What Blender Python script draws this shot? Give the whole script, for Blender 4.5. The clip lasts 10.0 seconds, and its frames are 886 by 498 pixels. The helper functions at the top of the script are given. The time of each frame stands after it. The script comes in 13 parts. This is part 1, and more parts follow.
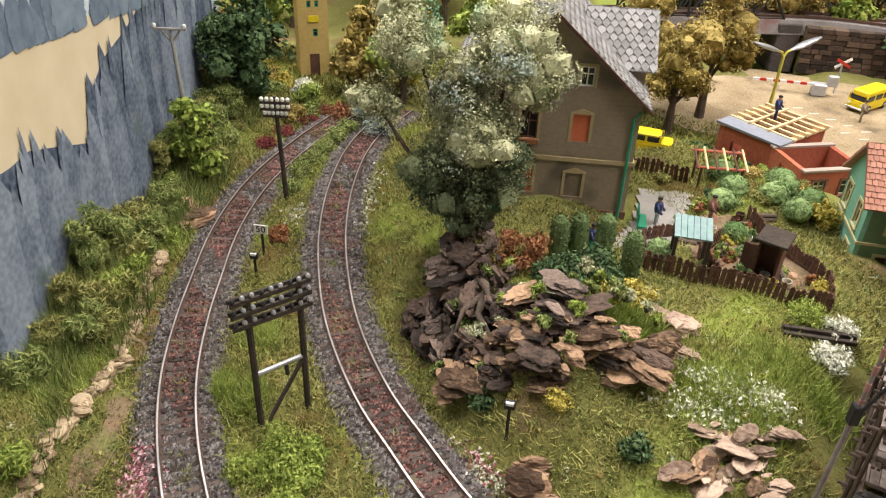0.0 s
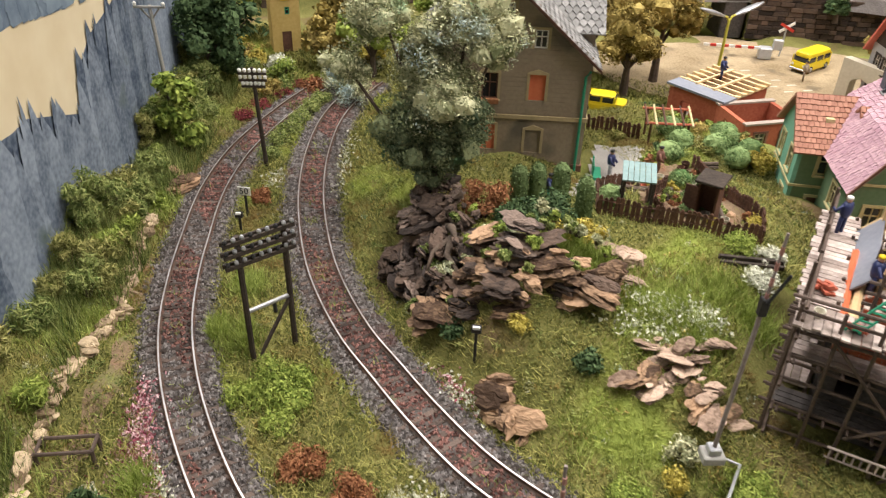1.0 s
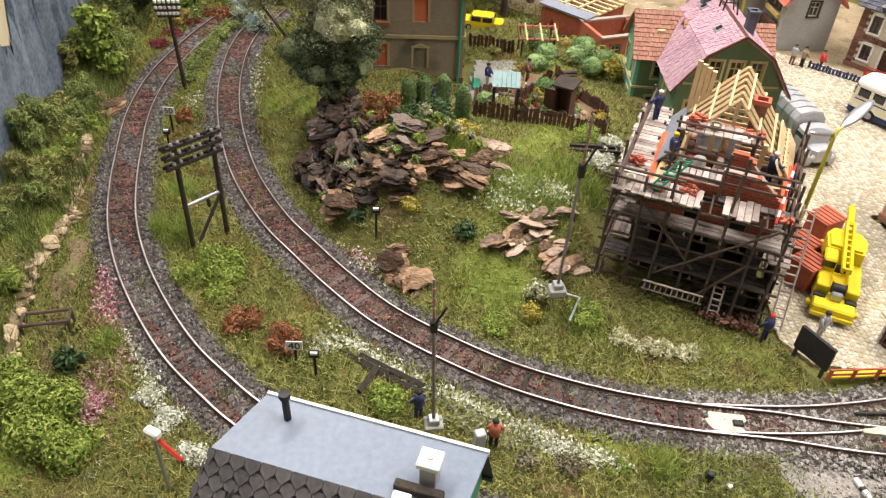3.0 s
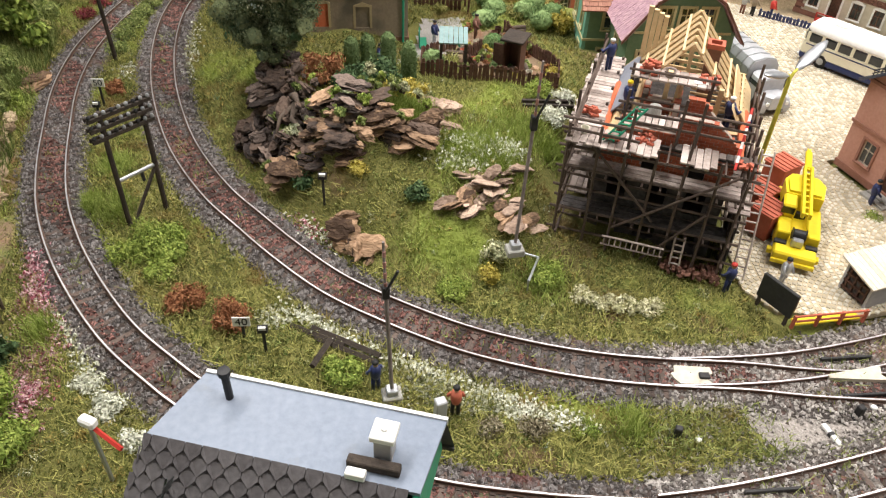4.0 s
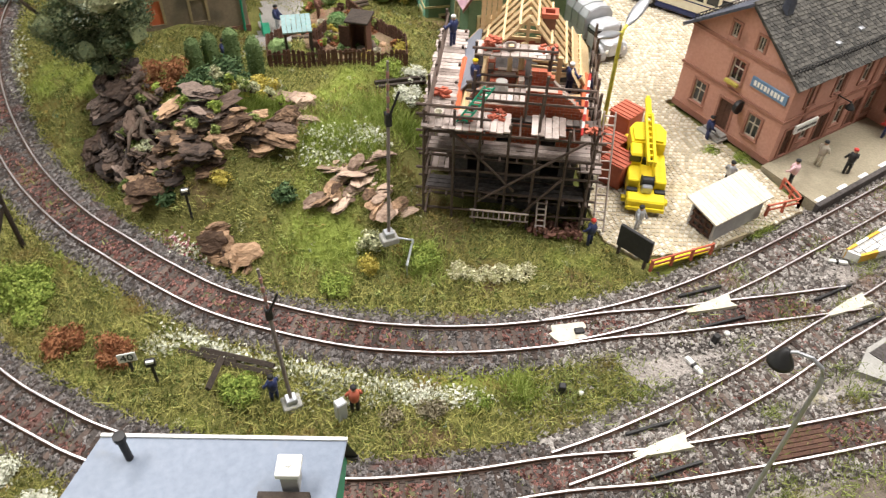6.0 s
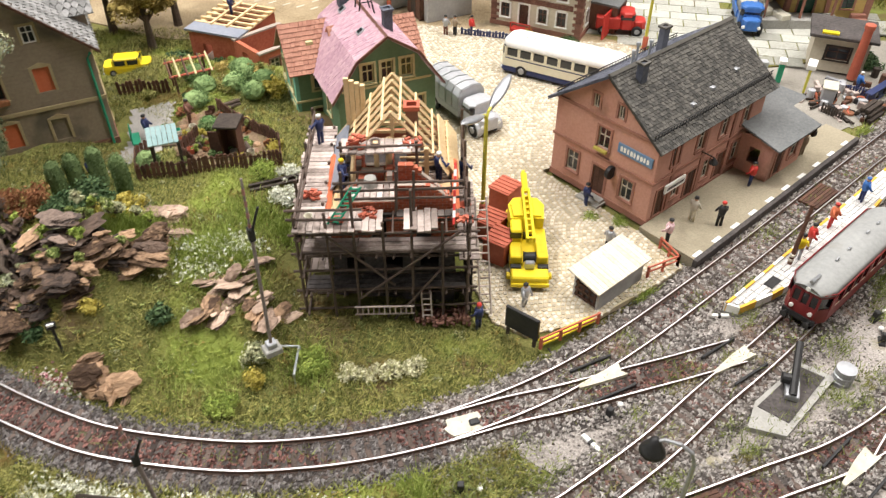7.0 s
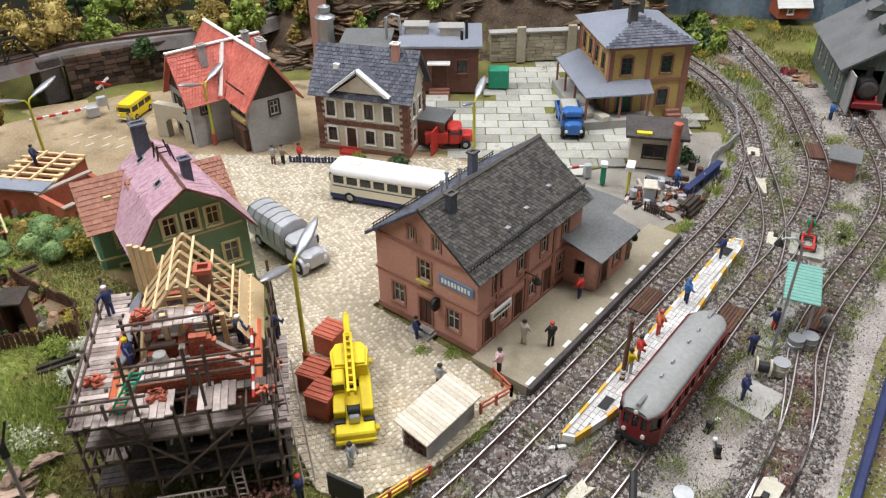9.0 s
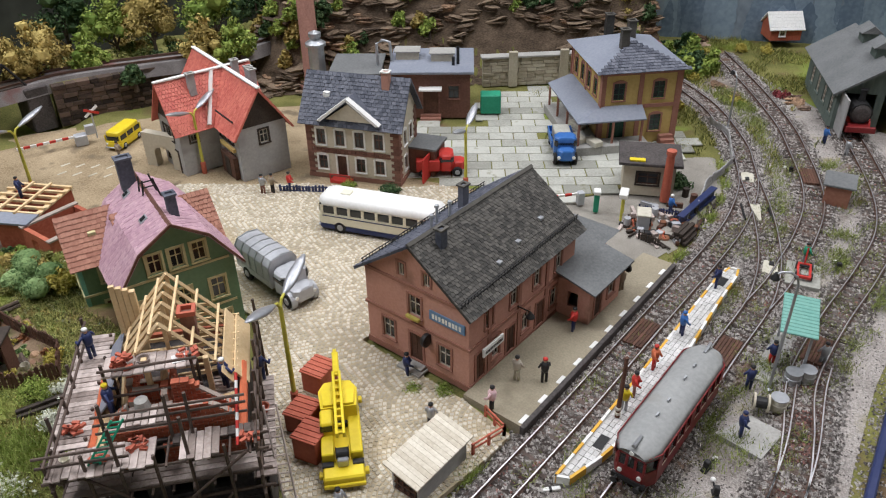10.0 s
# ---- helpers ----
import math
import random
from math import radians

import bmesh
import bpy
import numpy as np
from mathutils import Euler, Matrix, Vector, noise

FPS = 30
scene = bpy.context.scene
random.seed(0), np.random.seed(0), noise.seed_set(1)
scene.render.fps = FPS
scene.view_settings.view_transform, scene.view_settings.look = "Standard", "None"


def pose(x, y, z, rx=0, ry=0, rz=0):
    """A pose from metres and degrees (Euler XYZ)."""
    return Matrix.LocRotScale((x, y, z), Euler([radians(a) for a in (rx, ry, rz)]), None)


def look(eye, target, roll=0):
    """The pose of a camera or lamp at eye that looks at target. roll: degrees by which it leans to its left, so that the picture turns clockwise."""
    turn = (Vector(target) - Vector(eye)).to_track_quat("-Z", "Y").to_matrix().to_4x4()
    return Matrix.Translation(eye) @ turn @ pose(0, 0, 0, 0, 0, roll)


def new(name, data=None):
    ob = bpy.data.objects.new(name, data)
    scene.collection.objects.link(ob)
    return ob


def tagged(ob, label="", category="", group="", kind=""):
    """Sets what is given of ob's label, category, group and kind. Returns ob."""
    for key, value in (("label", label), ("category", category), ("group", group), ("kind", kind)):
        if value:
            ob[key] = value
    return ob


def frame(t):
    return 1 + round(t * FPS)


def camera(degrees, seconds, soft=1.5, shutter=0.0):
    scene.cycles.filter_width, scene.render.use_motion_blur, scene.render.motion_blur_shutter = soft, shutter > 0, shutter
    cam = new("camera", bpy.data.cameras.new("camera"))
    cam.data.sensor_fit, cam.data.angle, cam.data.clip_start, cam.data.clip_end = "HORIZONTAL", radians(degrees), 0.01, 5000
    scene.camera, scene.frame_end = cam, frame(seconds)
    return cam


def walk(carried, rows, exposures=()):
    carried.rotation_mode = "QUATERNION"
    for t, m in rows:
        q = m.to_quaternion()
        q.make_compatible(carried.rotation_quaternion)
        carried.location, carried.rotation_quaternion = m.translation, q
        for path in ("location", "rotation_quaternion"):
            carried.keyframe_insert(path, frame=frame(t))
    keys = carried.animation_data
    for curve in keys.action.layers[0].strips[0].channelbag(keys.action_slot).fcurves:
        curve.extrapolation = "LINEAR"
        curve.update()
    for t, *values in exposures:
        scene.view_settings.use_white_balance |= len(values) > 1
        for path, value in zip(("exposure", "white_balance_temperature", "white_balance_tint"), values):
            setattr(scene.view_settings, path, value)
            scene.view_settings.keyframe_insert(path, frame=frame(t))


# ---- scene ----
import functools
cam = camera(59.9, 10.0, soft=1.15, shutter=0.25)
PATH = [
    (0, (-0.00356, 0.00828, 0.25100), (-0.00376, 0.06389, 0.21546), 2.50),
    (0.5, (-0.00512, -0.01231, 0.25153), (-0.00531, 0.04310, 0.21566), 1.80),
    (1, (0.00043, -0.03399, 0.25450), (0.00221, 0.02096, 0.21800), 1.70),
    (1.5, (0.00399, -0.06069, 0.25463), (0.00822, -0.00647, 0.21724), 1.90),
    (2, (0.00469, -0.08240, 0.28126), (0.00964, -0.02987, 0.24166), 2.50),
    (2.5, (0.00634, -0.10616, 0.28802), (0.01261, -0.05452, 0.24740), 3.00),
    (3, (0.00502, -0.11953, 0.28769), (0.01366, -0.06864, 0.24654), 3.20),
    (3.2, (0.00577, -0.12012, 0.28621), (0.01551, -0.06953, 0.24496), 3.20),
    (4.5, (0.01472, -0.10124, 0.26803), (0.02693, -0.05442, 0.22315), 2.90),
    (5, (0.01601, -0.09758, 0.27938), (0.02957, -0.05313, 0.23252), 3.60),
    (5.2, (0.01568, -0.10052, 0.28571), (0.03056, -0.05640, 0.23892), 4.10),
    (6.3, (0.02274, -0.10256, 0.30182), (0.04514, -0.06059, 0.25605), 1.20),
    (6.5, (0.02868, -0.10045, 0.30357), (0.05273, -0.05854, 0.25862), 0.90),
    (7, (0.05016, -0.09860, 0.31225), (0.07692, -0.05594, 0.26958), 0.00),
    (7.5, (0.07145, -0.09824, 0.31492), (0.10055, -0.05594, 0.27347), -0.30),
    (8, (0.08478, -0.09629, 0.31591), (0.11666, -0.05495, 0.27552), -0.40),
    (8.5, (0.09537, -0.09755, 0.31894), (0.12966, -0.05643, 0.28034), -0.00),
    (9, (0.11312, -0.09547, 0.32525), (0.14939, -0.05442, 0.28842), -0.80),
    (9.5, (0.12276, -0.09174, 0.32884), (0.15949, -0.05049, 0.29274), -0.90),
    (10, (0.12477, -0.08761, 0.33023), (0.16180, -0.04627, 0.29453), -1.00),
]
walk(cam, [(t, look(e, g, r)) for t, e, g, r in PATH], [(0.0, 0.05, 6650, 14), (3.0, 0.0, 6600, 13), (5.0, 0.05, 6400, 12), (6.5, 0.08, 6450, 12.5), (7.5, -0.05, 6400, 12), (8.5, -0.27, 6150, 12), (9.0, -0.42, 6000, 12.5), (10.0, -0.7, 5900, 13)])

# ---------------------------------------------------------------- light
K = 0.01  # everything below is written in centimetres of the model railway

world = bpy.data.worlds.new("hall")
scene.world = world
world.use_nodes = True
world.node_tree.nodes["Background"].inputs["Color"].default_value = (1.0, 0.97, 0.93, 1)
world.node_tree.nodes["Background"].inputs["Strength"].default_value = 0.30
scene.view_settings.exposure = 0.0


def area_lamp(name, eye, target, sx, sy, watts, colour):
    lamp = bpy.data.lights.new(name, "AREA")
    lamp.shape, lamp.size, lamp.size_y, lamp.energy, lamp.color = "RECTANGLE", sx, sy, watts, colour
    ob = new(name, lamp)
    ob.matrix_world = look(eye, target)
    return ob


area_lamp("fluorescent_lamp", (-0.35, 0.75, 1.55), (0.05, 0.35, 0), 1.5, 0.22, 37.0, (1.0, 0.97, 0.92))
area_lamp("fluorescent_lamp", (0.75, -0.05, 1.6), (0.5, 0.3, 0), 0.22, 1.5, 30.0, (1.0, 0.96, 0.9))
area_lamp("fluorescent_lamp", (1.1, 0.68, 1.5), (0.6, 0.35, 0), 1.4, 0.22, 19.0, (1.0, 0.96, 0.9))


# ---------------------------------------------------------------- mesh helper
@functools.lru_cache(maxsize=None)
def icosphere(sub):
    bm = bmesh.new()
    bmesh.ops.create_icosphere(bm, subdivisions=sub, radius=1.0)
    out = [v.co.copy() for v in bm.verts], [tuple(v.index for v in f.verts) for f in bm.faces]
    bm.free()
    return out


class Geo:
    """Collects vertices and faces in centimetres."""

    def __init__(self):
        self.v, self.f = [], []

    def add(self, verts, faces, m=None):
        n = len(self.v)
        self.v += [tuple(m @ Vector(p)) for p in verts] if m is not None else [tuple(p) for p in verts]
        self.f += [tuple(i + n for i in q) for q in faces]
        return self

    def box(self, x0, y0, z0, x1, y1, z1, m=None, c=0.0):
        x0, x1, y0, y1, z0, z1 = min(x0, x1), max(x0, x1), min(y0, y1), max(y0, y1), min(z0, z1), max(z0, z1)
        if c <= 0:
            vs = [(x, y, z) for z in (z0, z1) for y in (y0, y1) for x in (x0, x1)]
            return self.add(vs, [(0, 2, 3, 1), (4, 5, 7, 6), (0, 1, 5, 4), (2, 6, 7, 3), (0, 4, 6, 2), (1, 3, 7, 5)], m)
        vs, faces = [], []
        for z, i in ((z0, 1), (z0 + c, 0), (z1 - c, 0), (z1, 1)):
            a, b, d, e = (x0 + c * i, x1 - c * i, y0 + c * i, y1 - c * i)
            g = c * (1 - i)
            vs += [(a + g, d, z), (b - g, d, z), (b, d + g, z), (b, e - g, z), (b - g, e, z), (a + g, e, z), (a, e - g, z), (a, d + g, z)]
        for k in range(3):
            for i in range(8):
                j = (i + 1) % 8
                faces.append((k * 8 + i, k * 8 + j, k * 8 + 8 + j, k * 8 + 8 + i))
        faces += [tuple(range(7, -1, -1)), tuple(range(24, 32))]
        return self.add(vs, faces, m)

    def prism(self, poly, y0, y1, m=None):
        """poly in x, z, pulled out along y."""
        n = len(poly)
        area = sum(poly[i][0] * poly[(i + 1) % n][1] - poly[(i + 1) % n][0] * poly[i][1] for i in range(n))
        if area < 0:
            poly = poly[::-1]
        vs = [(x, y0, z) for x, z in poly] + [(x, y1, z) for x, z in poly]
        fs = [tuple(range(n)), tuple(range(2 * n - 1, n - 1, -1))]
        fs += [(i, i + n, (i + 1) % n + n, (i + 1) % n) for i in range(n)]
        return self.add(vs, fs, m)

    def plate(self, poly, z0, z1, m=None):
        """poly in x, y, pulled up along z."""
        n = len(poly)
        area = sum(poly[i][0] * poly[(i + 1) % n][1] - poly[(i + 1) % n][0] * poly[i][1] for i in range(n))
        if area < 0:
            poly = poly[::-1]
        vs = [(x, y, z0) for x, y in poly] + [(x, y, z1) for x, y in poly]
        fs = [tuple(range(n - 1, -1, -1)), tuple(range(n, 2 * n))]
        fs += [(i, (i + 1) % n, (i + 1) % n + n, i + n) for i in range(n)]
        return self.add(vs, fs, m)

    def tube(self, pts, r, n=8, m=None):
        pts = [Vector(p) for p in pts]
        rs = r if isinstance(r, (list, tuple)) else [r] * len(pts)
        vs, fs = [], []
        for i, p in enumerate(pts):
            d = (pts[min(i + 1, len(pts) - 1)] - pts[max(i - 1, 0)]).normalized()
            a = d.cross(Vector((0, 0, 1)) if abs(d.z) < 0.95 else Vector((1, 0, 0))).normalized()
            b = d.cross(a)
            for k in range(n):
                w = 2 * math.pi * k / n
                vs.append(p + (a * math.cos(w) + b * math.sin(w)) * rs[i])
        for i in range(len(pts) - 1):
            for k in range(n):
                fs.append((i * n + k, i * n + n + k, i * n + n + (k + 1) % n, i * n + (k + 1) % n))
        fs += [tuple(range(n)), tuple(range(len(pts) * n - 1, (len(pts) - 1) * n - 1, -1))]
        return self.add(vs, fs, m)

    def lathe(self, prof, cx=0, cy=0, n=14, m=None):
        vs = [(cx + r * math.cos(2 * math.pi * k / n), cy + r * math.sin(2 * math.pi * k / n), z) for r, z in prof for k in range(n)]
        fs = [(i * n + k, i * n + (k + 1) % n, i * n + n + (k + 1) % n, i * n + n + k) for i in range(len(prof) - 1) for k in range(n)]
        fs += [tuple(range(n - 1, -1, -1)), tuple(range((len(prof) - 1) * n, len(prof) * n))]
        return self.add(vs, fs, m)

    def blob(self, c, r, seed=0.0, rough=0.25, sub=2, freq=1.0, flat=0.0):
        base, faces = icosphere(sub)
        vs = []
        for co in base:
            q = co * freq + Vector((seed * 3.1, seed * 1.7, seed))
            d = 1 + rough * noise.noise(q * 1.3) + rough * 0.5 * noise.noise(q * 3.1)
            p = Vector((co.x * r[0] * d, co.y * r[1] * d, co.z * r[2] * d))
            if flat:
                p.z = round(p.z / flat) * flat * 0.6 + p.z * 0.4
            vs.append((p.x + c[0], p.y + c[1], p.z + c[2]))
        return self.add(vs, faces)


def mesh_of(name, geo, mats, smooth=False):
    me = bpy.data.meshes.new(name)
    me.from_pydata([(x * K, y * K, z * K) for x, y, z in geo.v], [], geo.f)
    for mt in mats if isinstance(mats, (list, tuple)) else [mats]:
        me.materials.append(mt)
    if smooth:
        me.shade_smooth()
    me.update()
    return me


def part(name, geo, mat, parent, label="", smooth=False):
    """One mesh object under a thing or a part."""
    ob = new(name, mesh_of(name, geo, mat, smooth))
    ob.parent = parent
    if label:
        tagged(ob, label)
    return ob


def place(x, y, z, rz=0.0, rx=0.0, ry=0.0):
    return pose(x * K, y * K, z * K, rx, ry, rz)


def thing(name, m, label, category, group="", kind=""):
    ob = new(name)
    ob.empty_display_size = 0.01
    ob.matrix_world = m
    return tagged(ob, label, category, group, kind)


def solid(name, geo, mat, m, label, category, group="", kind="", smooth=False):
    """A thing that is one mesh."""
    ob = new(name, mesh_of(name, geo, mat, smooth))
    ob.matrix_world = m
    return tagged(ob, label, category, group, kind)


def ease(a, b, v):
    t = np.clip((np.asarray(v, dtype=float) - a) / (b - a), 0, 1)
    return t * t * (3 - 2 * t)


# ---------------------------------------------------------------- materials
def material(name, a, b, fine=6.0, coarse=0.7, rough=0.8, metal=0.0, bump=0.3, spec=0.3, island=0.0, dirt=None, contrast=1.0, coat=0.0, objrand=0.0, stretch=None, patch=None):
    """Two colours mixed by noise at two scales (sizes as features per centimetre), with bump and roughness that follow."""
    mt = bpy.data.materials.new(name)
    mt.use_nodes = True
    nt = mt.node_tree
    N, Lk = nt.nodes, nt.links
    bs = N["Principled BSDF"]
    geo = N.new("ShaderNodeNewGeometry")
    src = geo.outputs["Position"]
    if stretch:
        mp = N.new("ShaderNodeVectorMath")
        mp.operation = "MULTIPLY"
        mp.inputs[1].default_value = stretch
        Lk.new(src, mp.inputs[0])
        src = mp.outputs[0]
    n1, n2 = N.new("ShaderNodeTexNoise"), N.new("ShaderNodeTexNoise")
    for n, s, d in ((n1, fine, 3.0), (n2, coarse, 4.0)):
        n.inputs["Scale"].default_value = s * 100
        n.inputs["Detail"].default_value = d
        Lk.new(src, n.inputs["Vector"])
    add = N.new("ShaderNodeMath")
    add.operation = "MULTIPLY_ADD"
    add.inputs[1].default_value = 0.5
    half = N.new("ShaderNodeMath")
    half.operation = "MULTIPLY"
    half.inputs[1].default_value = 0.5
    Lk.new(n1.outputs["Fac"], add.inputs[0])
    Lk.new(n2.outputs["Fac"], half.inputs[0])
    Lk.new(half.outputs[0], add.inputs[2])
    fac = add.outputs[0]
    if island or objrand:
        if objrand:
            oi = N.new("ShaderNodeObjectInfo")
            rnd, amount = oi.outputs["Random"], objrand
        else:
            oi, both, wrap = N.new("ShaderNodeObjectInfo"), N.new("ShaderNodeMath"), N.new("ShaderNodeMath")
            wrap.operation = "FRACT"
            Lk.new(geo.outputs["Random Per Island"], both.inputs[0])
            Lk.new(oi.outputs["Random"], both.inputs[1])
            Lk.new(both.outputs[0], wrap.inputs[0])
            rnd, amount = wrap.outputs[0], island
        ma = N.new("ShaderNodeMath")
        ma.operation = "MULTIPLY_ADD"
        ma.inputs[1].default_value = amount
        ma.inputs[2].default_value = -amount / 2
        sm = N.new("ShaderNodeMath")
        sm.operation = "ADD"
        Lk.new(rnd, ma.inputs[0])
        Lk.new(ma.outputs[0], sm.inputs[0])
        Lk.new(fac, sm.inputs[1])
        fac = sm.outputs[0]
    ramp = N.new("ShaderNodeMapRange")
    ramp.inputs["From Min"].default_value = 0.5 - 0.22 / contrast
    ramp.inputs["From Max"].default_value = 0.5 + 0.22 / contrast
    Lk.new(fac, ramp.inputs["Value"])
    mix = N.new("ShaderNodeMix")
    mix.data_type = "RGBA"
    mix.inputs["A"].default_value = (*a, 1)
    mix.inputs["B"].default_value = (*b, 1)
    Lk.new(ramp.outputs[0], mix.inputs["Factor"])
    col = mix.outputs["Result"]
    for dirt in [d for d in (patch, dirt) if d]:
        n3 = N.new("ShaderNodeTexNoise")
        n3.inputs["Scale"].default_value = dirt[1] * 100
        n3.inputs["Detail"].default_value = 5.0
        Lk.new(src, n3.inputs["Vector"])
        r3 = N.new("ShaderNodeMapRange")
        r3.inputs["From Min"].default_value = dirt[2]
        r3.inputs["From Max"].default_value = dirt[2] + 0.12
        Lk.new(n3.outputs["Fac"], r3.inputs["Value"])
        m3 = N.new("ShaderNodeMix")
        m3.data_type = "RGBA"
        m3.inputs["B"].default_value = (*dirt[0], 1)
        Lk.new(r3.outputs[0], m3.inputs["Factor"])
        Lk.new(col, m3.inputs["A"])
        col = m3.outputs["Result"]
    Lk.new(col, bs.inputs["Base Color"])
    rr = N.new("ShaderNodeMapRange")
    rr.inputs["To Min"].default_value = max(rough - 0.12, 0.03)
    rr.inputs["To Max"].default_value = min(rough + 0.12, 1.0)
    Lk.new(n2.outputs["Fac"], rr.inputs["Value"])
    Lk.new(rr.outputs[0], bs.inputs["Roughness"])
    bs.inputs["Metallic"].default_value = metal
    bs.inputs["Specular IOR Level"].default_value = spec
    bs.inputs["Coat Weight"].default_value = coat
    if bump:
        bp = N.new("ShaderNodeBump")
        bp.inputs["Strength"].default_value = bump
        bp.inputs["Distance"].default_value = 0.0006
        Lk.new(n1.outputs["Fac"], bp.inputs["Height"])
        Lk.new(bp.outputs[0], bs.inputs["Normal"])
    return mt


M_GROUND = material("meadow_turf", (0.07, 0.078, 0.02), (0.26, 0.242, 0.085), 9, 0.35, 0.95, bump=0.9, spec=0.1, dirt=((0.16, 0.11, 0.06), 0.22, 0.56), patch=((0.22, 0.27, 0.06), 0.16, 0.53))
M_GRASS = material("static_grass", (0.075, 0.09, 0.02), (0.38, 0.365, 0.115), 3, 0.2, 0.85, bump=0, spec=0.15, island=0.8, contrast=1.2, dirt=((0.21, 0.145, 0.05), 0.34, 0.57), patch=((0.31, 0.36, 0.08), 0.16, 0.55))
M_LUSH = material("lush_grass", (0.17, 0.235, 0.04), (0.45, 0.52, 0.15), 3, 0.4, 0.8, bump=0, spec=0.15, island=0.5)
M_DRY = material("dry_grass", (0.24, 0.215, 0.085), (0.42, 0.385, 0.18), 3, 0.4, 0.85, bump=0, spec=0.1, island=0.5)
M_BALLAST = material("ballast_gravel", (0.085, 0.075, 0.072), (0.29, 0.268, 0.26), 12, 0.5, 0.95, bump=1.0, spec=0.15, island=0.6, dirt=((0.17, 0.07, 0.06), 0.25, 0.62))
# Bed colour is darkened to stand in for shadow in the gaps between stones.
M_SHADEBED = material("ballast_bed", (0.035, 0.03, 0.028), (0.15, 0.13, 0.12), 9, 0.4, 0.95, bump=1.0, spec=0.15, dirt=((0.15, 0.065, 0.052), 0.25, 0.58), patch=((0.16, 0.16, 0.06), 0.3, 0.62))
M_YARDBED = material("yard_ballast_bed", (0.05, 0.042, 0.037), (0.21, 0.185, 0.165), 9, 0.4, 0.95, bump=1.0, spec=0.15, contrast=1.3, dirt=((0.2, 0.13, 0.09), 0.25, 0.57))
M_YARDSTONE = material("pale_yard_ballast", (0.13, 0.114, 0.104), (0.52, 0.485, 0.455), 12, 0.5, 0.95, bump=1.0, spec=0.15, island=0.7, dirt=((0.2, 0.12, 0.08), 0.25, 0.62))
M_BALLAST_RED = material("rusty_ballast", (0.085, 0.042, 0.036), (0.34, 0.18, 0.155), 12, 0.6, 0.95, bump=1.0, spec=0.15, island=0.8)
M_SLEEPER = material("weathered_sleeper", (0.034, 0.025, 0.021), (0.13, 0.096, 0.08), 10, 1.0, 0.85, bump=0.6, objrand=0.5)
M_RAILTOP = material("polished_rail_head", (0.55, 0.55, 0.57), (0.78, 0.78, 0.80), 3, 0.5, 0.34, metal=0.9, bump=0.0)
M_RAIL = material("rusty_rail", (0.055, 0.032, 0.024), (0.14, 0.08, 0.055), 6, 0.8, 0.6, bump=0.3)
M_WHITEPLASTIC = material("bone_white_plastic", (0.42, 0.39, 0.30), (0.66, 0.63, 0.53), 3, 0.7, 0.5, bump=0.15, dirt=((0.3, 0.26, 0.19), 0.8, 0.6))
M_BLACK = material("black_plastic", (0.012, 0.012, 0.013), (0.035, 0.034, 0.034), 5, 1, 0.5, bump=0.1)
M_DARKWOOD = material("tarred_wood", (0.022, 0.017, 0.014), (0.075, 0.058, 0.046), 8, 1.2, 0.8, bump=0.5)
M_BROWNWOOD = material("brown_fence_wood", (0.055, 0.027, 0.018), (0.15, 0.075, 0.05), 8, 1.0, 0.75, bump=0.5, objrand=0.3)
M_PINE = material("fresh_pine", (0.62, 0.43, 0.22), (0.80, 0.63, 0.38), 6, 0.8, 0.65, bump=0.25)
M_PLANK = material("grey_scaffold_plank", (0.25, 0.2, 0.175), (0.6, 0.51, 0.465), 6, 1.0, 0.8, bump=0.4, objrand=0.5)
M_DARKPLANK = material("shaded_plank", (0.06, 0.05, 0.045), (0.2, 0.165, 0.145), 6, 1.0, 0.85, bump=0.4, objrand=0.5)
M_SCAF = material("scaffold_pole", (0.05, 0.035, 0.028), (0.14, 0.10, 0.08), 6, 1.0, 0.6, bump=0.2)
M_DARKROUGH = material("dark_rough_wall", (0.030, 0.027, 0.026), (0.12, 0.105, 0.10), 5, 0.6, 0.9, bump=0.6)
M_SALMON = material("salmon_plaster", (0.43, 0.215, 0.16), (0.57, 0.32, 0.25), 6, 0.35, 0.85, bump=0.25, dirt=((0.26, 0.14, 0.10), 0.3, 0.60))
M_SALMON_TRIM = material("dark_salmon_trim", (0.26, 0.12, 0.085), (0.38, 0.19, 0.14), 6, 0.5, 0.8, bump=0.2)
M_TAUPE = material("taupe_plank_wall", (0.235, 0.185, 0.13), (0.335, 0.27, 0.195), 5, 0.4, 0.85, bump=0.3, dirt=((0.14, 0.12, 0.09), 0.25, 0.6))
M_TAUPE_TRIM = material("ochre_trim", (0.34, 0.27, 0.15), (0.45, 0.36, 0.21), 5, 0.6, 0.8, bump=0.2)
M_TERRACOTTA = material("orange_shutter", (0.55, 0.13, 0.055), (0.66, 0.19, 0.09), 4, 0.7, 0.7, bump=0.15)
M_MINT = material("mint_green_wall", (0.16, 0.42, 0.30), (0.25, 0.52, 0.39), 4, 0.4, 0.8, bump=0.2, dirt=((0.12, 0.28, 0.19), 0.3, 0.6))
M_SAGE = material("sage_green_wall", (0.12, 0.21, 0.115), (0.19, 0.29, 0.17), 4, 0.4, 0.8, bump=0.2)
M_CREAM = material("cream_trim", (0.50, 0.44, 0.22), (0.64, 0.57, 0.33), 4, 0.7, 0.7, bump=0.15)
M_PURPLE_TILE = material("mauve_roof_tile", (0.4, 0.235, 0.29), (0.58, 0.385, 0.43), 4, 0.5, 0.55, bump=0.2, island=0.25)
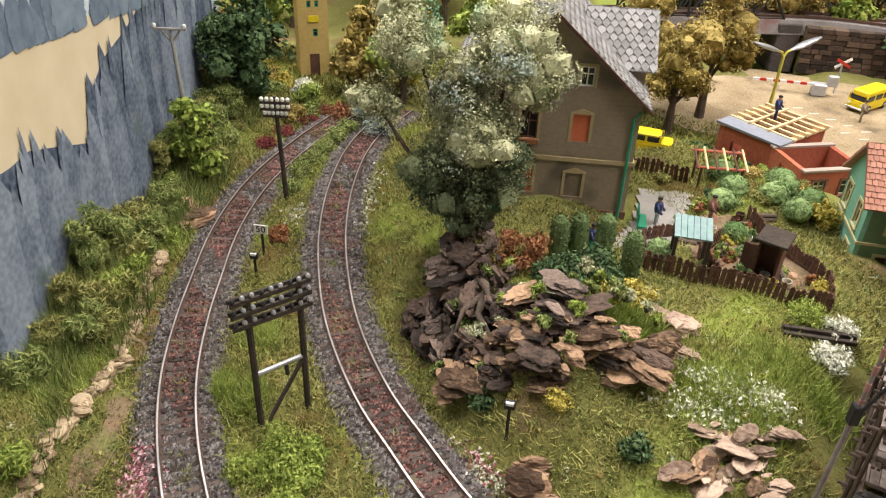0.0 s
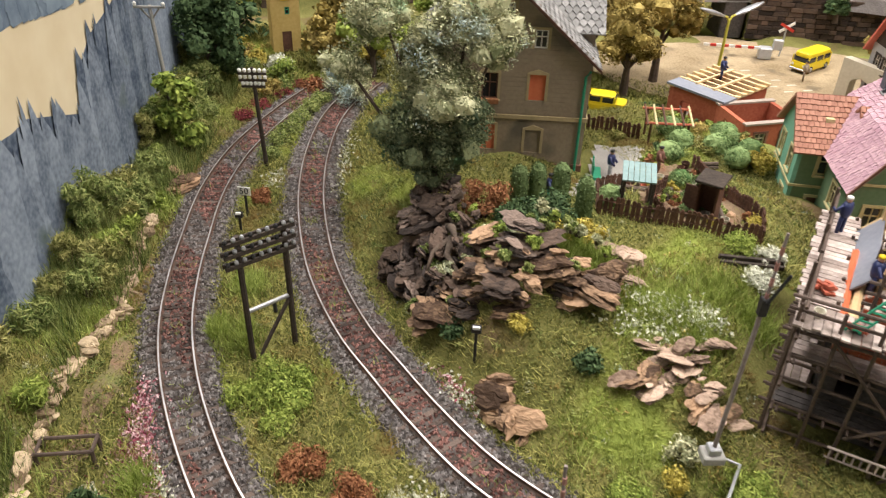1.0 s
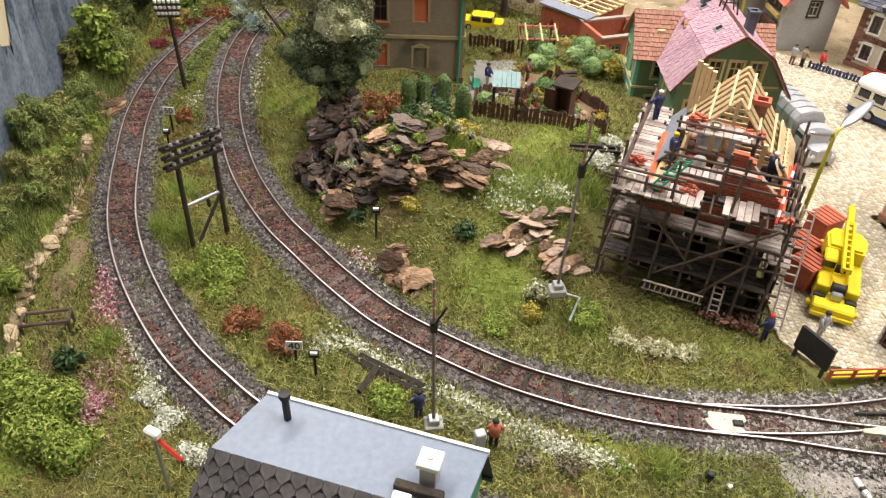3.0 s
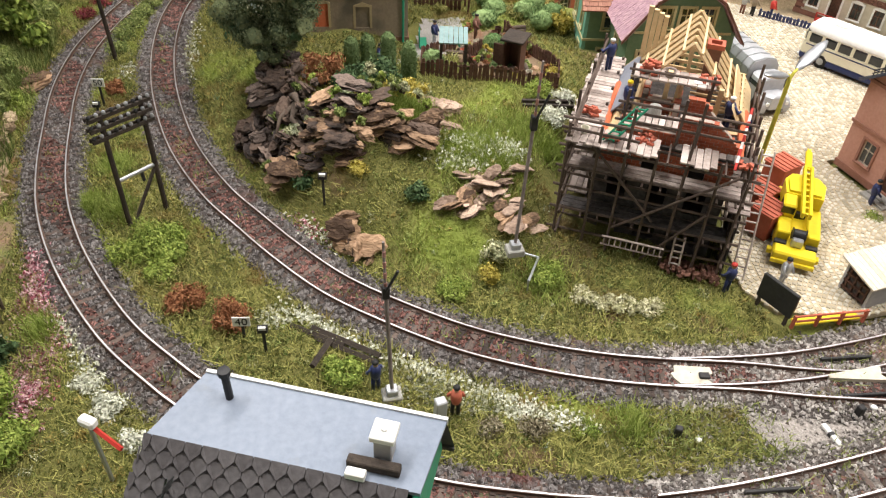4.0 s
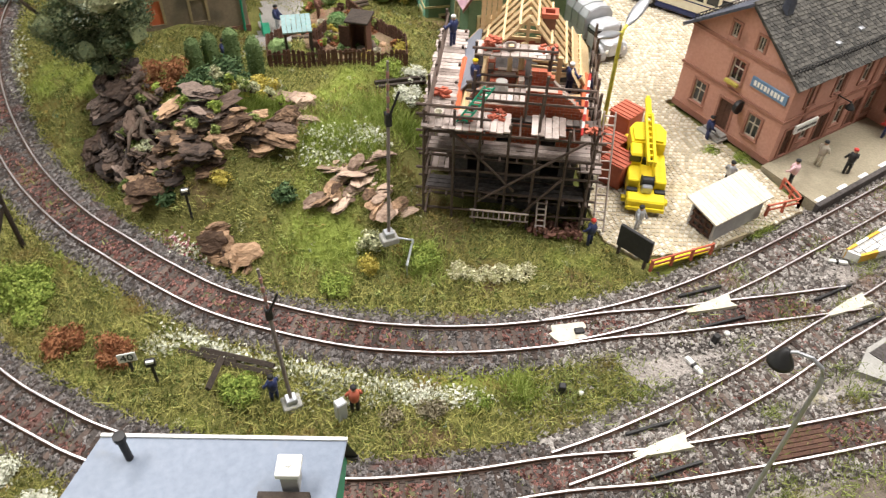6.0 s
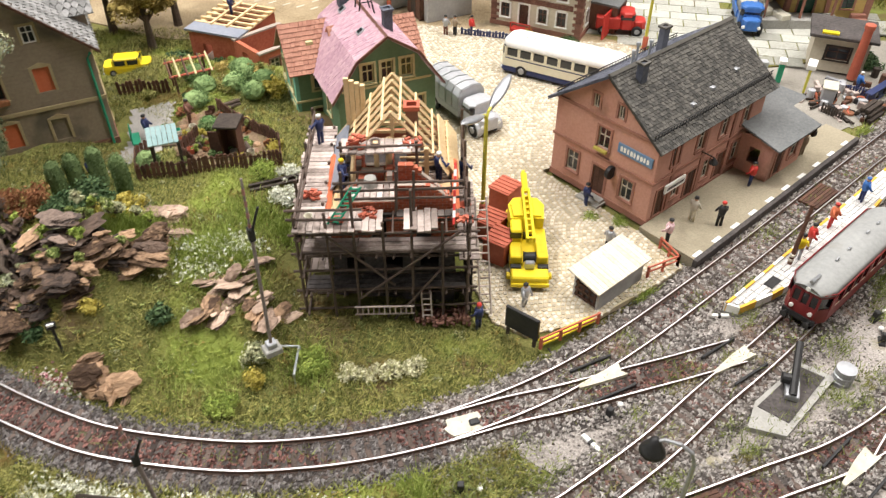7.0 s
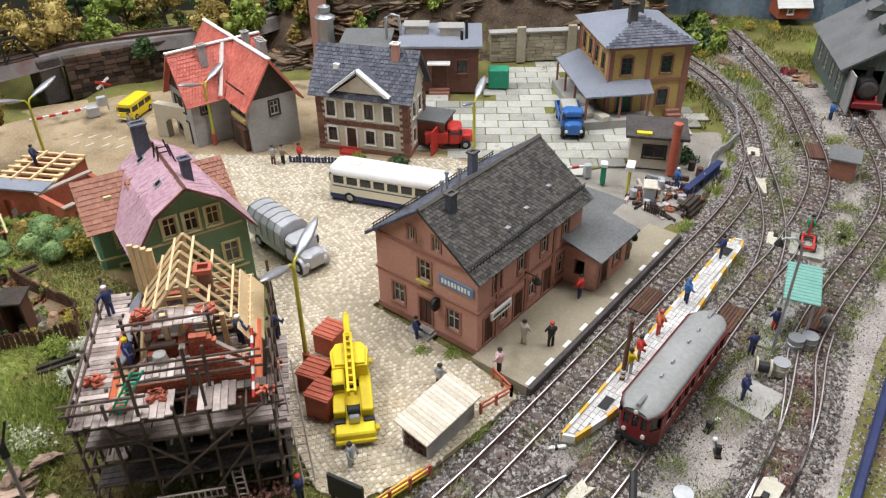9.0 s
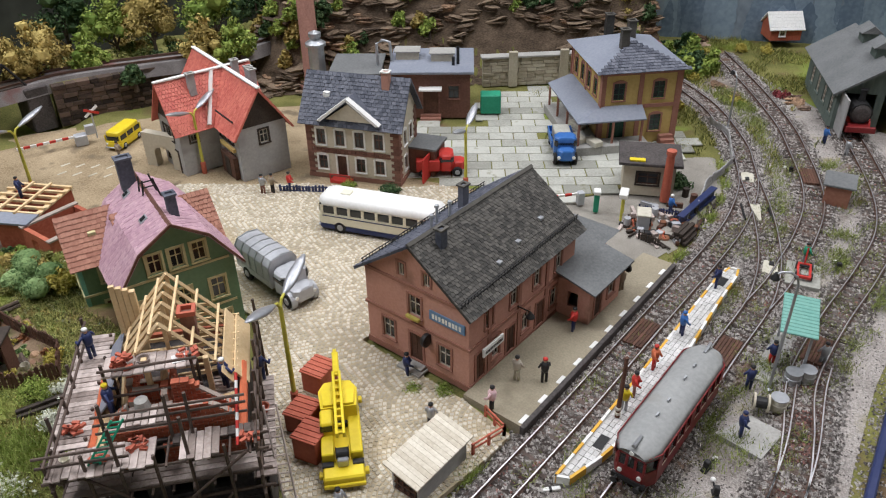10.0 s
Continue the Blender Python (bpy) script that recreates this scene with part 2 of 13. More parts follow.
M_BROWN_TILE = material("brown_roof_tile", (0.30, 0.13, 0.085), (0.44, 0.22, 0.15), 4, 0.5, 0.65, bump=0.2, island=0.3)
M_RED_TILE = material("red_roof_tile", (0.5, 0.11, 0.085), (0.68, 0.22, 0.16), 4, 0.5, 0.6, bump=0.2, island=0.25)
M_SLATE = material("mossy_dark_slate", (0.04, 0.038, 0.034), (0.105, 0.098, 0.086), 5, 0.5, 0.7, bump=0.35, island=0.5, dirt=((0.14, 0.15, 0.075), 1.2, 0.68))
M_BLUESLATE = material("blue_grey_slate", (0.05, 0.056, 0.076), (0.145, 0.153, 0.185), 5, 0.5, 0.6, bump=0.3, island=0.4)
M_GREYSLATE = material("light_grey_slate", (0.16, 0.16, 0.155), (0.31, 0.305, 0.3), 5, 0.5, 0.6, bump=0.3, island=0.5)
M_ROOFFELT = material("grey_roofing_felt", (0.1, 0.105, 0.105), (0.2, 0.205, 0.205), 5, 0.4, 0.75, bump=0.3)
M_BLUEFELT = material("blue_grey_roof_sheet", (0.19, 0.21, 0.26), (0.29, 0.31, 0.36), 4, 0.4, 0.45, bump=0.15)
M_BRICK = material("red_brick", (0.31, 0.075, 0.042), (0.52, 0.165, 0.092), 5, 0.6, 0.85, bump=0.3, island=0.3, objrand=0.0)
M_BRICKDARK = material("dark_brick", (0.13, 0.062, 0.045), (0.26, 0.13, 0.095), 5, 0.6, 0.85, bump=0.3, island=0.4)
M_MORTAR = material("grey_mortar", (0.30, 0.24, 0.20), (0.42, 0.36, 0.31), 6, 0.8, 0.9, bump=0.3)
M_OFFWHITE = material("offwhite_render", (0.48, 0.43, 0.33), (0.63, 0.58, 0.47), 4, 0.4, 0.85, bump=0.2)
M_GREYWALL = material("grey_render", (0.30, 0.295, 0.29), (0.44, 0.435, 0.43), 4, 0.35, 0.85, bump=0.2, dirt=((0.22, 0.21, 0.20), 0.25, 0.58))
M_YELLOWWALL = material("mustard_wall", (0.45, 0.32, 0.10), (0.60, 0.44, 0.17), 4, 0.4, 0.85, bump=0.2)
M_WHITE = material("white_paint", (0.70, 0.70, 0.67), (0.84, 0.83, 0.80), 4, 0.5, 0.6, bump=0.1)
M_FRAME = material("window_frame_paint", (0.42, 0.37, 0.30), (0.55, 0.50, 0.42), 6, 0.8, 0.6, bump=0.1)
M_COBBLE = material("sandy_cobble", (0.38, 0.335, 0.25), (0.655, 0.61, 0.515), 8, 0.25, 0.8, bump=0.5, island=0.6, dirt=((0.44, 0.34, 0.19), 0.16, 0.6))
M_JOINT = material("cobble_joint_sand", (0.36, 0.29, 0.18), (0.52, 0.44, 0.3), 9, 0.3, 0.95, bump=0.5)
M_SAND = material("sand_road", (0.2, 0.145, 0.08), (0.47, 0.375, 0.24), 7, 0.25, 0.95, bump=1.0, contrast=1.4, dirt=((0.16, 0.125, 0.08), 0.35, 0.57))
M_SLAB = material("pale_concrete_slab", (0.25, 0.25, 0.215), (0.46, 0.46, 0.41), 5, 0.5, 0.85, bump=0.3, objrand=0.5, dirt=((0.17, 0.165, 0.09), 0.5, 0.62))
M_PLATFORM = material("platform_surface", (0.23, 0.2, 0.14), (0.37, 0.325, 0.235), 7, 0.25, 0.9, bump=0.5, dirt=((0.2, 0.17, 0.12), 0.3, 0.58))
M_PLATE2 = material("pale_platform_stone", (0.46, 0.45, 0.43), (0.66, 0.65, 0.63), 7, 0.6, 0.85, bump=0.4, island=0.3)
M_CONCRETE = material("grey_concrete", (0.27, 0.265, 0.245), (0.42, 0.41, 0.38), 6, 0.5, 0.9, bump=0.4)
M_ROCK = material("bark_rock", (0.055, 0.032, 0.02), (0.42, 0.27, 0.165), 4, 0.55, 0.9, bump=1.0, island=0.5, stretch=(1, 1, 3.0))
M_ROCKDARK = material("dark_bark_rock", (0.026, 0.019, 0.016), (0.13, 0.088, 0.066), 4, 0.55, 0.9, bump=1.0, island=0.5, stretch=(1, 1, 3.0))
M_STONEWALL = material("layered_stone", (0.065, 0.045, 0.03), (0.25, 0.185, 0.125), 4, 0.5, 0.9, bump=0.8, island=0.5, stretch=(1, 1, 2.5))
M_CAR_RED = material("dark_red_car_paint", (0.15, 0.012, 0.014), (0.22, 0.022, 0.022), 4, 0.5, 0.4, bump=0.05, spec=0.4)
M_CAR_ROOF = material("matt_grey_car_roof", (0.235, 0.24, 0.235), (0.35, 0.355, 0.345), 4, 0.4, 0.6, bump=0.1, dirt=((0.25, 0.24, 0.215), 0.35, 0.6))
M_YELLOW = material("yellow_paint", (0.66, 0.50, 0.015), (0.80, 0.64, 0.03), 3, 0.5, 0.4, bump=0.05)
M_BLUE = material("blue_paint", (0.03, 0.11, 0.34), (0.06, 0.17, 0.46), 3, 0.5, 0.4, bump=0.05)
M_REDPAINT = material("red_paint", (0.45, 0.03, 0.025), (0.58, 0.06, 0.045), 3, 0.5, 0.45, bump=0.05)
M_CREAMPAINT = material("cream_bus_paint", (0.70, 0.66, 0.50), (0.82, 0.79, 0.64), 3, 0.5, 0.35, bump=0.03)
M_NAVY = material("navy_paint", (0.02, 0.03, 0.09), (0.04, 0.05, 0.13), 3, 0.5, 0.4, bump=0.05)
M_GREYPAINT = material("silver_grey_paint", (0.38, 0.39, 0.41), (0.52, 0.53, 0.55), 3, 0.5, 0.4, bump=0.08, metal=0.2)
M_CRATE = material("rusty_red_crate", (0.38, 0.085, 0.05), (0.52, 0.15, 0.09), 4, 0.6, 0.6, bump=0.15)
M_TYRE = material("black_rubber", (0.012, 0.012, 0.012), (0.03, 0.03, 0.03), 6, 1, 0.8, bump=0.2)
M_GLASS = material("dark_window_glass", (0.012, 0.014, 0.016), (0.03, 0.033, 0.036), 2, 0.4, 0.1, bump=0.0, spec=0.6)
M_STEEL = material("grey_lamp_metal", (0.32, 0.33, 0.35), (0.47, 0.48, 0.50), 4, 0.6, 0.4, metal=0.6, bump=0.05)
M_LENS = material("lamp_lens", (0.75, 0.75, 0.70), (0.9, 0.9, 0.86), 4, 0.6, 0.2, bump=0)
M_LAMPYEL = material("yellow_mast_paint", (0.45, 0.42, 0.05), (0.60, 0.56, 0.10), 4, 0.6, 0.5, bump=0.1)
M_GREENPAINT = material("green_paint", (0.02, 0.22, 0.12), (0.04, 0.32, 0.19), 4, 0.6, 0.5, bump=0.1)
M_TURQ = material("turquoise_sheet", (0.13, 0.32, 0.27), (0.22, 0.43, 0.37), 4, 0.6, 0.6, bump=0.2)
M_TEAL = material("faded_teal_board", (0.15, 0.24, 0.24), (0.28, 0.40, 0.40), 4, 0.6, 0.7, bump=0.3)
M_SKIN = material("painted_doll_skin", (0.55, 0.32, 0.22), (0.66, 0.42, 0.30), 4, 0.6, 0.6, bump=0)
M_FOAM = material("grey_green_foliage", (0.17, 0.195, 0.095), (0.62, 0.61, 0.39), 2.2, 0.16, 0.9, bump=0, spec=0.1, island=0.5, dirt=((0.40, 0.54, 0.60), 0.22, 0.58), patch=((0.14, 0.30, 0.17), 0.18, 0.58))
M_OLIVE = material("olive_yellow_foliage", (0.17, 0.125, 0.03), (0.52, 0.41, 0.145), 2.2, 0.2, 0.9, bump=0, spec=0.1, island=0.4)
M_LEAF = material("fresh_leaf", (0.12, 0.185, 0.03), (0.37, 0.44, 0.1), 2.5, 0.3, 0.8, bump=0, spec=0.2, island=0.5)
M_DARKLEAF = material("dark_leaf", (0.022, 0.05, 0.018), (0.10, 0.155, 0.065), 2.5, 0.3, 0.8, bump=0, spec=0.2, island=0.5)
M_CYPRESS = material("cypress_green", (0.05, 0.085, 0.03), (0.17, 0.235, 0.10), 5, 0.5, 0.9, bump=0, spec=0.1, island=0.5)
M_RUSSET = material("russet_leaf", (0.17, 0.065, 0.03), (0.40, 0.19, 0.095), 4, 0.5, 0.85, bump=0, spec=0.1, island=0.5)
M_YELLEAF = material("yellow_leaf", (0.3, 0.25, 0.04), (0.56, 0.47, 0.12), 4, 0.5, 0.8, bump=0, spec=0.1, island=0.5)
M_BLOSSOM = material("white_blossom", (0.52, 0.53, 0.40), (0.82, 0.82, 0.72), 4, 0.6, 0.85, bump=0, spec=0.1, island=0.5)
M_PINKBLOSSOM = material("pink_blossom", (0.32, 0.09, 0.12), (0.72, 0.50, 0.52), 4, 0.9, 0.85, bump=0, spec=0.1, island=0.9)
M_BARK = material("tree_bark", (0.05, 0.038, 0.028), (0.15, 0.11, 0.085), 7, 1, 0.9, bump=0.7)
M_TIN = material("galvanised_tin", (0.40, 0.42, 0.44), (0.58, 0.60, 0.62), 4, 0.6, 0.4, metal=0.7, bump=0.05)
M_HALL = material("hall_wall", (0.50, 0.48, 0.45), (0.58, 0.56, 0.53), 0.2, 0.02, 0.9, bump=0.1)
M_SKYPRINT = material("printed_sky_haze", (0.50, 0.60, 0.68), (0.66, 0.73, 0.77), 0.15, 0.02, 0.8, bump=0)
M_FIELDPRINT = material("printed_wheat_field", (0.68, 0.56, 0.36), (0.80, 0.70, 0.50), 0.5, 0.06, 0.8, bump=0)
M_FIRPRINT = material("printed_blue_firs", (0.06, 0.085, 0.13), (0.29, 0.345, 0.42), 3.2, 0.5, 0.8, bump=0, island=0.3, contrast=1.1, patch=((0.09, 0.125, 0.12), 0.25, 0.6))
M_FIRPRINT2 = material("printed_pale_firs", (0.10, 0.14, 0.20), (0.24, 0.31, 0.38), 1.6, 0.15, 0.8, bump=0, island=0.3)
M_DARKPRINT = material("printed_dark_forest", (0.018, 0.02, 0.017), (0.06, 0.062, 0.05), 0.6, 0.08, 0.85, bump=0)


# ---------------------------------------------------------------- lines of the tracks (centre lines, rail head at height 0)
def glide(pts, step=0.35):
    """An even, smooth line through a few plan points."""
    p = [Vector((x, y)) for x, y in pts]
    p = [2 * p[0] - p[1]] + p + [2 * p[-1] - p[-2]]
    raw = []
    for i in range(1, len(p) - 2):
        for k in range(24):
            t = k / 24
            a, b, c, d = p[i - 1], p[i], p[i + 1], p[i + 2]
            raw.append(0.5 * ((2 * b) + (c - a) * t + (2 * a - 5 * b + 4 * c - d) * t * t + (3 * b - a - 3 * c + d) * t * t * t))
    raw.append(p[-2])
    out, left = [raw[0]], step
    for a, b in zip(raw, raw[1:]):
        seg = (b - a).length
        while seg >= left:
            a = a + (b - a) * (left / seg)
            seg -= left
            out.append(a.copy())
            left = step
        left -= seg
    return out


MAIN = glide([(-4.4, 62), (-6.4, 57.5), (-7.35, 53.5), (-7.7, 49.5), (-7.7, 45.1), (-7.25, 40.2), (-6.25, 35), (-5.1, 31.2), (-3.4, 27.3), (-1.65, 24.4), (0.2, 21.5), (2.45, 18.5), (5.0, 16.1), (8.2, 13.65), (11.3, 11.95), (14.2, 10.75), (17.2, 9.85), (20.75, 9.0), (23.7, 8.1), (26.9, 7.3), (30.2, 6.45), (34.0, 5.55)])
PLAT = glide([(17.2, 9.85), (21.5, 9.28), (25.2, 9.15), (29.6, 9.45), (34.8, 10.15), (40.75, 11.05), (47.75, 12.25), (55.5, 13.55), (61.0, 14.45), (66.2, 15.5), (70.0, 16.7), (74.2, 18.5), (78.2, 21.2), (81.6, 23.9), (87.0, 29.7), (90.0, 34.4), (92.0, 38.5)])
THREE = glide([(14.1, 3.0), (16.4, 2.9), (19.0, 2.93), (22.0, 3.1), (25.8, 3.45), (30.0, 4.15), (34.9, 4.8), (40.4, 5.75), (46.5, 6.75), (52.0, 7.75), (57.7, 8.7), (61.2, 9.8), (64.3, 11.2), (67.6, 13.2), (71.0, 15.6), (75.5, 19.2)])
LEFT = glide([(-8.4, 62), (-10.6, 57), (-12.3, 52.2), (-13.45, 47.8), (-13.95, 43.5), (-14.0, 40), (-13.75, 36.3), (-13.4, 32.3), (-12.7, 28.0), (-11.5, 24.0), (-9.85, 20.2), (-7.9, 16.7), (-5.9, 14.1), (-3.9, 11.9), (0.0, 8.6), (4.5, 5.7), (9.5, 3.9), (14.1, 2.75), (18.2, 1.45), (22.4, 0.45), (25.6, -0.25), (28.9, -0.9), (32.5, -1.65), (36.5, -1.85), (40.6, -1.35), (44.7, -0.45), (48.0, 0.5), (52.4, 2.2), (55.0, 3.0)])
FOUR = glide([(33.0, -3.6), (36.2, -2.7), (40.6, -1.4), (44.7, -0.45), (48.3, 0.95), (53.0, 3.0), (60.0, 4.3), (67.2, 5.15), (74.0, 6.4), (80.0, 9.0), (86.9, 13.6), (91.7, 17.15), (97, 21.1)])
FIVE = glide([(57.7, 8.7), (61.4, 9.1), (64.7, 9.75), (69.0, 10.75), (73.8, 12.3), (78.2, 14.6), (83.9, 18.7), (88.8, 22.6), (95.0, 28.8), (101, 35.4), (105, 40)])
LINES = (("main", MAIN), ("platform", PLAT), ("railcar", THREE), ("left", LEFT), ("yard", FOUR), ("shed", FIVE))


def away(line):
    """Distance from a line for arrays of x and y, and the side (positive: to its left)."""
    pts = np.array([(p.x, p.y) for p in line[::3]])

    A, D = pts[:-1], pts[1:] - pts[:-1]

    def run(x, y):
        if np.size(x) <= 64:
            px, py = np.ravel(x)[:, None] - A[:, 0], np.ravel(y)[:, None] - A[:, 1]
            t = np.clip((px * D[:, 0] + py * D[:, 1]) / (D ** 2).sum(1), 0, 1)
            d = np.hypot(px - t * D[:, 0], py - t * D[:, 1])
            k = d.argmin(1)
            row = np.arange(len(k))
            return d[row, k].reshape(np.shape(x)), (D[k, 0] * py[row, k] - D[k, 1] * px[row, k]).reshape(np.shape(x))
        best, side = np.full(np.shape(x), 1e9), np.zeros(np.shape(x))
        for (ax, ay), (bx, by) in zip(pts[:-1], pts[1:]):
            dx, dy = bx - ax, by - ay
            t = np.clip(((x - ax) * dx + (y - ay) * dy) / (dx * dx + dy * dy), 0, 1)
            d = np.hypot(x - ax - t * dx, y - ay - t * dy)
            s = dx * (y - ay) - dy * (x - ax)
            near = d < best
            best, side = np.where(near, d, best), np.where(near, s, side)
        return best, side
    return run


AWAY = {n: away(l) for n, l in LINES}
rough = np.random.RandomState(4)
WAVES = [(rough.uniform(-1, 1) * f, rough.uniform(-1, 1) * f, rough.uniform(0, 6.3), 1 / f) for f in (0.35, 0.5, 0.8, 1.3, 2.1, 3.2) for _ in range(5)]


def ripple(x, y):
    return sum(a * np.sin(u * x + v * y + w) for u, v, w, a in WAVES) * 0.09


def height(x, y):
    """The ground's height."""
    x, y = np.asarray(x, float), np.asarray(y, float)
    h = np.full(x.shape, -0.5)
    dm, side = AWAY["main"](x, y)
    inner = np.where(side > 0, dm, 0.0)
    along = (x - 14.9) * 0.83 - (y - 20.1) * 0.55
    hill = (3.3 - 0.8 * ease(35, 40, y)) * ease(1.6, 8.5, inner) * (1 - ease(-3.0, 4.5, along)) * (1 - 0.75 * ease(50, 62, y))
    # the crag beside the curve
    crag = 1.3 * np.exp(-(((x - 4.5) / 4.2) ** 2 + ((y - 27.0) / 4.5) ** 2))
    h = h + hill + crag * ease(2.4, 5.0, inner)
    # plaza and street
    plaza = ease(3.0, 6.5, along) * ease(10.2, 12.5, y - 0.15 * (x - 25) - 1.5 * (1 - ease(24, 30, x)))
    h = h + 0.28 * plaza
    # embankment on the left, up to the printed backdrop
    h = h + 0.9 * ease(0, 4.5, (-15.8 - 0.06 * (y - 30)) - x) * (1 - ease(60, 75, y) * 0.4)
    # far hillsides
    f, s = 0.6 * (x - 74) + 0.8 * (y - 52.5), 0.8 * (x - 74) - 0.6 * (y - 52.5)
    h = h + 17 * ease(0.3, 9.5, f) * ease(-29, -20, s) * (1 - ease(21, 31, s))
    h = h + 5 * ease(76, 98, y) * (1 - ease(30, 44, x))
    h = h + 1.2 * ease(103, 110, x)
    bumps = ripple(x, y)
    village = ease(-1, 3.5, (x - 13) * 0.6 + (y - 56) * 0.8) * (1 - ease(72, 77, y)) * (1 - ease(-2, 0, f))
    h = h * (1 - village) - 0.22 * village
    bumps = bumps * (1 - 0.95 * village)
    near = np.minimum.reduce([AWAY[n](x, y)[0] for n, _ in LINES])
    flat = ease(1.9, 3.2, near)
    h = np.where(near < 3.2, -0.5 * (1 - flat) + h * flat, h)
    dp, sp = AWAY["platform"](x, y)
    yard = np.where((sp < 0) & (x > 13), ease(13, 17, x), 0.0)
    h = h * (1 - yard) - 0.5 * yard
    return h + bumps * ease(2.2, 4.0, near) * (1 - 0.9 * plaza) * (1 - yard)


def ground_z(x, y):
    return float(height(np.array([x]), np.array([y]))[0])


def sheet():
    xs = np.concatenate([np.arange(-32, -26, 3.0), np.arange(-26, 58, 0.45), np.arange(58, 112, 0.9), np.arange(112, 146, 3.0)])
    ys = np.concatenate([np.arange(-22, -14, 4.0), np.arange(-14, 52, 0.45), np.arange(52, 105, 0.9)])
    X, Y = np.meshgrid(xs, ys)
    Z = height(X, Y)
    w, n = len(xs), len(ys)
    g = Geo()
    g.v = list(zip(X.ravel().tolist(), Y.ravel().tolist(), Z.ravel().tolist()))
    g.f = [(j * w + i, j * w + i + 1, j * w + w + i + 1, j * w + w + i) for j in range(n - 1) for i in range(w - 1)]
    return solid("ground", g, M_GROUND, place(0, 0, 0), "model landscape of scattered turf with low hills", "ground", kind="structure", smooth=True)


sheet()


# ---------------------------------------------------------------- the hall round the layout
def hall():
    x0, x1, y0, y1 = -190, 300, -190, 270
    solid("floor", Geo().box(x0, y0, -105, x1, y1, -100), M_CONCRETE, place(0, 0, 0), "grey hall floor far below the layout", "floor", kind="structure")
    solid("ceiling", Geo().box(x0, y0, 210, x1, y1, 214), M_HALL, place(0, 0, 0), "plain pale hall ceiling", "ceiling", kind="structure")
    for name, b in (("wall_west", (x0 - 4, y0, -100, x0, y1, 210)), ("wall_east", (x1, y0, -100, x1 + 4, y1, 210)), ("wall_south", (x0, y0 - 4, -100, x1, y0, 210)), ("wall_north", (x0, y1, -100, x1, y1 + 4, 210))):
        solid(name, Geo().box(*b), M_HALL, place(0, 0, 0), "plain pale hall wall", "wall", kind="structure")
    solid("layout_table", Geo().box(-31, -21, -99.5, 142, 103, -3.0, c=1.0), M_NAVY, place(0, 0, 0), "dark boarded table that carries the model layout", "table", kind="structure")


hall()


def firs(rnd, spots, back):
    """Printed fir shapes as thin paper cut to ragged outlines."""
    g = Geo()
    for i, (x, tall, w, foot) in enumerate(spots):
        n, left, right = 20, [], []
        lean, belly = rnd.uniform(-0.15, 0.15), rnd.uniform(2.0, 4.5)
        for k in range(n):
            v = k / n
            z, r = foot + (tall - foot) * v, w * (1 - v ** belly) * (0.75 + 0.25 * min(1, v * 3))
            left.append((x + lean * v - r * rnd.uniform(0.82, 1.1), z))
            right.append((x + lean * v + r * rnd.uniform(0.82, 1.1), z + rnd.uniform(-0.04, 0.04)))
        q = back - 0.0005 * i
        g.prism(left + [(x + lean, tall)] + right[::-1], q - 0.004, q)
    return g


def backdrop_left():
    """A printed paper backdrop of firs and a wheat field, standing along the left edge."""
    top = thing("printed_backdrop", place(-20.4, 0, 0, 90), "printed paper backdrop with blue firs and a pale wheat field", "backdrop", kind="structure")
    part("board", Geo().box(-10, 0.0, -6, 66, 0.3, 40), M_SKYPRINT, top)
    part("printed_field", Geo().prism([(-10, 3), (60, 3), (62, 10.0), (47.8, 11.8), (33.7, 13.7), (20, 15.4), (-10, 19)], -0.03, 0.0), M_FIELDPRINT, top, "pale yellow printed wheat field")
    rnd = random.Random(7)
    far = []
    for i in range(110):
        x = rnd.uniform(-10, 64)
        z = 13.7 - 0.135 * (x - 33.7)
        far.append((x, z + rnd.uniform(1.2, 3.2), rnd.uniform(0.6, 1.3), z - 0.5))
    tagged(part("printed_far_wood", firs(rnd, far, -0.035), M_FIRPRINT2, top, "hazy blue printed woods"), kind="stuff")
    xs = [-10, 26, 31.8, 33.6, 36, 39.3, 40.4, 43, 46.7, 50, 55, 64]
    zs = [13, 10.6, 9.9, 9.9, 9.0, 7.7, 9.8, 11.2, 11.8, 12.6, 12.2, 11.4]
    near = []
    for row in range(2):
        for i in range(64):
            x = -10 + 74 * (i + rnd.uniform(-0.5, 0.5)) / 64
            tall = float(np.interp(x, xs, zs)) - row * 0.5 + rnd.uniform(-0.8, 0.3)
            near.append((x, tall - (0.0 if i % 3 else 0.8), rnd.uniform(0.75, 1.5), 0.0))
    near.sort(key=lambda q: -q[1])
    part("printed_undergrowth", Geo().prism([(-10, -3)] + [(x, z - 1.3) for x, z in zip(xs, zs)] + [(64, -3)], -0.06, -0.04), M_FIRPRINT, top, "dark blue printed wood")
    tagged(part("printed_firs", firs(rnd, near, -0.1), M_FIRPRINT, top, "dark blue printed fir trees"), kind="stuff")


backdrop_left()


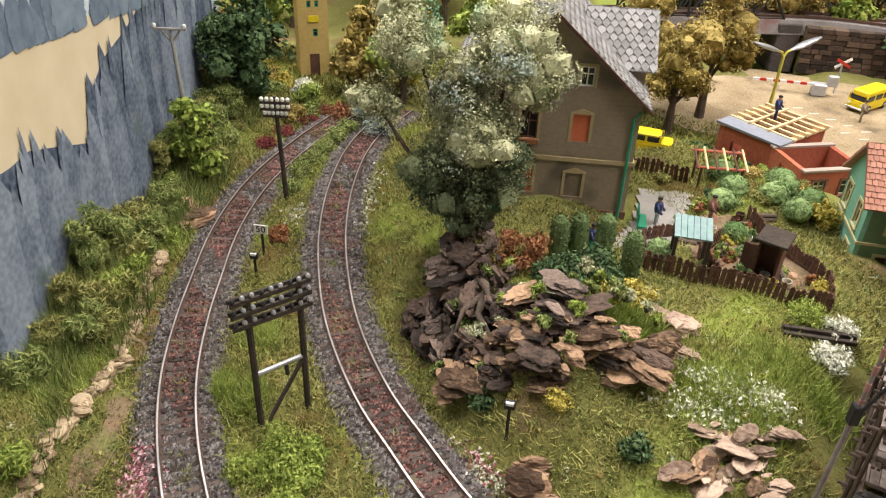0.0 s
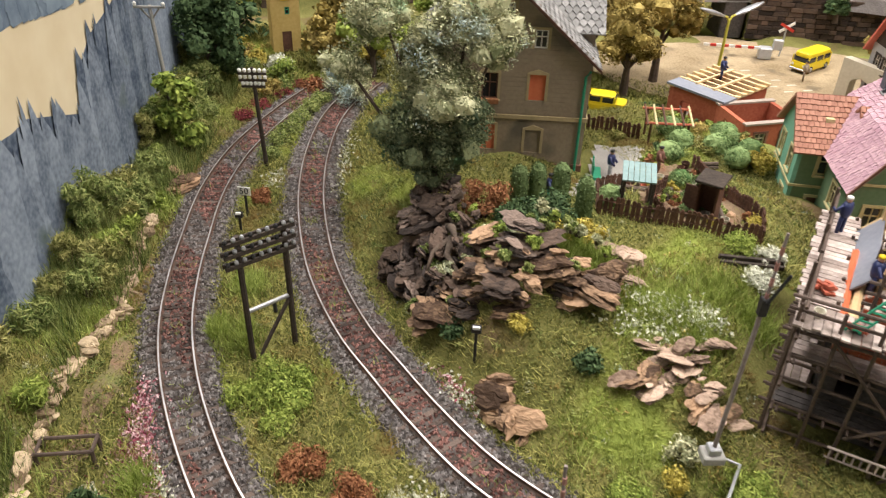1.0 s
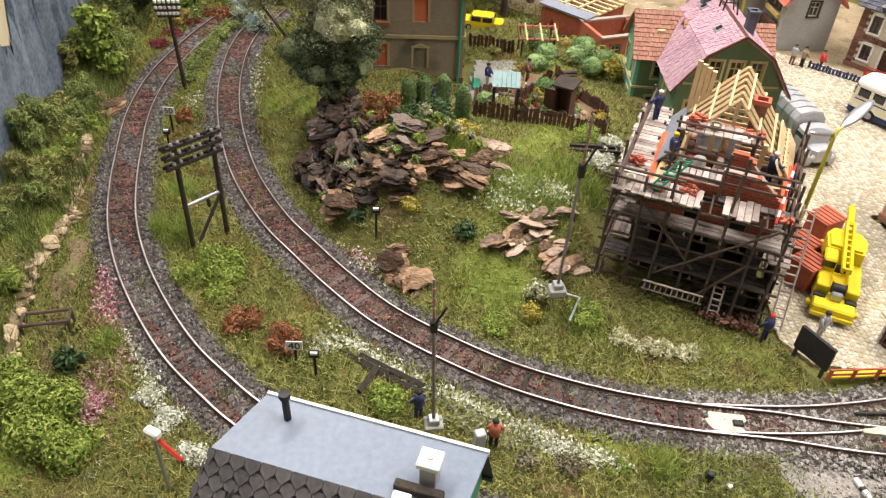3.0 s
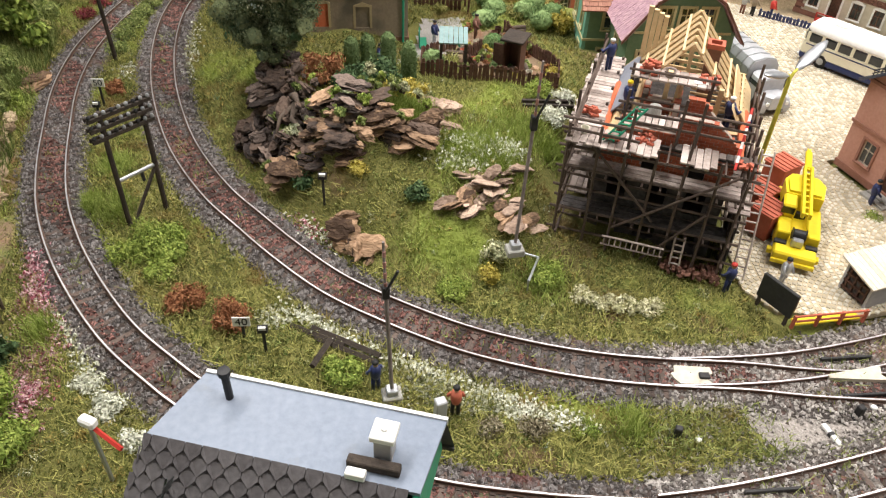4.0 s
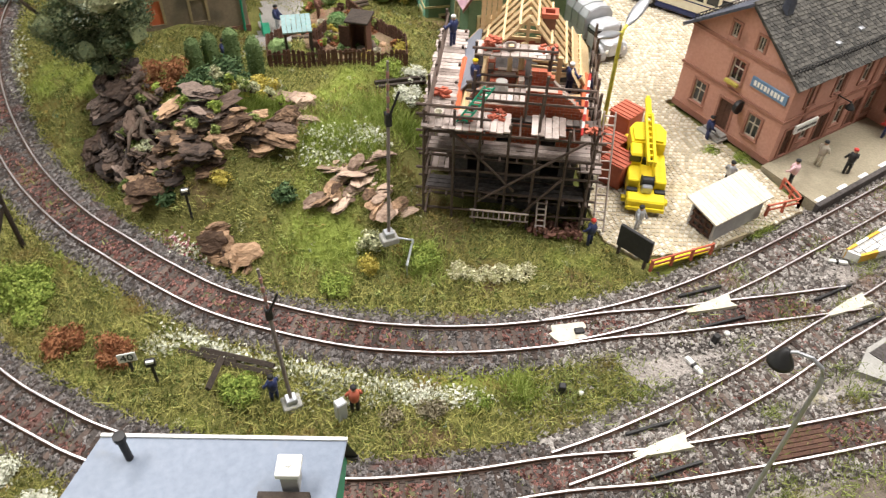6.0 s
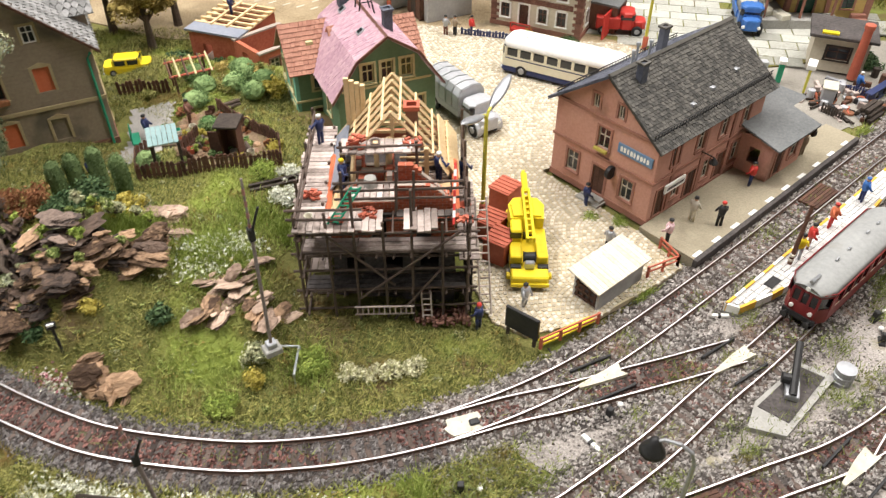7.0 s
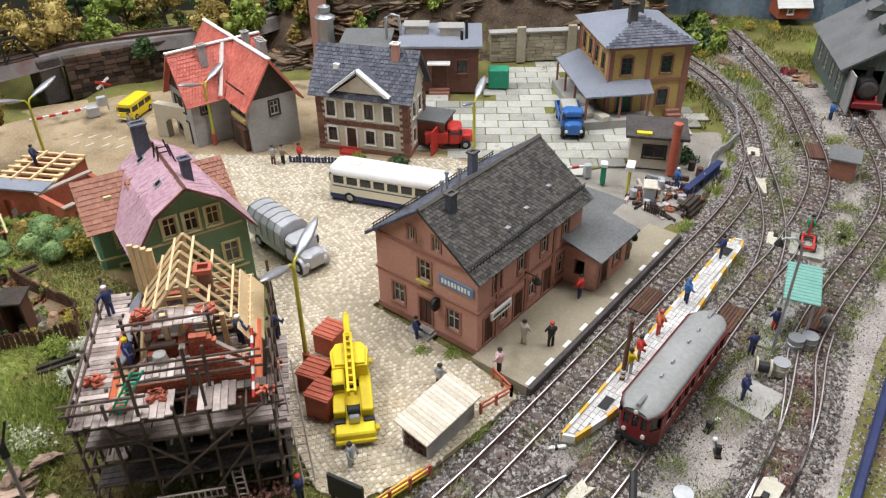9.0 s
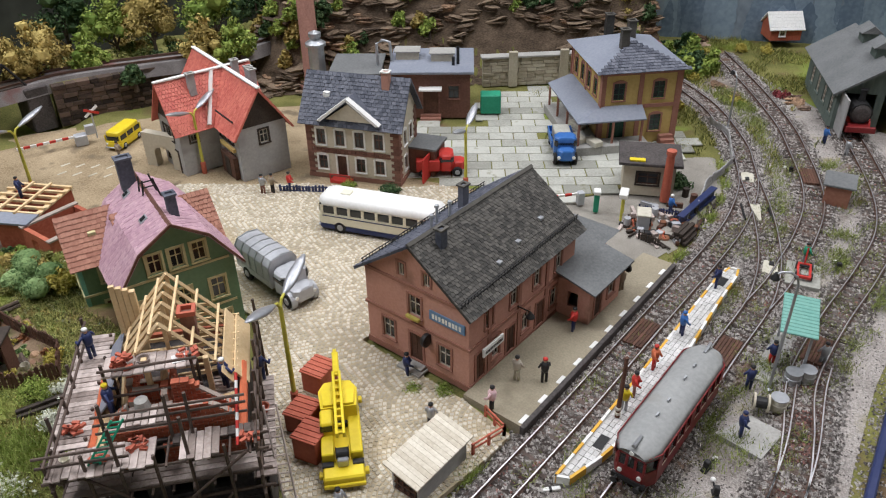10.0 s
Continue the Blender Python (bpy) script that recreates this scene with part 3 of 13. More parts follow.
def backdrop_back():
    for (ax, ay), (bx, by), mt, txt in (((-24, 100), (70, 97), M_DARKPRINT, "dark grey backdrop behind the layout"), ((96, 64), (136, 8), M_HAZEPRINT, "hazy blue printed forest backdrop behind the engine shed")):
        ln = math.hypot(bx - ax, by - ay)
        top = thing("printed_backdrop", place(ax, ay, 0, math.degrees(math.atan2(by - ay, bx - ax))), txt, "backdrop", kind="structure")
        part("board", Geo().box(-8, 0.0, -6, ln + 8, 0.3, 50), mt, top)
        if mt is M_HAZEPRINT:
            rnd = random.Random(9)
            part("printed_firs", firs(rnd, [(rnd.uniform(-8, ln + 8), rnd.uniform(3, 11), rnd.uniform(0.8, 1.8), -1) for i in range(150)], -0.03), M_FIRPRINT2, top, "hazy blue printed fir trees")


M_HAZEPRINT = material("printed_forest_haze", (0.10, 0.13, 0.17), (0.26, 0.31, 0.37), 0.8, 0.06, 0.8, bump=0)
backdrop_back()


# ---------------------------------------------------------------- tracks
def normals(line):
    out = []
    for i in range(len(line)):
        d = (line[min(i + 1, len(line) - 1)] - line[max(i - 1, 0)]).normalized()
        out.append(Vector((-d.y, d.x)))
    return out


def sweep(line, prof, g=None):
    """A profile of (offset to the left, height) along a line."""
    g = g or Geo()
    ns, n = normals(line), len(prof)
    vs = [(p.x + q.x * o, p.y + q.y * o, z) for p, q in zip(line, ns) for o, z in prof]
    fs = [(i * n + k, i * n + n + k, i * n + n + (k + 1) % n, i * n + (k + 1) % n) for i in range(len(line) - 1) for k in range(n)]
    fs += [tuple(range(n)), tuple(range(len(line) * n - 1, (len(line) - 1) * n - 1, -1))]
    return g.add(vs, [f[::-1] for f in fs])


SLEEPER_GEO = Geo().box(-0.15, -1.42, -0.45, 0.15, 1.42, -0.235, c=0.025)
for sx in (-1, 1):
    SLEEPER_GEO.box(-0.11, sx * 0.82 - 0.22, -0.24, 0.11, sx * 0.82 + 0.22, -0.19)
SLEEPER_MESH = mesh_of("sleeper", SLEEPER_GEO, M_SLEEPER)


def track(which, line, skip=0, bed=1.8):
    top = thing("railway_track", place(0, 0, 0), "weathered model railway track on grey ballast", "railway track", "railway tracks", "structure")
    rnd = random.Random(len(line))
    # bed
    prof = [(-bed - 0.35, -0.75), (-bed, -0.42), (-1.5, -0.3), (-0.5, -0.28), (0.5, -0.28), (1.5, -0.3), (bed, -0.42), (bed + 0.35, -0.75)]
    g = sweep(line, prof)
    g.v = [(x + 0.05 * noise.noise(Vector((x, y, z)) * 2.1), y, z + 0.05 * noise.noise(Vector((x, y, 5)) * 2.7) - 0.0015 * (ord(which[0]) % 7)) for x, y, z in g.v]
    part("ballast_bed", g, M_SHADEBED if which in ("main", "left") else M_YARDBED, top)
    for s in (-1, 1):
        o = s * 0.825
        part("rail", sweep(line, [(o - 0.13, -0.22), (o - 0.04, -0.17), (o - 0.035, -0.06), (o - 0.075, -0.045), (o - 0.07, -0.008), (o + 0.07, -0.008), (o + 0.075, -0.045), (o + 0.035, -0.06), (o + 0.04, -0.17), (o + 0.13, -0.22)]), M_RAIL, top, "rusty steel rail")
        part("rail_head", sweep(line, [(o - 0.043, -0.009), (o - 0.034, 0.0), (o + 0.034, 0.0), (o + 0.043, -0.009)]), M_RAILTOP, top, "bright worn rail head")
    ns = normals(line)
    for i in range(skip, len(line) - 1, 2):
        p, q = line[i], ns[i]
        ob = new("sleeper", SLEEPER_MESH)
        ob.parent = top
        ob.matrix_world = place(p.x + rnd.uniform(-0.03, 0.03), p.y, rnd.uniform(-0.02, 0.01), math.degrees(math.atan2(q.y, q.x)) - 90 + rnd.uniform(-1.5, 1.5))
    return top


TRACKS = {n: track(n, l, skip=s) for (n, l), s in zip(LINES, (0, 14, 12, 0, 20, 6))}


# ---------------------------------------------------------------- parts of houses
def side(L, W, which):
    """Wall planes of an L x W house: u runs to the right seen from outside, y goes inwards."""
    T = Matrix.Translation
    R = lambda a: Matrix.Rotation(radians(a), 4, "Z")
    return {"front": Matrix(), "right": T((L, 0, 0)) @ R(90), "back": T((L, W, 0)) @ R(180), "left": T((0, W, 0)) @ R(-90)}[which]


def wall_geo(u0, u1, z0, z1, holes, t, m, gable=None):
    """A wall in one piece with openings right through it; u runs along it, y inwards."""
    us = sorted({round(v, 4) for v in [u0, u1] + [h[0] for h in holes] + [h[0] + h[2] for h in holes] + [p[0] for p in gable or () if abs(p[1] - z1) < 1e-3] if u0 - 1e-4 <= v <= u1 + 1e-4})
    zs = sorted({round(v, 4) for v in [z0, z1] + [h[1] for h in holes] + [h[1] + h[3] for h in holes] if z0 - 1e-4 <= v <= z1 + 1e-4})
    nu, nz = len(us) - 1, len(zs) - 1

    def full(i, k):
        if not (0 <= i < nu and 0 <= k < nz):
            return False
        a, b = (us[i] + us[i + 1]) / 2, (zs[k] + zs[k + 1]) / 2
        return not any(h[0] < a < h[0] + h[2] and h[1] < b < h[1] + h[3] for h in holes)
    ids, vs, fs = {}, [], []

    def at(i, k, s):
        if (i, k, s) not in ids:
            ids[i, k, s] = len(vs)
            vs.append((us[i], t * s, zs[k]))
        return ids[i, k, s]
    for i in range(nu):
        for k in range(nz):
            if not full(i, k):
                continue
            a, b, c, d = (i, k), (i + 1, k), (i + 1, k + 1), (i, k + 1)
            fs.append((at(*a, 0), at(*b, 0), at(*c, 0), at(*d, 0)))
            fs.append((at(*d, 1), at(*c, 1), at(*b, 1), at(*a, 1)))
            for q, r, x, z in ((a, b, i, k - 1), (b, c, i + 1, k), (c, d, i, k + 1), (d, a, i - 1, k)):
                if not full(x, z):
                    fs.append((at(*q, 1), at(*r, 1), at(*r, 0), at(*q, 0)))
    if gable:
        row = [(x, 0) for x in range(nu + 1)]
        rest = [p for p in gable if abs(p[1] - z1) > 1e-3]
        rest.sort(key=lambda p: -p[0])
        n0 = len(vs)
        vs += [(p[0], 0, p[1]) for p in rest] + [(p[0], t, p[1]) for p in rest]
        front = [at(x, nz, 0) for x in range(nu + 1)] + [n0 + i for i in range(len(rest))]
        back = [at(x, nz, 1) for x in range(nu + 1)] + [n0 + len(rest) + i for i in range(len(rest))]
        fs += [tuple(front), tuple(back[::-1])]
        for i in range(nu, len(front)):
            k = (i + 1) % len(front)
            fs.append((back[i], back[k], front[k], front[i]))
    return Geo().add(vs, fs, m)


def window(house, h, m, frame, glass=None, surround=None, bars=(1, 1), arch=False, name="window", sill=True):
    u, z, w, t = h[0], h[1], h[2], h[3]
    e, b = 0.09, 0.035
    cu = [u + e] + [u + w * (i + 1) / (bars[0] + 1) for i in range(bars[0])] + [u + w - e]
    cz = [z + e] + [z + t * (0.62 if bars[1] == 1 else (i + 1) / (bars[1] + 1)) for i in range(bars[1])] + [z + t - e]
    lights = []
    for i in range(len(cu) - 1):
        for k in range(len(cz) - 1):
            a0, a1 = cu[i] + (b if i else 0), cu[i + 1] - (b if i < len(cu) - 2 else 0)
            b0, b1 = cz[k] + (b if k else 0), cz[k + 1] - (b if k < len(cz) - 2 else 0)
            lights.append((a0, b0, a1 - a0, b1 - b0))
    g = wall_geo(u, u + w, z, z + t, lights, 0.09, m @ Matrix.Translation((0, 0.07, 0)))
    ob = part(name, g, frame, house)
    part("pane", Geo().box(u + e, 0.115, z + e, u + w - e, 0.135, z + t - e, m), glass or M_GLASS, ob, "dark glass pane")
    if surround:
        g = Geo()
        s = 0.16
        g.box(u - s, -0.06, z - 0.02, u, 0.05, z + t, m).box(u + w, -0.06, z - 0.02, u + w + s, 0.05, z + t, m)
        if arch:
            poly = [(u - s, z + t), (u + w + s, z + t), (u + w + s, z + t + 0.1), (u + w * 0.75, z + t + 0.28), (u + w * 0.5, z + t + 0.33), (u + w * 0.25, z + t + 0.28), (u - s, z + t + 0.1)]
            g.prism(poly, -0.06, 0.05, m)
        else:
            g.box(u - s, -0.06, z + t, u + w + s, 0.05, z + t + s, m)
        part("window_surround", g, surround, ob)
    if sill:
        part("sill", Geo().box(u - 0.18, -0.13, z - 0.14, u + w + 0.18, 0.07, z - 0.02, m, c=0.02), surround or frame, ob)
    return ob


def panel_in(house, h, m, mat, name, surround=None, arch=False, boards=0):
    """A shutter or door leaf that fills an opening."""
    u, z, w, t = h[:4]
    g = Geo().box(u, 0.08, z, u + w, 0.2, z + t, m)
    if boards:
        for i in range(boards):
            a = u + w * i / boards
            g.box(a + 0.02, 0.05, z + 0.05, a + w / boards - 0.02, 0.09, z + t - 0.05, m)
    ob = part(name, g, mat, house)
    if surround:
        g = Geo()
        s = 0.17
        g.box(u - s, -0.06, z, u, 0.05, z + t, m).box(u + w, -0.06, z, u + w + s, 0.05, z + t, m)
        if arch:
            g.prism([(u - s, z + t), (u + w + s, z + t), (u + w + s, z + t + 0.1), (u + w * 0.5, z + t + 0.34), (u - s, z + t + 0.1)], -0.06, 0.05, m)
        else:
            g.box(u - s, -0.06, z + t, u + w + s, 0.05, z + t + s, m)
        part("opening_surround", g, surround, ob)
    return ob


def tiles(p, along, up, w, h, rnd, lift=0.05, thick=0.06, jitter=0.02, clip=None, diamond=False):
    """Single overlapping tiles on the slope that p, along and up span."""
    g = Geo()
    p, along, up = Vector(p), Vector(along), Vector(up)
    n = along.cross(up).normalized()
    if n.z < 0:
        n = -n
    a, b = along.normalized(), up.normalized()
    nu, nv = max(1, round(along.length / w)), max(1, round(up.length / h))
    w, h = along.length / nu, up.length / nv
    for j in range(nv):
        for i in range(nu + (1 if j % 2 else 0)):
            s = i * w - (0.5 * w if j % 2 else 0)
            s0, s1 = max(s, 0) + 0.012, min(s + w, along.length) - 0.012
            if s1 - s0 < 0.03:
                continue
            if clip:
                f0, f1 = clip(j / nv)
                s0, s1 = max(s0, f0 * along.length), min(s1, f1 * along.length)
                if s1 - s0 < 0.05:
                    continue
            z = rnd.uniform(-jitter, jitter) * 0.5
            v0, v1 = j * h + rnd.uniform(-jitter, jitter), (j + 1) * h + h * 0.15
            q = []
            for t in (0, -thick):
                for (s_, v_, l_) in ((s0, v0, lift), (s1, v0, lift), (s1, v1, 0.0), (s0, v1, 0.0)):
                    q.append(p + a * s_ + b * v_ + n * (l_ + z + t + 0.03))
            if diamond:
                mid = (s0 + s1) / 2
                q[0], q[1] = p + a * s0 + b * (v0 + h * 0.5) + n * (lift + z + 0.03), p + a * s1 + b * (v0 + h * 0.5) + n * (lift + z + 0.03)
                tip = p + a * mid + b * (v0 - h * 0.15) + n * (lift + z + 0.03)
                k = len(g.v)
                g.v += [tuple(x) for x in (q[0], tip, q[1], q[2], q[3])]
                g.v += [tuple(x - n * thick) for x in (q[0], tip, q[1])]
                g.f += [(k, k + 1, k + 2, k + 3, k + 4), (k, k + 5, k + 6, k + 1), (k + 1, k + 6, k + 7, k + 2)]
                continue
            g.add(q, [(0, 1, 2, 3), (0, 4, 5, 1), (1, 5, 6, 2), (3, 7, 4, 0)])
    return g


def slope(house, name, p, along, up, mat, w, h, seed, thick=0.12, label="", clip=None, diamond=False, poly=None, base=None):
    """One side of a roof: a board and the tiles on it."""
    p, a, b = Vector(p), Vector(along), Vector(up)
    n = a.cross(b).normalized()
    if n.z < 0:
        n = -n
    q = [p + a * s + b * t for s, t in (poly or ((0, 0), (1, 0), (1, 1), (0, 1)))]
    k = len(q)
    g = Geo()
    order = list(range(k)) if (q[1] - q[0]).cross(q[2] - q[0]).dot(n) > 0 else list(range(k - 1, -1, -1))
    q = [q[i] for i in order]
    g.add(q + [x - n * thick for x in q], [tuple(range(k)), tuple(range(2 * k - 1, k - 1, -1))] + [(i, i + k, (i + 1) % k + k, (i + 1) % k) for i in range(k)])
    ob = part(name, g, base or mat, house, label)
    if w:
        g = tiles(p, a, b, w, h, random.Random(seed), clip=clip, diamond=diamond)
        step, fc = (8, 3) if diamond else (8, 4)
        n = len(g.v) // step
        if n <= 240 and len(g.f) == n * fc:
            for i in range(n):
                one = Geo()
                one.v = g.v[i * step:(i + 1) * step]
                one.f = [tuple(q - i * step for q in f) for f in g.f[i * fc:(i + 1) * fc]]
                part("tile", one, mat, ob)
        else:
            tagged(part("tiles", g, mat, ob), kind="stuff")
    return ob


def chimney(house, x, y, z0, z1, sx, sy, mat, cap=None, pots=0):
    g = Geo().box(x - sx / 2, y - sy / 2, z0, x + sx / 2, y + sy / 2, z1, c=0.03)
    ob = part("chimney", g, mat, house)
    part("chimney_cap", Geo().box(x - sx / 2 - 0.08, y - sy / 2 - 0.08, z1, x + sx / 2 + 0.08, y - sy / 2 + 0.1, z1 + 0.12).box(x - sx / 2 - 0.08, y + sy / 2 - 0.1, z1, x + sx / 2 + 0.08, y + sy / 2 + 0.08, z1 + 0.12).box(x - sx / 2 - 0.08, y - sy / 2 + 0.1, z1, x - sx / 2 + 0.1, y + sy / 2 - 0.1, z1 + 0.12).box(x + sx / 2 - 0.1, y - sy / 2 + 0.1, z1, x + sx / 2 + 0.08, y + sy / 2 - 0.1, z1 + 0.12), cap or mat, ob)
    return ob


def inner(house, L, W, H):
    part("inner_floor", Geo().box(0.3, 0.3, H - 0.1, L - 0.3, W - 0.3, H - 0.02).box(0.3, 0.3, H * 0.5 - 0.05, L - 0.3, W - 0.3, H * 0.5), M_DARKROUGH, house)


def bars_of(house, x0, x1, z, hgt, m, n, mat, name, y=-0.02, rnd=None):
    """Writing that cannot be read: plain bars."""
    g = Geo()
    rnd = rnd or random.Random(n)
    x, step = x0, (x1 - x0) / n
    for i in range(n):
        g.box(x + step * 0.14, y - 0.012, z - hgt / 2, x + step * rnd.uniform(0.7, 0.9), y, z + hgt / 2, m)
        x += step
    return part(name, g, mat, house, "plain bars of lettering")


# ---------------------------------------------------------------- the station
M_SIGNBLUE = material("faded_blue_enamel", (0.10, 0.19, 0.33), (0.19, 0.30, 0.45), 4, 0.5, 0.5, bump=0.05)


def station():
    L, W, H, top = 11.9, 8.3, 6.25, 9.25
    h = thing("station_building", place(36.9, 16.35, 0, 8.6), "two-storey salmon-pink railway station with a mossy slate roof", "railway station")
    inner(h, L, W, H)
    mL, mF, mR, mB = (side(L, W, s) for s in ("left", "front", "right", "back"))
    lo, up = 1.1, 3.95
    # plaza gable: u runs from the plaza corner to the platform corner
    holesL = [(1.35, lo, 0.95, 1.55), (3.65, 0.35, 1.0, 2.15), (5.95, lo, 0.95, 1.55), (3.65, up, 0.95, 1.5), (2.9, 6.55, 0.5, 0.95), (4.9, 6.55, 0.5, 0.95)]
    part("wall", wall_geo(0, W, 0, H, holesL[:4], 0.28, mL), M_SALMON, h)
    gab = Geo()
    for a in holesL[4:]:
        pass
    g = wall_geo(2.3, W - 2.3, H, 7.7, holesL[4:], 0.28, mL)
    g.prism([(0, H), (2.3, H), (2.3, H + (top - H) * 2.3 / (W / 2))], 0, 0.28, mL).prism([(W, H), (W - 2.3, H), (W - 2.3, H + (top - H) * 2.3 / (W / 2))], 0, 0.28, mL)
    g.prism([(2.3, 7.7), (W - 2.3, 7.7), (W - 2.3, H + (top - H) * 2.3 / (W / 2)), (W / 2, top), (2.3, H + (top - H) * 2.3 / (W / 2))], 0, 0.28, mL)
    part("gable", g, M_SALMON, h)
    for i in (0, 2, 3):
        window(h, holesL[i], mL, M_FRAME, surround=M_SALMON_TRIM)
    for i in (4, 5):
        window(h, holesL[i], mL, M_FRAME, surround=M_SALMON_TRIM, bars=(1, 0), sill=False)
    d = panel_in(h, holesL[1], mL, M_BROWNWOOD, "door", M_SALMON_TRIM, boards=2)
    part("step", Geo().box(3.2, -1.0, 0, 5.1, -0.02, 0.18, mL, c=0.03).box(3.35, -0.6, 0.18, 4.95, -0.02, 0.34, mL, c=0.03), M_CONCRETE, h, "worn concrete steps")
    part("flower_box", Geo().box(3.6, -0.35, up - 0.15, 4.65, -0.13, up + 0.08, mL, c=0.03), M_YELLEAF, h, "flower box with yellow blossom")
    part("clock", Geo().lathe([(0.0, 0), (0.42, 0.0), (0.45, 0.1), (0.45, 0.3), (0.0, 0.31)], n=18, m=mL @ Matrix.Translation((5.05, -0.3, 2.75)) @ Matrix.Rotation(radians(90), 4, "Z") @ Matrix.Rotation(radians(90), 4, "X")), M_BLACK, h, "round station clock on a bracket")
    s = part("name_sign", Geo().box(5.35, -0.12, 4.35, 8.05, -0.02, 5.05, mL, c=0.02), M_SIGNBLUE, h, "blue station name board with pale lettering")
    bars_of(s, 5.55, 7.85, 4.7, 0.34, mL, 9, M_LENS, "lettering", y=-0.125)
    # platform side
    holesF = [(0.7, 0.35, 0.85, 2.1), (2.3, lo, 0.8, 1.5), (3.9, 0.35, 0.9, 2.1), (5.6, lo, 0.8, 1.5), (7.3, 0.35, 0.9, 2.1), (9.0, lo, 0.8, 1.5), (10.5, lo, 0.7, 1.5),
              (1.6, up, 0.75, 1.45), (4.2, up, 0.75, 1.45), (6.8, up, 0.75, 1.45), (9.4, up, 0.75, 1.45)]
    part("wall", wall_geo(0.28, L - 0.28, 0, H, holesF, 0.28, mF), M_SALMON, h)
    for i, a in enumerate(holesF):
        if a[1] < 0.5:
            panel_in(h, a, mF, M_BROWNWOOD, "door", M_SALMON_TRIM, boards=2)
        else:
            window(h, a, mF, M_FRAME, surround=M_SALMON_TRIM)
    part("wall", wall_geo(0, W, 0, H, [(2, up, 0.9, 1.5), (5, up, 0.9, 1.5)], 0.28, mR, [(0, H), (W, H), (W / 2, top)]), M_SALMON, h)
    part("wall", wall_geo(0.28, L - 0.28, 0, H, [(2, up, 0.9, 1.5), (5.4, up, 0.9, 1.5), (9, up, 0.9, 1.5)], 0.28, mB), M_SALMON, h)
    # plinth and belt courses, piers
    part("plinth", Geo().box(-0.07, -0.07, 0, L + 0.07, W + 0.07, 0.45), M_SALMON_TRIM, h)
    for z in (3.2, 6.0):
        part("belt_course", Geo().box(-0.1, -0.1, z, L + 0.1, 0.0, z + 0.2).box(-0.1, W, z, L + 0.1, W + 0.1, z + 0.2).box(-0.1, 0, z, 0, W, z + 0.2).box(L, 0, z, L + 0.1, W, z + 0.2), M_SALMON_TRIM, h)
    for x in (2.0, 5.2, 8.4):
        part("pier", Geo().box(x - 0.16, -0.09, 0.45, x + 0.16, -0.0, 6.0), M_SALMON_TRIM, h)
    sg = part("sign_board", Geo().box(0.9, -0.45, 2.35, 3.0, -0.3, 2.95, mF, c=0.02), M_WHITE, h, "white sign board on the platform wall")
    bars_of(sg, 1.05, 2.85, 2.65, 0.2, mF, 11, M_BLACK, "lettering", y=-0.455)
    # roof
    o, rise = 0.5, (top - H)
    run = W / 2
    ov = o * rise / run
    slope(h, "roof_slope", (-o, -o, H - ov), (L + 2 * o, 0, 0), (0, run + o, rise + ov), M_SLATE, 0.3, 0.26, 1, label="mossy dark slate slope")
    # Rear slope: lighter bluish slate imitates the sky's reflection by colour.
    slope(h, "roof_slope", (-o, W + o, H - ov), (L + 2 * o, 0, 0), (0, -run - o, rise + ov), M_BLUESLATE, 0.42, 0.32, 2, label="slate slope with the sky's reflection painted in as blue-grey")
    part("ridge_tiles", Geo().prism([(-0.18, top + 0.04), (0.0, top + 0.2), (0.18, top + 0.04)], -o, L + o, Matrix.Translation((0, W / 2, 0)) @ Matrix.Rotation(radians(-90), 4, "Z")), M_SLATE, h)
    for yy, k in ((-o + 0.75, 1), (W + o - 0.75, -1)):
        zz = H - ov + 0.75 * rise / run
        g = Geo()
        for i in range(43):
            x = -o + 0.15 + i * 0.3
            g.box(x - 0.02, yy - 0.02, zz, x + 0.02, yy + 0.02, zz + 0.42)
        g.box(-o, yy - 0.025, zz + 0.4, L + o, yy + 0.025, zz + 0.45).box(-o, yy - 0.025, zz + 0.2, L + o, yy + 0.025, zz + 0.24)
        part("snow_guard", g, M_BLACK, h, "black snow guard rail along the eaves")
    for x, y, z0, z1, s_ in ((1.6, 3.3, 8.0, 9.75, 0.6), (6.3, 5.3, 8.0, 10.0, 0.58)):
        chimney(h, x, y, z0, z1, s_, s_ * 0.8, M_BLUESLATE, M_SLATE)
    for x, t in ((4.2, 0.3), (6.6, 0.36), (9.6, 0.42)):
        y, z = -o + (run + o) * t, H - ov + (rise + ov) * t
        part("roof_hatch", Geo().box(x - 0.17, y - 0.16, z + 0.0, x + 0.17, y + 0.16, z + 0.22, c=0.03), M_STEEL, h, "small tin roof hatch")
    for x, y in ((2.4, 4.7), (3.5, 5.2), (4.4, 4.9)):
        part("vent_pipe", Geo().tube([(x, y, 8.3), (x, y, 9.7)], 0.09).lathe([(0.0, 9.7), (0.17, 9.7), (0.13, 9.85), (0, 9.86)], x, y, 8), M_TIN, h)
    part("platform_lamp", Geo().box(5.0, -1.0, 3.6, 5.06, 0, 3.66).lathe([(0.06, 3.6), (0.28, 3.3), (0.3, 3.2), (0.05, 3.25)], 5.03, -1.0, 12), M_BLACK, h, "black wall lamp over the platform")
    # lower annex
    A = thing("station_annex", place(36.9, 16.35, 0, 8.6) @ pose(0.1192, 0.004, 0), "low salmon annex with a grey felt hipped roof", "railway station")
    l, w, hh = 5.6, 6.4, 3.0
    holes = [(0.8, 0.35, 0.9, 2.0), (2.6, 1.0, 1.0, 1.3), (4.3, 1.0, 0.8, 1.3)]
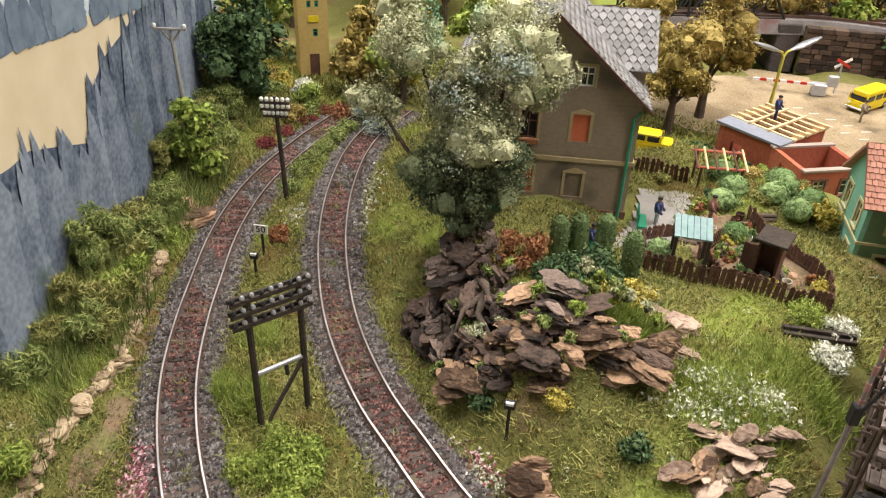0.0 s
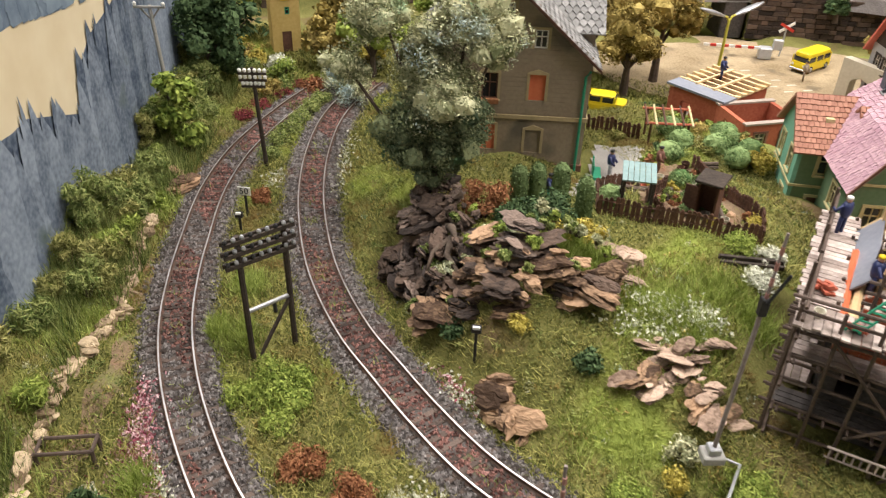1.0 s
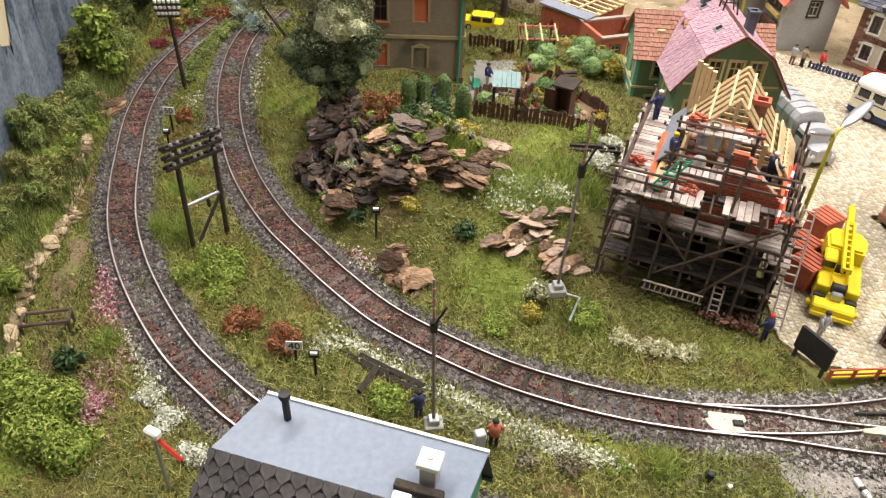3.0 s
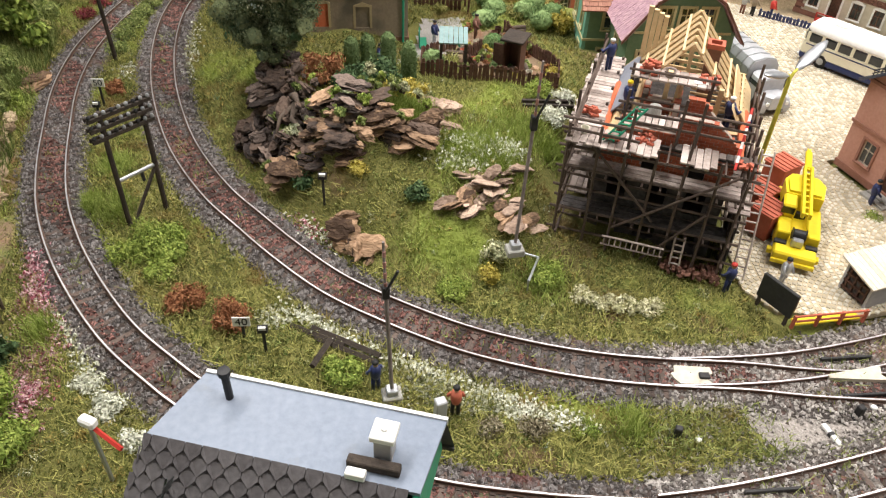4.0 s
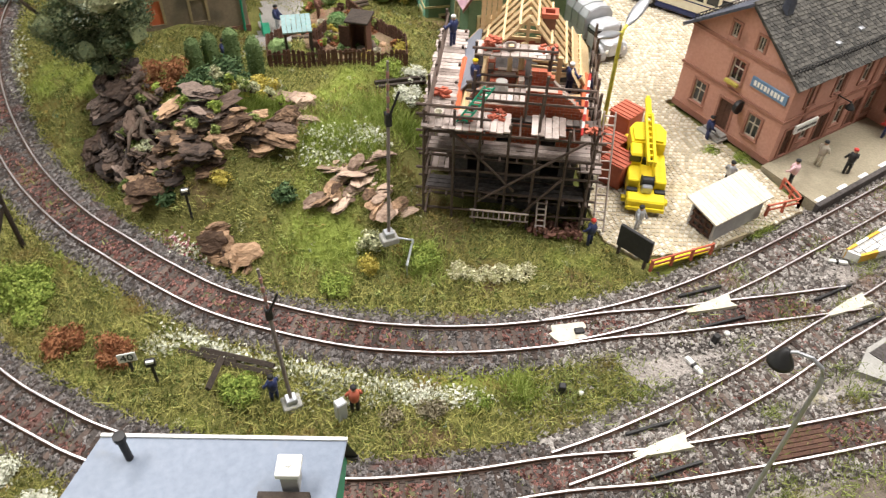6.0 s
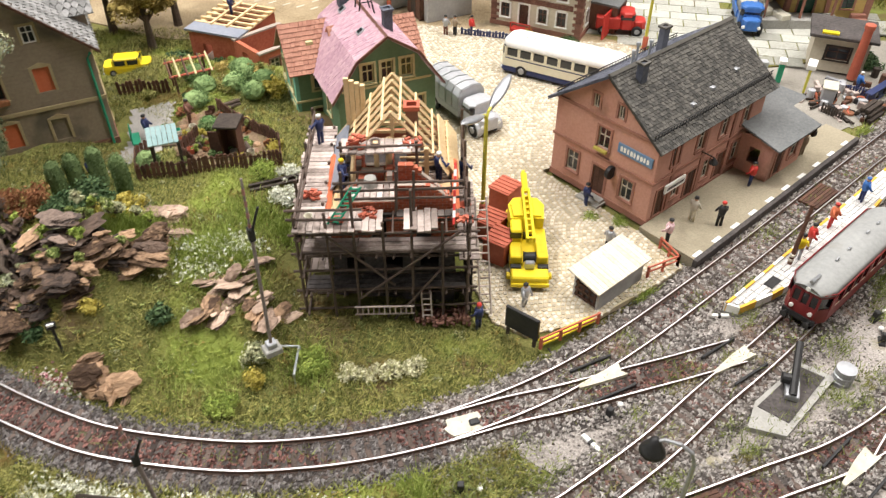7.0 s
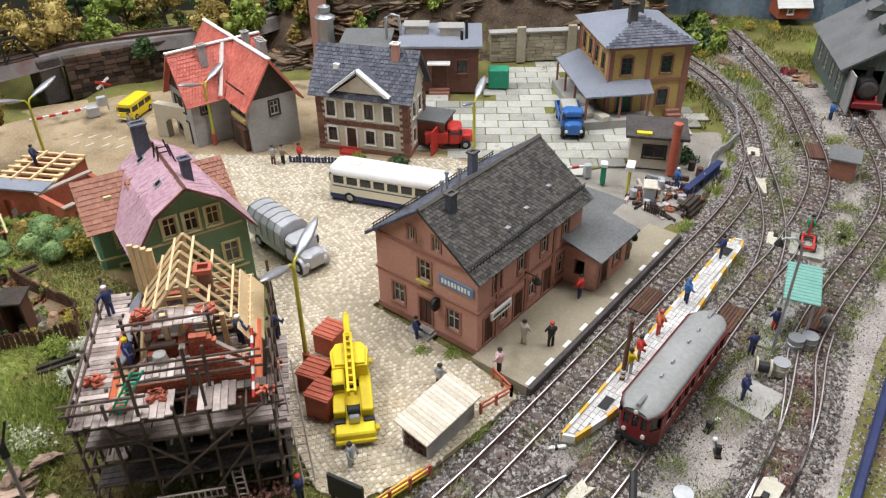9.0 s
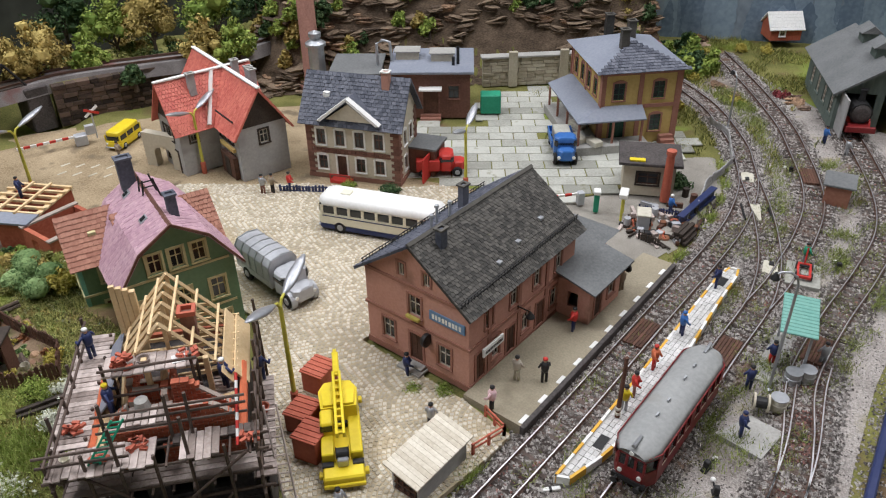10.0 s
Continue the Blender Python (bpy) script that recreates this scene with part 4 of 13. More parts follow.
    part("wall", wall_geo(0.0, l, 0, hh, holes, 0.25, side(l, w, "front")), M_SALMON, A)
    panel_in(A, holes[0], Matrix(), M_BROWNWOOD, "door", M_SALMON_TRIM, boards=2)
    for q in holes[1:]:
        window(A, q, Matrix(), M_FRAME, surround=M_SALMON_TRIM)
    part("wall", wall_geo(0.25, w, 0, hh, [(2, 1, 1, 1.3)], 0.25, side(l, w, "right")), M_SALMON, A)
    part("wall", wall_geo(0.25, l, 0, hh, [], 0.25, side(l, w, "back")), M_SALMON, A)
    o = 0.7
    g = Geo()
    g.add([(0, -o, hh), (l + o, -o, hh), (l + o, w + o, hh), (0, w + o, hh), (0, w / 2, hh + 1.25), (l - 1.8, w / 2, hh + 1.25)], [(0, 1, 5, 4), (1, 2, 5), (2, 3, 4, 5), (3, 2, 1, 0), (0, 4, 3)])
    part("roof", g, M_ROOFFELT, A, "grey felt hipped roof")
    chimney(A, 0.9, 2.4, 3.4, 5.2, 0.7, 0.7, M_BRICK, M_BRICK)
    # part of the annex that stands forward on the platform
    B = thing("station_annex", place(36.9, 16.35, 0.32, 8.6) @ pose(0.099, -0.0255, 0), "salmon annex standing forward on the platform with a grey felt roof", "railway station")
    bl, bw = 4.3, 2.5
    hb = [(0.7, 0.1, 0.9, 2.0), (2.5, 0.9, 0.9, 1.2)]
    part("wall", wall_geo(0, bl, 0, 2.75, hb, 0.22, Matrix()), M_SALMON, B)
    panel_in(B, hb[0], Matrix(), M_BROWNWOOD, "door", M_SALMON_TRIM, boards=2)
    window(B, hb[1], Matrix(), M_FRAME, surround=M_SALMON_TRIM)
    part("wall", wall_geo(0.22, bw, 0, 2.9, [], 0.22, side(bl, bw, "right")), M_SALMON, B)
    part("wall", wall_geo(0, bw - 0.22, 0, 2.9, [(0.8, 0.9, 0.8, 1.2)], 0.22, side(bl, bw, "left")), M_SALMON, B)
    g = Geo().add([(-0.5, -0.6, 2.8), (bl + 0.6, -0.6, 2.8), (bl + 0.6, bw + 1.4, 3.75), (-0.5, bw - 0.02, 3.55), (-0.5, -0.6, 2.93), (bl + 0.6, -0.6, 2.93), (bl + 0.6, bw + 1.4, 3.88), (-0.5, bw - 0.02, 3.68)], [(3, 2, 1, 0), (4, 5, 6, 7), (0, 1, 5, 4), (1, 2, 6, 5), (2, 3, 7, 6), (3, 0, 4, 7)])
    part("roof", g, M_ROOFFELT, B, "grey felt lean-to roof")
    part("platform_clock", Geo().lathe([(0.0, 0), (0.36, 0), (0.36, 0.14), (0.0, 0.14)], n=16, m=Matrix.Translation((bl + 0.5, -0.2, 2.2)) @ Matrix.Rotation(radians(60), 4, "Z") @ Matrix.Rotation(radians(90), 4, "X")), M_BLACK, B)


station()


# ---------------------------------------------------------------- taupe house behind the crag
def taupe_house():
    L, W, H, top = 10.5, 9.5, 7.6, 12.2
    z = 2.05
    h = thing("dwelling_house", place(-0.15, 42.55, z - 0.25, -5.5), "tall taupe-grey dwelling house with orange shutters and a grey slate roof", "house")
    inner(h, L, W, H)
    mF = Matrix()
    up, lo = 4.85, 1.2
    win = [(4.3 - 0.5, lo + 0.15, 1.0, 1.75), (7.25 - 0.5, lo + 0.05, 1.0, 1.6), (1.2, lo + 0.15, 1.0, 1.75), (4.3 - 0.5, up, 1.0, 1.7), (7.25 - 0.5, up, 1.0, 1.7), (1.2, up, 1.0, 1.7)]
    att = [(7.25 - 0.4, 8.2, 0.8, 1.15), (5.25 - 0.3, 10.1, 0.6, 0.8), (2.6, 8.2, 0.8, 1.15)]
    part("wall", wall_geo(0, L, 0, H, win, 0.3, mF), M_TAUPE, h)
    g = Geo()
    k = (top - H) / (L / 2)
    g = wall_geo(2.4, L - 2.4, H, 9.4, [att[0], att[2]], 0.3, mF)
    g.prism([(0, H), (2.4, H), (2.4, H + k * 2.4)], 0, 0.3).prism([(L, H), (L - 2.4, H), (L - 2.4, H + k * 2.4)], 0, 0.3)
    g.prism([(2.4, 9.4), (4.95, 9.4), (4.95, H + k * 4.95), (2.4, H + k * 2.4)], 0, 0.3).prism([(L - 2.4, 9.4), (5.55, 9.4), (5.55, H + k * 4.95), (L - 2.4, H + k * 2.4)], 0, 0.3)
    g.box(4.95, 0, 9.4, 5.55, 0.3, 10.1).prism([(4.95, 10.9), (5.55, 10.9), (5.55, H + k * 4.95), (5.25, top), (4.95, H + k * 4.95)], 0, 0.3)
    part("gable", g, M_TAUPE, h)
    # weatherboard lines on the upper part
    for i in range(26):
        zz = 3.95 + i * 0.3
        half = min(L / 2, (top - zz) / k - 0.1) if zz > H else L / 2
        if half < 0.4:
            continue
        spans = [(L / 2 - half, L / 2 + half)]
        for a in win + att:
            if a[1] - 0.25 < zz < a[1] + a[3] + 0.45:
                spans = [q for s in spans for q in ((s[0], min(s[1], a[0] - 0.2)), (max(s[0], a[0] + a[2] + 0.2), s[1])) if q[1] - q[0] > 0.05]
        for s in spans:
            part("board", Geo().box(s[0], -0.018, zz, s[1], 0.0, zz + 0.275), M_TAUPE, h)
    for i in (0, 4):
        panel_in(h, win[i], mF, M_TERRACOTTA, "shutter", M_TAUPE_TRIM, arch=True)
    panel_in(h, win[1], mF, M_TAUPE, "blind_window", M_TAUPE_TRIM, arch=True)
    for i in (2, 3, 5):
        window(h, win[i], mF, M_BROWNWOOD, surround=M_TAUPE_TRIM, arch=True)
    for a in att:
        window(h, a, mF, M_WHITE, surround=M_TAUPE_TRIM, sill=False)
    part("flower_box", Geo().box(3.7, -0.4, up - 0.25, 4.9, -0.14, up + 0.1, c=0.05), M_RUSSET, h, "window box with orange flowers")
    part("belt_course", Geo().box(-0.1, -0.12, 3.6, L + 0.1, 0.0, 3.85).box(L, 0, 3.6, L + 0.12, W, 3.85), M_TAUPE_TRIM, h)
    part("plinth", Geo().box(-0.1, -0.1, -0.5, L + 0.1, W + 0.1, 0.55), M_BRICKDARK, h, "dark brick plinth")
    part("downpipe", Geo().tube([(L - 0.35, -0.15, 0.2), (L - 0.35, -0.15, 6.6), (L - 0.1, -0.25, 7.0)], 0.09), M_GREENPAINT, h, "green downpipe")
    part("wall_light", Geo().tube([(3.4, -0.1, 2.9), (3.4, -0.5, 3.1), (3.6, -0.6, 2.8)], 0.04, 6), M_WHITE, h)
    for s in ("left", "right", "back"):
        ln = L if s == "back" else W
        holes = [(1.5, lo, 1, 1.7), (5.5, lo, 1, 1.7), (1.5, up, 1, 1.7), (5.5, up, 1, 1.7)]
        gb = [(0, H), (L, H), (L / 2, top)] if s == "back" else None
        mm = side(L, W, s)
        part("wall", wall_geo(0.3 if s != "back" else 0, ln - (0.3 if s != "back" else 0), 0, H, holes, 0.3, mm, gb), M_TAUPE, h)
        for a in holes:
            window(h, a, mm, M_BROWNWOOD, surround=M_TAUPE_TRIM)
    o = 0.5
    slope(h, "roof_slope", (L + o, -o, H - o * k), (0, W + 2 * o, 0), (-L / 2 - o, 0, top - H + o * k), M_GREYSLATE, 0.5, 0.45, 3, diamond=True, label="light grey diamond slates")
    slope(h, "roof_slope", (-o, -o, H - o * k), (0, W + 2 * o, 0), (L / 2 + o, 0, top - H + o * k), M_GREYSLATE, 0.5, 0.45, 4, diamond=True, label="light grey diamond slates")
    part("barge_board", Geo().prism([(-o - 0.05, H - o * k - 0.22), (L / 2, top - 0.1), (L + o + 0.05, H - o * k - 0.22), (L + o + 0.05, H - o * k - 0.02), (L / 2, top + 0.12), (-o - 0.05, H - o * k - 0.02)], -o - 0.1, -o), M_BROWNWOOD, h, "red-brown barge board")
    # dormer across the slope
    part("wing", Geo().box(L - 1.2, 3.2, H - 0.2, L + 0.35, 8.4, H + 0.9).prism([(3.2, H + 0.9), (8.4, H + 0.9), (5.8, H + 3.4)], -0.35, 1.2, Matrix.Translation((L, 0, 0)) @ Matrix.Rotation(radians(90), 4, "Z")), M_TAUPE, h)
    slope(h, "wing_roof_slope", (L - 3.4, 2.8, H + 0.75), (4.3, 0, 0), (0, 3.0, 2.75), M_GREYSLATE, 0.5, 0.45, 5, diamond=True)
    slope(h, "wing_roof_slope", (L - 3.4, 8.8, H + 0.75), (4.3, 0, 0), (0, -3.0, 2.75), M_GREYSLATE, 0.5, 0.45, 6, diamond=True)


taupe_house()


# ---------------------------------------------------------------- green house with the mauve roof
def green_house():
    # gable front faces the building site; ridge runs back
    a = -9.2
    h = thing("dwelling_house", place(23.3, 32.45, -0.3, a), "sage-green dwelling house with a mauve tiled mansard roof", "house")
    L, W = 7.0, 7.6
    H, kx, kz, top = 6.4, 1.45, 8.5, 9.9
    inner(h, L, W, H)
    wins = [(0.8, 3.6, 0.95, 1.5), (3.0, 3.6, 0.95, 1.5), (5.2, 3.6, 0.95, 1.5), (1.75, 6.75, 0.85, 1.35), (3.1, 6.75, 0.85, 1.35), (4.5, 6.75, 0.85, 1.35), (0.8, 0.9, 0.95, 1.5), (5.2, 0.9, 0.95, 1.5)]
    g = wall_geo(0, L, 0, H, wins[:3] + wins[6:], 0.28, Matrix())
    b = wall_geo(kx, L - kx, H, kz, wins[3:6], 0.28, Matrix())
    g.add(b.v, b.f)
    g.prism([(0.1, H), (kx, H), (kx, kz)], 0, 0.28).prism([(L - 0.1, H), (L - kx, H), (L - kx, kz)], 0, 0.28).prism([(kx, kz), (L - kx, kz), (L / 2, top)], 0, 0.28)
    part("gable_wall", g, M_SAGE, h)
    part("belt_course", Geo().box(0.3, -0.06, H - 0.05, L - 0.3, 0, H + 0.1), M_CREAM, h)
    part("belt_course", Geo().box(0.3, -0.06, 3.0, L - 0.3, 0, 3.15), M_CREAM, h)
    for w in wins:
        window(h, w, Matrix(), M_CREAM, surround=M_CREAM)
    for s in ("left", "right", "back"):
        mm = side(L, W, s)
        ln = L if s == "back" else W
        holes = [(1.2, 3.6, 0.9, 1.4), (4.6, 3.6, 0.9, 1.4)]
        part("wall", wall_geo(0.28 if s != "back" else 0, ln - (0.28 if s != "back" else 0), 0, H, holes, 0.28, mm, [(0, H), (L, H), (L - kx, kz), (L / 2, top), (kx, kz)] if s == "back" else None), M_SAGE, h)
        for w in holes:
            window(h, w, mm, M_CREAM, surround=M_CREAM)
    o = 0.45
    for x0, x1, x2, sd, mt in ((-0.5, kx - 0.1, L / 2, 11, M_PURPLE_TILE), (L + 0.5, L - kx + 0.1, L / 2, 13, M_PURPLE_TILE)):
        slope(h, "roof_slope", (x0, -o, H - 0.45), (0, W + 2 * o, 0), (x1 - x0, 0, kz + 0.05 - H + 0.45), mt, 0.26, 0.3, sd, label="tiled steep lower slope")
        slope(h, "roof_slope", (x1, -o, kz + 0.05), (0, W + 2 * o, 0), (x2 - x1, 0, top - kz + 0.05), mt, 0.26, 0.3, sd + 1, label="tiled upper slope")
    part("ridge_tiles", Geo().prism([(-0.2, top), (0, top + 0.24), (0.2, top)], -o, W + o, Matrix.Translation((L / 2, 0, 0))), M_BRICKDARK, h)
    e, f = -0.55, kx - 0.12
    part("barge_board", Geo().prism([(e, H - 0.6), (f, kz - 0.03), (L / 2, top), (L - f, kz - 0.03), (L - e, H - 0.6), (L - e, H - 0.4), (L - f + 0.03, kz + 0.17), (L / 2, top + 0.2), (f - 0.03, kz + 0.17), (e, H - 0.4)], -o - 0.1, -o), M_BRICKDARK, h)
    chimney(h, L / 2 + 0.75, 1.6, 9.3, 10.9, 0.6, 0.6, M_BLUESLATE, M_BLUESLATE)
    chimney(h, L / 2 - 0.6, 6.9, 9.3, 11.6, 0.95, 0.7, M_BLUESLATE, M_BLUESLATE)
    q = math.atan2(top - kz, L / 2 - kx)
    for x, y in ((2.55, 2.2), (2.5, 6.2)):
        mm = Matrix.Translation((x, y, kz + 0.14 + (x - kx) * math.tan(q))) @ Matrix.Rotation(-q, 4, "Y")
        sk = part("skylight", Geo().box(-0.3, -0.28, -0.1, 0.3, 0.28, 0.12, mm, c=0.03), M_TIN, h, "small tin skylight")
        part("pane", Geo().box(-0.2, -0.19, 0.1, 0.2, 0.19, 0.135, mm), M_GLASS, sk)
    for x, y in ((L / 2 + 0.15, 5.2), (L / 2 + 0.2, 4.4)):
        part("roof_ladder", Geo().tube([(x - 0.5, y, top - 0.3), (x - 0.35, y, top + 1.0)], 0.06, 5).tube([(x + 0.6, y, top - 0.4), (x + 0.3, y, top + 1.0)], 0.06, 5).tube([(x - 0.45, y, top + 0.5), (x + 0.45, y, top + 0.5)], 0.05, 5), M_BLACK, h, "black sweep's trestle on the ridge")
    # mint wing to the left
    w = thing("house_wing", place(22.25, 37.35, 0.5, -11), "mint-green house wing with cream trim and a brown tiled roof", "house")
    l, d, hh = 3.2, 4.6, 5.4
    mL = side(l, d, "left")
    hl = [(0.6, 0.9, 0.75, 1.3), (3.0, 0.9, 0.75, 1.3), (0.6, 3.4, 0.75, 1.4), (3.0, 3.4, 0.75, 1.4)]
    part("wall", wall_geo(0, d, -0.8, hh, hl, 0.26, mL, [(0, hh), (d, hh), (d / 2, hh + 2.3)]), M_MINT, w)
    for a_ in hl:
        window(w, a_, mL, M_CREAM, surround=M_CREAM)
    hf = [(1.2, 0.2, 1.2, 2.0), (1.3, 3.7, 1.1, 1.4)]
    # The mint wing's front takes the darker sage colour as painted shade.
    part("wall", wall_geo(0.26, l, -0.8, hh, hf, 0.26, Matrix()), M_SAGE, w, "front wall, its shade put into a sage-green colour")
    panel_in(w, hf[0], Matrix(), M_BROWNWOOD, "door", M_CREAM, boards=2)
    window(w, hf[1], Matrix(), M_CREAM, surround=M_CREAM)
    part("wall", wall_geo(0.26, l, -0.8, hh, [], 0.26, side(l, d, "back")), M_MINT, w)
    part("belt_course", Geo().box(-0.08, -0.08, 2.85, l, 0, 3.0).box(-0.08, 0, 2.85, 0, d, 3.0), M_CREAM, w)
    slope(w, "roof_slope", (-0.4, -0.45, hh - 0.2), (l + 1.4, 0, 0), (0, d / 2 + 0.45, 2.65), M_BROWN_TILE, 0.3, 0.34, 21, label="brown tiled slope")
    slope(w, "roof_slope", (-0.4, d + 0.45, hh - 0.2), (l + 1.4, 0, 0), (0, -d / 2 - 0.45, 2.65), M_BROWN_TILE, 0.3, 0.34, 22, label="brown tiled slope")
    part("skylight", Geo().box(1.3, 1.0, hh + 1.0, 1.8, 1.5, hh + 1.5, c=0.03), M_CREAM, w)
    # far wing
    v = thing("house_wing", place(23.3, 32.45, -0.3, a) @ pose(0.026, 0.032, 0), "sage wing of the green house with a brown tiled roof", "house")
    part("wall", Geo().box(0, 0, 0, 4.6, 4.2, 6.4).prism([(0, 6.4), (4.2, 6.4), (2.1, 8.6)], -4.6, -4.5, Matrix.Rotation(radians(90), 4, "Z")), M_SAGE, v)
    slope(v, "roof_slope", (-1.6, -0.4, 6.1), (6.5, 0, 0), (0, 2.5, 2.6), M_BROWN_TILE, 0.3, 0.34, 25)
    slope(v, "roof_slope", (-1.6, 4.6, 6.1), (6.5, 0, 0), (0, -2.5, 2.6), M_BROWN_TILE, 0.3, 0.34, 26)


green_house()


# ---------------------------------------------------------------- signal box in the foreground
M_BOXROOF = material("blue_painted_roof_sheet", (0.15, 0.185, 0.245), (0.235, 0.275, 0.345), 4, 0.3, 0.42, bump=0.15, dirt=((0.2, 0.22, 0.25), 0.6, 0.62))
M_BOXSLATE = material("brown_grey_slate", (0.055, 0.05, 0.052), (0.12, 0.112, 0.115), 5, 0.4, 0.7, bump=0.3, island=0.2)


def signal_box():
    a = math.degrees(math.atan2(3.0 - 6.1, 4.75 + 2.2))
    h = thing("signal_box", place(-4.15, 4.4, -0.5, a), "signal box with a blue-grey sheet roof and slate mansard skirt", "signal box")
    L, D, z = 8.6, 2.45, 8.45
    part("wall", Geo().box(0.5, -2.4, 0, L - 0.4, 1.9, 6.6), M_GREENPAINT, h, "green boarded wall")
    part("roof_top", Geo().add([(0.1, 0, z - 0.25), (L, 0, z - 0.25), (L + 0.25, D, z + 0.05), (0.95, D, z + 0.05), (0.1, 0, z - 0.4), (L, 0, z - 0.4), (L + 0.25, D, z - 0.1), (0.95, D, z - 0.1)], [(0, 1, 2, 3), (7, 6, 5, 4), (0, 4, 5, 1), (1, 5, 6, 2), (2, 6, 7, 3), (3, 7, 4, 0)]), M_BOXROOF, h, "smooth blue-grey roof sheet")
    part("roof_edge", Geo().box(0.95, D - 0.02, z - 0.12, L + 0.27, D + 0.1, z + 0.12), M_WHITE, h, "white painted roof edge")
    p = (-0.5, -2.2, z - 2.7)
    slope(h, "roof_slope", p, (L + 0.6, 0, 0), (0, 2.2, 2.42), M_BOXSLATE, 0.55, 0.42, 31, diamond=True, label="grey diamond-slate mansard slope", poly=((0, 0), (1, 0), (0.945, 1), (0.068, 1)), clip=lambda v: (0.068 * v, 1 - 0.055 * v))
    part("roof_back", Geo().add([(0.95, D, z - 0.1), (L + 0.25, D, z - 0.1), (L + 0.4, D + 1.0, z - 2.6), (0.2, D + 1.0, z - 2.6)], [(0, 1, 2, 3), (3, 2, 1, 0)]).box(0.3, D + 0.9, z - 2.75, L + 0.4, D + 1.0, z - 2.6), M_BOXSLATE, h)
    part("gable_end", Geo().prism([(-2.0, z - 2.6), (D + 0.8, z - 2.6), (D - 0.05, z - 0.15), (0.0, z - 0.4)], -L - 0.02, -L + 0.2, Matrix.Rotation(radians(90), 4, "Z")), M_GREENPAINT, h, "green gable end")
    part("stove_pipe", Geo().tube([(2.05, 1.75, z - 0.2), (2.0, 1.8, z + 1.0)], 0.13, 10).lathe([(0.0, z + 0.95), (0.2, z + 0.98), (0.2, z + 1.18), (0.0, z + 1.2)], 2.0, 1.8, 10), M_BLACK, h, "black stove pipe")
    c = part("chimney", Geo().box(7.0, 0.75, z - 0.3, 7.55, 1.3, z + 0.75, c=0.03), M_GREYWALL, h, "grey chimney with a white cap")
    part("chimney_cap", Geo().box(6.9, 0.65, z + 0.75, 7.65, 1.4, z + 0.98, c=0.03).lathe([(0.0, z + 0.98), (0.1, z + 0.98), (0.08, z + 1.05), (0, z + 1.05)], 7.27, 1.02, 8), M_WHITE, c)
    part("walkboard", Geo().box(6.3, 0.3, z - 0.2, 7.9, 0.62, z + 0.12, c=0.03), M_DARKWOOD, h, "dark board beside the chimney")
    part("roof_hatch", Geo().box(6.35, -0.05, z - 0.25, 6.95, 0.25, z + 0.02, c=0.03), M_WHITE, h)
    g = Geo().tube([(0.9, -1.3, z - 1.9), (1.3, -1.1, z - 0.5)], 0.035, 6)
    for i in range(4):
        g.tube([(1.1 + 0.06 * i, -1.35, z - 1.2 + 0.17 * i), (1.25 + 0.06 * i, -0.95, z - 1.1 + 0.17 * i)], 0.03, 5)
    part("insulator_bracket", g, M_BLACK, h, "black insulator bracket on the roof slope")


signal_box()


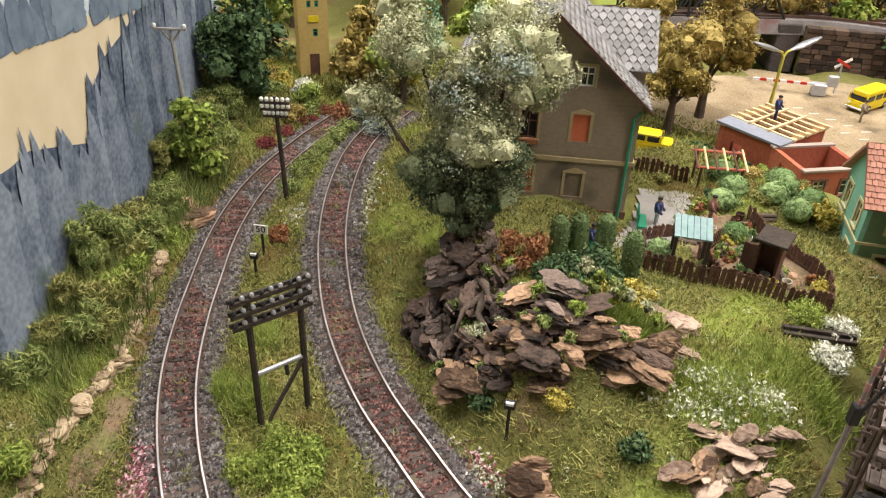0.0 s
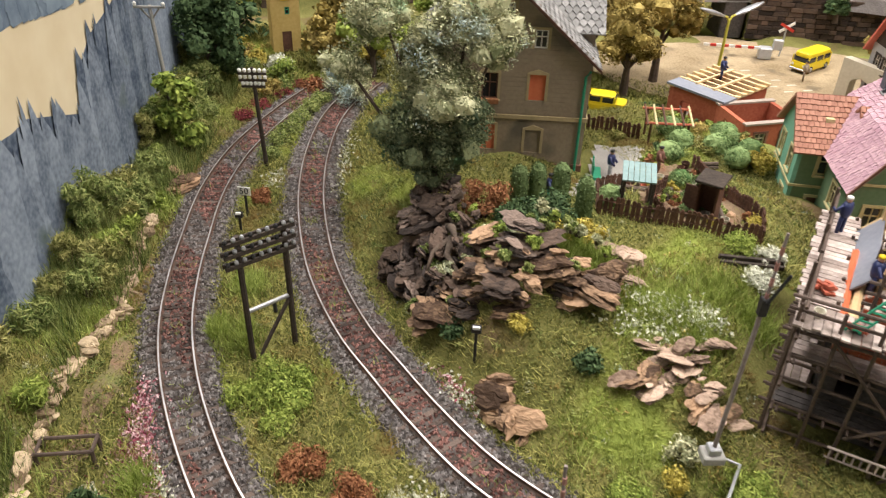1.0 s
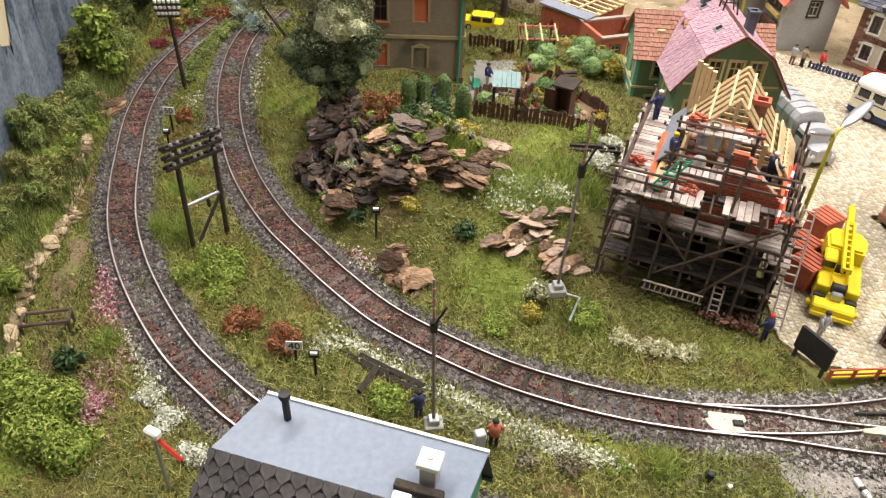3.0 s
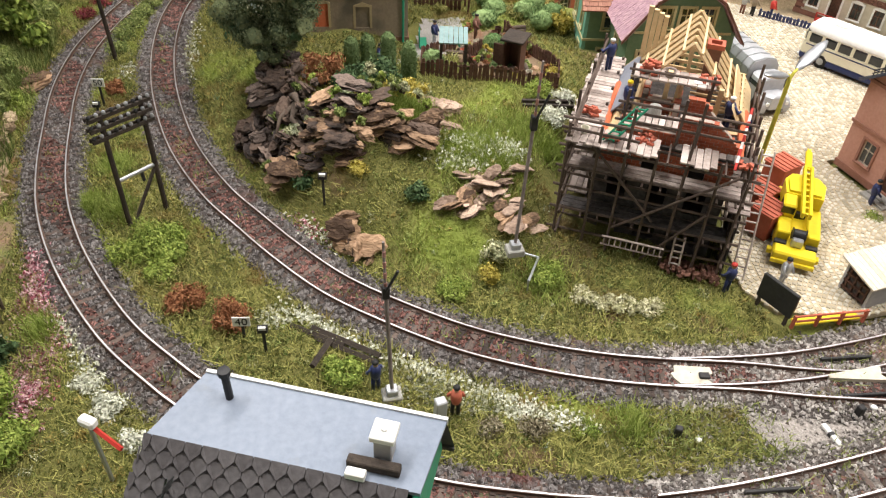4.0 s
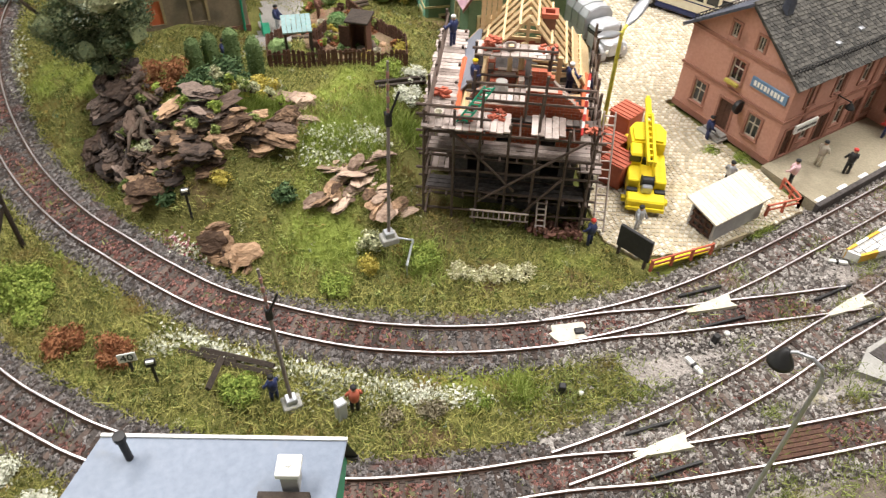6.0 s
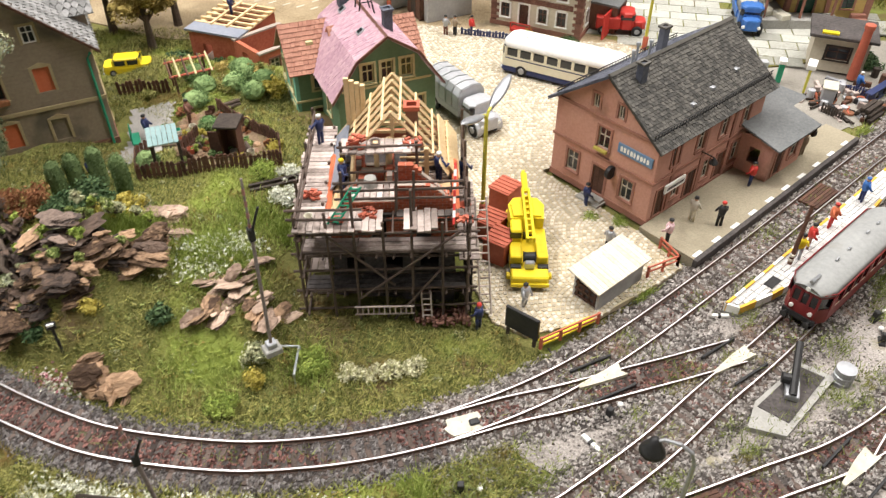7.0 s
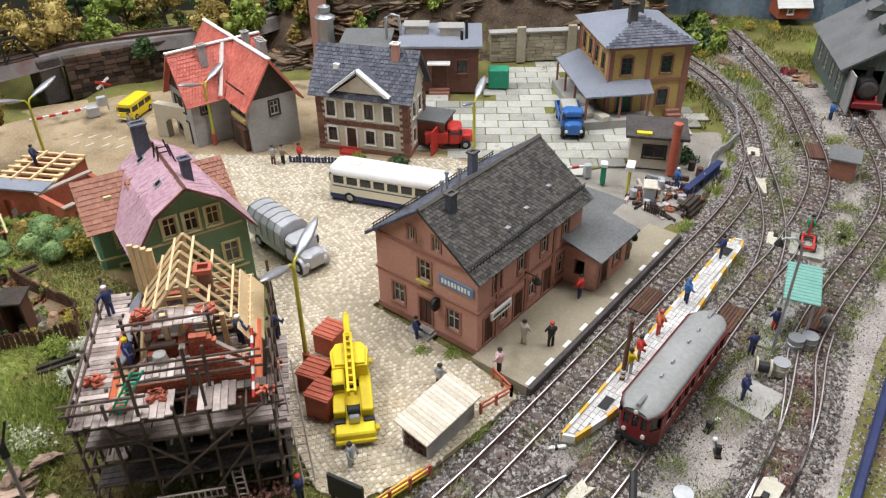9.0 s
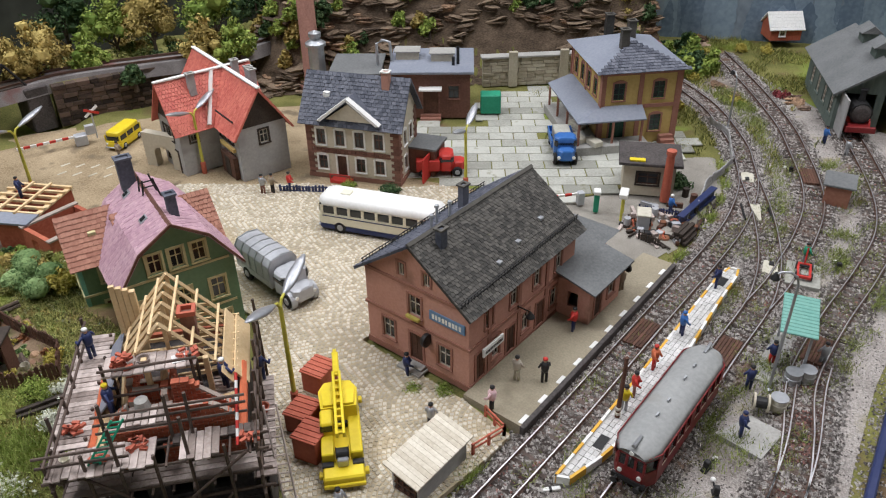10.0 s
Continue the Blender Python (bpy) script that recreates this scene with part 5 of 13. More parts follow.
# ---------------------------------------------------------------- house under construction with its scaffold
def building_site():
    m = place(14.9, 20.0, -0.4, -30.5)
    L, W = 8.9, 9.6   # scaffold outline; u along the front, y going back
    rnd = random.Random(3)
    h = thing("unfinished_house", m, "unfinished red-brick house on dark lower storeys with open pine rafters", "house")
    x0, x1, y0, y1, z = 1.5, 8.2, 1.5, 9.4, 6.6
    holes = [(0.6, 0.4, 1.0, 1.8), (2.6, 0.9, 1.1, 1.3), (4.8, 0.9, 1.1, 1.3), (0.7, 3.0, 1.0, 1.4), (2.8, 3.0, 1.0, 1.4), (4.8, 3.0, 1.0, 1.4)]
    mm = Matrix.Translation((x0, y0, 0))
    part("wall", wall_geo(0, x1 - x0, 0, 4.9, holes, 0.3, mm), M_DARKROUGH, h, "dark lower front wall")
    part("wall", Geo().box(x0, y0 + 0.3, 0, x0 + 0.3, y1, 4.9), M_DARKROUGH, h)
    part("wall", Geo().box(x1 - 0.3, y0 + 0.3, 0, x1, y1, 4.9), M_DARKROUGH, h)
    part("wall", Geo().box(x0 + 0.3, y1 - 0.3, 0, x1 - 0.3, y1, 7.2), M_BRICK, h)
    for zz in (2.6, 4.9):
        part("floor_slab", Geo().box(x0 - 0.05, y0 - 0.05, zz, x1 + 0.05, y1, zz + 0.2), M_DARKROUGH, h, "dark concrete floor slab")
    part("floor_slab", Geo().box(x0, y0 + 0.1, 6.5, x1, y1, 6.68), M_DARKROUGH, h, "dark upper floor slab")

    # brick walls, laid in single bricks
    def brickwork(name, top_of, a, b, zlo, rot, org, thick=0.35):
        base = part(name, Geo().prism([(a, zlo), (b, zlo)] + [(b - (b - a) * i / 10, top_of(b - (b - a) * i / 10) - 0.04) for i in range(11)], 0.03, thick - 0.03, org @ rot), M_MORTAR, h)
        g = Geo()
        zz, row = zlo, 0
        while True:
            any_ = False
            x = a - (0.2 if row % 2 else 0)
            while x < b:
                xa, xb = max(x, a) + 0.012, min(x + 0.42, b) - 0.012
                if xb - xa > 0.08 and top_of((xa + xb) / 2) > zz + 0.12:
                    j = rnd.uniform(-0.012, 0.012)
                    g.box(xa, j, zz + 0.012, xb, thick + j, zz + 0.158, org @ rot)
                    any_ = True
                x += 0.42
            if not any_:
                break
            zz += 0.17
            row += 1
        tagged(part("brickwork", g, M_BRICK, base), kind="stuff")
    I = Matrix()
    R90 = Matrix.Rotation(radians(90), 4, "Z")
    T = Matrix.Translation
    brickwork("wall", lambda x: 6.45, x0, x0 + 2.2, 5.1, I, T((0, y0, 0)))
    brickwork("wall", lambda x: 6.45, x0 + 3.0, x0 + 4.6, 5.1, I, T((0, y0, 0)))
    brickwork("wall", lambda x: 6.45, x0 + 5.4, x1, 5.1, I, T((0, y0, 0)))
    # stepped gable, partly built, right of the middle
    brickwork("gable", lambda x: 6.7 + max(0.0, min(2.2, (x1 - x) * 0.95)), 5.2, x1 - 0.1, 6.7, I, T((0, 2.9, 0)))
    brickwork("gable", lambda x: 6.7 + max(0.0, min(1.5, (x - x0) * 0.8)), x0 + 0.2, 3.0, 6.7, I, T((0, 2.9, 0)))
    brickwork("wall", lambda y: 8.2 - 0.16 * abs(y - 4) ** 1.5, 3.2, 6.0, 6.7, R90, T((4.9, 0, 0)))
    brickwork("wall", lambda y: 7.9, 3.2, 4.6, 6.7, R90, T((3.4, 0, 0)))
    brickwork("wall", lambda x: 7.8, 3.4, 4.9, 6.7, I, T((0, 4.6, 0)))
    c = part("chimney", Geo().box(5.6, 6.3, 6.7, 6.3, 6.9, 10.2, c=0.03), M_BRICKDARK, h, "red chimney rising through the rafters")
    part("chimney_cap", Geo().box(5.5, 6.2, 10.2, 6.4, 6.36, 10.45).box(5.5, 6.84, 10.2, 6.4, 7.0, 10.45).box(5.5, 6.36, 10.2, 5.68, 6.84, 10.45).box(6.22, 6.36, 10.2, 6.4, 6.84, 10.45), M_CRATE, c)
    part("brick_column", Geo().lathe([(0.4, 6.7), (0.38, 7.6), (0.32, 8.1), (0.0, 8.2)], 3.7, 3.0, 12), M_CONCRETE, h, "grey concrete cask")

    # front parapet with a rounded brick shoulder, inner bays and long loose boards
    brickwork("gable", lambda x: 6.7 + (1.75 if x < 6.6 else max(0.25, 1.75 - 0.62 * (x - 6.6) ** 1.6)), 5.0, x1 - 0.1, 6.7, I, T((0, 1.75, 0)))
    brickwork("wall", lambda x: 7.45, x0 + 0.6, 5.0, 6.7, I, T((0, 1.75, 0)))
    brickwork("wall", lambda y: 8.3 - 0.22 * abs(y - 5.2) ** 1.4, 4.2, 6.4, 6.7, R90, T((3.2, 0, 0)))
    brickwork("wall", lambda x: 8.1, 3.2, 4.4, 6.7, I, T((0, 3.7, 0)))
    for k in range(7):
        part("inner_board", Geo().box(2.7 + k * 0.34, 1.9 + rnd.uniform(-0.08, 0.05), 7.5, 3.0 + k * 0.34, 3.2 + rnd.uniform(-0.1, 0.1), 7.6, c=0.015), M_PLANK, h)
    for i, (a, b, mt) in enumerate((((x0 - 0.05, 1.3, 6.95), (x0 - 0.05, 6.4, 7.25), M_TERRACOTTA), ((x0 + 0.35, 1.35, 7.0), (x0 + 0.45, 6.6, 7.3), M_PINE), ((x0 + 1.1, 3.6, 6.85), (x0 + 1.3, 6.0, 8.6), M_PINE), ((4.6, 3.0, 6.9), (4.7, 5.4, 9.1), M_PINE), ((6.0, 3.4, 6.9), (8.0, 3.5, 7.2), M_PINE), ((5.4, 5.6, 6.9), (7.6, 5.9, 7.1), M_PINE), ((x1 + 0.05, 1.4, 7.0), (x1 + 0.1, 5.6, 7.35), M_TERRACOTTA))):
        part("loose_beam", Geo().tube([a, b], 0.17, 4), mt, h, "loose sawn beam")
    for k in range(6):
        part("floor_board", Geo().box(6.6 + rnd.uniform(-0.1, 0.1), 4.0 + k * 0.26, 6.7, 7.9 + rnd.uniform(-0.2, 0.1), 4.2 + k * 0.26, 6.78), M_PLANK, h)

    # rafters
    cx, zr = (x0 + x1) / 2, 10.9
    for i in range(6):
        y = 5.0 + i * 0.86
        for s in (-1, 1):
            a, b = Vector((cx + s * (x1 - x0) / 2 * 1.03, y, 6.75)), Vector((cx, y, zr))
            if i < 2 and s < 0:
                a = a.lerp(b, 0.45)
            part("rafter", Geo().tube([a, b], 0.115, 4), M_PINE, h)
        if i > 0:
            part("collar_beam", Geo().box(cx - 1.9, y - 0.06, 8.55, cx + 1.9, y + 0.06, 8.72), M_PINE, h)
            part("king_post", Geo().box(cx - 0.09, y - 0.08, 8.7, cx + 0.09, y + 0.08, zr - 0.1), M_PINE, h)
    for s in (-1, 1):
        for k in (0.35, 0.62, 0.86):
            x = cx + s * (x1 - x0) / 2 * 1.03 * (1 - k)
            zz = 6.75 + (zr - 6.75) * k + 0.14
            part("purlin", Geo().box(x - 0.06, 4.8, zz - 0.06, x + 0.06, 9.6, zz + 0.06), M_PINE, h)
    part("post", Geo().box(3.9, 4.0, 6.7, 4.15, 4.25, 9.6), M_PINE, h)
    part("post", Geo().box(6.6, 4.4, 6.7, 6.85, 4.65, 8.9), M_PINE, h)
    for i in range(9):
        part("rafter", Geo().box(5.2 + 0.03 * i, 4.9 + i * 0.55, 7.6 + 0.0 * i, 8.1, 5.0 + i * 0.55, 7.72), M_PINE, h)
    # boarding that already lies on the slopes
    for i, (w, mt) in enumerate(((0.75, M_PINE), (0.55, M_PINE))):
        part("roof_board", Geo().add([(x1 + 0.3 - i * 0.6, 4.4 - 0.4 * i, 6.9 + 0.5 * i), (x1 + 0.3 - i * 0.6, 9.2, 6.9 + 0.5 * i), (x1 - 0.3 - i * 0.5, 9.2, 7.75 + 0.5 * i), (x1 - 0.3 - i * 0.5, 4.4 - 0.4 * i, 7.75 + 0.5 * i), (x1 + 0.38 - i * 0.6, 4.4, 6.95 + 0.5 * i), (x1 + 0.38 - i * 0.6, 9.2, 6.95 + 0.5 * i), (x1 - 0.22 - i * 0.5, 9.2, 7.8 + 0.5 * i), (x1 - 0.22 - i * 0.5, 4.4, 7.8 + 0.5 * i)], [(3, 2, 1, 0), (4, 5, 6, 7), (0, 1, 5, 4), (1, 2, 6, 5), (2, 3, 7, 6), (3, 0, 4, 7)]), mt, h, "pale pine roof boards")
    part("roof_sheet", Geo().add([(x0 - 0.2, 3.2, 6.85), (x0 - 0.2, 8.8, 6.85), (x0 + 0.75, 8.8, 8.0), (x0 + 0.75, 3.2, 8.0), (x0 - 0.26, 3.2, 6.9), (x0 - 0.26, 8.8, 6.9), (x0 + 0.69, 8.8, 8.05), (x0 + 0.69, 3.2, 8.05)], [(0, 1, 2, 3), (7, 6, 5, 4), (4, 5, 1, 0), (5, 6, 2, 1), (6, 7, 3, 2), (7, 4, 0, 3)]), M_BLUEFELT, h, "blue-grey roofing sheet")
    part("wall_plate", Geo().box(x0 - 0.1, 1.6, 6.7, x0 + 0.25, 6.4, 6.9).box(x0 + 0.3, 1.7, 6.7, x0 + 0.55, 6.0, 7.0), M_PINE, h, "pine wall plates")
    part("wall_plate", Geo().box(x1 - 0.1, 1.4, 6.7, x1 + 0.25, 5.4, 6.92), M_TERRACOTTA, h, "orange-brown wall plate")

    # ---- scaffold: poles, rails, braces, decks
    s = thing("scaffold", m, "brown pole scaffold with grey plank decks round the unfinished house", "scaffold")
    zt = 7.7

    def pole(a, b, r=0.085, lab=""):
        part("pole", Geo().tube([a, b], r, 6), M_SCAF, s, lab)
    for i in range(7):
        u = L * i / 6 + rnd.uniform(-0.08, 0.08)
        for y in (0.0, 1.15):
            if y == 0.0 or i in (0, 6):
                pole((u + rnd.uniform(-0.1, 0.1), y, 0), (u, y + rnd.uniform(-0.05, 0.05), (zt + rnd.uniform(-0.5, 0.5)) if i not in (2, 4) else 9.4))
    for i in range(1, 6):
        y = W * i / 5
        pole((0, y, 0), (rnd.uniform(-0.08, 0.08), y, zt + rnd.uniform(0.2, 1.3)))
        pole((1.2, y, 0.2), (1.2, y, zt - 0.4))
        pole((L + 0.1, y, 0), (L, y, zt + rnd.uniform(0, 0.9)))
    for zz in (1.4, 2.75, 4.1, 5.4, 6.6, 7.5, 8.1):
        for y in (0.0,) if zz > 7 else (0.0, 1.15):
            pole((-0.5, y + 0.09, zz + rnd.uniform(-0.1, 0.1)), (L + 0.5 if zz < 7 else 3.4, y + 0.09, zz + rnd.uniform(-0.1, 0.1)), 0.075)
        pole((0.09, -0.5, zz), (0.09, W + 0.2, zz + rnd.uniform(-0.1, 0.1)), 0.075)
        if zz < 7.6:
            pole((L, -0.4, zz), (L, W, zz + rnd.uniform(-0.1, 0.1)), 0.075)
    for zz in (7.9, 8.4, 8.9):
        pole((1.9, 1.35, zz), (8.6, 1.4, zz + rnd.uniform(-0.1, 0.15)), 0.07)
    for u in (2.3, 5.1, 6.0):
        pole((u, 1.3, 6.9), (u + 0.05, 1.35, 9.6), 0.085)
    for i in range(10):
        u = 0.3 + (L - 0.6) * i / 9
        for zz in (2.62, 5.27, 6.95):
            pole((u, -0.35, zz), (u, 1.5, zz), 0.06)
    for i in range(9):
        y = 1.2 + i * 0.95
        for zz in (2.62, 5.27, 6.95):
            pole((-0.35, y, zz), (1.5, y, zz), 0.06)
    pole((1.3, -0.15, 6.9), (4.9, -0.15, 3.2), 0.07, "leaning brace pole")
    pole((3.0, -0.2, 2.3), (8.4, -0.2, 6.9), 0.07, "leaning brace pole")
    pole((-0.1, 0.4, 0.2), (-0.1, 5.2, 5.0), 0.07)
    pole((-0.15, 4.4, 0.2), (-0.15, 9.2, 5.2), 0.07)
    pole((4.8, -0.15, 0.6), (7.4, -0.15, 4.3), 0.07)
    for zz, mt in ((2.72, M_DARKROUGH), (5.37, M_DARKROUGH)):
        for j in range(3):
            for k in range(3):
                a = 0.1 + k * (L - 0.2) / 3
                part("plank", Geo().box(a + rnd.uniform(-0.1, 0.1), 0.12 + j * 0.36, zz, a + (L - 0.2) / 3 - 0.04, 0.44 + j * 0.36, zz + 0.1, c=0.015), mt if zz < 5 else M_PLANK, s)
        for j in range(3):
            part("plank", Geo().box(0.15 + j * 0.36, 1.6, zz, 0.48 + j * 0.36, W, zz + 0.1, c=0.015), M_PLANK, s)
    # top deck: boards across, uneven; shade painted into most boards right of 5.0
    for k in range(26):
        a = -0.2 + k * 0.355
        if 4.1 < a < 5.0:
            continue
        lo_, mt = (-0.3, M_PLANK) if a < 5.0 or rnd.random() < 0.3 else (0.75, M_DARKPLANK)
        part("plank", Geo().box(a, lo_ + rnd.uniform(-0.15, 0.1), 7.04, a + 0.33, 1.45 + rnd.uniform(-0.1, 0.15), 7.13 + rnd.uniform(0, 0.04), c=0.015), mt, s)
    for k in range(24):
        y = 1.5 + k * 0.35
        part("plank", Geo().box(-0.35 + rnd.uniform(-0.1, 0.1), y, 7.04, 1.35 + rnd.uniform(-0.1, 0.1), y + 0.32, 7.13 + rnd.uniform(0, 0.04), c=0.015), M_PLANK, s)
    for k in range(18):
        y = 0.4 + k * 0.4
        part("plank", Geo().box(L - 0.5, y, 4.4 + 0.0, L + 0.6, y + 0.36, 4.5 + rnd.uniform(0, 0.04), c=0.015), M_PLANK, s)
    # upper deck with bricks and tubs
    for k in range(9):
        part("plank", Geo().box(2.1 + k * 0.48, 3.6 + rnd.uniform(-0.05, 0.05), 9.15, 2.55 + k * 0.48, 5.0 + rnd.uniform(-0.05, 0.05), 9.26, c=0.015), M_PLANK, s)
    for u, y in ((2.2, 3.7), (6.2, 3.7), (2.2, 4.9), (6.2, 4.9)):
        pole((u, y, 6.7), (u, y, 9.9 if y < 4 else 9.2), 0.085)
    pole((2.0, 3.6, 9.6), (6.5, 3.6, 9.7), 0.07)
    pole((2.0, 3.6, 8.0), (6.5, 3.6, 8.1), 0.07)
    # ladders
    def ladder(a, b, w, mat, n):
        a, b = Vector(a), Vector(b)
        d = (b - a).normalized()
        sd = Vector((w, 0, 0)) if abs(d.x) < 0.6 else Vector((0, 0, w)) if abs(d.z) < 0.5 else Vector((0, w, 0))
        top = thing("ladder", m, "wooden ladder leaning on the scaffold", "ladder")
        for q in (a, a + sd):
            part("stile", Geo().tube([q, q + (b - a)], 0.055, 6), mat, top)
        for i in range(n):
            q = a + (b - a) * (i + 0.5) / n
            part("rung", Geo().tube([q, q + sd], 0.045, 6), mat, top)
    ladder((L + 0.75, 0.2, 0.5), (L + 0.35, 2.2, 7.3), 0.6, M_PLANK, 14)
    ladder((2.6, -0.28, 1.15), (5.9, -0.28, 1.15), 0.55, M_PLANK, 11)
    ladder((1.6, 0.2, 7.2), (2.9, 0.9, 9.0), 0.5, M_GREENPAINT, 9)
    ladder((6.4, -0.25, 0.3), (6.3, 0.0, 2.6), 0.5, M_PLANK, 6)
    for k in range(9):
        part("striped_pole", Geo().tube([(8.05 + 0.02 * k, 0.1 + 0.3 * k, 7.1 + 0.22 * k), (8.07 + 0.02 * k, 0.4 + 0.3 * k, 7.32 + 0.22 * k)], 0.075, 6), M_WHITE if k % 2 else M_REDPAINT, s)
    # stacks of bricks, tubs
    for u, y, zz, n in ((0.1, 2.6, 7.14, 5), (2.6, 4.2, 9.28, 8), (1.6, 0.5, 7.14, 3), (5.6, 4.4, 9.28, 3), (3.2, 1.0, 7.14, 4), (8.2, 0.3, 7.14, 3), (3.6, 5.2, 6.7, 6)):
        g = Geo()
        for i in range(n * 3):
            q = Matrix.Translation((u + rnd.uniform(0, 0.8), y + rnd.uniform(-0.3, 0.3), zz + 0.07 + 0.1 * (i // 4))) @ Matrix.Rotation(rnd.uniform(0, 3), 4, "Z")
            g.box(-0.17, -0.08, -0.06, 0.17, 0.08, 0.06, q)
        b = solid("brick_heap", g, M_CRATE, m, "small heap of red bricks on the scaffold deck", "bricks", "brick heaps", "stuff")
    for u, y, zz, mt, r in ((4.0, 4.2, 9.27, M_PLANK, 0.32), (8.9, 4.8, 4.5, M_CRATE, 0.35), (0.6, 0.6, 7.14, M_WHITEPLASTIC, 0.22), (4.3, 5.3, 6.7, M_DARKWOOD, 0.4)):
        solid("mortar_tub", Geo().lathe([(r * 0.7, 0), (r, 0.34), (r * 1.08, 0.36), (r * 0.9, 0.34), (r * 0.62, 0.06), (0, 0.05)], n=14), mt, m @ place(u, y, zz), "round mortar tub on the scaffold", "tub", "mortar tubs")
    solid("paper_plan", Geo().box(-0.35, -0.3, 0, 0.35, 0.3, 0.03), M_WHITE, m @ place(5.6, 4.2, 9.28, 10), "white drawing sheet on the upper deck", "paper")
    b = thing("board_stack", m @ place(2.7, 8.6, 8.7), "upright stack of pine boards", "boards")
    for i in range(4):
        part("board", Geo().box(-0.6 + i * 0.3, -0.1, -2.0, -0.33 + i * 0.3, 0.1 + 0.03 * i, 2.3 - 0.15 * i), M_PINE, b)
    # rubble heap at the foot
    g = Geo()
    for i in range(120):
        q = Matrix.Translation((rnd.uniform(6.0, 9.0), rnd.uniform(-0.6, 0.6), rnd.uniform(0.45, 0.75))) @ Euler((rnd.uniform(0, 3), rnd.uniform(0, 3), rnd.uniform(0, 3))).to_matrix().to_4x4()
        g.box(-0.15, -0.08, -0.06, 0.15, 0.08, 0.06, q)
    solid("brick_rubble", g, M_BRICKDARK, m, "scattered brick rubble at the foot of the scaffold", "rubble", kind="stuff")
    part("tarp", Geo().box(L + 0.15, 0.3, 0.4, L + 0.22, 4.2, 4.2), M_DARKROUGH, s, "dark tarpaulin on the scaffold's side")


building_site()


# ---------------------------------------------------------------- houses in the background
def plain_house(name, m, label, L, W, H, mat, roofmat, top, along="x", holes=(), trim=M_WHITE, frame=M_BROWNWOOD, o=0.5, tile=(0.35, 0.35), seed=50, arch=False, doors=(), gablemat=None):
    h = thing(name, m, label, "house")
    inner(h, L, W, H)
    for s in ("front", "right", "back", "left"):
        mm = side(L, W, s)
        ln = L if s in ("front", "back") else W
        q = [a[1:] for a in holes if a[0] == s]
        dd = [a[1:] for a in doors if a[0] == s]
        e = 0 if s in ("front", "back") else 0.25
        part("wall", wall_geo(e, ln - e, 0, H, q + dd, 0.25, mm), mat, h)
        for a in q:
            window(h, a, mm, frame, surround=trim, arch=arch)
        for a in dd:
            panel_in(h, a, mm, M_BROWNWOOD, "door", trim, boards=3)
        if (along == "x") == (s in ("left", "right")):
            part("gable", Geo().prism([(0, H), (ln, H), (ln / 2, top)], 0, 0.25, mm), gablemat or mat, h)
    if along == "x":
        k = (top - H) / (W / 2)
        slope(h, "roof_slope", (-o, -o, H - o * k), (L + 2 * o, 0, 0), (0, W / 2 + o, top - H + o * k), roofmat, *tile, seed)
        slope(h, "roof_slope", (-o, W + o, H - o * k), (L + 2 * o, 0, 0), (0, -W / 2 - o, top - H + o * k), roofmat, *tile, seed + 1)
    else:
        k = (top - H) / (L / 2)
        slope(h, "roof_slope", (-o, -o, H - o * k), (0, W + 2 * o, 0), (L / 2 + o, 0, top - H + o * k), roofmat, *tile, seed)
        slope(h, "roof_slope", (L + o, -o, H - o * k), (0, W + 2 * o, 0), (-L / 2 - o, 0, top - H + o * k), roofmat, *tile, seed + 1)
    return h


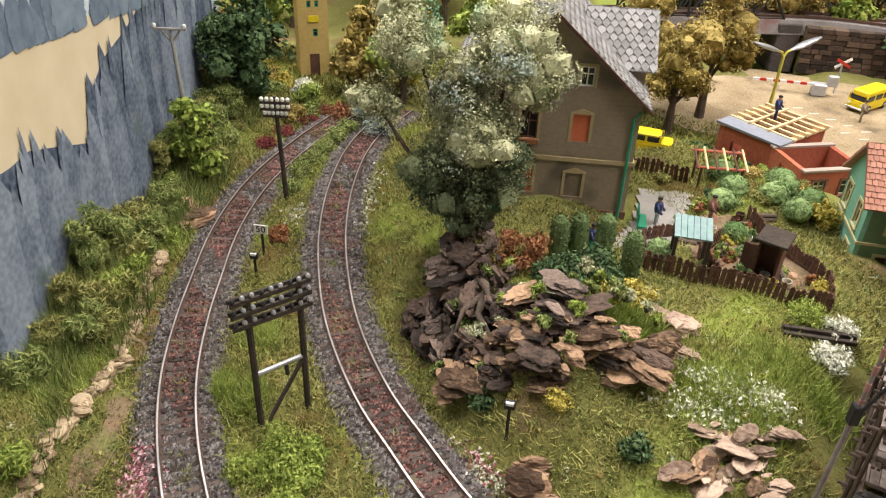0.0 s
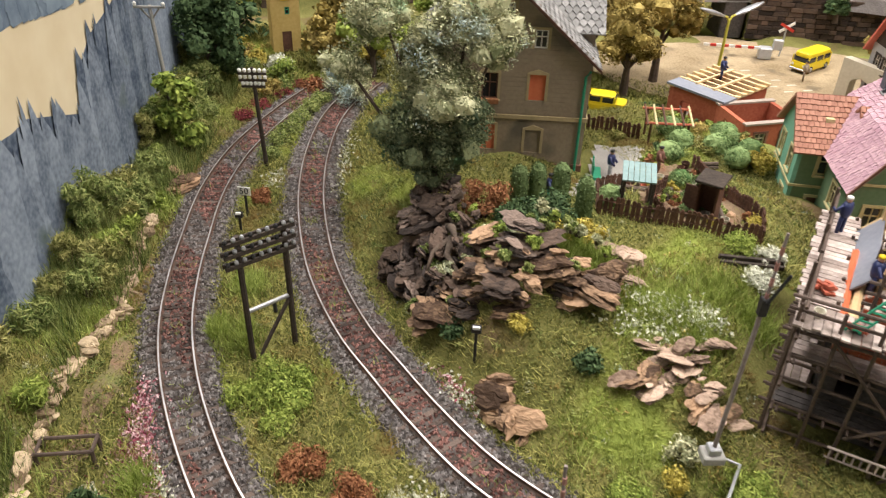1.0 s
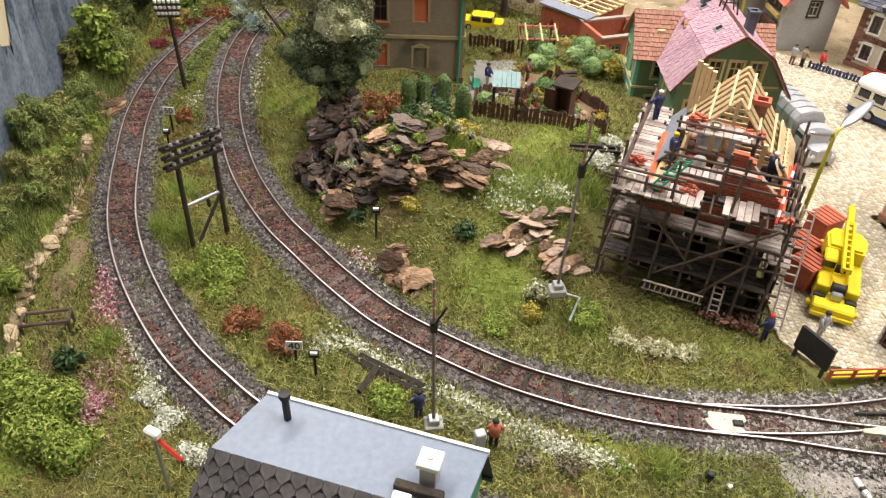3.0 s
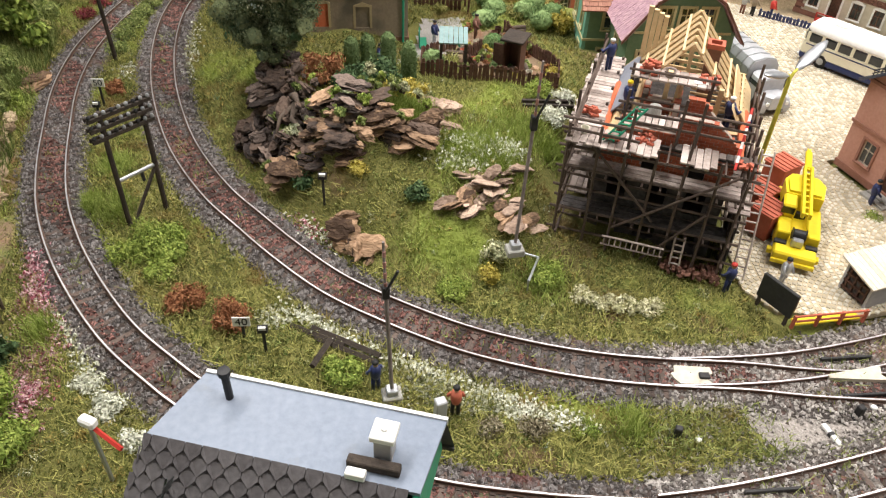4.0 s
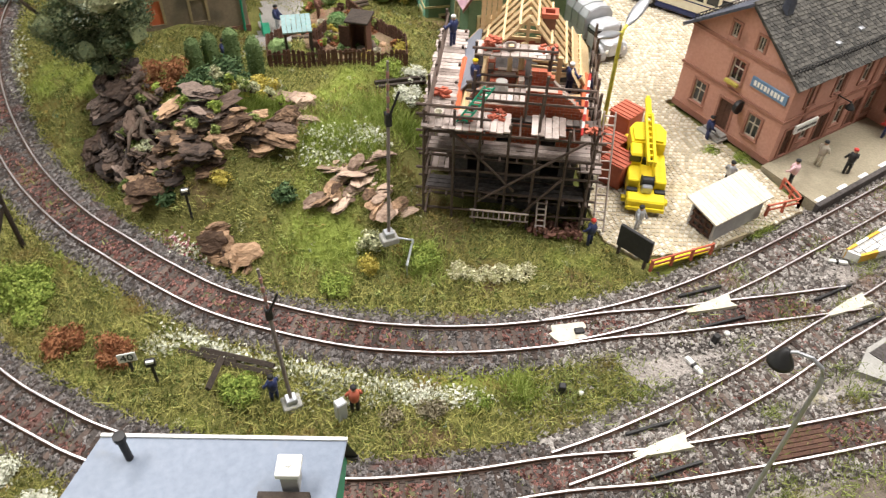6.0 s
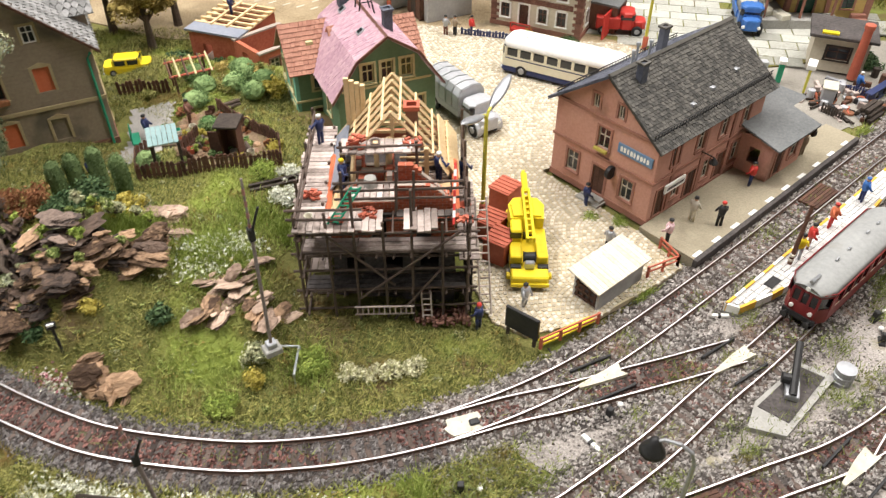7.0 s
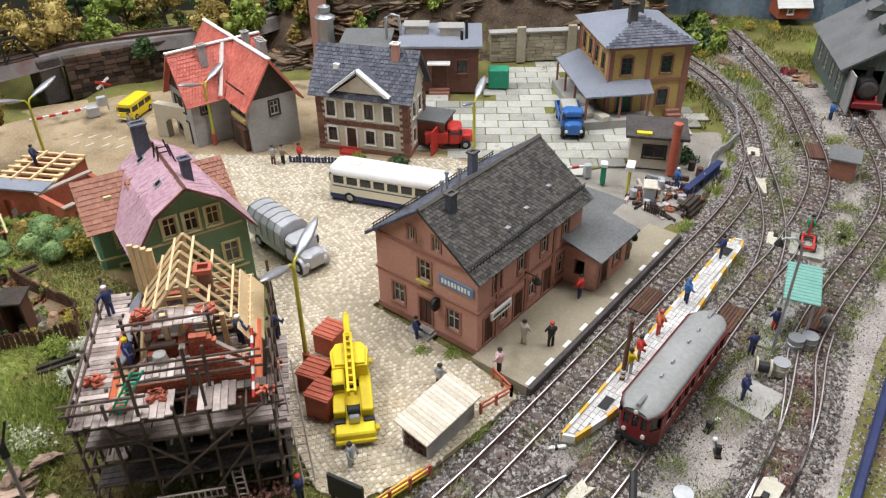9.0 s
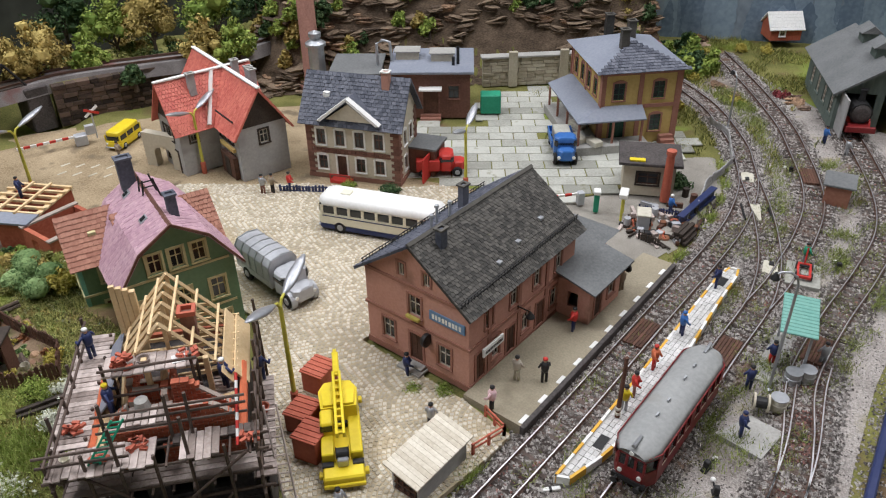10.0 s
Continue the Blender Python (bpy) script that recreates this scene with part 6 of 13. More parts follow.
def brick_house():
    a = -58.4
    L, W, H, top = 8.8, 5.0, 6.1, 9.3
    lo = [("front", 0.95 + i * 1.85, 0.9, 0.85, 1.35) for i in (0, 2, 3)]
    up = [("front", 0.95 + i * 1.85, 3.35, 0.85, 1.5) for i in range(4)]
    sd = [("right", 1.4, 3.35, 0.7, 1.4), ("right", 3.0, 3.35, 0.7, 1.4), ("right", 1.4, 0.9, 0.7, 1.3)]
    h = plain_house("town_house", place(46.5, 47.5, 0, a), "cream-rendered town house with dark brick corners and blue slate roof", L, W, H, M_OFFWHITE, M_BLUESLATE, top, "x", lo + up + sd, M_WHITE, M_BROWNWOOD, 0.55, (0.4, 0.36), 60, True, [("front", 2.8, 0.4, 0.9, 1.95)])
    for x in (0.0, L):
        for s in (0, W):
            for i in range(19):
                w = 0.75 if i % 2 else 0.5
                xa = (x - 0.06, x + w) if x == 0 else (x - w, x + 0.06)
                ya = (s - 0.06, s + w) if s == 0 else (s - w, s + 0.06)
                part("quoin", Geo().box(xa[0], ya[0], 0.3 + i * 0.3, xa[1], ya[1], 0.58 + i * 0.3), M_BRICKDARK, h)
    g = Geo()
    for z in (2.55, 2.72, 2.89):
        for i in range(20):
            g.box(0.6 + i * 0.37, -0.09, z, 0.94 + i * 0.37, -0.0, z + 0.14)
    part("brick_band", g, M_BRICKDARK, h, "brick band between the storeys")
    part("plinth", Geo().box(-0.12, -0.12, 0, L + 0.12, W + 0.12, 0.4), M_BRICKDARK, h)
    for i in range(4):
        for k in range(3):
            x = 1.0 + i * 1.85 + k * 0.28
            part("attic_vent", Geo().box(x, -0.03, 5.4, x + 0.18, 0.0, 5.58), M_BLACK, h)
    # pediment
    cx = L / 2
    part("pediment", Geo().prism([(cx - 2.2, H - 0.1), (cx + 2.2, H - 0.1), (cx, H + 1.5)], -0.4, 0.2), M_OFFWHITE, h, "cream pediment gable")
    for s in (-1, 1):
        q = [(cx + s * 2.75, H - 0.35), (cx, H + 1.75), (cx, H + 1.95), (cx + s * 2.95, H - 0.3)]
        part("pediment_slope", Geo().prism(q, -0.75, 3.0), M_BLUESLATE, h)
        q = [(cx + s * 2.6, H - 0.2), (cx + s * 0.05, H + 1.86), (cx + s * 0.05, H + 2.12), (cx + s * 2.95, H - 0.15)]
        part("white_verge", Geo().prism(q, -0.8, -0.15), M_WHITE, h, "white verge of the pediment")
    chimney(h, 7.2, 2.0, 7.6, 9.9, 0.7, 0.6, M_SALMON, M_WHITE)
    part("skylight", Geo().box(1.5, 1.0, 7.35, 2.1, 1.5, 7.95, c=0.03), M_WHITE, h)
    # garden wall and porch
    part("porch", Geo().box(2.3, -1.0, 0, 4.3, -0.15, 0.25).box(2.3, -1.0, 0.25, 2.4, -0.9, 0.9).box(4.2, -1.0, 0.25, 4.3, -0.9, 0.9).box(2.3, -1.0, 0.85, 4.3, -0.93, 0.92), M_REDPAINT, h, "red railing in front of the door")


brick_house()


def red_roof_house():
    # a long block with a gable to the street and a wing across it
    m = place(41.2, 50.6, 0, -5.0)
    L, W, H, top = 4.8, 13.6, 5.1, 8.6
    h = plain_house("village_house", m, "grey-rendered village house with a bright red tiled roof", L, W, H, M_GREYWALL, M_RED_TILE, top, "y", [("front", 2.1, 3.3, 0.85, 1.3), ("left", 9.6, 3.4, 0.6, 1.1), ("left", 10.7, 3.4, 0.6, 1.1), ("left", 11.8, 3.4, 0.6, 1.1), ("right", 2.0, 1.2, 0.8, 1.3), ("right", 2.0, 3.4, 0.8, 1.2)], M_DARKWOOD, M_FRAME, 0.55, (0.3, 0.36), 70, False, [("left", 11.6, 0.0, 0.8, 2.1)], M_DARKWOOD)
    window(h, (2.15, 6.1, 0.5, 0.7), Matrix.Translation((0, -0.02, 0)), M_WHITE, sill=False)
    part("gable_boarding", Geo().prism([(-0.02, H + 0.02), (L + 0.02, H + 0.02), (L / 2, top - 0.02)], -0.06, -0.005), M_DARKWOOD, h, "dark boarded gable")
    part("ridge_cap", Geo().box(L / 2 - 0.2, -0.6, top + 0.03, L / 2 + 0.2, W + 0.55, top + 0.2, c=0.03), M_WHITE, h, "white ridge capping")
    part("shop_front", Geo().box(-0.5, 0.7, 0.05, -0.02, 3.5, 2.2, c=0.03), M_BROWNWOOD, h, "brown boarded shop front")
    part("shop_door", Geo().box(-0.54, 1.6, 0.1, -0.5, 2.6, 2.0), M_DARKWOOD, h)
    part("name_board", Geo().box(-0.35, 0.7, 2.75, -0.05, 3.6, 3.1, c=0.02), M_YELLOWWALL, h, "mustard-yellow board over the shop front")
    part("snow_guard", Geo().box(-0.15, 0.2, 5.75, -0.1, 4.0, 5.95), M_BLACK, h)
    for x, y in ((3.3, 2.5), (3.4, 3.4), (3.2, 6.0)):
        chimney(h, x, y, 6.6, 9.3, 0.6, 0.55, M_GREYWALL, M_CONCRETE)
    w = plain_house("village_house", place(37.85, 55.35, 0, -3.0), "grey cross wing with a red tiled roof and boarded gable", 8.4, 4.5, 5.08, M_GREYWALL, M_RED_TILE, 8.56, "x", [("left", 1.0, 3.1, 0.75, 1.2), ("left", 2.3, 3.1, 0.75, 1.2), ("left", 0.9, 0.9, 0.8, 1.3), ("front", 1.0, 3.2, 0.7, 1.1)], M_DARKWOOD, M_FRAME, 0.55, (0.3, 0.36), 74, False, [("left", 2.6, 0.0, 0.8, 2.1)], M_DARKWOOD)
    part("ridge_cap", Geo().box(-0.6, 2.05, 8.6, 8.9, 2.45, 8.77, c=0.03), M_WHITE, w, "white ridge capping")
    part("valley_strip", Geo().tube([(2.75, -0.75, 4.72), (5.0, 2.2, 8.62)], 0.19, 4), M_WHITE, w, "white valley strip")
    chimney(w, 2.6, 1.4, 7.0, 9.0, 0.65, 0.55, M_GREYWALL, M_CONCRETE)
    d = part("dormer", Geo().box(-0.3, 8.0, 5.4, 1.3, 9.8, 6.9), M_DARKWOOD, h, "small boarded dormer")
    part("dormer_roof", Geo().prism([(7.7, 6.85), (10.1, 6.85), (8.9, 7.75)], -0.6, 2.0, Matrix.Rotation(radians(90), 4, "Z") @ Matrix.Diagonal((1, -1, 1, 1))), M_RED_TILE, d)
    g = thing("arched_gateway", place(36.3, 60.5, 0, -65), "low stone gateway wall with an arch", "wall")
    part("masonry", wall_geo(0, 4.5, 0, 3.4, [(1.2, 0, 2.0, 2.2)], 0.8, Matrix()), M_OFFWHITE, g)
    part("arch", Geo().prism([(1.2, 2.2), (3.2, 2.2), (3.2, 1.6), (2.9, 1.95), (2.2, 2.15), (1.5, 1.95), (1.2, 1.6)], 0.02, 0.78), M_OFFWHITE, g)


red_roof_house()


M_BOTTLEGREEN = material("bottle_green_paint", (0.012, 0.05, 0.033), (0.03, 0.09, 0.06), 4, 0.6, 0.5, bump=0.1)


def yellow_depot():
    a = math.degrees(math.atan2(28.4 - 32.8, 77.3 - 70.8))
    m = place(70.5, 32.9, 0, a)
    L, W, H, top = 7.8, 9.5, 7.6, 9.3
    h = thing("depot_house", m, "mustard-yellow two-storey depot house with arched windows and grey roof", "house")
    inner(h, L, W, H)
    fr = [(1.2, 4.7, 1.1, 1.7), (5.2, 4.7, 1.1, 1.7), (5.2, 1.3, 1.1, 1.7)]
    lf = [(0.9, 4.7, 0.9, 1.7), (3.0, 4.7, 0.9, 1.7), (5.1, 4.7, 0.9, 1.7), (7.2, 4.7, 0.9, 1.7), (2.0, 0.8, 1.2, 2.2), (5.5, 0.8, 1.2, 2.2)]
    for s, hs in (("front", fr), ("left", lf), ("right", fr[:2]), ("back", [])):
        mm = side(L, W, s)
        ln = L if s in ("front", "back") else W
        e = 0 if s in ("front", "back") else 0.25
        dd = [(1.1, 0.6, 1.5, 2.3)] if s == "front" else []
        part("wall", wall_geo(e, ln - e, 0, H, hs + dd, 0.25, mm), M_YELLOWWALL, h)
        for q in hs:
            window(h, q, mm, M_BOTTLEGREEN, surround=M_SALMON_TRIM, arch=True, bars=(1, 2))
        for q in dd:
            panel_in(h, q, mm, M_BOTTLEGREEN, "door", M_SALMON_TRIM, boards=3)
        for u in ((0, ln / 2, ln) if s in ("front", "left") else (0, ln)):
            part("pilaster", Geo().box(max(u - 0.22, 0) if u < ln else ln - 0.4, -0.09, 0, (u + 0.22) if u else 0.4, 0.0, H, mm), M_SALMON_TRIM, h)
        part("belt_course", Geo().box(0, -0.12, 3.8, ln, 0, 4.15, mm).box(0, -0.12, H - 0.4, ln, 0, H, mm), M_SALMON_TRIM, h)
    o = 0.7
    x0, x1, y0, y1 = -o, L + o, -o, W + o
    cx, ya, yb = L / 2, 3.4, W - 3.4
    part("roof", Geo().add([(x0, y0, H), (x1, y0, H), (x1, y1, H), (x0, y1, H), (cx, ya, top), (cx, yb, top)], [(0, 1, 4), (1, 2, 5, 4), (2, 3, 5), (3, 0, 4, 5), (3, 2, 1, 0)]), M_BLUEFELT, h, "blue-grey hipped roof")
    part("tiles", tiles((x0, y0, H), (x1 - x0, 0, 0), (0, ya + o, top - H), 0.35, 0.4, random.Random(8), clip=lambda v: (0.5 * v, 1 - 0.5 * v)), M_BLUESLATE, h)
    for x, y in ((cx - 1.0, 3.0), (cx + 0.6, 5.6), (cx - 0.8, 8.2)):
        chimney(h, x, y, 8.2, 10.6, 0.8, 0.7, M_SLATE, M_SLATE)
    part("canopy", Geo().add([(-2.6, -1.6, 3.3), (-0.02, -0.05, 4.2), (-0.02, W, 4.2), (-2.6, W, 3.3), (-2.6, -1.6, 3.15), (-0.02, -0.05, 4.05), (-0.02, W, 4.05), (-2.6, W, 3.15)], [(0, 1, 2, 3), (7, 6, 5, 4), (0, 4, 5, 1), (3, 7, 4, 0), (2, 6, 7, 3)]).add([(-2.6, -1.6, 3.3), (4.2, -1.6, 3.3), (4.2, -0.02, 4.2), (-0.02, -0.02, 4.2), (-2.6, -1.6, 3.15), (4.2, -1.6, 3.15), (4.2, -0.02, 4.05), (-0.02, -0.02, 4.05)], [(0, 1, 2, 3), (7, 6, 5, 4), (0, 4, 5, 1), (1, 5, 6, 2)]), M_BLUEFELT, h, "grey loading canopy")
    for x, y in ((-2.4, -1.4), (-2.4, 2.5), (-2.4, 6.0), (-2.4, 9.2), (3.9, -1.4), (1.0, -1.4)):
        part("post", Geo().box(x - 0.1, y - 0.1, 0.9, x + 0.1, y + 0.1, 3.25), M_SALMON_TRIM, h)
    part("loading_dock", Geo().box(-2.9, -2.0, 0, 0, W, 0.9, c=0.04).box(0, -2.0, 0, 4.6, -0.12, 0.9, c=0.04), M_CONCRETE, h, "raised concrete loading dock")
    part("steps", Geo().box(6.2, -1.6, 0, 7.6, -0.12, 0.3).box(6.2, -1.1, 0.3, 7.6, -0.12, 0.6).box(6.2, -0.6, 0.6, 7.6, -0.12, 0.9), M_SALMON_TRIM, h)
    for x, y in ((-2.0, -0.2), (-1.2, 3.0), (-0.8, -1.3)):
        solid("crate", Geo().box(-0.5, -0.9, 0, 0.5, 0.9, 0.5, c=0.05), M_WHITEPLASTIC, m @ place(x, y, 0.92, 20), "pale goods crate on the loading dock", "crate", "goods crates")


yellow_depot()


def factory():
    m = place(60.6, 52.5, 0, -44)
    L, W, H = 8.2, 7.0, 5.0
    h = thing("workshop_building", m, "dark red flat-roofed workshop with roof lanterns", "workshop")
    holes = [(1.0, 2.2, 1.1, 1.4), (5.9, 2.2, 1.1, 1.4)]
    part("wall", wall_geo(0, L, 0, H, holes + [(3.2, 0.5, 1.6, 2.6)], 0.3, Matrix()), M_BRICKDARK, h)
    for q in holes:
        window(h, q, Matrix(), M_DARKWOOD, surround=M_BRICKDARK)
    panel_in(h, (3.2, 0.5, 1.6, 2.6), Matrix(), M_BROWNWOOD, "door", M_BRICKDARK, boards=4)
    for s in ("left", "right", "back"):
        part("wall", wall_geo(0.3 if s != "back" else 0, (L if s == "back" else W) - (0.3 if s != "back" else 0), 0, H, [], 0.3, side(L, W, s)), M_BRICKDARK, h)
    part("roof", Geo().box(-0.4, -0.5, H, L + 0.4, W + 0.3, H + 0.3, c=0.05), M_BLUEFELT, h, "flat grey roof")
    part("awning", Geo().box(2.8, -1.1, 3.4, 5.2, 0, 3.55), M_WHITE, h)
    part("steps", Geo().box(2.9, -0.9, 0, 5.1, -0.02, 0.3).box(2.9, -0.5, 0.3, 5.1, -0.02, 0.5), M_SALMON_TRIM, h)
    for x, y in ((1.4, 4.2), (5.2, 3.6)):
        part("roof_lantern", Geo().box(x - 1.2, y - 0.8, H + 0.3, x + 1.2, y + 0.8, H + 1.1), M_OFFWHITE, h)
        part("lantern_roof", Geo().box(x - 1.4, y - 1.0, H + 1.1, x + 1.4, y + 1.0, H + 1.25, c=0.03), M_CONCRETE, h)
    part("duct", Geo().tube([(-1.8, 3.0, 4.6), (-1.8, 3.0, 7.2), (-1.2, 3.0, 7.6), (-0.4, 3.0, 7.4), (-0.2, 3.0, 5.2)], 0.16, 8), M_TIN, h, "bent tin duct on the roof")
    for x, y, z1 in ((6.9, 2.0, 7.2), (6.4, 1.6, 6.2)):
        part("stove_pipe", Geo().tube([(x, y, H), (x, y, z1)], 0.16, 8), M_BLACK, h)
    b = thing("workshop_building", place(56.3, 57.5, 0, -44), "dark grey workshop shed with a lean-to roof", "workshop")
    part("wall", Geo().box(0, 0, 0, 5.0, 6.0, 4.6), M_DARKROUGH, b)
    part("roof", Geo().box(-0.3, -0.3, 4.6, 5.3, 6.3, 4.85, c=0.04), M_ROOFFELT, b)
    solid("silo", Geo().lathe([(0.9, 0), (0.9, 6.2), (1.15, 6.3), (1.15, 6.6), (0.5, 7.0), (0.7, 7.3), (0.7, 7.7), (0.0, 8.0)], n=16), M_TIN, place(58.0, 62.5, 0), "grey tin dust silo", "silo", smooth=False)
    solid("skip_container", Geo().box(-1.1, -0.8, 0.2, 1.1, 0.8, 2.3, c=0.1), M_GREENPAINT, place(69.0, 46.2, 0, -44), "dark green container beside the workshop", "container")


factory()
stack = thing("factory_chimney", place(59.2, 65.6, -0.2), "tall rust-red factory chimney behind the village", "factory chimney")
part("shaft", Geo().lathe([(1.25, 0), (1.2, 1.0), (1.05, 1.1), (0.95, 17)], n=16), M_BRICKDARK, stack, smooth=True)
part("plinth", Geo().box(-1.5, -1.5, 0, 1.5, 1.5, 0.9, c=0.08), M_BRICKDARK, stack)


def kiosk():
    a = math.degrees(math.atan2(21.8 - 25.3, 67.0 - 64.4))
    m = place(64.3, 25.3, 0, a)
    h = thing("filling_kiosk", m, "small white kiosk with a flat grey roof and a red chimney", "kiosk")
    L, W, H = 4.4, 3.4, 3.1
    part("wall", wall_geo(0, L, 0, H, [(1.2, 1.1, 1.8, 1.1)], 0.25, Matrix()), M_OFFWHITE, h)
    window(h, (1.2, 1.1, 1.8, 1.1), Matrix(), M_BROWNWOOD, surround=M_DARKWOOD)
    for s in ("left", "right", "back"):
        part("wall", wall_geo(0.25 if s != "back" else 0, (L if s == "back" else W) - (0.25 if s != "back" else 0), 0, H, [], 0.25, side(L, W, s)), M_OFFWHITE, h)
    part("roof", Geo().box(-0.5, -0.7, H, L + 0.5, W + 0.4, H + 0.28, c=0.05), M_DARKROUGH, h, "flat dark roof")
    part("roof_sign", Geo().box(0.4, -0.4, H + 0.3, 1.7, 0.1, H + 0.45), M_YELLOW, h, "yellow sign on the roof")
    part("chimney", Geo().lathe([(0.42, 0), (0.34, 4.4), (0.42, 4.45), (0.42, 4.8), (0.2, 4.85)], 3.7, -0.7, 12), M_CRATE, h, "red round chimney")
    # fuel pumps and junk beside it
    rnd = random.Random(12)
    for x, y, mt in ((60.2, 24.9, M_GREENPAINT),):
        t = thing("fuel_pump", place(x, y, 0, 40), "small upright fuel pump with a white top", "fuel pump", "fuel pumps")
        part("body", Geo().box(-0.28, -0.22, 0, 0.28, 0.22, 1.7, c=0.05), mt, t)
        part("globe", Geo().box(-0.4, -0.3, 1.7, 0.4, 0.3, 2.05, c=0.06), M_WHITE, t)
    for i in range(26):
        x, y = 58.8 + rnd.uniform(0, 9.5), 17.2 + rnd.uniform(0, 4.8)
        y += (x - 60) * 0.22
        mt = rnd.choice([M_BROWNWOOD, M_STEEL, M_DARKWOOD, M_PLANK, M_DARKWOOD, M_GREYPAINT])
        q = place(x, y, ground_z(x, y) + 0.02, rnd.uniform(0, 180))
        if i % 3:
            solid("scrap_timber", Geo().box(-rnd.uniform(0.4, 1.1), -0.14, 0, rnd.uniform(0.4, 1.1), 0.14, rnd.uniform(0.12, 0.5), c=0.02), mt, q, "piece of scrap lying in the yard", "scrap", "scrap pieces")
        else:
            solid("scrap_drum", Geo().lathe([(0.3, 0), (0.3, 0.85), (0.26, 0.87), (0.0, 0.86)], n=10), mt, q, "old drum standing in the scrap yard", "drum", "scrap drums")

    g = thing("steel_girder", place(63.3, 18.7, -0.2, math.degrees(math.atan2(0.8, 6.4))), "long dark blue steel girder beside the scrap yard", "girder")
    part("web", Geo().box(0, -0.1, 0.2, 6.6, 0.1, 0.9, c=0.02), M_NAVY, g)
    part("flange", Geo().box(0, -0.3, 0.05, 6.6, 0.3, 0.2, c=0.02).box(0, -0.3, 0.9, 6.6, 0.3, 1.05, c=0.02), M_NAVY, g)
    st = thing("timber_stack", place(62.2, 17.6, ground_z(62.2, 17.6), 8), "stack of dark rotten sleepers in the scrap yard", "timber")
    for k in range(3):
        for j in range(4 - k):
            part("balk", Geo().box(-1.2 + rnd.uniform(-0.2, 0.2), -0.8 + j * 0.4 + 0.2 * k, k * 0.34, 1.2 + rnd.uniform(-0.2, 0.2), -0.46 + j * 0.4 + 0.2 * k, k * 0.34 + 0.3, c=0.03), M_DARKWOOD, st)
    mc = thing("old_machine", place(61.2, 20.8, ground_z(61.2, 20.8), 35), "discarded grey machine with a pale top", "machine")
    part("housing", Geo().box(-0.7, -0.5, 0.1, 0.7, 0.5, 1.3, c=0.06), M_GREYPAINT, mc)
    part("cover", Geo().box(-0.78, -0.58, 1.3, 0.78, 0.58, 1.48, c=0.05), M_WHITEPLASTIC, mc)
    part("flywheel", Geo().lathe([(0.0, 0), (0.42, 0), (0.45, 0.06), (0.42, 0.14), (0, 0.14)], n=16, m=Matrix.Translation((0, -0.5, 0.6)) @ Matrix.Rotation(radians(90), 4, "X")), M_BLACK, mc)
    for k in range(11):
        x, y = 64.6 + 0.42 * k + rnd.uniform(-0.2, 0.2), 17.6 + 0.12 * k + rnd.uniform(-0.3, 0.4)
        solid("loose_board", Geo().box(-rnd.uniform(0.8, 1.6), -0.1, 0, rnd.uniform(0.8, 1.6), 0.1, 0.09, c=0.015), rnd.choice([M_BROWNWOOD, M_DARKWOOD, M_PLANK]), place(x, y, ground_z(x, y) + 0.08, rnd.uniform(5, 60)), "weathered board lying in the scrap yard", "board", "loose boards")
    for k in range(60):
        x, y = rnd.uniform(59.2, 64.2), rnd.uniform(17.6, 22.4)
        mt = rnd.choice([M_DARKWOOD, M_BLACK, M_RUSTY, M_BRICK, M_GREYPAINT, M_RUSTY, M_PLANK])
        q = place(x, y, ground_z(x, y) + 0.06, rnd.uniform(0, 180))
        if k % 4 == 0:
            solid("scrap_iron", Geo().lathe([(0.12, 0), (0.36, 0.0), (0.42, 0.05), (0.36, 0.14), (0.12, 0.12), (0.12, 0.0)], n=14), mt, q, "rusty wheel thrown into the scrap yard", "scrap", "scrap wheels")
        elif k % 4 == 1:
            solid("scrap_pipe", Geo().tube([(-rnd.uniform(0.4, 0.9), 0, 0.1), (rnd.uniform(0.4, 0.9), 0.1, 0.16)], 0.09, 8), mt, q, "short length of rusty pipe", "pipe", "scrap pipes")
        else:
            solid("scrap_block", Geo().box(-rnd.uniform(0.15, 0.5), -0.2, 0, rnd.uniform(0.15, 0.5), rnd.uniform(0.1, 0.3), rnd.uniform(0.15, 0.55), c=0.03), mt, q, "lump of rusty scrap iron", "scrap", "scrap pieces")
    gt = thing("loading_gauge", place(61.0, 22.8, 0.0, 30), "yellow gantry frame with a white lamp box", "gantry")
    for x in (-0.6, 0.6):
        part("leg", Geo().tube([(x * 1.2, 0, 0), (x, 0, 2.0)], 0.11, 6), M_LAMPYEL, gt)
    part("lamp_box", Geo().box(-0.7, -0.35, 2.0, 0.7, 0.35, 2.45, c=0.06), M_WHITE, gt)


M_RUSTY = material("flaking_rust", (0.08, 0.035, 0.02), (0.30, 0.13, 0.07), 6, 0.9, 0.9, bump=0.6)
kiosk()


M_SHEDWALL = material("grey_green_boarding", (0.085, 0.115, 0.10), (0.18, 0.215, 0.19), 4, 0.4, 0.85, bump=0.3, stretch=(1, 1, 0.3))


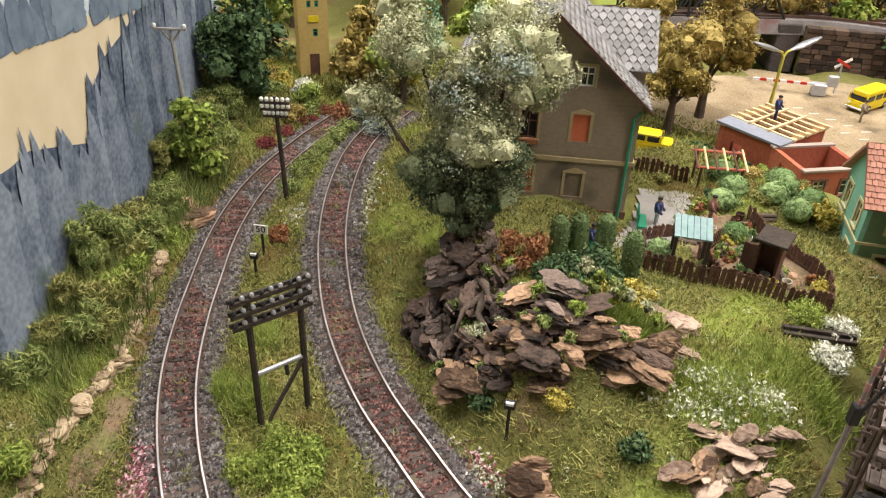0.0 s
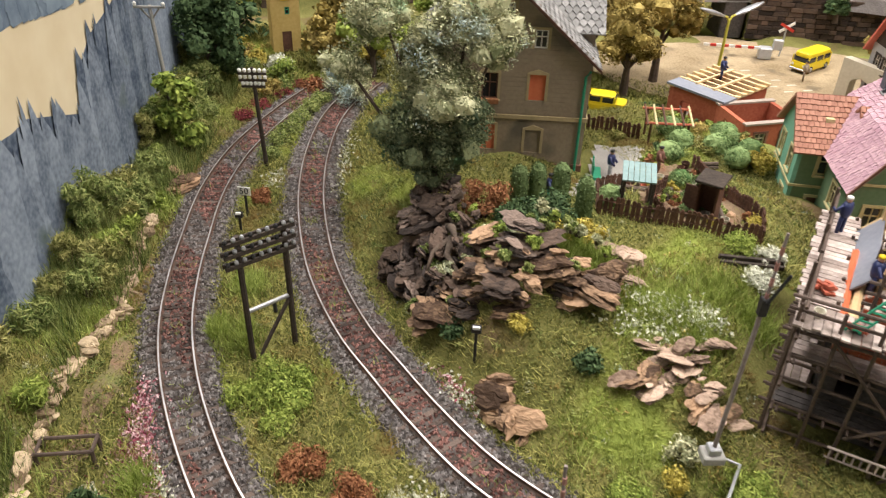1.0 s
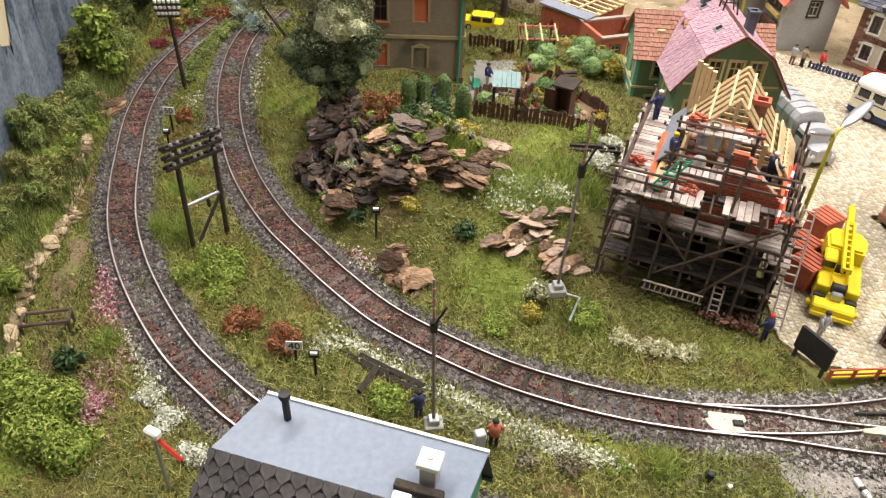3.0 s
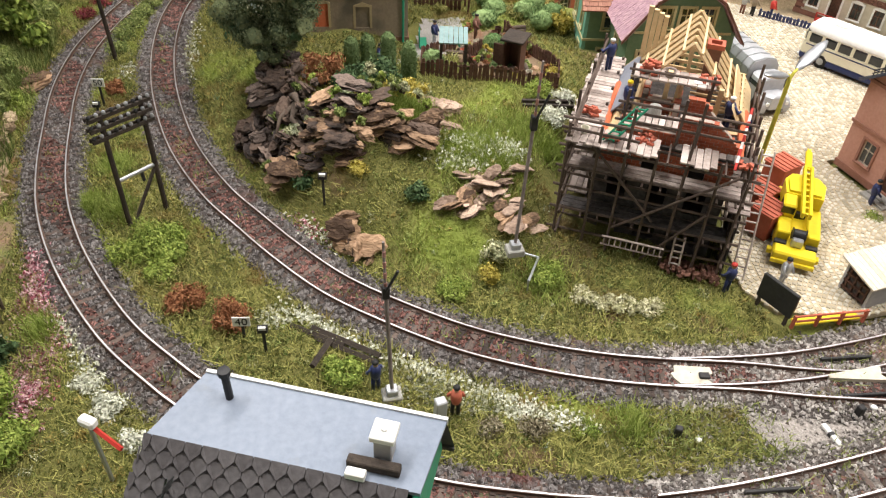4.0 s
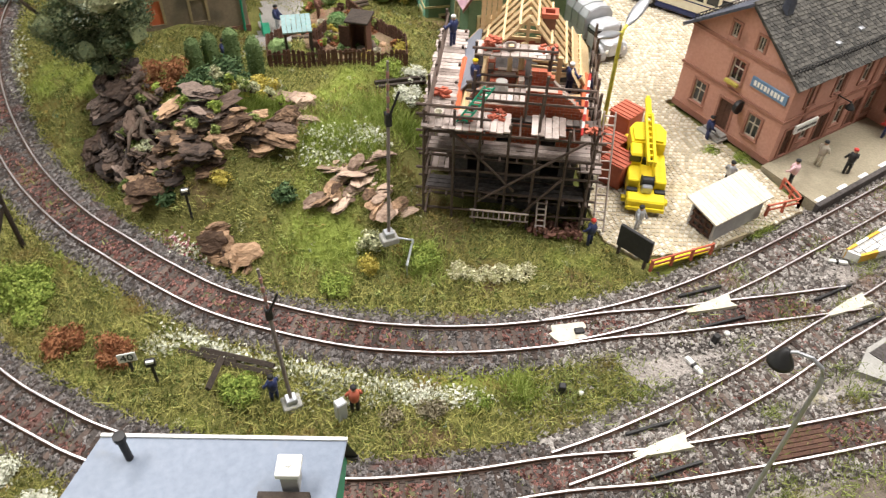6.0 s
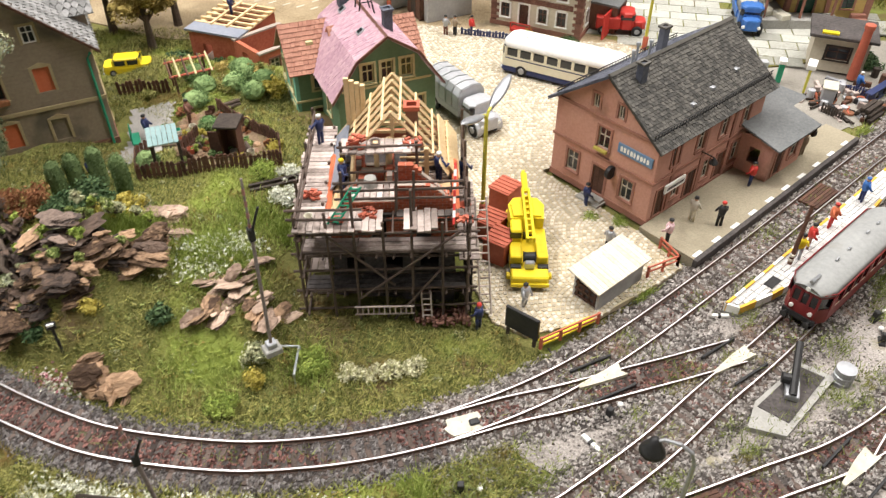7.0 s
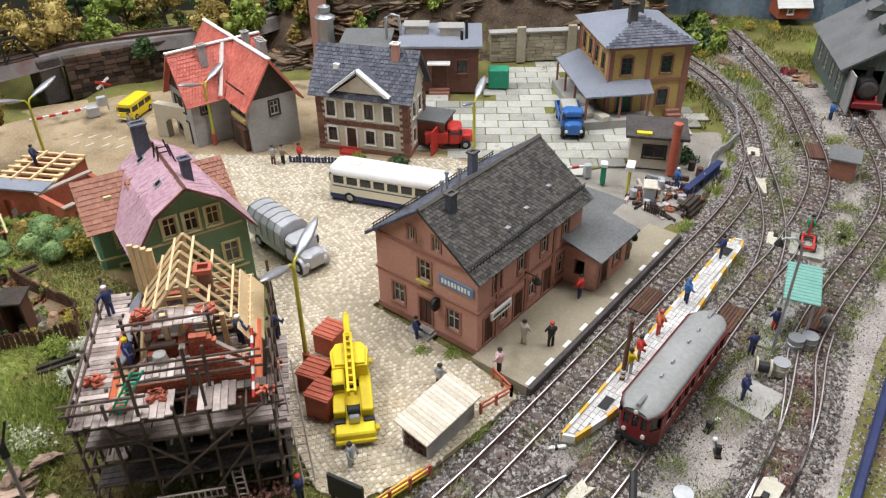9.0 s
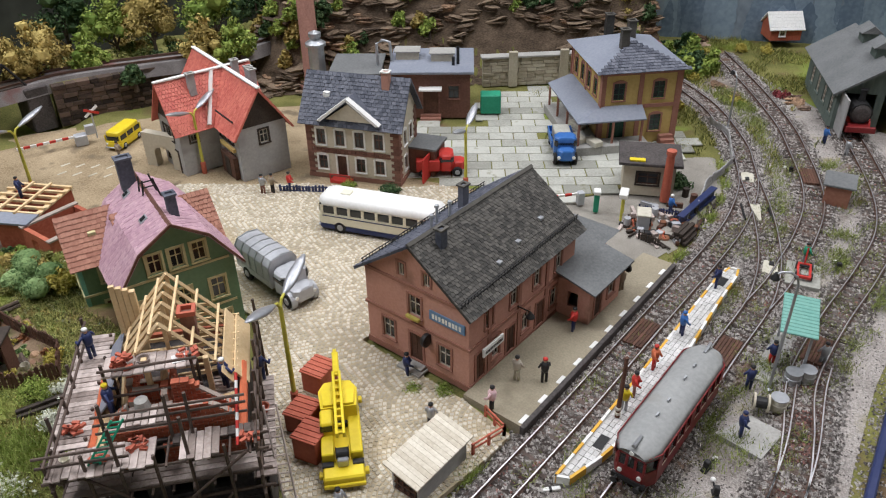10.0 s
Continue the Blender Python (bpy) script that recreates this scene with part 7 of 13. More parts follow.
def engine_shed():
    m = place(96.2, 12.7, -0.3, 36.4)
    L, W, H, top = 13, 8.0, 4.6, 7.2
    h = thing("engine_shed", m, "grey-green timber engine shed with a grey felt roof", "engine shed")
    holes = [(2.0 + i * 3.0, 1.3, 1.2, 1.9) for i in range(4)]
    # the side that faces the station lies along x; the track portal is the left gable
    part("wall", wall_geo(0, L, 0, H, [], 0.3, side(L, W, "front")), M_SHEDWALL, h)
    part("wall", wall_geo(0, L, 0, H, holes, 0.3, side(L, W, "back")), M_SHEDWALL, h)
    for q in holes:
        window(h, q, side(L, W, "back"), M_FRAME, surround=M_SHEDWALL, bars=(2, 2))
    part("wall", wall_geo(0.3, W - 0.3, 0, H, [(0.7, 0, 3.0, 4.0), (4.4, 0, 3.0, 4.0)], 0.3, side(L, W, "left"), [(0.3, H), (W - 0.3, H), (W / 2, top)]), M_SHEDWALL, h)
    part("wall", wall_geo(0.3, W - 0.3, 0, H, [], 0.3, side(L, W, "right"), [(0.3, H), (W - 0.3, H), (W / 2, top)]), M_SHEDWALL, h)
    k = (top - H) / (W / 2)
    for y0, s in ((-0.7, 1), (W + 0.7, -1)):
        slope(h, "roof_slope", (-0.9, y0, H - 0.7 * k), (L + 1.8, 0, 0), (0, s * (W / 2 + 0.7), top - H + 0.7 * k), M_ROOFFELT, 0, 0, 1, label="grey felt slope", thick=0.2)
    for x in (3.5, 8.5):
        part("smoke_vent", Geo().box(x - 0.9, W / 2 - 0.7, top - 0.4, x + 0.9, W / 2 + 0.7, top + 0.7), M_SHEDWALL, h)
        part("vent_roof", Geo().prism([(-1.1, top + 0.7), (1.1, top + 0.7), (0, top + 1.5)], -1.2, 1.2, Matrix.Translation((x, W / 2, 0)) @ Matrix.Rotation(radians(90), 4, "Z")), M_ROOFFELT, h)
    for y in (0.5, 7.45):
        part("gate_leaf", Geo().box(-2.6, y, 0.2, 0.0, y + 0.18, 4.2, c=0.03), M_GREYWALL, h, "open grey gate leaf")
    e = thing("steam_locomotive", m @ place(1.6, 5.9, 0.3, 0), "black steam locomotive with red wheels in the shed door", "locomotive")
    part("boiler", Geo().tube([(-3.4, 0, 2.3), (5, 0, 2.3)], 1.05, 16), M_BLACK, e)
    part("smokebox_door", Geo().lathe([(0.0, 0.12), (0.6, 0.1), (0.9, 0.0), (0.9, -0.05)], n=16, m=Matrix.Translation((-3.45, 0, 2.3)) @ Matrix.Rotation(radians(-90), 4, "Y")), M_DARKROUGH, e)
    part("funnel", Geo().lathe([(0.32, 3.2), (0.28, 4.3), (0.4, 4.5), (0.3, 4.5)], -2.4, 0, 12), M_BLACK, e)
    part("frame", Geo().box(-4.2, -1.0, 0.8, 5, 1.0, 1.2, c=0.05), M_CAR_RED, e)
    part("buffer_beam", Geo().box(-4.5, -1.4, 0.7, -4.2, 1.4, 1.3, c=0.05), M_CAR_RED, e)
    for s in (-1, 1):
        for x in (-2.6, -0.6, 1.4):
            part("wheel", Geo().lathe([(0.0, 0), (0.8, 0.0), (0.8, 0.2), (0.0, 0.2)], n=18, m=Matrix.Translation((x, s * 0.95, 0.8)) @ Matrix.Rotation(radians(90), 4, "X")), M_REDPAINT, e)
    # far little house painted on the edge
    f = plain_house("far_farmhouse", place(111.5, 36.5, 0.6, -42), "small far-off red farmhouse with a white roof", 4, 3.5, 1.7, M_BRICK, M_WHITE, 3.3, "x", [("front", 1.2, 0.6, 0.6, 0.7)], M_WHITE, M_FRAME, 0.3, (0.5, 0.5), 90)


engine_shed()


def yellow_tower():
    m = place(-14.4, 69.0, -0.2, 18)
    h = thing("hose_tower", m, "slim mustard-yellow tower house with small windows", "tower")
    L, W, H = 2.7, 2.6, 11.0
    fr = [(0.85, 7.9, 0.35, 0.7), (1.55, 7.9, 0.35, 0.7), (0.85, 6.2, 0.35, 0.6), (1.55, 6.2, 0.35, 0.6), (1.3, 3.6, 0.45, 0.7)]
    part("wall", wall_geo(0, L, 0, H, fr + [(0.9, 0, 0.9, 2.0)], 0.25, Matrix()), M_YELLOWWALL, h)
    for q in fr:
        window(h, q, Matrix(), M_GREENPAINT, sill=False, bars=(0, 1))
    panel_in(h, (0.9, 0, 0.9, 2.0), Matrix(), M_BROWNWOOD, "door")
    lf = [(1.0, 3.6, 0.4, 0.7), (1.0, 6.2, 0.4, 0.7)]
    part("wall", wall_geo(0.25, W - 0.25, 0, H, lf, 0.25, side(L, W, "left")), M_YELLOWWALL, h)
    for q in lf:
        window(h, q, side(L, W, "left"), M_BROWNWOOD, sill=False)
    part("wall", wall_geo(0.25, W - 0.25, 0, H, [], 0.25, side(L, W, "right")), M_YELLOWWALL, h)
    part("wall", wall_geo(0, L, 0, H, [], 0.25, side(L, W, "back")), M_YELLOWWALL, h)
    part("sign", Geo().box(0.95, -0.1, 4.95, 1.85, -0.02, 5.5), M_YELLOW, h, "yellow sign with dark bars")
    part("roof", Geo().add([(-0.3, -0.3, H), (L + 0.3, -0.3, H), (L + 0.3, W + 0.3, H), (-0.3, W + 0.3, H), (L / 2, W / 2, H + 1.8)], [(0, 1, 4), (1, 2, 4), (2, 3, 4), (3, 0, 4), (3, 2, 1, 0)]), M_BROWN_TILE, h)


yellow_tower()


def brick_shells():
    """Two low unfinished red-brick sheds by the sand road."""
    for m, L, W, H, beams in ((place(22.6, 50.7, 0.0, 38), 6.2, 4.8, 2.9, True), (place(23.1, 46.9, 0.3, 12), 4.6, 4.0, 2.6, False)):
        h = thing("brick_shell", m, "unfinished red-brick shed" + (" with open pine roof beams" if beams else " with a bare wall top"), "shed", "brick sheds")
        fr = [(0.9, 0.8, 0.9, 1.1), (3.0, 0.8, 1.1, 1.1)]
        part("wall", wall_geo(0, L, 0, H, fr, 0.35, Matrix()), M_BRICK, h)
        for q in fr:
            window(h, q, Matrix(), M_FRAME, surround=M_BRICKDARK)
        part("wall", wall_geo(0.35, W - 0.35, 0, H, [(1.2, 0, 0.9, 2.0)], 0.35, side(L, W, "left")), M_BRICK, h)
        part("wall", wall_geo(0.35, W - 0.35, 0, H, [(1.2, 0, 0.9, 2.0)], 0.35, side(L, W, "right")), M_BRICK, h)
        part("wall", wall_geo(0, L, 0, H, [], 0.35, side(L, W, "back")), M_BRICK, h)
        part("floor", Geo().box(0.35, 0.35, 0, L - 0.35, W - 0.35, 0.15), M_MORTAR, h)
        part("wall_plate", Geo().box(-0.1, -0.1, H, L + 0.1, 0.35, H + 0.14).box(-0.1, W - 0.35, H, L + 0.1, W + 0.1, H + 0.14), M_PINE if beams else M_MORTAR, h)
        if beams:
            for i in range(6):
                x = 1.4 + i * (L - 1.7) / 5
                part("beam", Geo().box(x, -0.25, H + 0.14, x + 0.22, W + 0.25, H + 0.36), M_PINE, h)
            for y in (1.6, 3.2):
                part("beam", Geo().box(1.2, y, H + 0.3, L, y + 0.2, H + 0.48), M_PINE, h)
            part("roof_board", Geo().box(-0.2, -0.25, H + 0.14, 1.5, W + 0.25, H + 0.3), M_BLUEFELT, h, "grey boarded part of the roof")


brick_shells()


# ---------------------------------------------------------------- platforms, plaza, yards
def inside(poly, x, y):
    c, n = False, len(poly)
    for i in range(n):
        (ax, ay), (bx, by) = poly[i], poly[(i + 1) % n]
        if (ay > y) != (by > y) and x < (bx - ax) * (y - ay) / (by - ay) + ax:
            c = not c
    return c


PLATFORM = [(36.9, 11.9), (57.6, 15.45), (57.3, 18.0), (50.0, 17.2), (48.7, 18.0), (36.3, 16.2)]


def platform_one():
    t = thing("platform", place(0, 0, 0), "tan station platform with a dark kerb and white edge marks", "platform", kind="structure")
    part("surface", Geo().plate(PLATFORM, -0.45, 0.32), M_PLATFORM, t)
    a, b = Vector((36.85, 11.75)), Vector((57.65, 15.3))
    d = (b - a).normalized()
    ang = math.degrees(math.atan2(d.y, d.x))
    ln = (b - a).length
    part("kerb", Geo().box(0, -0.02, -0.45, ln, 0.3, 0.36, place_cm(a.x, a.y, 0, ang), c=0.03), M_DARKROUGH, t, "dark platform kerb")
    for i in range(10):
        x = 0.25 + i * 2.1
        part("edge_mark", Geo().box(x, 0.3, 0.3, x + 0.8, 0.56, 0.365, place_cm(a.x, a.y, 0, ang), c=0.01), M_WHITE, t, "white platform edge mark")


def place_cm(x, y, z, rz=0.0):
    return Matrix.Translation((x, y, z)) @ Matrix.Rotation(radians(rz), 4, "Z")


platform_one()

ISLAND = [(35.5, 8.35), (36.0, 7.62), (38.5, 7.4), (41.5, 7.45), (45.0, 8.05), (50.0, 9.2), (55.5, 10.5), (59.6, 11.35), (60.6, 11.75), (60.3, 12.4), (58.6, 12.4), (52.0, 11.2), (45.0, 9.95), (39.5, 9.0)]


def island():
    t = thing("island_platform", place(0, 0, 0), "narrow pale stone island platform with orange and white edge", "platform", kind="structure")
    part("core", Geo().plate(ISLAND, -0.45, 0.24), M_CONCRETE, t)
    g, rnd = Geo(), random.Random(5)
    ang = 9.4
    for i in range(-4, 64):
        for j in range(-8, 10):
            x, y = 47.5 + (i - 30) * 0.42 * math.cos(radians(ang)) - (j * 0.3) * math.sin(radians(ang)), 9.6 + (i - 30) * 0.42 * math.sin(radians(ang)) + j * 0.3 * math.cos(radians(ang))
            if inside(ISLAND, x, y) and all(inside(ISLAND, x + a, y + b) for a, b in ((0.22, 0.1), (-0.22, 0.1), (0.22, -0.14), (-0.22, -0.14))):
                g.box(-0.195, -0.135, 0, 0.195, 0.135, 0.31 + rnd.uniform(-0.01, 0.015), place_cm(x, y, 0, ang), c=0.0)
    tagged(part("paving_stone", g, M_PLATE2, t), kind="stuff")
    pts = ISLAND + [ISLAND[0]]
    k = 0
    for (ax, ay), (bx, by) in zip(pts, pts[1:]):
        d = Vector((bx - ax, by - ay))
        n = max(1, round(d.length / 1.1))
        for i in range(n):
            k += 1
            part("edge_stripe", Geo().box(d.length * i / n, -0.02, -0.2, d.length * (i + 1) / n - 0.02, 0.14, 0.335, place_cm(ax, ay, 0, math.degrees(math.atan2(d.y, d.x)))), M_WHITE if k % 2 else M_ORANGE, t)
    for x, y in ((39.3, 8.1), (58.2, 11.75)):
        part("shaft_opening", Geo().box(-0.55, -0.28, 0.25, 0.55, 0.28, 0.345, place_cm(x, y, 0, 10)), M_BLACK, t, "black rectangular opening in the platform")
    p = thing("platform_post", place(41.55, 8.7, 0.31), "dark wooden post with pale bands at its foot", "post")
    part("pole", Geo().tube([(0, 0, 0), (0.3, 0.1, 4.2)], [0.15, 0.11], 10), M_BROWNWOOD, p)
    for z in (0.25, 0.6):
        part("band", Geo().lathe([(0.17, z), (0.18, z), (0.18, z + 0.15), (0.17, z + 0.15)], n=10), M_WHITEPLASTIC, p)
    part("cap", Geo().lathe([(0.13, 4.2), (0.13, 4.28), (0, 4.32)], 0.3, 0.1, 10), M_BROWNWOOD, p)


M_ORANGE = material("orange_line_paint", (0.62, 0.33, 0.03), (0.74, 0.45, 0.08), 5, 0.8, 0.7, bump=0.1)
island()

PLAZA = [(24.6, 12.6), (28.6, 11.6), (34.0, 11.9), (36.2, 12.2), (36.2, 16.2), (35.2, 24.9), (46.6, 26.6), (55, 33), (54, 37.5), (49, 41.0), (45.6, 46.0), (41.0, 50.2), (36.6, 54.6), (33.5, 53), (31.5, 46), (31.0, 36), (31.2, 31.5), (27.5, 24.5), (24.6, 18.5), (23.6, 14.5)]


def plaza():
    t = thing("plaza", place(0, 0, 0), "sunlit sandy plaza of cobbles laid in arcs", "plaza", kind="structure")
    part("bed", Geo().plate(PLAZA, -0.35, 0.0), M_JOINT, t)
    rnd = random.Random(2)
    g, own = Geo(), []
    s = 0.33
    for row in range(-12, 160):
        for col in range(-5, 135):
            u = col * s * 1.02 + (0.5 * s if row % 2 else 0)
            v = row * s * 0.86
            arc = 0.55 * abs(math.sin(u * math.pi / 3.4))
            a = radians(28)
            x, y = 22 + u * math.cos(a) - (v + arc - 8) * math.sin(a), 8 + u * math.sin(a) + (v + arc - 8) * math.cos(a)
            if not (22 < x < 56 and 11 < y < 55) or not inside(PLAZA, x, y):
                continue
            r = s * 0.46
            tilt = math.cos(u * math.pi / 3.4) * 0.45 * (1 if math.sin(u * math.pi / 3.4) > 0 else -1)
            b = a + tilt + rnd.uniform(-0.15, 0.15)
            c, d = math.cos(b), math.sin(b)
            if x < 29.5 and y < 16.8 and len(own) < 300:
                own.append((x, y, math.degrees(b)))
                continue
            w, l, hgt = r * rnd.uniform(0.85, 1.05), r * rnd.uniform(0.75, 0.9), rnd.uniform(0.0, 0.03)
            q = [(-w, -l), (w, -l), (w, l), (-w, l)]
            k = len(g.v)
            for sc, z in ((1.0, -0.03), (0.72, 0.025 + hgt)):
                g.v += [(x + (p * c - o * d) * sc, y + (p * d + o * c) * sc, z) for p, o in q]
            g.f += [(k, k + 1, k + 5, k + 4), (k + 1, k + 2, k + 6, k + 5), (k + 2, k + 3, k + 7, k + 6), (k + 3, k, k + 4, k + 7), (k + 4, k + 5, k + 6, k + 7)]
    tagged(part("cobblestones", g, M_COBBLE, t), kind="stuff")
    q = Geo()
    w, l = s * 0.44, s * 0.38
    for sc, z in ((1.0, -0.03), (0.72, 0.04)):
        q.v += [(a * sc, b * sc, z) for a, b in ((-w, -l), (w, -l), (w, l), (-w, l))]
    q.f = [(0, 1, 5, 4), (1, 2, 6, 5), (2, 3, 7, 6), (3, 0, 4, 7), (4, 5, 6, 7)]
    stone = mesh_of("cobblestone", q, M_COBBLE)
    for x, y, a in own:
        ob = new("cobblestone", stone)
        ob.parent = t
        ob.matrix_world = place(x, y, rnd.uniform(-0.01, 0.015), a)


plaza()


def sand_road():
    t = thing("road", place(0, 0, 0), "pale sand-coloured village road with worn lane marks", "road", kind="structure")
    part("surface", Geo().plate([(30.6, 40), (46, 30), (58, 30), (62, 52), (56, 62), (48, 68), (37, 73.5), (30, 76.2), (22, 76), (8, 82), (4, 76), (14, 68), (19, 60.5), (24, 57.5), (29.2, 55.5), (30.8, 50)], -0.4, -0.03), M_SAND, t)
    for i in range(5):
        for j in range(2):
            part("lane_mark", Geo().box(-0.45, -0.1, -0.05, 0.45, 0.1, -0.01, place_cm(29.5 + i * 1.0 + j * 0.9, 64.5 - i * 1.2 + j * 1.6, 0, 8)), M_WHITEPLASTIC, t)


sand_road()


def slab_yard():
    t = thing("paved_yard", place(0, 0, 0), "yard of large pale concrete slabs with grassy joints", "yard", kind="structure")
    poly = [(55.5, 35.0), (60.0, 28.0), (64.5, 26.0), (73.5, 26.0), (80, 27), (78.5, 30.5), (70, 35.2), (68, 37.5), (80.5, 45.6), (73.5, 51), (66.0, 44.5), (61, 50), (56.8, 45.5), (52.8, 40.5)]
    part("bed", Geo().plate(poly, -0.4, -0.02), M_GROUND, t)
    rnd = random.Random(6)
    a = radians(-43)
    n = 0
    for i in range(-12, 14):
        for j in range(-14, 16):
            u, v = i * 2.5 + (1.2 if j % 2 else 0), j * 1.65
            x, y = 65 + u * math.cos(a) - v * math.sin(a), 37 + u * math.sin(a) + v * math.cos(a)
            if inside(poly, x, y) and n < 300:
                n += 1
                part("slab", Geo().box(-1.2, -0.78, -0.1, 1.2, 0.78, 0.05 + rnd.uniform(-0.015, 0.02), place_cm(x, y, 0, -43 + rnd.uniform(-0.8, 0.8)), c=0.025), M_SLAB, t)


slab_yard()


# ---------------------------------------------------------------- railway furniture
def on_line(line, x):
    i = min(range(len(line)), key=lambda k: abs(line[k].x - x))
    d = line[min(i + 1, len(line) - 1)] - line[max(i - 1, 0)]
    return line[i], math.degrees(math.atan2(d.y, d.x))


def turnout(line, x, flip, seed):
    """Point motor plate with its tie bar."""
    p, a = on_line(line, x)
    t = thing("point_motor", place(p.x, p.y, 0, a + (180 if flip else 0)), "bone-white point motor plate between the rails", "point motor", "point motors")
    part("plate", Geo().plate([(-0.9, -0.35), (-0.7, -0.6), (0.9, -0.62), (0.55, -0.2), (0.95, 0.1), (0.9, 0.45), (-0.8, 0.5), (-0.85, 0.1), (-1.05, 0.0)], -0.24, -0.08), M_WHITEPLASTIC, t)
    part("spring_box", Geo().box(0.25, -0.3, -0.09, 0.75, 0.05, 0.05, c=0.03), M_BLACK, t)
    return t


for ln, x, fl, sd in ((MAIN, 18.4, False, 1), (THREE, 39.9, True, 2), (LEFT, 40.9, True, 3), (PLAT, 75.5, True, 4), (THREE, 63.0, False, 5)):
    turnout(ln, x, fl, sd)


def frog(x, y, a):
    t = thing("crossing_frog", place(x, y, 0, a), "cream plastic crossing frog of a turnout", "turnout frog", "crossing frogs")
    part("casting", Geo().plate([(-1.5, -0.1), (0.2, -0.32), (1.3, -0.42), (1.1, -0.08), (1.3, 0.4), (0.2, 0.34), (-1.5, 0.1)], -0.2, 0.015), M_WHITEPLASTIC, t)
    for s in (-1, 1):
        part("check_rail", Geo().box(-1.3, s * 1.12 - 0.07, -0.22, 1.3, s * 1.12 + 0.07, -0.01, c=0.02), M_BLACK, t, "black check rail")


for x, y, a in ((26.2, 8.1, -6), (18.9, 2.1, -6), (33.0, 5.25, 2), (70.0, 15.4, 38), (32.8, -2.5, 8)):
    frog(x, y, a)


def switch_stand(x, y, a):
    t = thing("switch_stand", place(x, y, ground_z(x, y), a), "black point lever with a white counterweight", "point lever", "point levers")
    part("base", Geo().box(-0.35, -0.18, 0, 0.35, 0.18, 0.2, c=0.03), M_BLACK, t)
    part("lantern", Geo().box(-0.16, -0.16, 0.2, 0.16, 0.16, 0.75, c=0.04), M_BLACK, t)
    part("lever", Geo().tube([(0.1, 0, 0.2), (0.85, 0, 0.25)], 0.05, 6), M_BLACK, t)
    part("weight", Geo().blob((0.9, 0, 0.28), (0.16, 0.16, 0.14), rough=0), M_WHITE, t)


for x, y, a in ((16.3, 6.6, -30), (42.5, 3.3, 0), (41.3, 2.0, 40), (66.9, 7.0, 40), (79.5, 17.2, 60), (25.0, 6.2, 10)):
    switch_stand(x, y, a)
for (x0, y0), (x1, y1) in (((23.1, 6.0), (23.2, 4.8)), ((34.7, 8.5), (35.6, 7.9)), ((60.6, 12.9), (61.2, 12.3)), ((28.2, -1.6), (28.9, -2.6))):
    d = Vector((x1 - x0, y1 - y0))
    t = thing("clearance_marker", place(x0, y0, ground_z(x0, y0) + 0.08, math.degrees(math.atan2(d.y, d.x))), "white clearance marker post lying between tracks", "track marker", "clearance markers")
    part("bar", Geo().box(0, -0.12, 0, d.length, 0.12, 0.18, c=0.03), M_WHITE, t)
    part("black_band", Geo().box(d.length * 0.4, -0.125, -0.01, d.length * 0.55, 0.125, 0.185), M_BLACK, t)


def crossing_panel(line, x, n):
    p, a = on_line(line, x)
    t = thing("plank_crossing", place(p.x, p.y, 0, a), "brown plank crossing between the rails", "plank crossing", "plank crossings")
    for i in range(n):
        part("plank", Geo().box(-1.5, -0.68 + i * 1.36 / n, -0.24, 1.5, -0.68 + (i + 1) * 1.36 / n - 0.025, -0.03, c=0.015), M_BROWNWOOD, t)


for ln, x in ((PLAT, 49.3), (LEFT, 24.6), (FOUR, 56.3), (FIVE, 79.5), (THREE, 52.0)):
    crossing_panel(ln, x, 6)


def portal():
    a, b = Vector((-6.35, 26.65)), Vector((-8.18, 25.26))
    d = a - b
    z0 = ground_z(-7.2, 26)
    t = thing("telegraph_portal", place(b.x, b.y, z0 - 0.05, math.degrees(math.atan2(d.y, d.x))), "dark double-legged telegraph portal with rows of insulators", "telegraph pole")
    w, H = d.length, 7.0 - z0
    for x in (0, w):
        part("leg", Geo().tube([(x, 0, 0), (x, 0, H)], 0.15, 8), M_DARKWOOD, t)
    for k, z in enumerate((H - 0.25, H - 0.85, H - 1.45)):
        part("crossarm", Geo().box(-0.75, -0.22, z - 0.11, w + 0.5, -0.1, z + 0.11, c=0.02).box(-0.75, 0.1, z - 0.11, w + 0.5, 0.22, z + 0.11, c=0.02), M_DARKWOOD, t)
        for i in range(9):
            x = -0.62 + i * (w + 1.0) / 8
            part("insulator", Geo().lathe([(0.05, z + 0.1), (0.11, z + 0.16), (0.11, z + 0.24), (0.06, z + 0.32), (0, z + 0.33)], x, -0.16, 8), M_STEEL if i % 3 else M_BLACK, t)
    part("tie_beam", Geo().tube([(-0.05, 0, 3.1), (w + 0.1, 0, 3.15)], 0.11, 8), M_STEEL, t, "pale weathered tie beam")
    part("brace", Geo().tube([(0.3, 0.0, 0.1), (w - 0.05, 0.0, 3.0)], 0.1, 8), M_DARKWOOD, t)
    part("hook", Geo().tube([(w * 0.62, 0, 3.0), (w * 0.62, -0.05, 2.5)], 0.1, 6), M_BLACK, t)


portal()


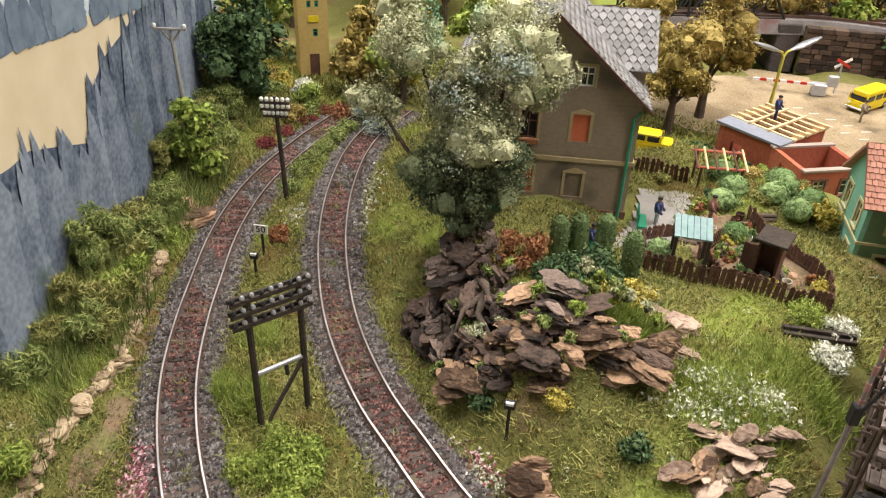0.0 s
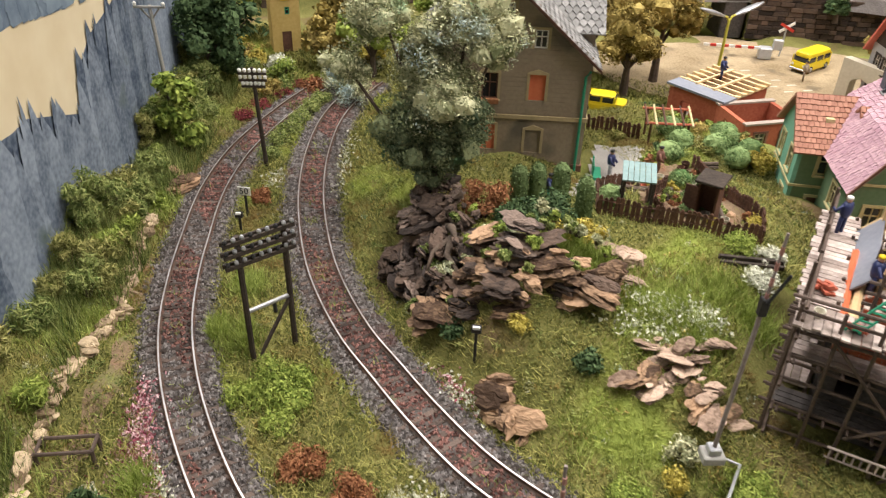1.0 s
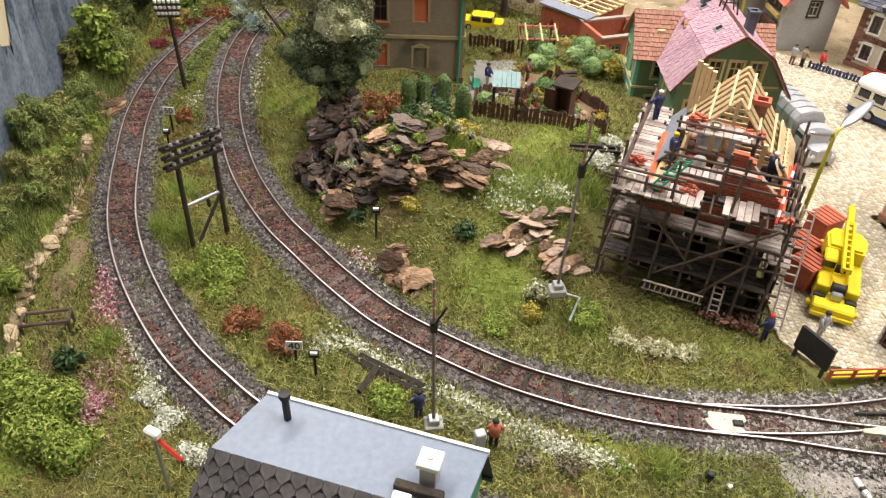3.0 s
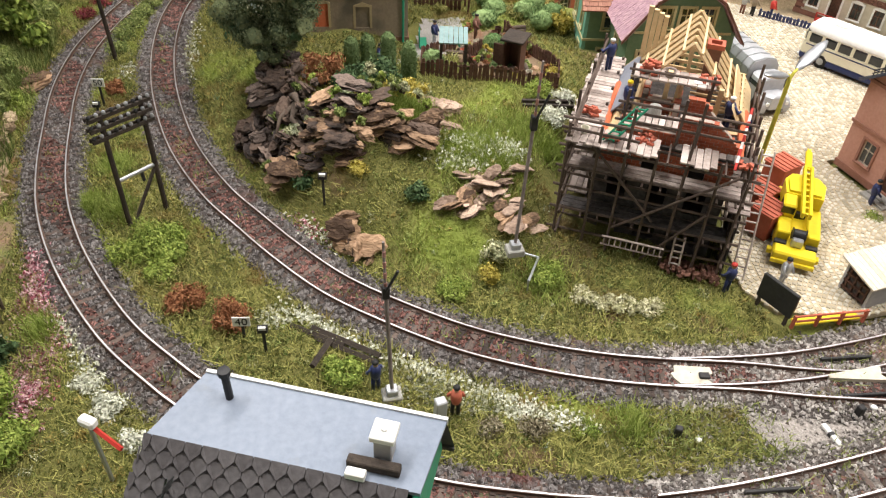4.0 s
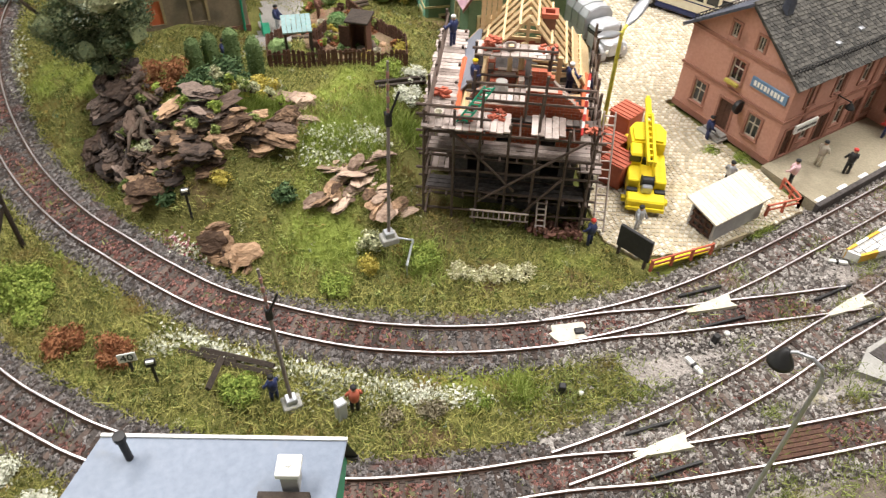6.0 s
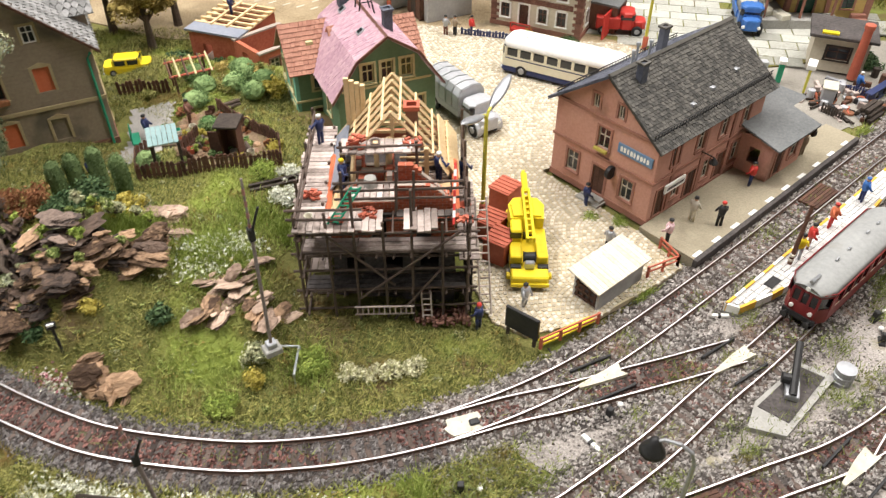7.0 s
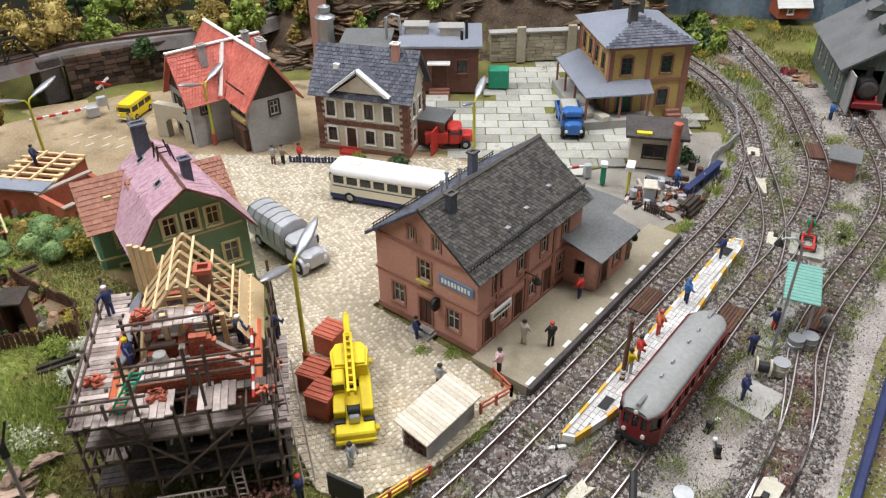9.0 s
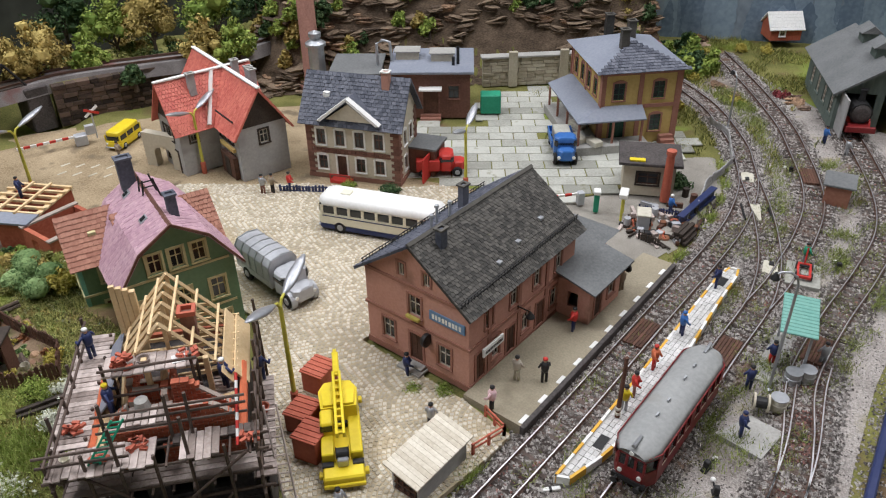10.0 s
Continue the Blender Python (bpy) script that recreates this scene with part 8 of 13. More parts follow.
def telegraph_pole(x, y, z, H, mat, arms, label, head="cross"):
    t = thing("telegraph_pole", place(x, y, z - 0.05), label, "telegraph pole")
    part("pole", Geo().tube([(0, 0, 0), (-0.25, 0, H)], [0.17, 0.12], 10), mat, t)
    for z_, w in arms:
        part("crossarm", Geo().box(-0.25 - w, -0.16, z_ - 0.08, -0.25 + w, 0.0, z_ + 0.08, c=0.02), mat, t)
        n = 6 if head == "cross" else 2
        for i in range(n):
            xx = -0.25 - w + 0.12 + i * (2 * w - 0.24) / (n - 1)
            part("insulator", Geo().lathe([(0.05, z_ + 0.08), (0.12, z_ + 0.14), (0.13, z_ + 0.28), (0.06, z_ + 0.36), (0, z_ + 0.37)], xx, -0.08, 8), M_WHITE, t)
    if head == "tee":
        part("brace", Geo().tube([(-0.25, 0, H - 1.0), (-0.9, 0, H - 0.2)], 0.07, 6).tube([(-0.25, 0, H - 1.0), (0.4, 0, H - 0.2)], 0.07, 6), mat, t)


telegraph_pole(-11.2, 46.1, -0.35, 7.3, M_DARKWOOD, ((6.9, 0.95), (6.45, 0.95), (6.0, 0.8)), "black wooden telegraph pole with three crossarms of white insulators")
telegraph_pole(-18.7, 50.3, 2.0, 7.7, M_CONCRETE, ((7.6, 1.1),), "grey concrete telegraph pole with a tee head and white insulators", "tee")


def light_mast(x, y, z, H, label, lean=(0.0, 0.0)):
    t = thing("signal_mast", place(x, y, z), label, "signal mast")
    part("foot", Geo().box(-0.45, -0.4, -0.2, 0.45, 0.4, 0.22, c=0.05), M_CONCRETE, t)
    part("base_box", Geo().box(-0.26, -0.26, 0.22, 0.26, 0.26, 0.55, c=0.04), M_STEEL, t)
    part("mast", Geo().tube([(0, 0, 0.5), (lean[0], lean[1], H * 0.72)], 0.09, 8), M_RUSTMAST, t)
    part("upper_mast", Geo().tube([(lean[0], lean[1], H * 0.72), (lean[0] * 1.35, lean[1] * 1.35, H)], 0.055, 8), M_RUSTMAST, t)
    for k in range(4):
        zz = H * (0.74 + 0.06 * k)
        part("white_band", Geo().lathe([(0.06, zz), (0.075, zz), (0.075, zz + H * 0.03), (0.06, zz + H * 0.03)], lean[0] * 1.05 * (1 + 0.06 * k), lean[1] * 1.05, 8), M_BANDRED, t)
    part("signal_box_head", Geo().box(lean[0] - 0.15, lean[1] - 0.16, H * 0.68, lean[0] + 0.15, lean[1] + 0.16, H * 0.75, c=0.03), M_BLACK, t)
    part("arm", Geo().tube([(lean[0], lean[1] - 0.2, H * 0.74), (lean[0] + 0.45, lean[1] - 0.3, H * 0.86)], 0.06, 6), M_BLACK, t)
    return t


M_BANDRED = material("faded_red_band", (0.28, 0.12, 0.10), (0.42, 0.24, 0.21), 4, 0.6, 0.7, bump=0.2)
M_RUSTMAST = material("rusty_grey_mast", (0.15, 0.11, 0.10), (0.32, 0.28, 0.27), 4, 0.4, 0.6, bump=0.2)
light_mast(11.9, 17.8, 1.45, 10.7, "tall slender signal mast on a concrete foot", (0.15, 0.0))
light_mast(4.4, 10.95, -0.4, 9.0, "slender rust-brown signal mast beside the main track", (-0.2, 0.1))
t = thing("pipe_guard", place(12.7, 17.6, ground_z(12.7, 17.6)), "white bent pipe guard rail round the signal foot", "guard rail")
part("rail", Geo().tube([(-0.35, 1.35, -0.2), (-0.35, 1.35, 0.7), (0.75, 0.6, 0.72), (-0.3, -1.1, 0.7), (-0.3, -1.1, -0.2)], 0.075, 8), M_TIN, t)
part("post", Geo().tube([(0.75, 0.6, -0.2), (0.75, 0.6, 0.72)], 0.07, 8), M_TIN, t)


def sign_post(x, y, H, board, label, text=""):
    z = ground_z(x, y)
    t = thing("line_sign", place(x, y, z - 0.05, -8), label, "railway sign", "line side signs")
    part("post", Geo().tube([(0, 0, 0), (0, 0, H)], 0.08, 6), M_BLACK, t)
    if board:
        b = part("board", Geo().box(-0.42, -0.14, H - 0.35, 0.42, -0.07, H + 0.25, c=0.02), M_WHITE, t)
        if text:
            cu = bpy.data.curves.new("number", "FONT")
            cu.body, cu.size, cu.align_x, cu.align_y, cu.extrude = text, 0.62 * K, "CENTER", "CENTER", 0.0001
            ob = new("number", cu)
            cu.materials.append(M_BLACK)
            ob.parent = b
            ob.matrix_local = pose(0, -0.148 * K, (H - 0.05) * K, 90, 0, 0)
            me = ob.to_mesh()
            me2 = bpy.data.meshes.new_from_object(ob)
            bpy.data.objects.remove(ob)
            nb = new("number", me2)
            nb.parent = b
            nb.matrix_local = pose(0, -0.148 * K, (H - 0.05) * K, 90, 0, 0)
    else:
        part("head", Geo().box(-0.24, -0.16, H - 0.05, 0.24, 0.12, H + 0.32, c=0.04), M_BLACK, t)
        part("glass", Geo().box(-0.17, -0.17, H + 0.2, 0.17, -0.05, H + 0.335), M_WHITE, t)


sign_post(-2.05, 15.7, 1.5, True, "white speed board with the number 40 on a post", "40")
sign_post(-11.25, 39.4, 2.0, True, "white speed board with the number 50 on a post", "50")
sign_post(-1.05, 14.45, 1.5, False, "small black marker post with a pale top")
sign_post(-11.2, 37.2, 1.4, False, "small black marker post with a pale top")
sign_post(2.6, 24.2, 1.9, False, "black marker post with a white arrow head below the crag")


def double_lamp(x, y, z, H, a, lit=False):
    t = thing("street_lamp", place(x, y, z, a), "yellow-green double-arm street lamp with silver heads", "street lamp", "street lamps")
    part("foot", Geo().lathe([(0.24, 0), (0.24, 1.1), (0.16, 1.2)], n=10), M_CRATE, t)
    part("mast", Geo().tube([(0, 0, 0.9), (0, 0, H - 0.8)], [0.15, 0.12], 10), M_LAMPYEL, t)
    for s in (-1, 1):
        part("arm", Geo().tube([(0, 0, H - 0.9), (s * 0.25, 0, H - 0.45), (s * 0.7, 0, H - 0.3)], 0.09, 8), M_LAMPYEL, t)
        prof = [(0.0, 0.0), (0.16, 0.1), (0.34, 0.8), (0.4, 1.5), (0.3, 2.4), (0.1, 2.95), (0.0, 3.0)]
        hd = part("lamp_head", Geo().lathe(prof, n=12, m=Matrix.Translation((s * 0.5, 0, H - 0.35)) @ Matrix.Rotation(radians(s * 72), 4, "Y") @ Matrix.Diagonal((0.5, 1, 1, 1))), M_STEEL, t, "silver lamp head", True)
        part("lens", Geo().lathe([(0.0, 0.5), (0.16, 0.6), (0.2, 1.2), (0.14, 1.8), (0.0, 1.9)], n=12, m=Matrix.Translation((s * 0.5, 0, H - 0.42)) @ Matrix.Rotation(radians(s * 72), 4, "Y") @ Matrix.Diagonal((0.4, 1, 1, 1))), M_GLOW if lit else M_LENS, hd)


M_GLOW = bpy.data.materials.new("lit_lamp_lens")
M_GLOW.use_nodes = True
M_GLOW.node_tree.nodes["Principled BSDF"].inputs["Emission Color"].default_value = (1, 0.95, 0.85, 1)
M_GLOW.node_tree.nodes["Principled BSDF"].inputs["Emission Strength"].default_value = 2.5
double_lamp(28.5, 22.7, 0.0, 8.3, 30)
double_lamp(39.4, 54.9, 0.0, 6.6, 25, True)
double_lamp(55.0, 35.5, 0.0, 6.3, 30, True)
double_lamp(26.2, 62.2, 0.0, 6.6, 20, True)


def yard_lamp(x, y, H, a, hood=False):
    t = thing("yard_lamp", place(x, y, ground_z(x, y) - 0.02, a), "grey curved yard lamp on a slim mast", "yard lamp", "yard lamps")
    part("foot", Geo().lathe([(0.28, 0), (0.28, 0.25), (0.16, 0.3)], n=10), M_STEEL, t)
    part("mast", Geo().tube([(0, 0, 0.2), (0, 0, H - 0.9), (0, 0.18, H - 0.3), (0, 0.6, H), (0, 1.1, H + 0.02), (0, 1.4, H - 0.15)], [0.1, 0.085, 0.075, 0.07, 0.06, 0.05], 8), M_STEEL, t)
    f = 1.0 if hood else 0.6
    part("shade", Geo().lathe([(0.1 * f, H), (0.18 * f, H - 0.15 * f), (0.42 * f, H - 0.6 * f), (0.46 * f, H - 0.72 * f), (0.3 * f, H - 0.7 * f), (0.0, H - 0.5 * f)], 0, 1.4, 14), M_BLACK, t, "black conical lamp shade", True)


yard_lamp(20.0, -1.7, 10.6, 40, True)
yard_lamp(50.9, 4.1, 8.9, 45)
yard_lamp(79.0, 6.0, 8.5, 20)
yard_lamp(84.5, 26.6, 6.0, -40)


# ---------------------------------------------------------------- railcar
def railcar():
    p, _ = on_line(THREE, 38.0)
    q, _ = on_line(THREE, 47.8)
    mid, d = (p + q) / 2, q - p
    t = thing("railcar", place(mid.x, mid.y, 0, math.degrees(math.atan2(d.y, d.x))), "dark red two-axle railcar with a pale grey roof", "railcar")
    L, w = 10.1, 1.2
    sk = [(-w, 0.45), (w, 0.45), (w, 2.55), (w * 0.96, 2.7), (-w * 0.96, 2.7), (-w, 2.55)]
    ends = [(-L / 2, -0.75), (-L / 2 + 0.75, -w), (L / 2 - 0.75, -w), (L / 2, -0.75), (L / 2, 0.75), (L / 2 - 0.75, w), (-L / 2 + 0.75, w), (-L / 2, 0.75)]
    part("body", Geo().plate(ends, 0.5, 1.55), M_CAR_RED, t, "dark red lower body")
    part("window_band", Geo().plate([(x * 0.992, y * 0.975) for x, y in ends], 1.55, 2.35), M_GLASS, t, "dark window band")
    for s in (-1, 1):
        for i in range(9):
            x = -L / 2 + 0.85 + i * (L - 1.7) / 8
            part("window_pillar", Geo().box(x - (0.3 if i in (0, 4, 8) else 0.11), s * w - 0.05, 1.55, x + (0.3 if i in (0, 4, 8) else 0.11), s * w + 0.01, 2.35), M_CAR_RED, t)
        for x in (-L / 2, L / 2):
            for y in (-0.75, -0.25, 0.25, 0.75):
                part("window_pillar", Geo().box(x - 0.04, y - 0.07, 1.55, x + 0.04, y + 0.07, 2.35), M_CAR_RED, t) if s > 0 else None
    part("cornice", Geo().plate(ends, 2.35, 2.62), M_CAR_RED, t)
    for s in (-1, 1):
        part("cream_stripe", Geo().box(-L / 2 + 0.8, s * (w + 0.005) - 0.01, 1.42, L / 2 - 0.8, s * (w + 0.005) + 0.01, 1.5), M_CREAMPAINT, t)
    # arched roof with rounded ends
    g = Geo()
    rings = []
    n = 10
    for i, (x, k) in enumerate(((-L / 2 - 0.12, 0.62), (-L / 2 + 0.35, 0.88), (-L / 2 + 0.85, 1.0), (-L / 4, 1.0), (0, 1.0), (L / 4, 1.0), (L / 2 - 0.85, 1.0), (L / 2 - 0.35, 0.88), (L / 2 + 0.12, 0.62))):
        for j in range(n + 1):
            y = (-1 + 2 * j / n) * (w + 0.07) * k
            e = 1 - (abs(-1 + 2 * j / n)) ** 2.6
            zz = 2.62 + 0.5 * e * (1.0 if 0.9 < k else (0.86 if k > 0.8 else 0.55))
            g.v.append((x, y, zz))
    m_ = n + 1
    for i in range(8):
        for j in range(n):
            g.f.append((i * m_ + j, i * m_ + m_ + j, i * m_ + m_ + j + 1, i * m_ + j + 1))
        g.f.append((i * m_ + n, i * m_ + m_ + n, i * m_ + m_, i * m_))
    g.f += [tuple(range(n, -1, -1)), tuple(range(8 * m_, 9 * m_))]
    g.f = [f[::-1] for f in g.f]
    part("roof", g, M_CAR_ROOF, t, "matt grey rounded roof", True)
    for s in (-1, 1):
        part("rain_gutter", Geo().tube([(-L / 2 + 0.1, s * 0.85, 2.66), (-L / 2 + 0.8, s * (w + 0.06), 2.68), (L / 2 - 0.8, s * (w + 0.06), 2.68), (L / 2 - 0.1, s * 0.85, 2.66)], 0.04, 6), M_CAR_RED, t)
    for x in (-2.3, -0.9, 1.3, 2.6):
        part("roof_vent", Geo().box(x - 0.1, -0.06, 3.05, x + 0.22, 0.06, 3.28, c=0.02), M_STEEL, t)
    for s in (-1, 1):
        part("horn", Geo().tube([(s * (L / 2 - 0.9), 0, 3.12), (s * (L / 2 + 0.05), 0, 3.2)], 0.11, 8), M_STEEL, t, "grey roof end horn")
        part("buffer_beam", Geo().box(s * (L / 2 - 0.05), -0.95, 0.5, s * (L / 2 + 0.1), 0.95, 0.8), M_BLACK, t)
        for y in (-0.65, 0.65):
            part("buffer", Geo().lathe([(0.08, 0), (0.08, 0.3), (0.2, 0.31), (0.2, 0.37), (0, 0.38)], n=10, m=Matrix.Translation((s * (L / 2 + 0.1), y, 0.65)) @ Matrix.Rotation(radians(s * 90), 4, "Y")), M_BLACK, t)
            part("headlight", Geo().lathe([(0.13, 0), (0.13, 0.1), (0.0, 0.12)], n=10, m=Matrix.Translation((s * L / 2, y * 0.85, 1.15)) @ Matrix.Rotation(radians(s * 90), 4, "Y")), M_LENS, t)
        part("headlight", Geo().lathe([(0.14, 0), (0.14, 0.14), (0.0, 0.16)], n=10, m=Matrix.Translation((s * (L / 2 + 0.02), 0, 2.75)) @ Matrix.Rotation(radians(s * 90), 4, "Y")), M_LENS, t)
        for y in (-1, 1):
            wh = part("wheel", Geo().lathe([(0.0, 0), (0.5, 0.0), (0.55, 0.02), (0.55, 0.06), (0.47, 0.08), (0.47, 0.22), (0.0, 0.22)], n=20, m=Matrix.Translation((s * 2.9, y * 0.72, 0.48)) @ Matrix.Rotation(radians(-90 * y), 4, "X")), M_BLACK, t)
            part("axle_box", Geo().box(s * 2.9 - 0.5, y * 1.0 - 0.1, 0.35, s * 2.9 + 0.5, y * 1.0 + 0.1, 0.75, c=0.04), M_BLACK, t)
    part("underframe", Geo().box(-L / 2 + 0.5, -0.6, 0.25, L / 2 - 0.5, 0.6, 0.5), M_BLACK, t)


railcar()


# ---------------------------------------------------------------- road vehicles
def wheels(t, xs, w, r, z=None):
    for x in xs:
        for s in (-1, 1):
            wh = part("wheel", Geo().lathe([(0.0, 0), (r * 0.85, 0.0), (r, 0.06), (r, 0.24), (r * 0.85, 0.3), (0.0, 0.3)], n=16, m=Matrix.Translation((x, s * w, r)) @ Matrix.Rotation(radians(-90 * s), 4, "X") @ Matrix.Translation((0, 0, -0.28))), M_TYRE, t)
            part("rim", Geo().lathe([(0.0, 0.0), (r * 0.5, 0.0), (r * 0.45, 0.04), (0, 0.05)], n=12, m=Matrix.Translation((x, s * w, r)) @ Matrix.Rotation(radians(-90 * s), 4, "X") @ Matrix.Translation((0, 0, 0.02))), M_STEEL, wh)


def rounded(L, w, z0, z1, f=0.12, top=0.9):
    """A body with rounded corners and drawn-in top, along x."""
    g = Geo()
    n = len([0] * 4)
    prof = ((z0, 0.97), (z0 + 0.12, 1.0), (z1 - f * 2, 1.0), (z1 - f * 0.6, 0.96), (z1, top))
    for z, k in prof:
        a, b, c = L / 2 * (1 - (1 - k) * 0.5), w * k, f * 1.6
        g.v += [(-a + c, -b, z), (a - c, -b, z), (a, -b + c, z), (a, b - c, z), (a - c, b, z), (-a + c, b, z), (-a, b - c, z), (-a, -b + c, z)]
    for i in range(len(prof) - 1):
        for j in range(8):
            g.f.append((i * 8 + j, i * 8 + (j + 1) % 8, i * 8 + 8 + (j + 1) % 8, i * 8 + 8 + j))
    g.f += [tuple(range(7, -1, -1)), tuple(range((len(prof) - 1) * 8, len(prof) * 8))]
    return g


def bus():
    d = Vector((42.2 - 46.9, 38.8 - 30.3))
    t = thing("touring_bus", place(44.95, 34.75, 0, math.degrees(math.atan2(d.y, d.x))), "cream touring bus with a navy lower band on the plaza", "bus")
    L, w = 10.4, 1.3
    part("lower_body", rounded(L, w, 0.3, 0.78, 0.12, 1.0), M_NAVY, t, "navy lower band")
    part("body", rounded(L, w * 1.005, 0.74, 1.75, 0.1, 1.0), M_CREAMPAINT, t)
    part("window_band", rounded(L * 0.985, w * 0.965, 1.7, 2.5, 0.1, 1.0), M_GLASS, t)
    part("roof", rounded(L, w, 2.45, 3.2, 0.28, 0.72), M_WHITE, t, "cream rounded roof", True)
    for s in (-1, 1):
        for i in range(9):
            x = -L / 2 + 0.4 + i * (L - 0.8) / 8
            part("window_pillar", Geo().box(x - 0.12, s * w - 0.06, 1.7, x + 0.12, s * w + 0.015, 2.5), M_CREAMPAINT, t)
        for y in (-1.0, 0, 1.0):
            part("window_pillar", Geo().box(s * (L / 2) - 0.1, y - 0.08, 1.7, s * (L / 2) + 0.01, y + 0.08, 2.5), M_CREAMPAINT, t)
    for y in (-0.85, 0.85):
        part("headlight", Geo().lathe([(0.17, 0), (0.17, 0.06), (0, 0.09)], n=10, m=Matrix.Translation((L / 2, y, 1.0)) @ Matrix.Rotation(radians(90), 4, "Y")), M_LENS, t)
    part("bumper", Geo().box(L / 2 - 0.1, -1.2, 0.4, L / 2 + 0.12, 1.2, 0.62, c=0.05), M_TIN, t)
    for s in (-1, 1):
        part("trim_strip", Geo().box(-L / 2 + 0.4, s * w * 1.005 - 0.02, 1.5, L / 2 - 0.4, s * w * 1.005 + 0.02, 1.58), M_NAVY, t, "thin navy trim strip")
    part("roof_hatch", Geo().box(2.6, -0.4, 3.18, 3.5, 0.4, 3.3, c=0.05), M_CREAMPAINT, t)
    wheels(t, (-3.0, 3.3), w, 0.56)


bus()


def tarp_truck():
    t = thing("covered_truck", place(34.55, 34.3, 0, -88), "silver-grey truck with a ribbed tarpaulin cover", "truck")
    w = 1.2
    part("chassis", Geo().box(-3.4, -0.8, 0.5, 3.2, 0.8, 0.75), M_BLACK, t)
    part("load_bed", Geo().box(-3.5, -w, 0.75, 1.1, w, 1.3, c=0.04), M_GREYPAINT, t)
    prof = [(-w * 0.98, 1.3), (-w * 0.98, 2.5), (-0.85, 3.0), (0, 3.15), (0.85, 3.0), (w * 0.98, 2.5), (w * 0.98, 1.3)]
    part("tarpaulin", Geo().prism(prof, -1.1, 3.5, Matrix.Rotation(radians(90), 4, "Z")), M_GREYPAINT, t, "silver tarpaulin")
    for i in range(6):
        x = -3.4 + i * 0.88
        part("hoop", Geo().tube([(x, a * 1.02, z * 1.005) for a, z in prof], 0.06, 6), M_TIN, t)
    part("cab", rounded(1.5, w * 0.95, 0.7, 2.45, 0.2, 0.8), M_GREYPAINT, t).matrix_local = pose(0.0195, 0, 0)
    part("cab_glass", rounded(1.42, w * 0.965, 1.65, 2.2, 0.1, 0.95), M_GLASS, t).matrix_local = pose(0.0198, 0, 0)
    part("bonnet", rounded(1.3, w * 0.75, 0.6, 1.6, 0.2, 0.7), M_GREYPAINT, t).matrix_local = pose(0.031, 0, 0)
    for s in (-1, 1):
        part("mudguard", Geo().lathe([(0.0, 0), (0.72, 0), (0.72, 0.45), (0, 0.45)], n=14, m=Matrix.Translation((2.9, s * 1.15, 0.6)) @ Matrix.Rotation(radians(90 * s), 4, "X")), M_GREYPAINT, t)
        part("headlight", Geo().lathe([(0.15, 0), (0.15, 0.1), (0, 0.12)], n=10, m=Matrix.Translation((3.6, s * 0.75, 1.0)) @ Matrix.Rotation(radians(90), 4, "Y")), M_LENS, t)
    wheels(t, (-2.2, 2.9), w, 0.58)


tarp_truck()


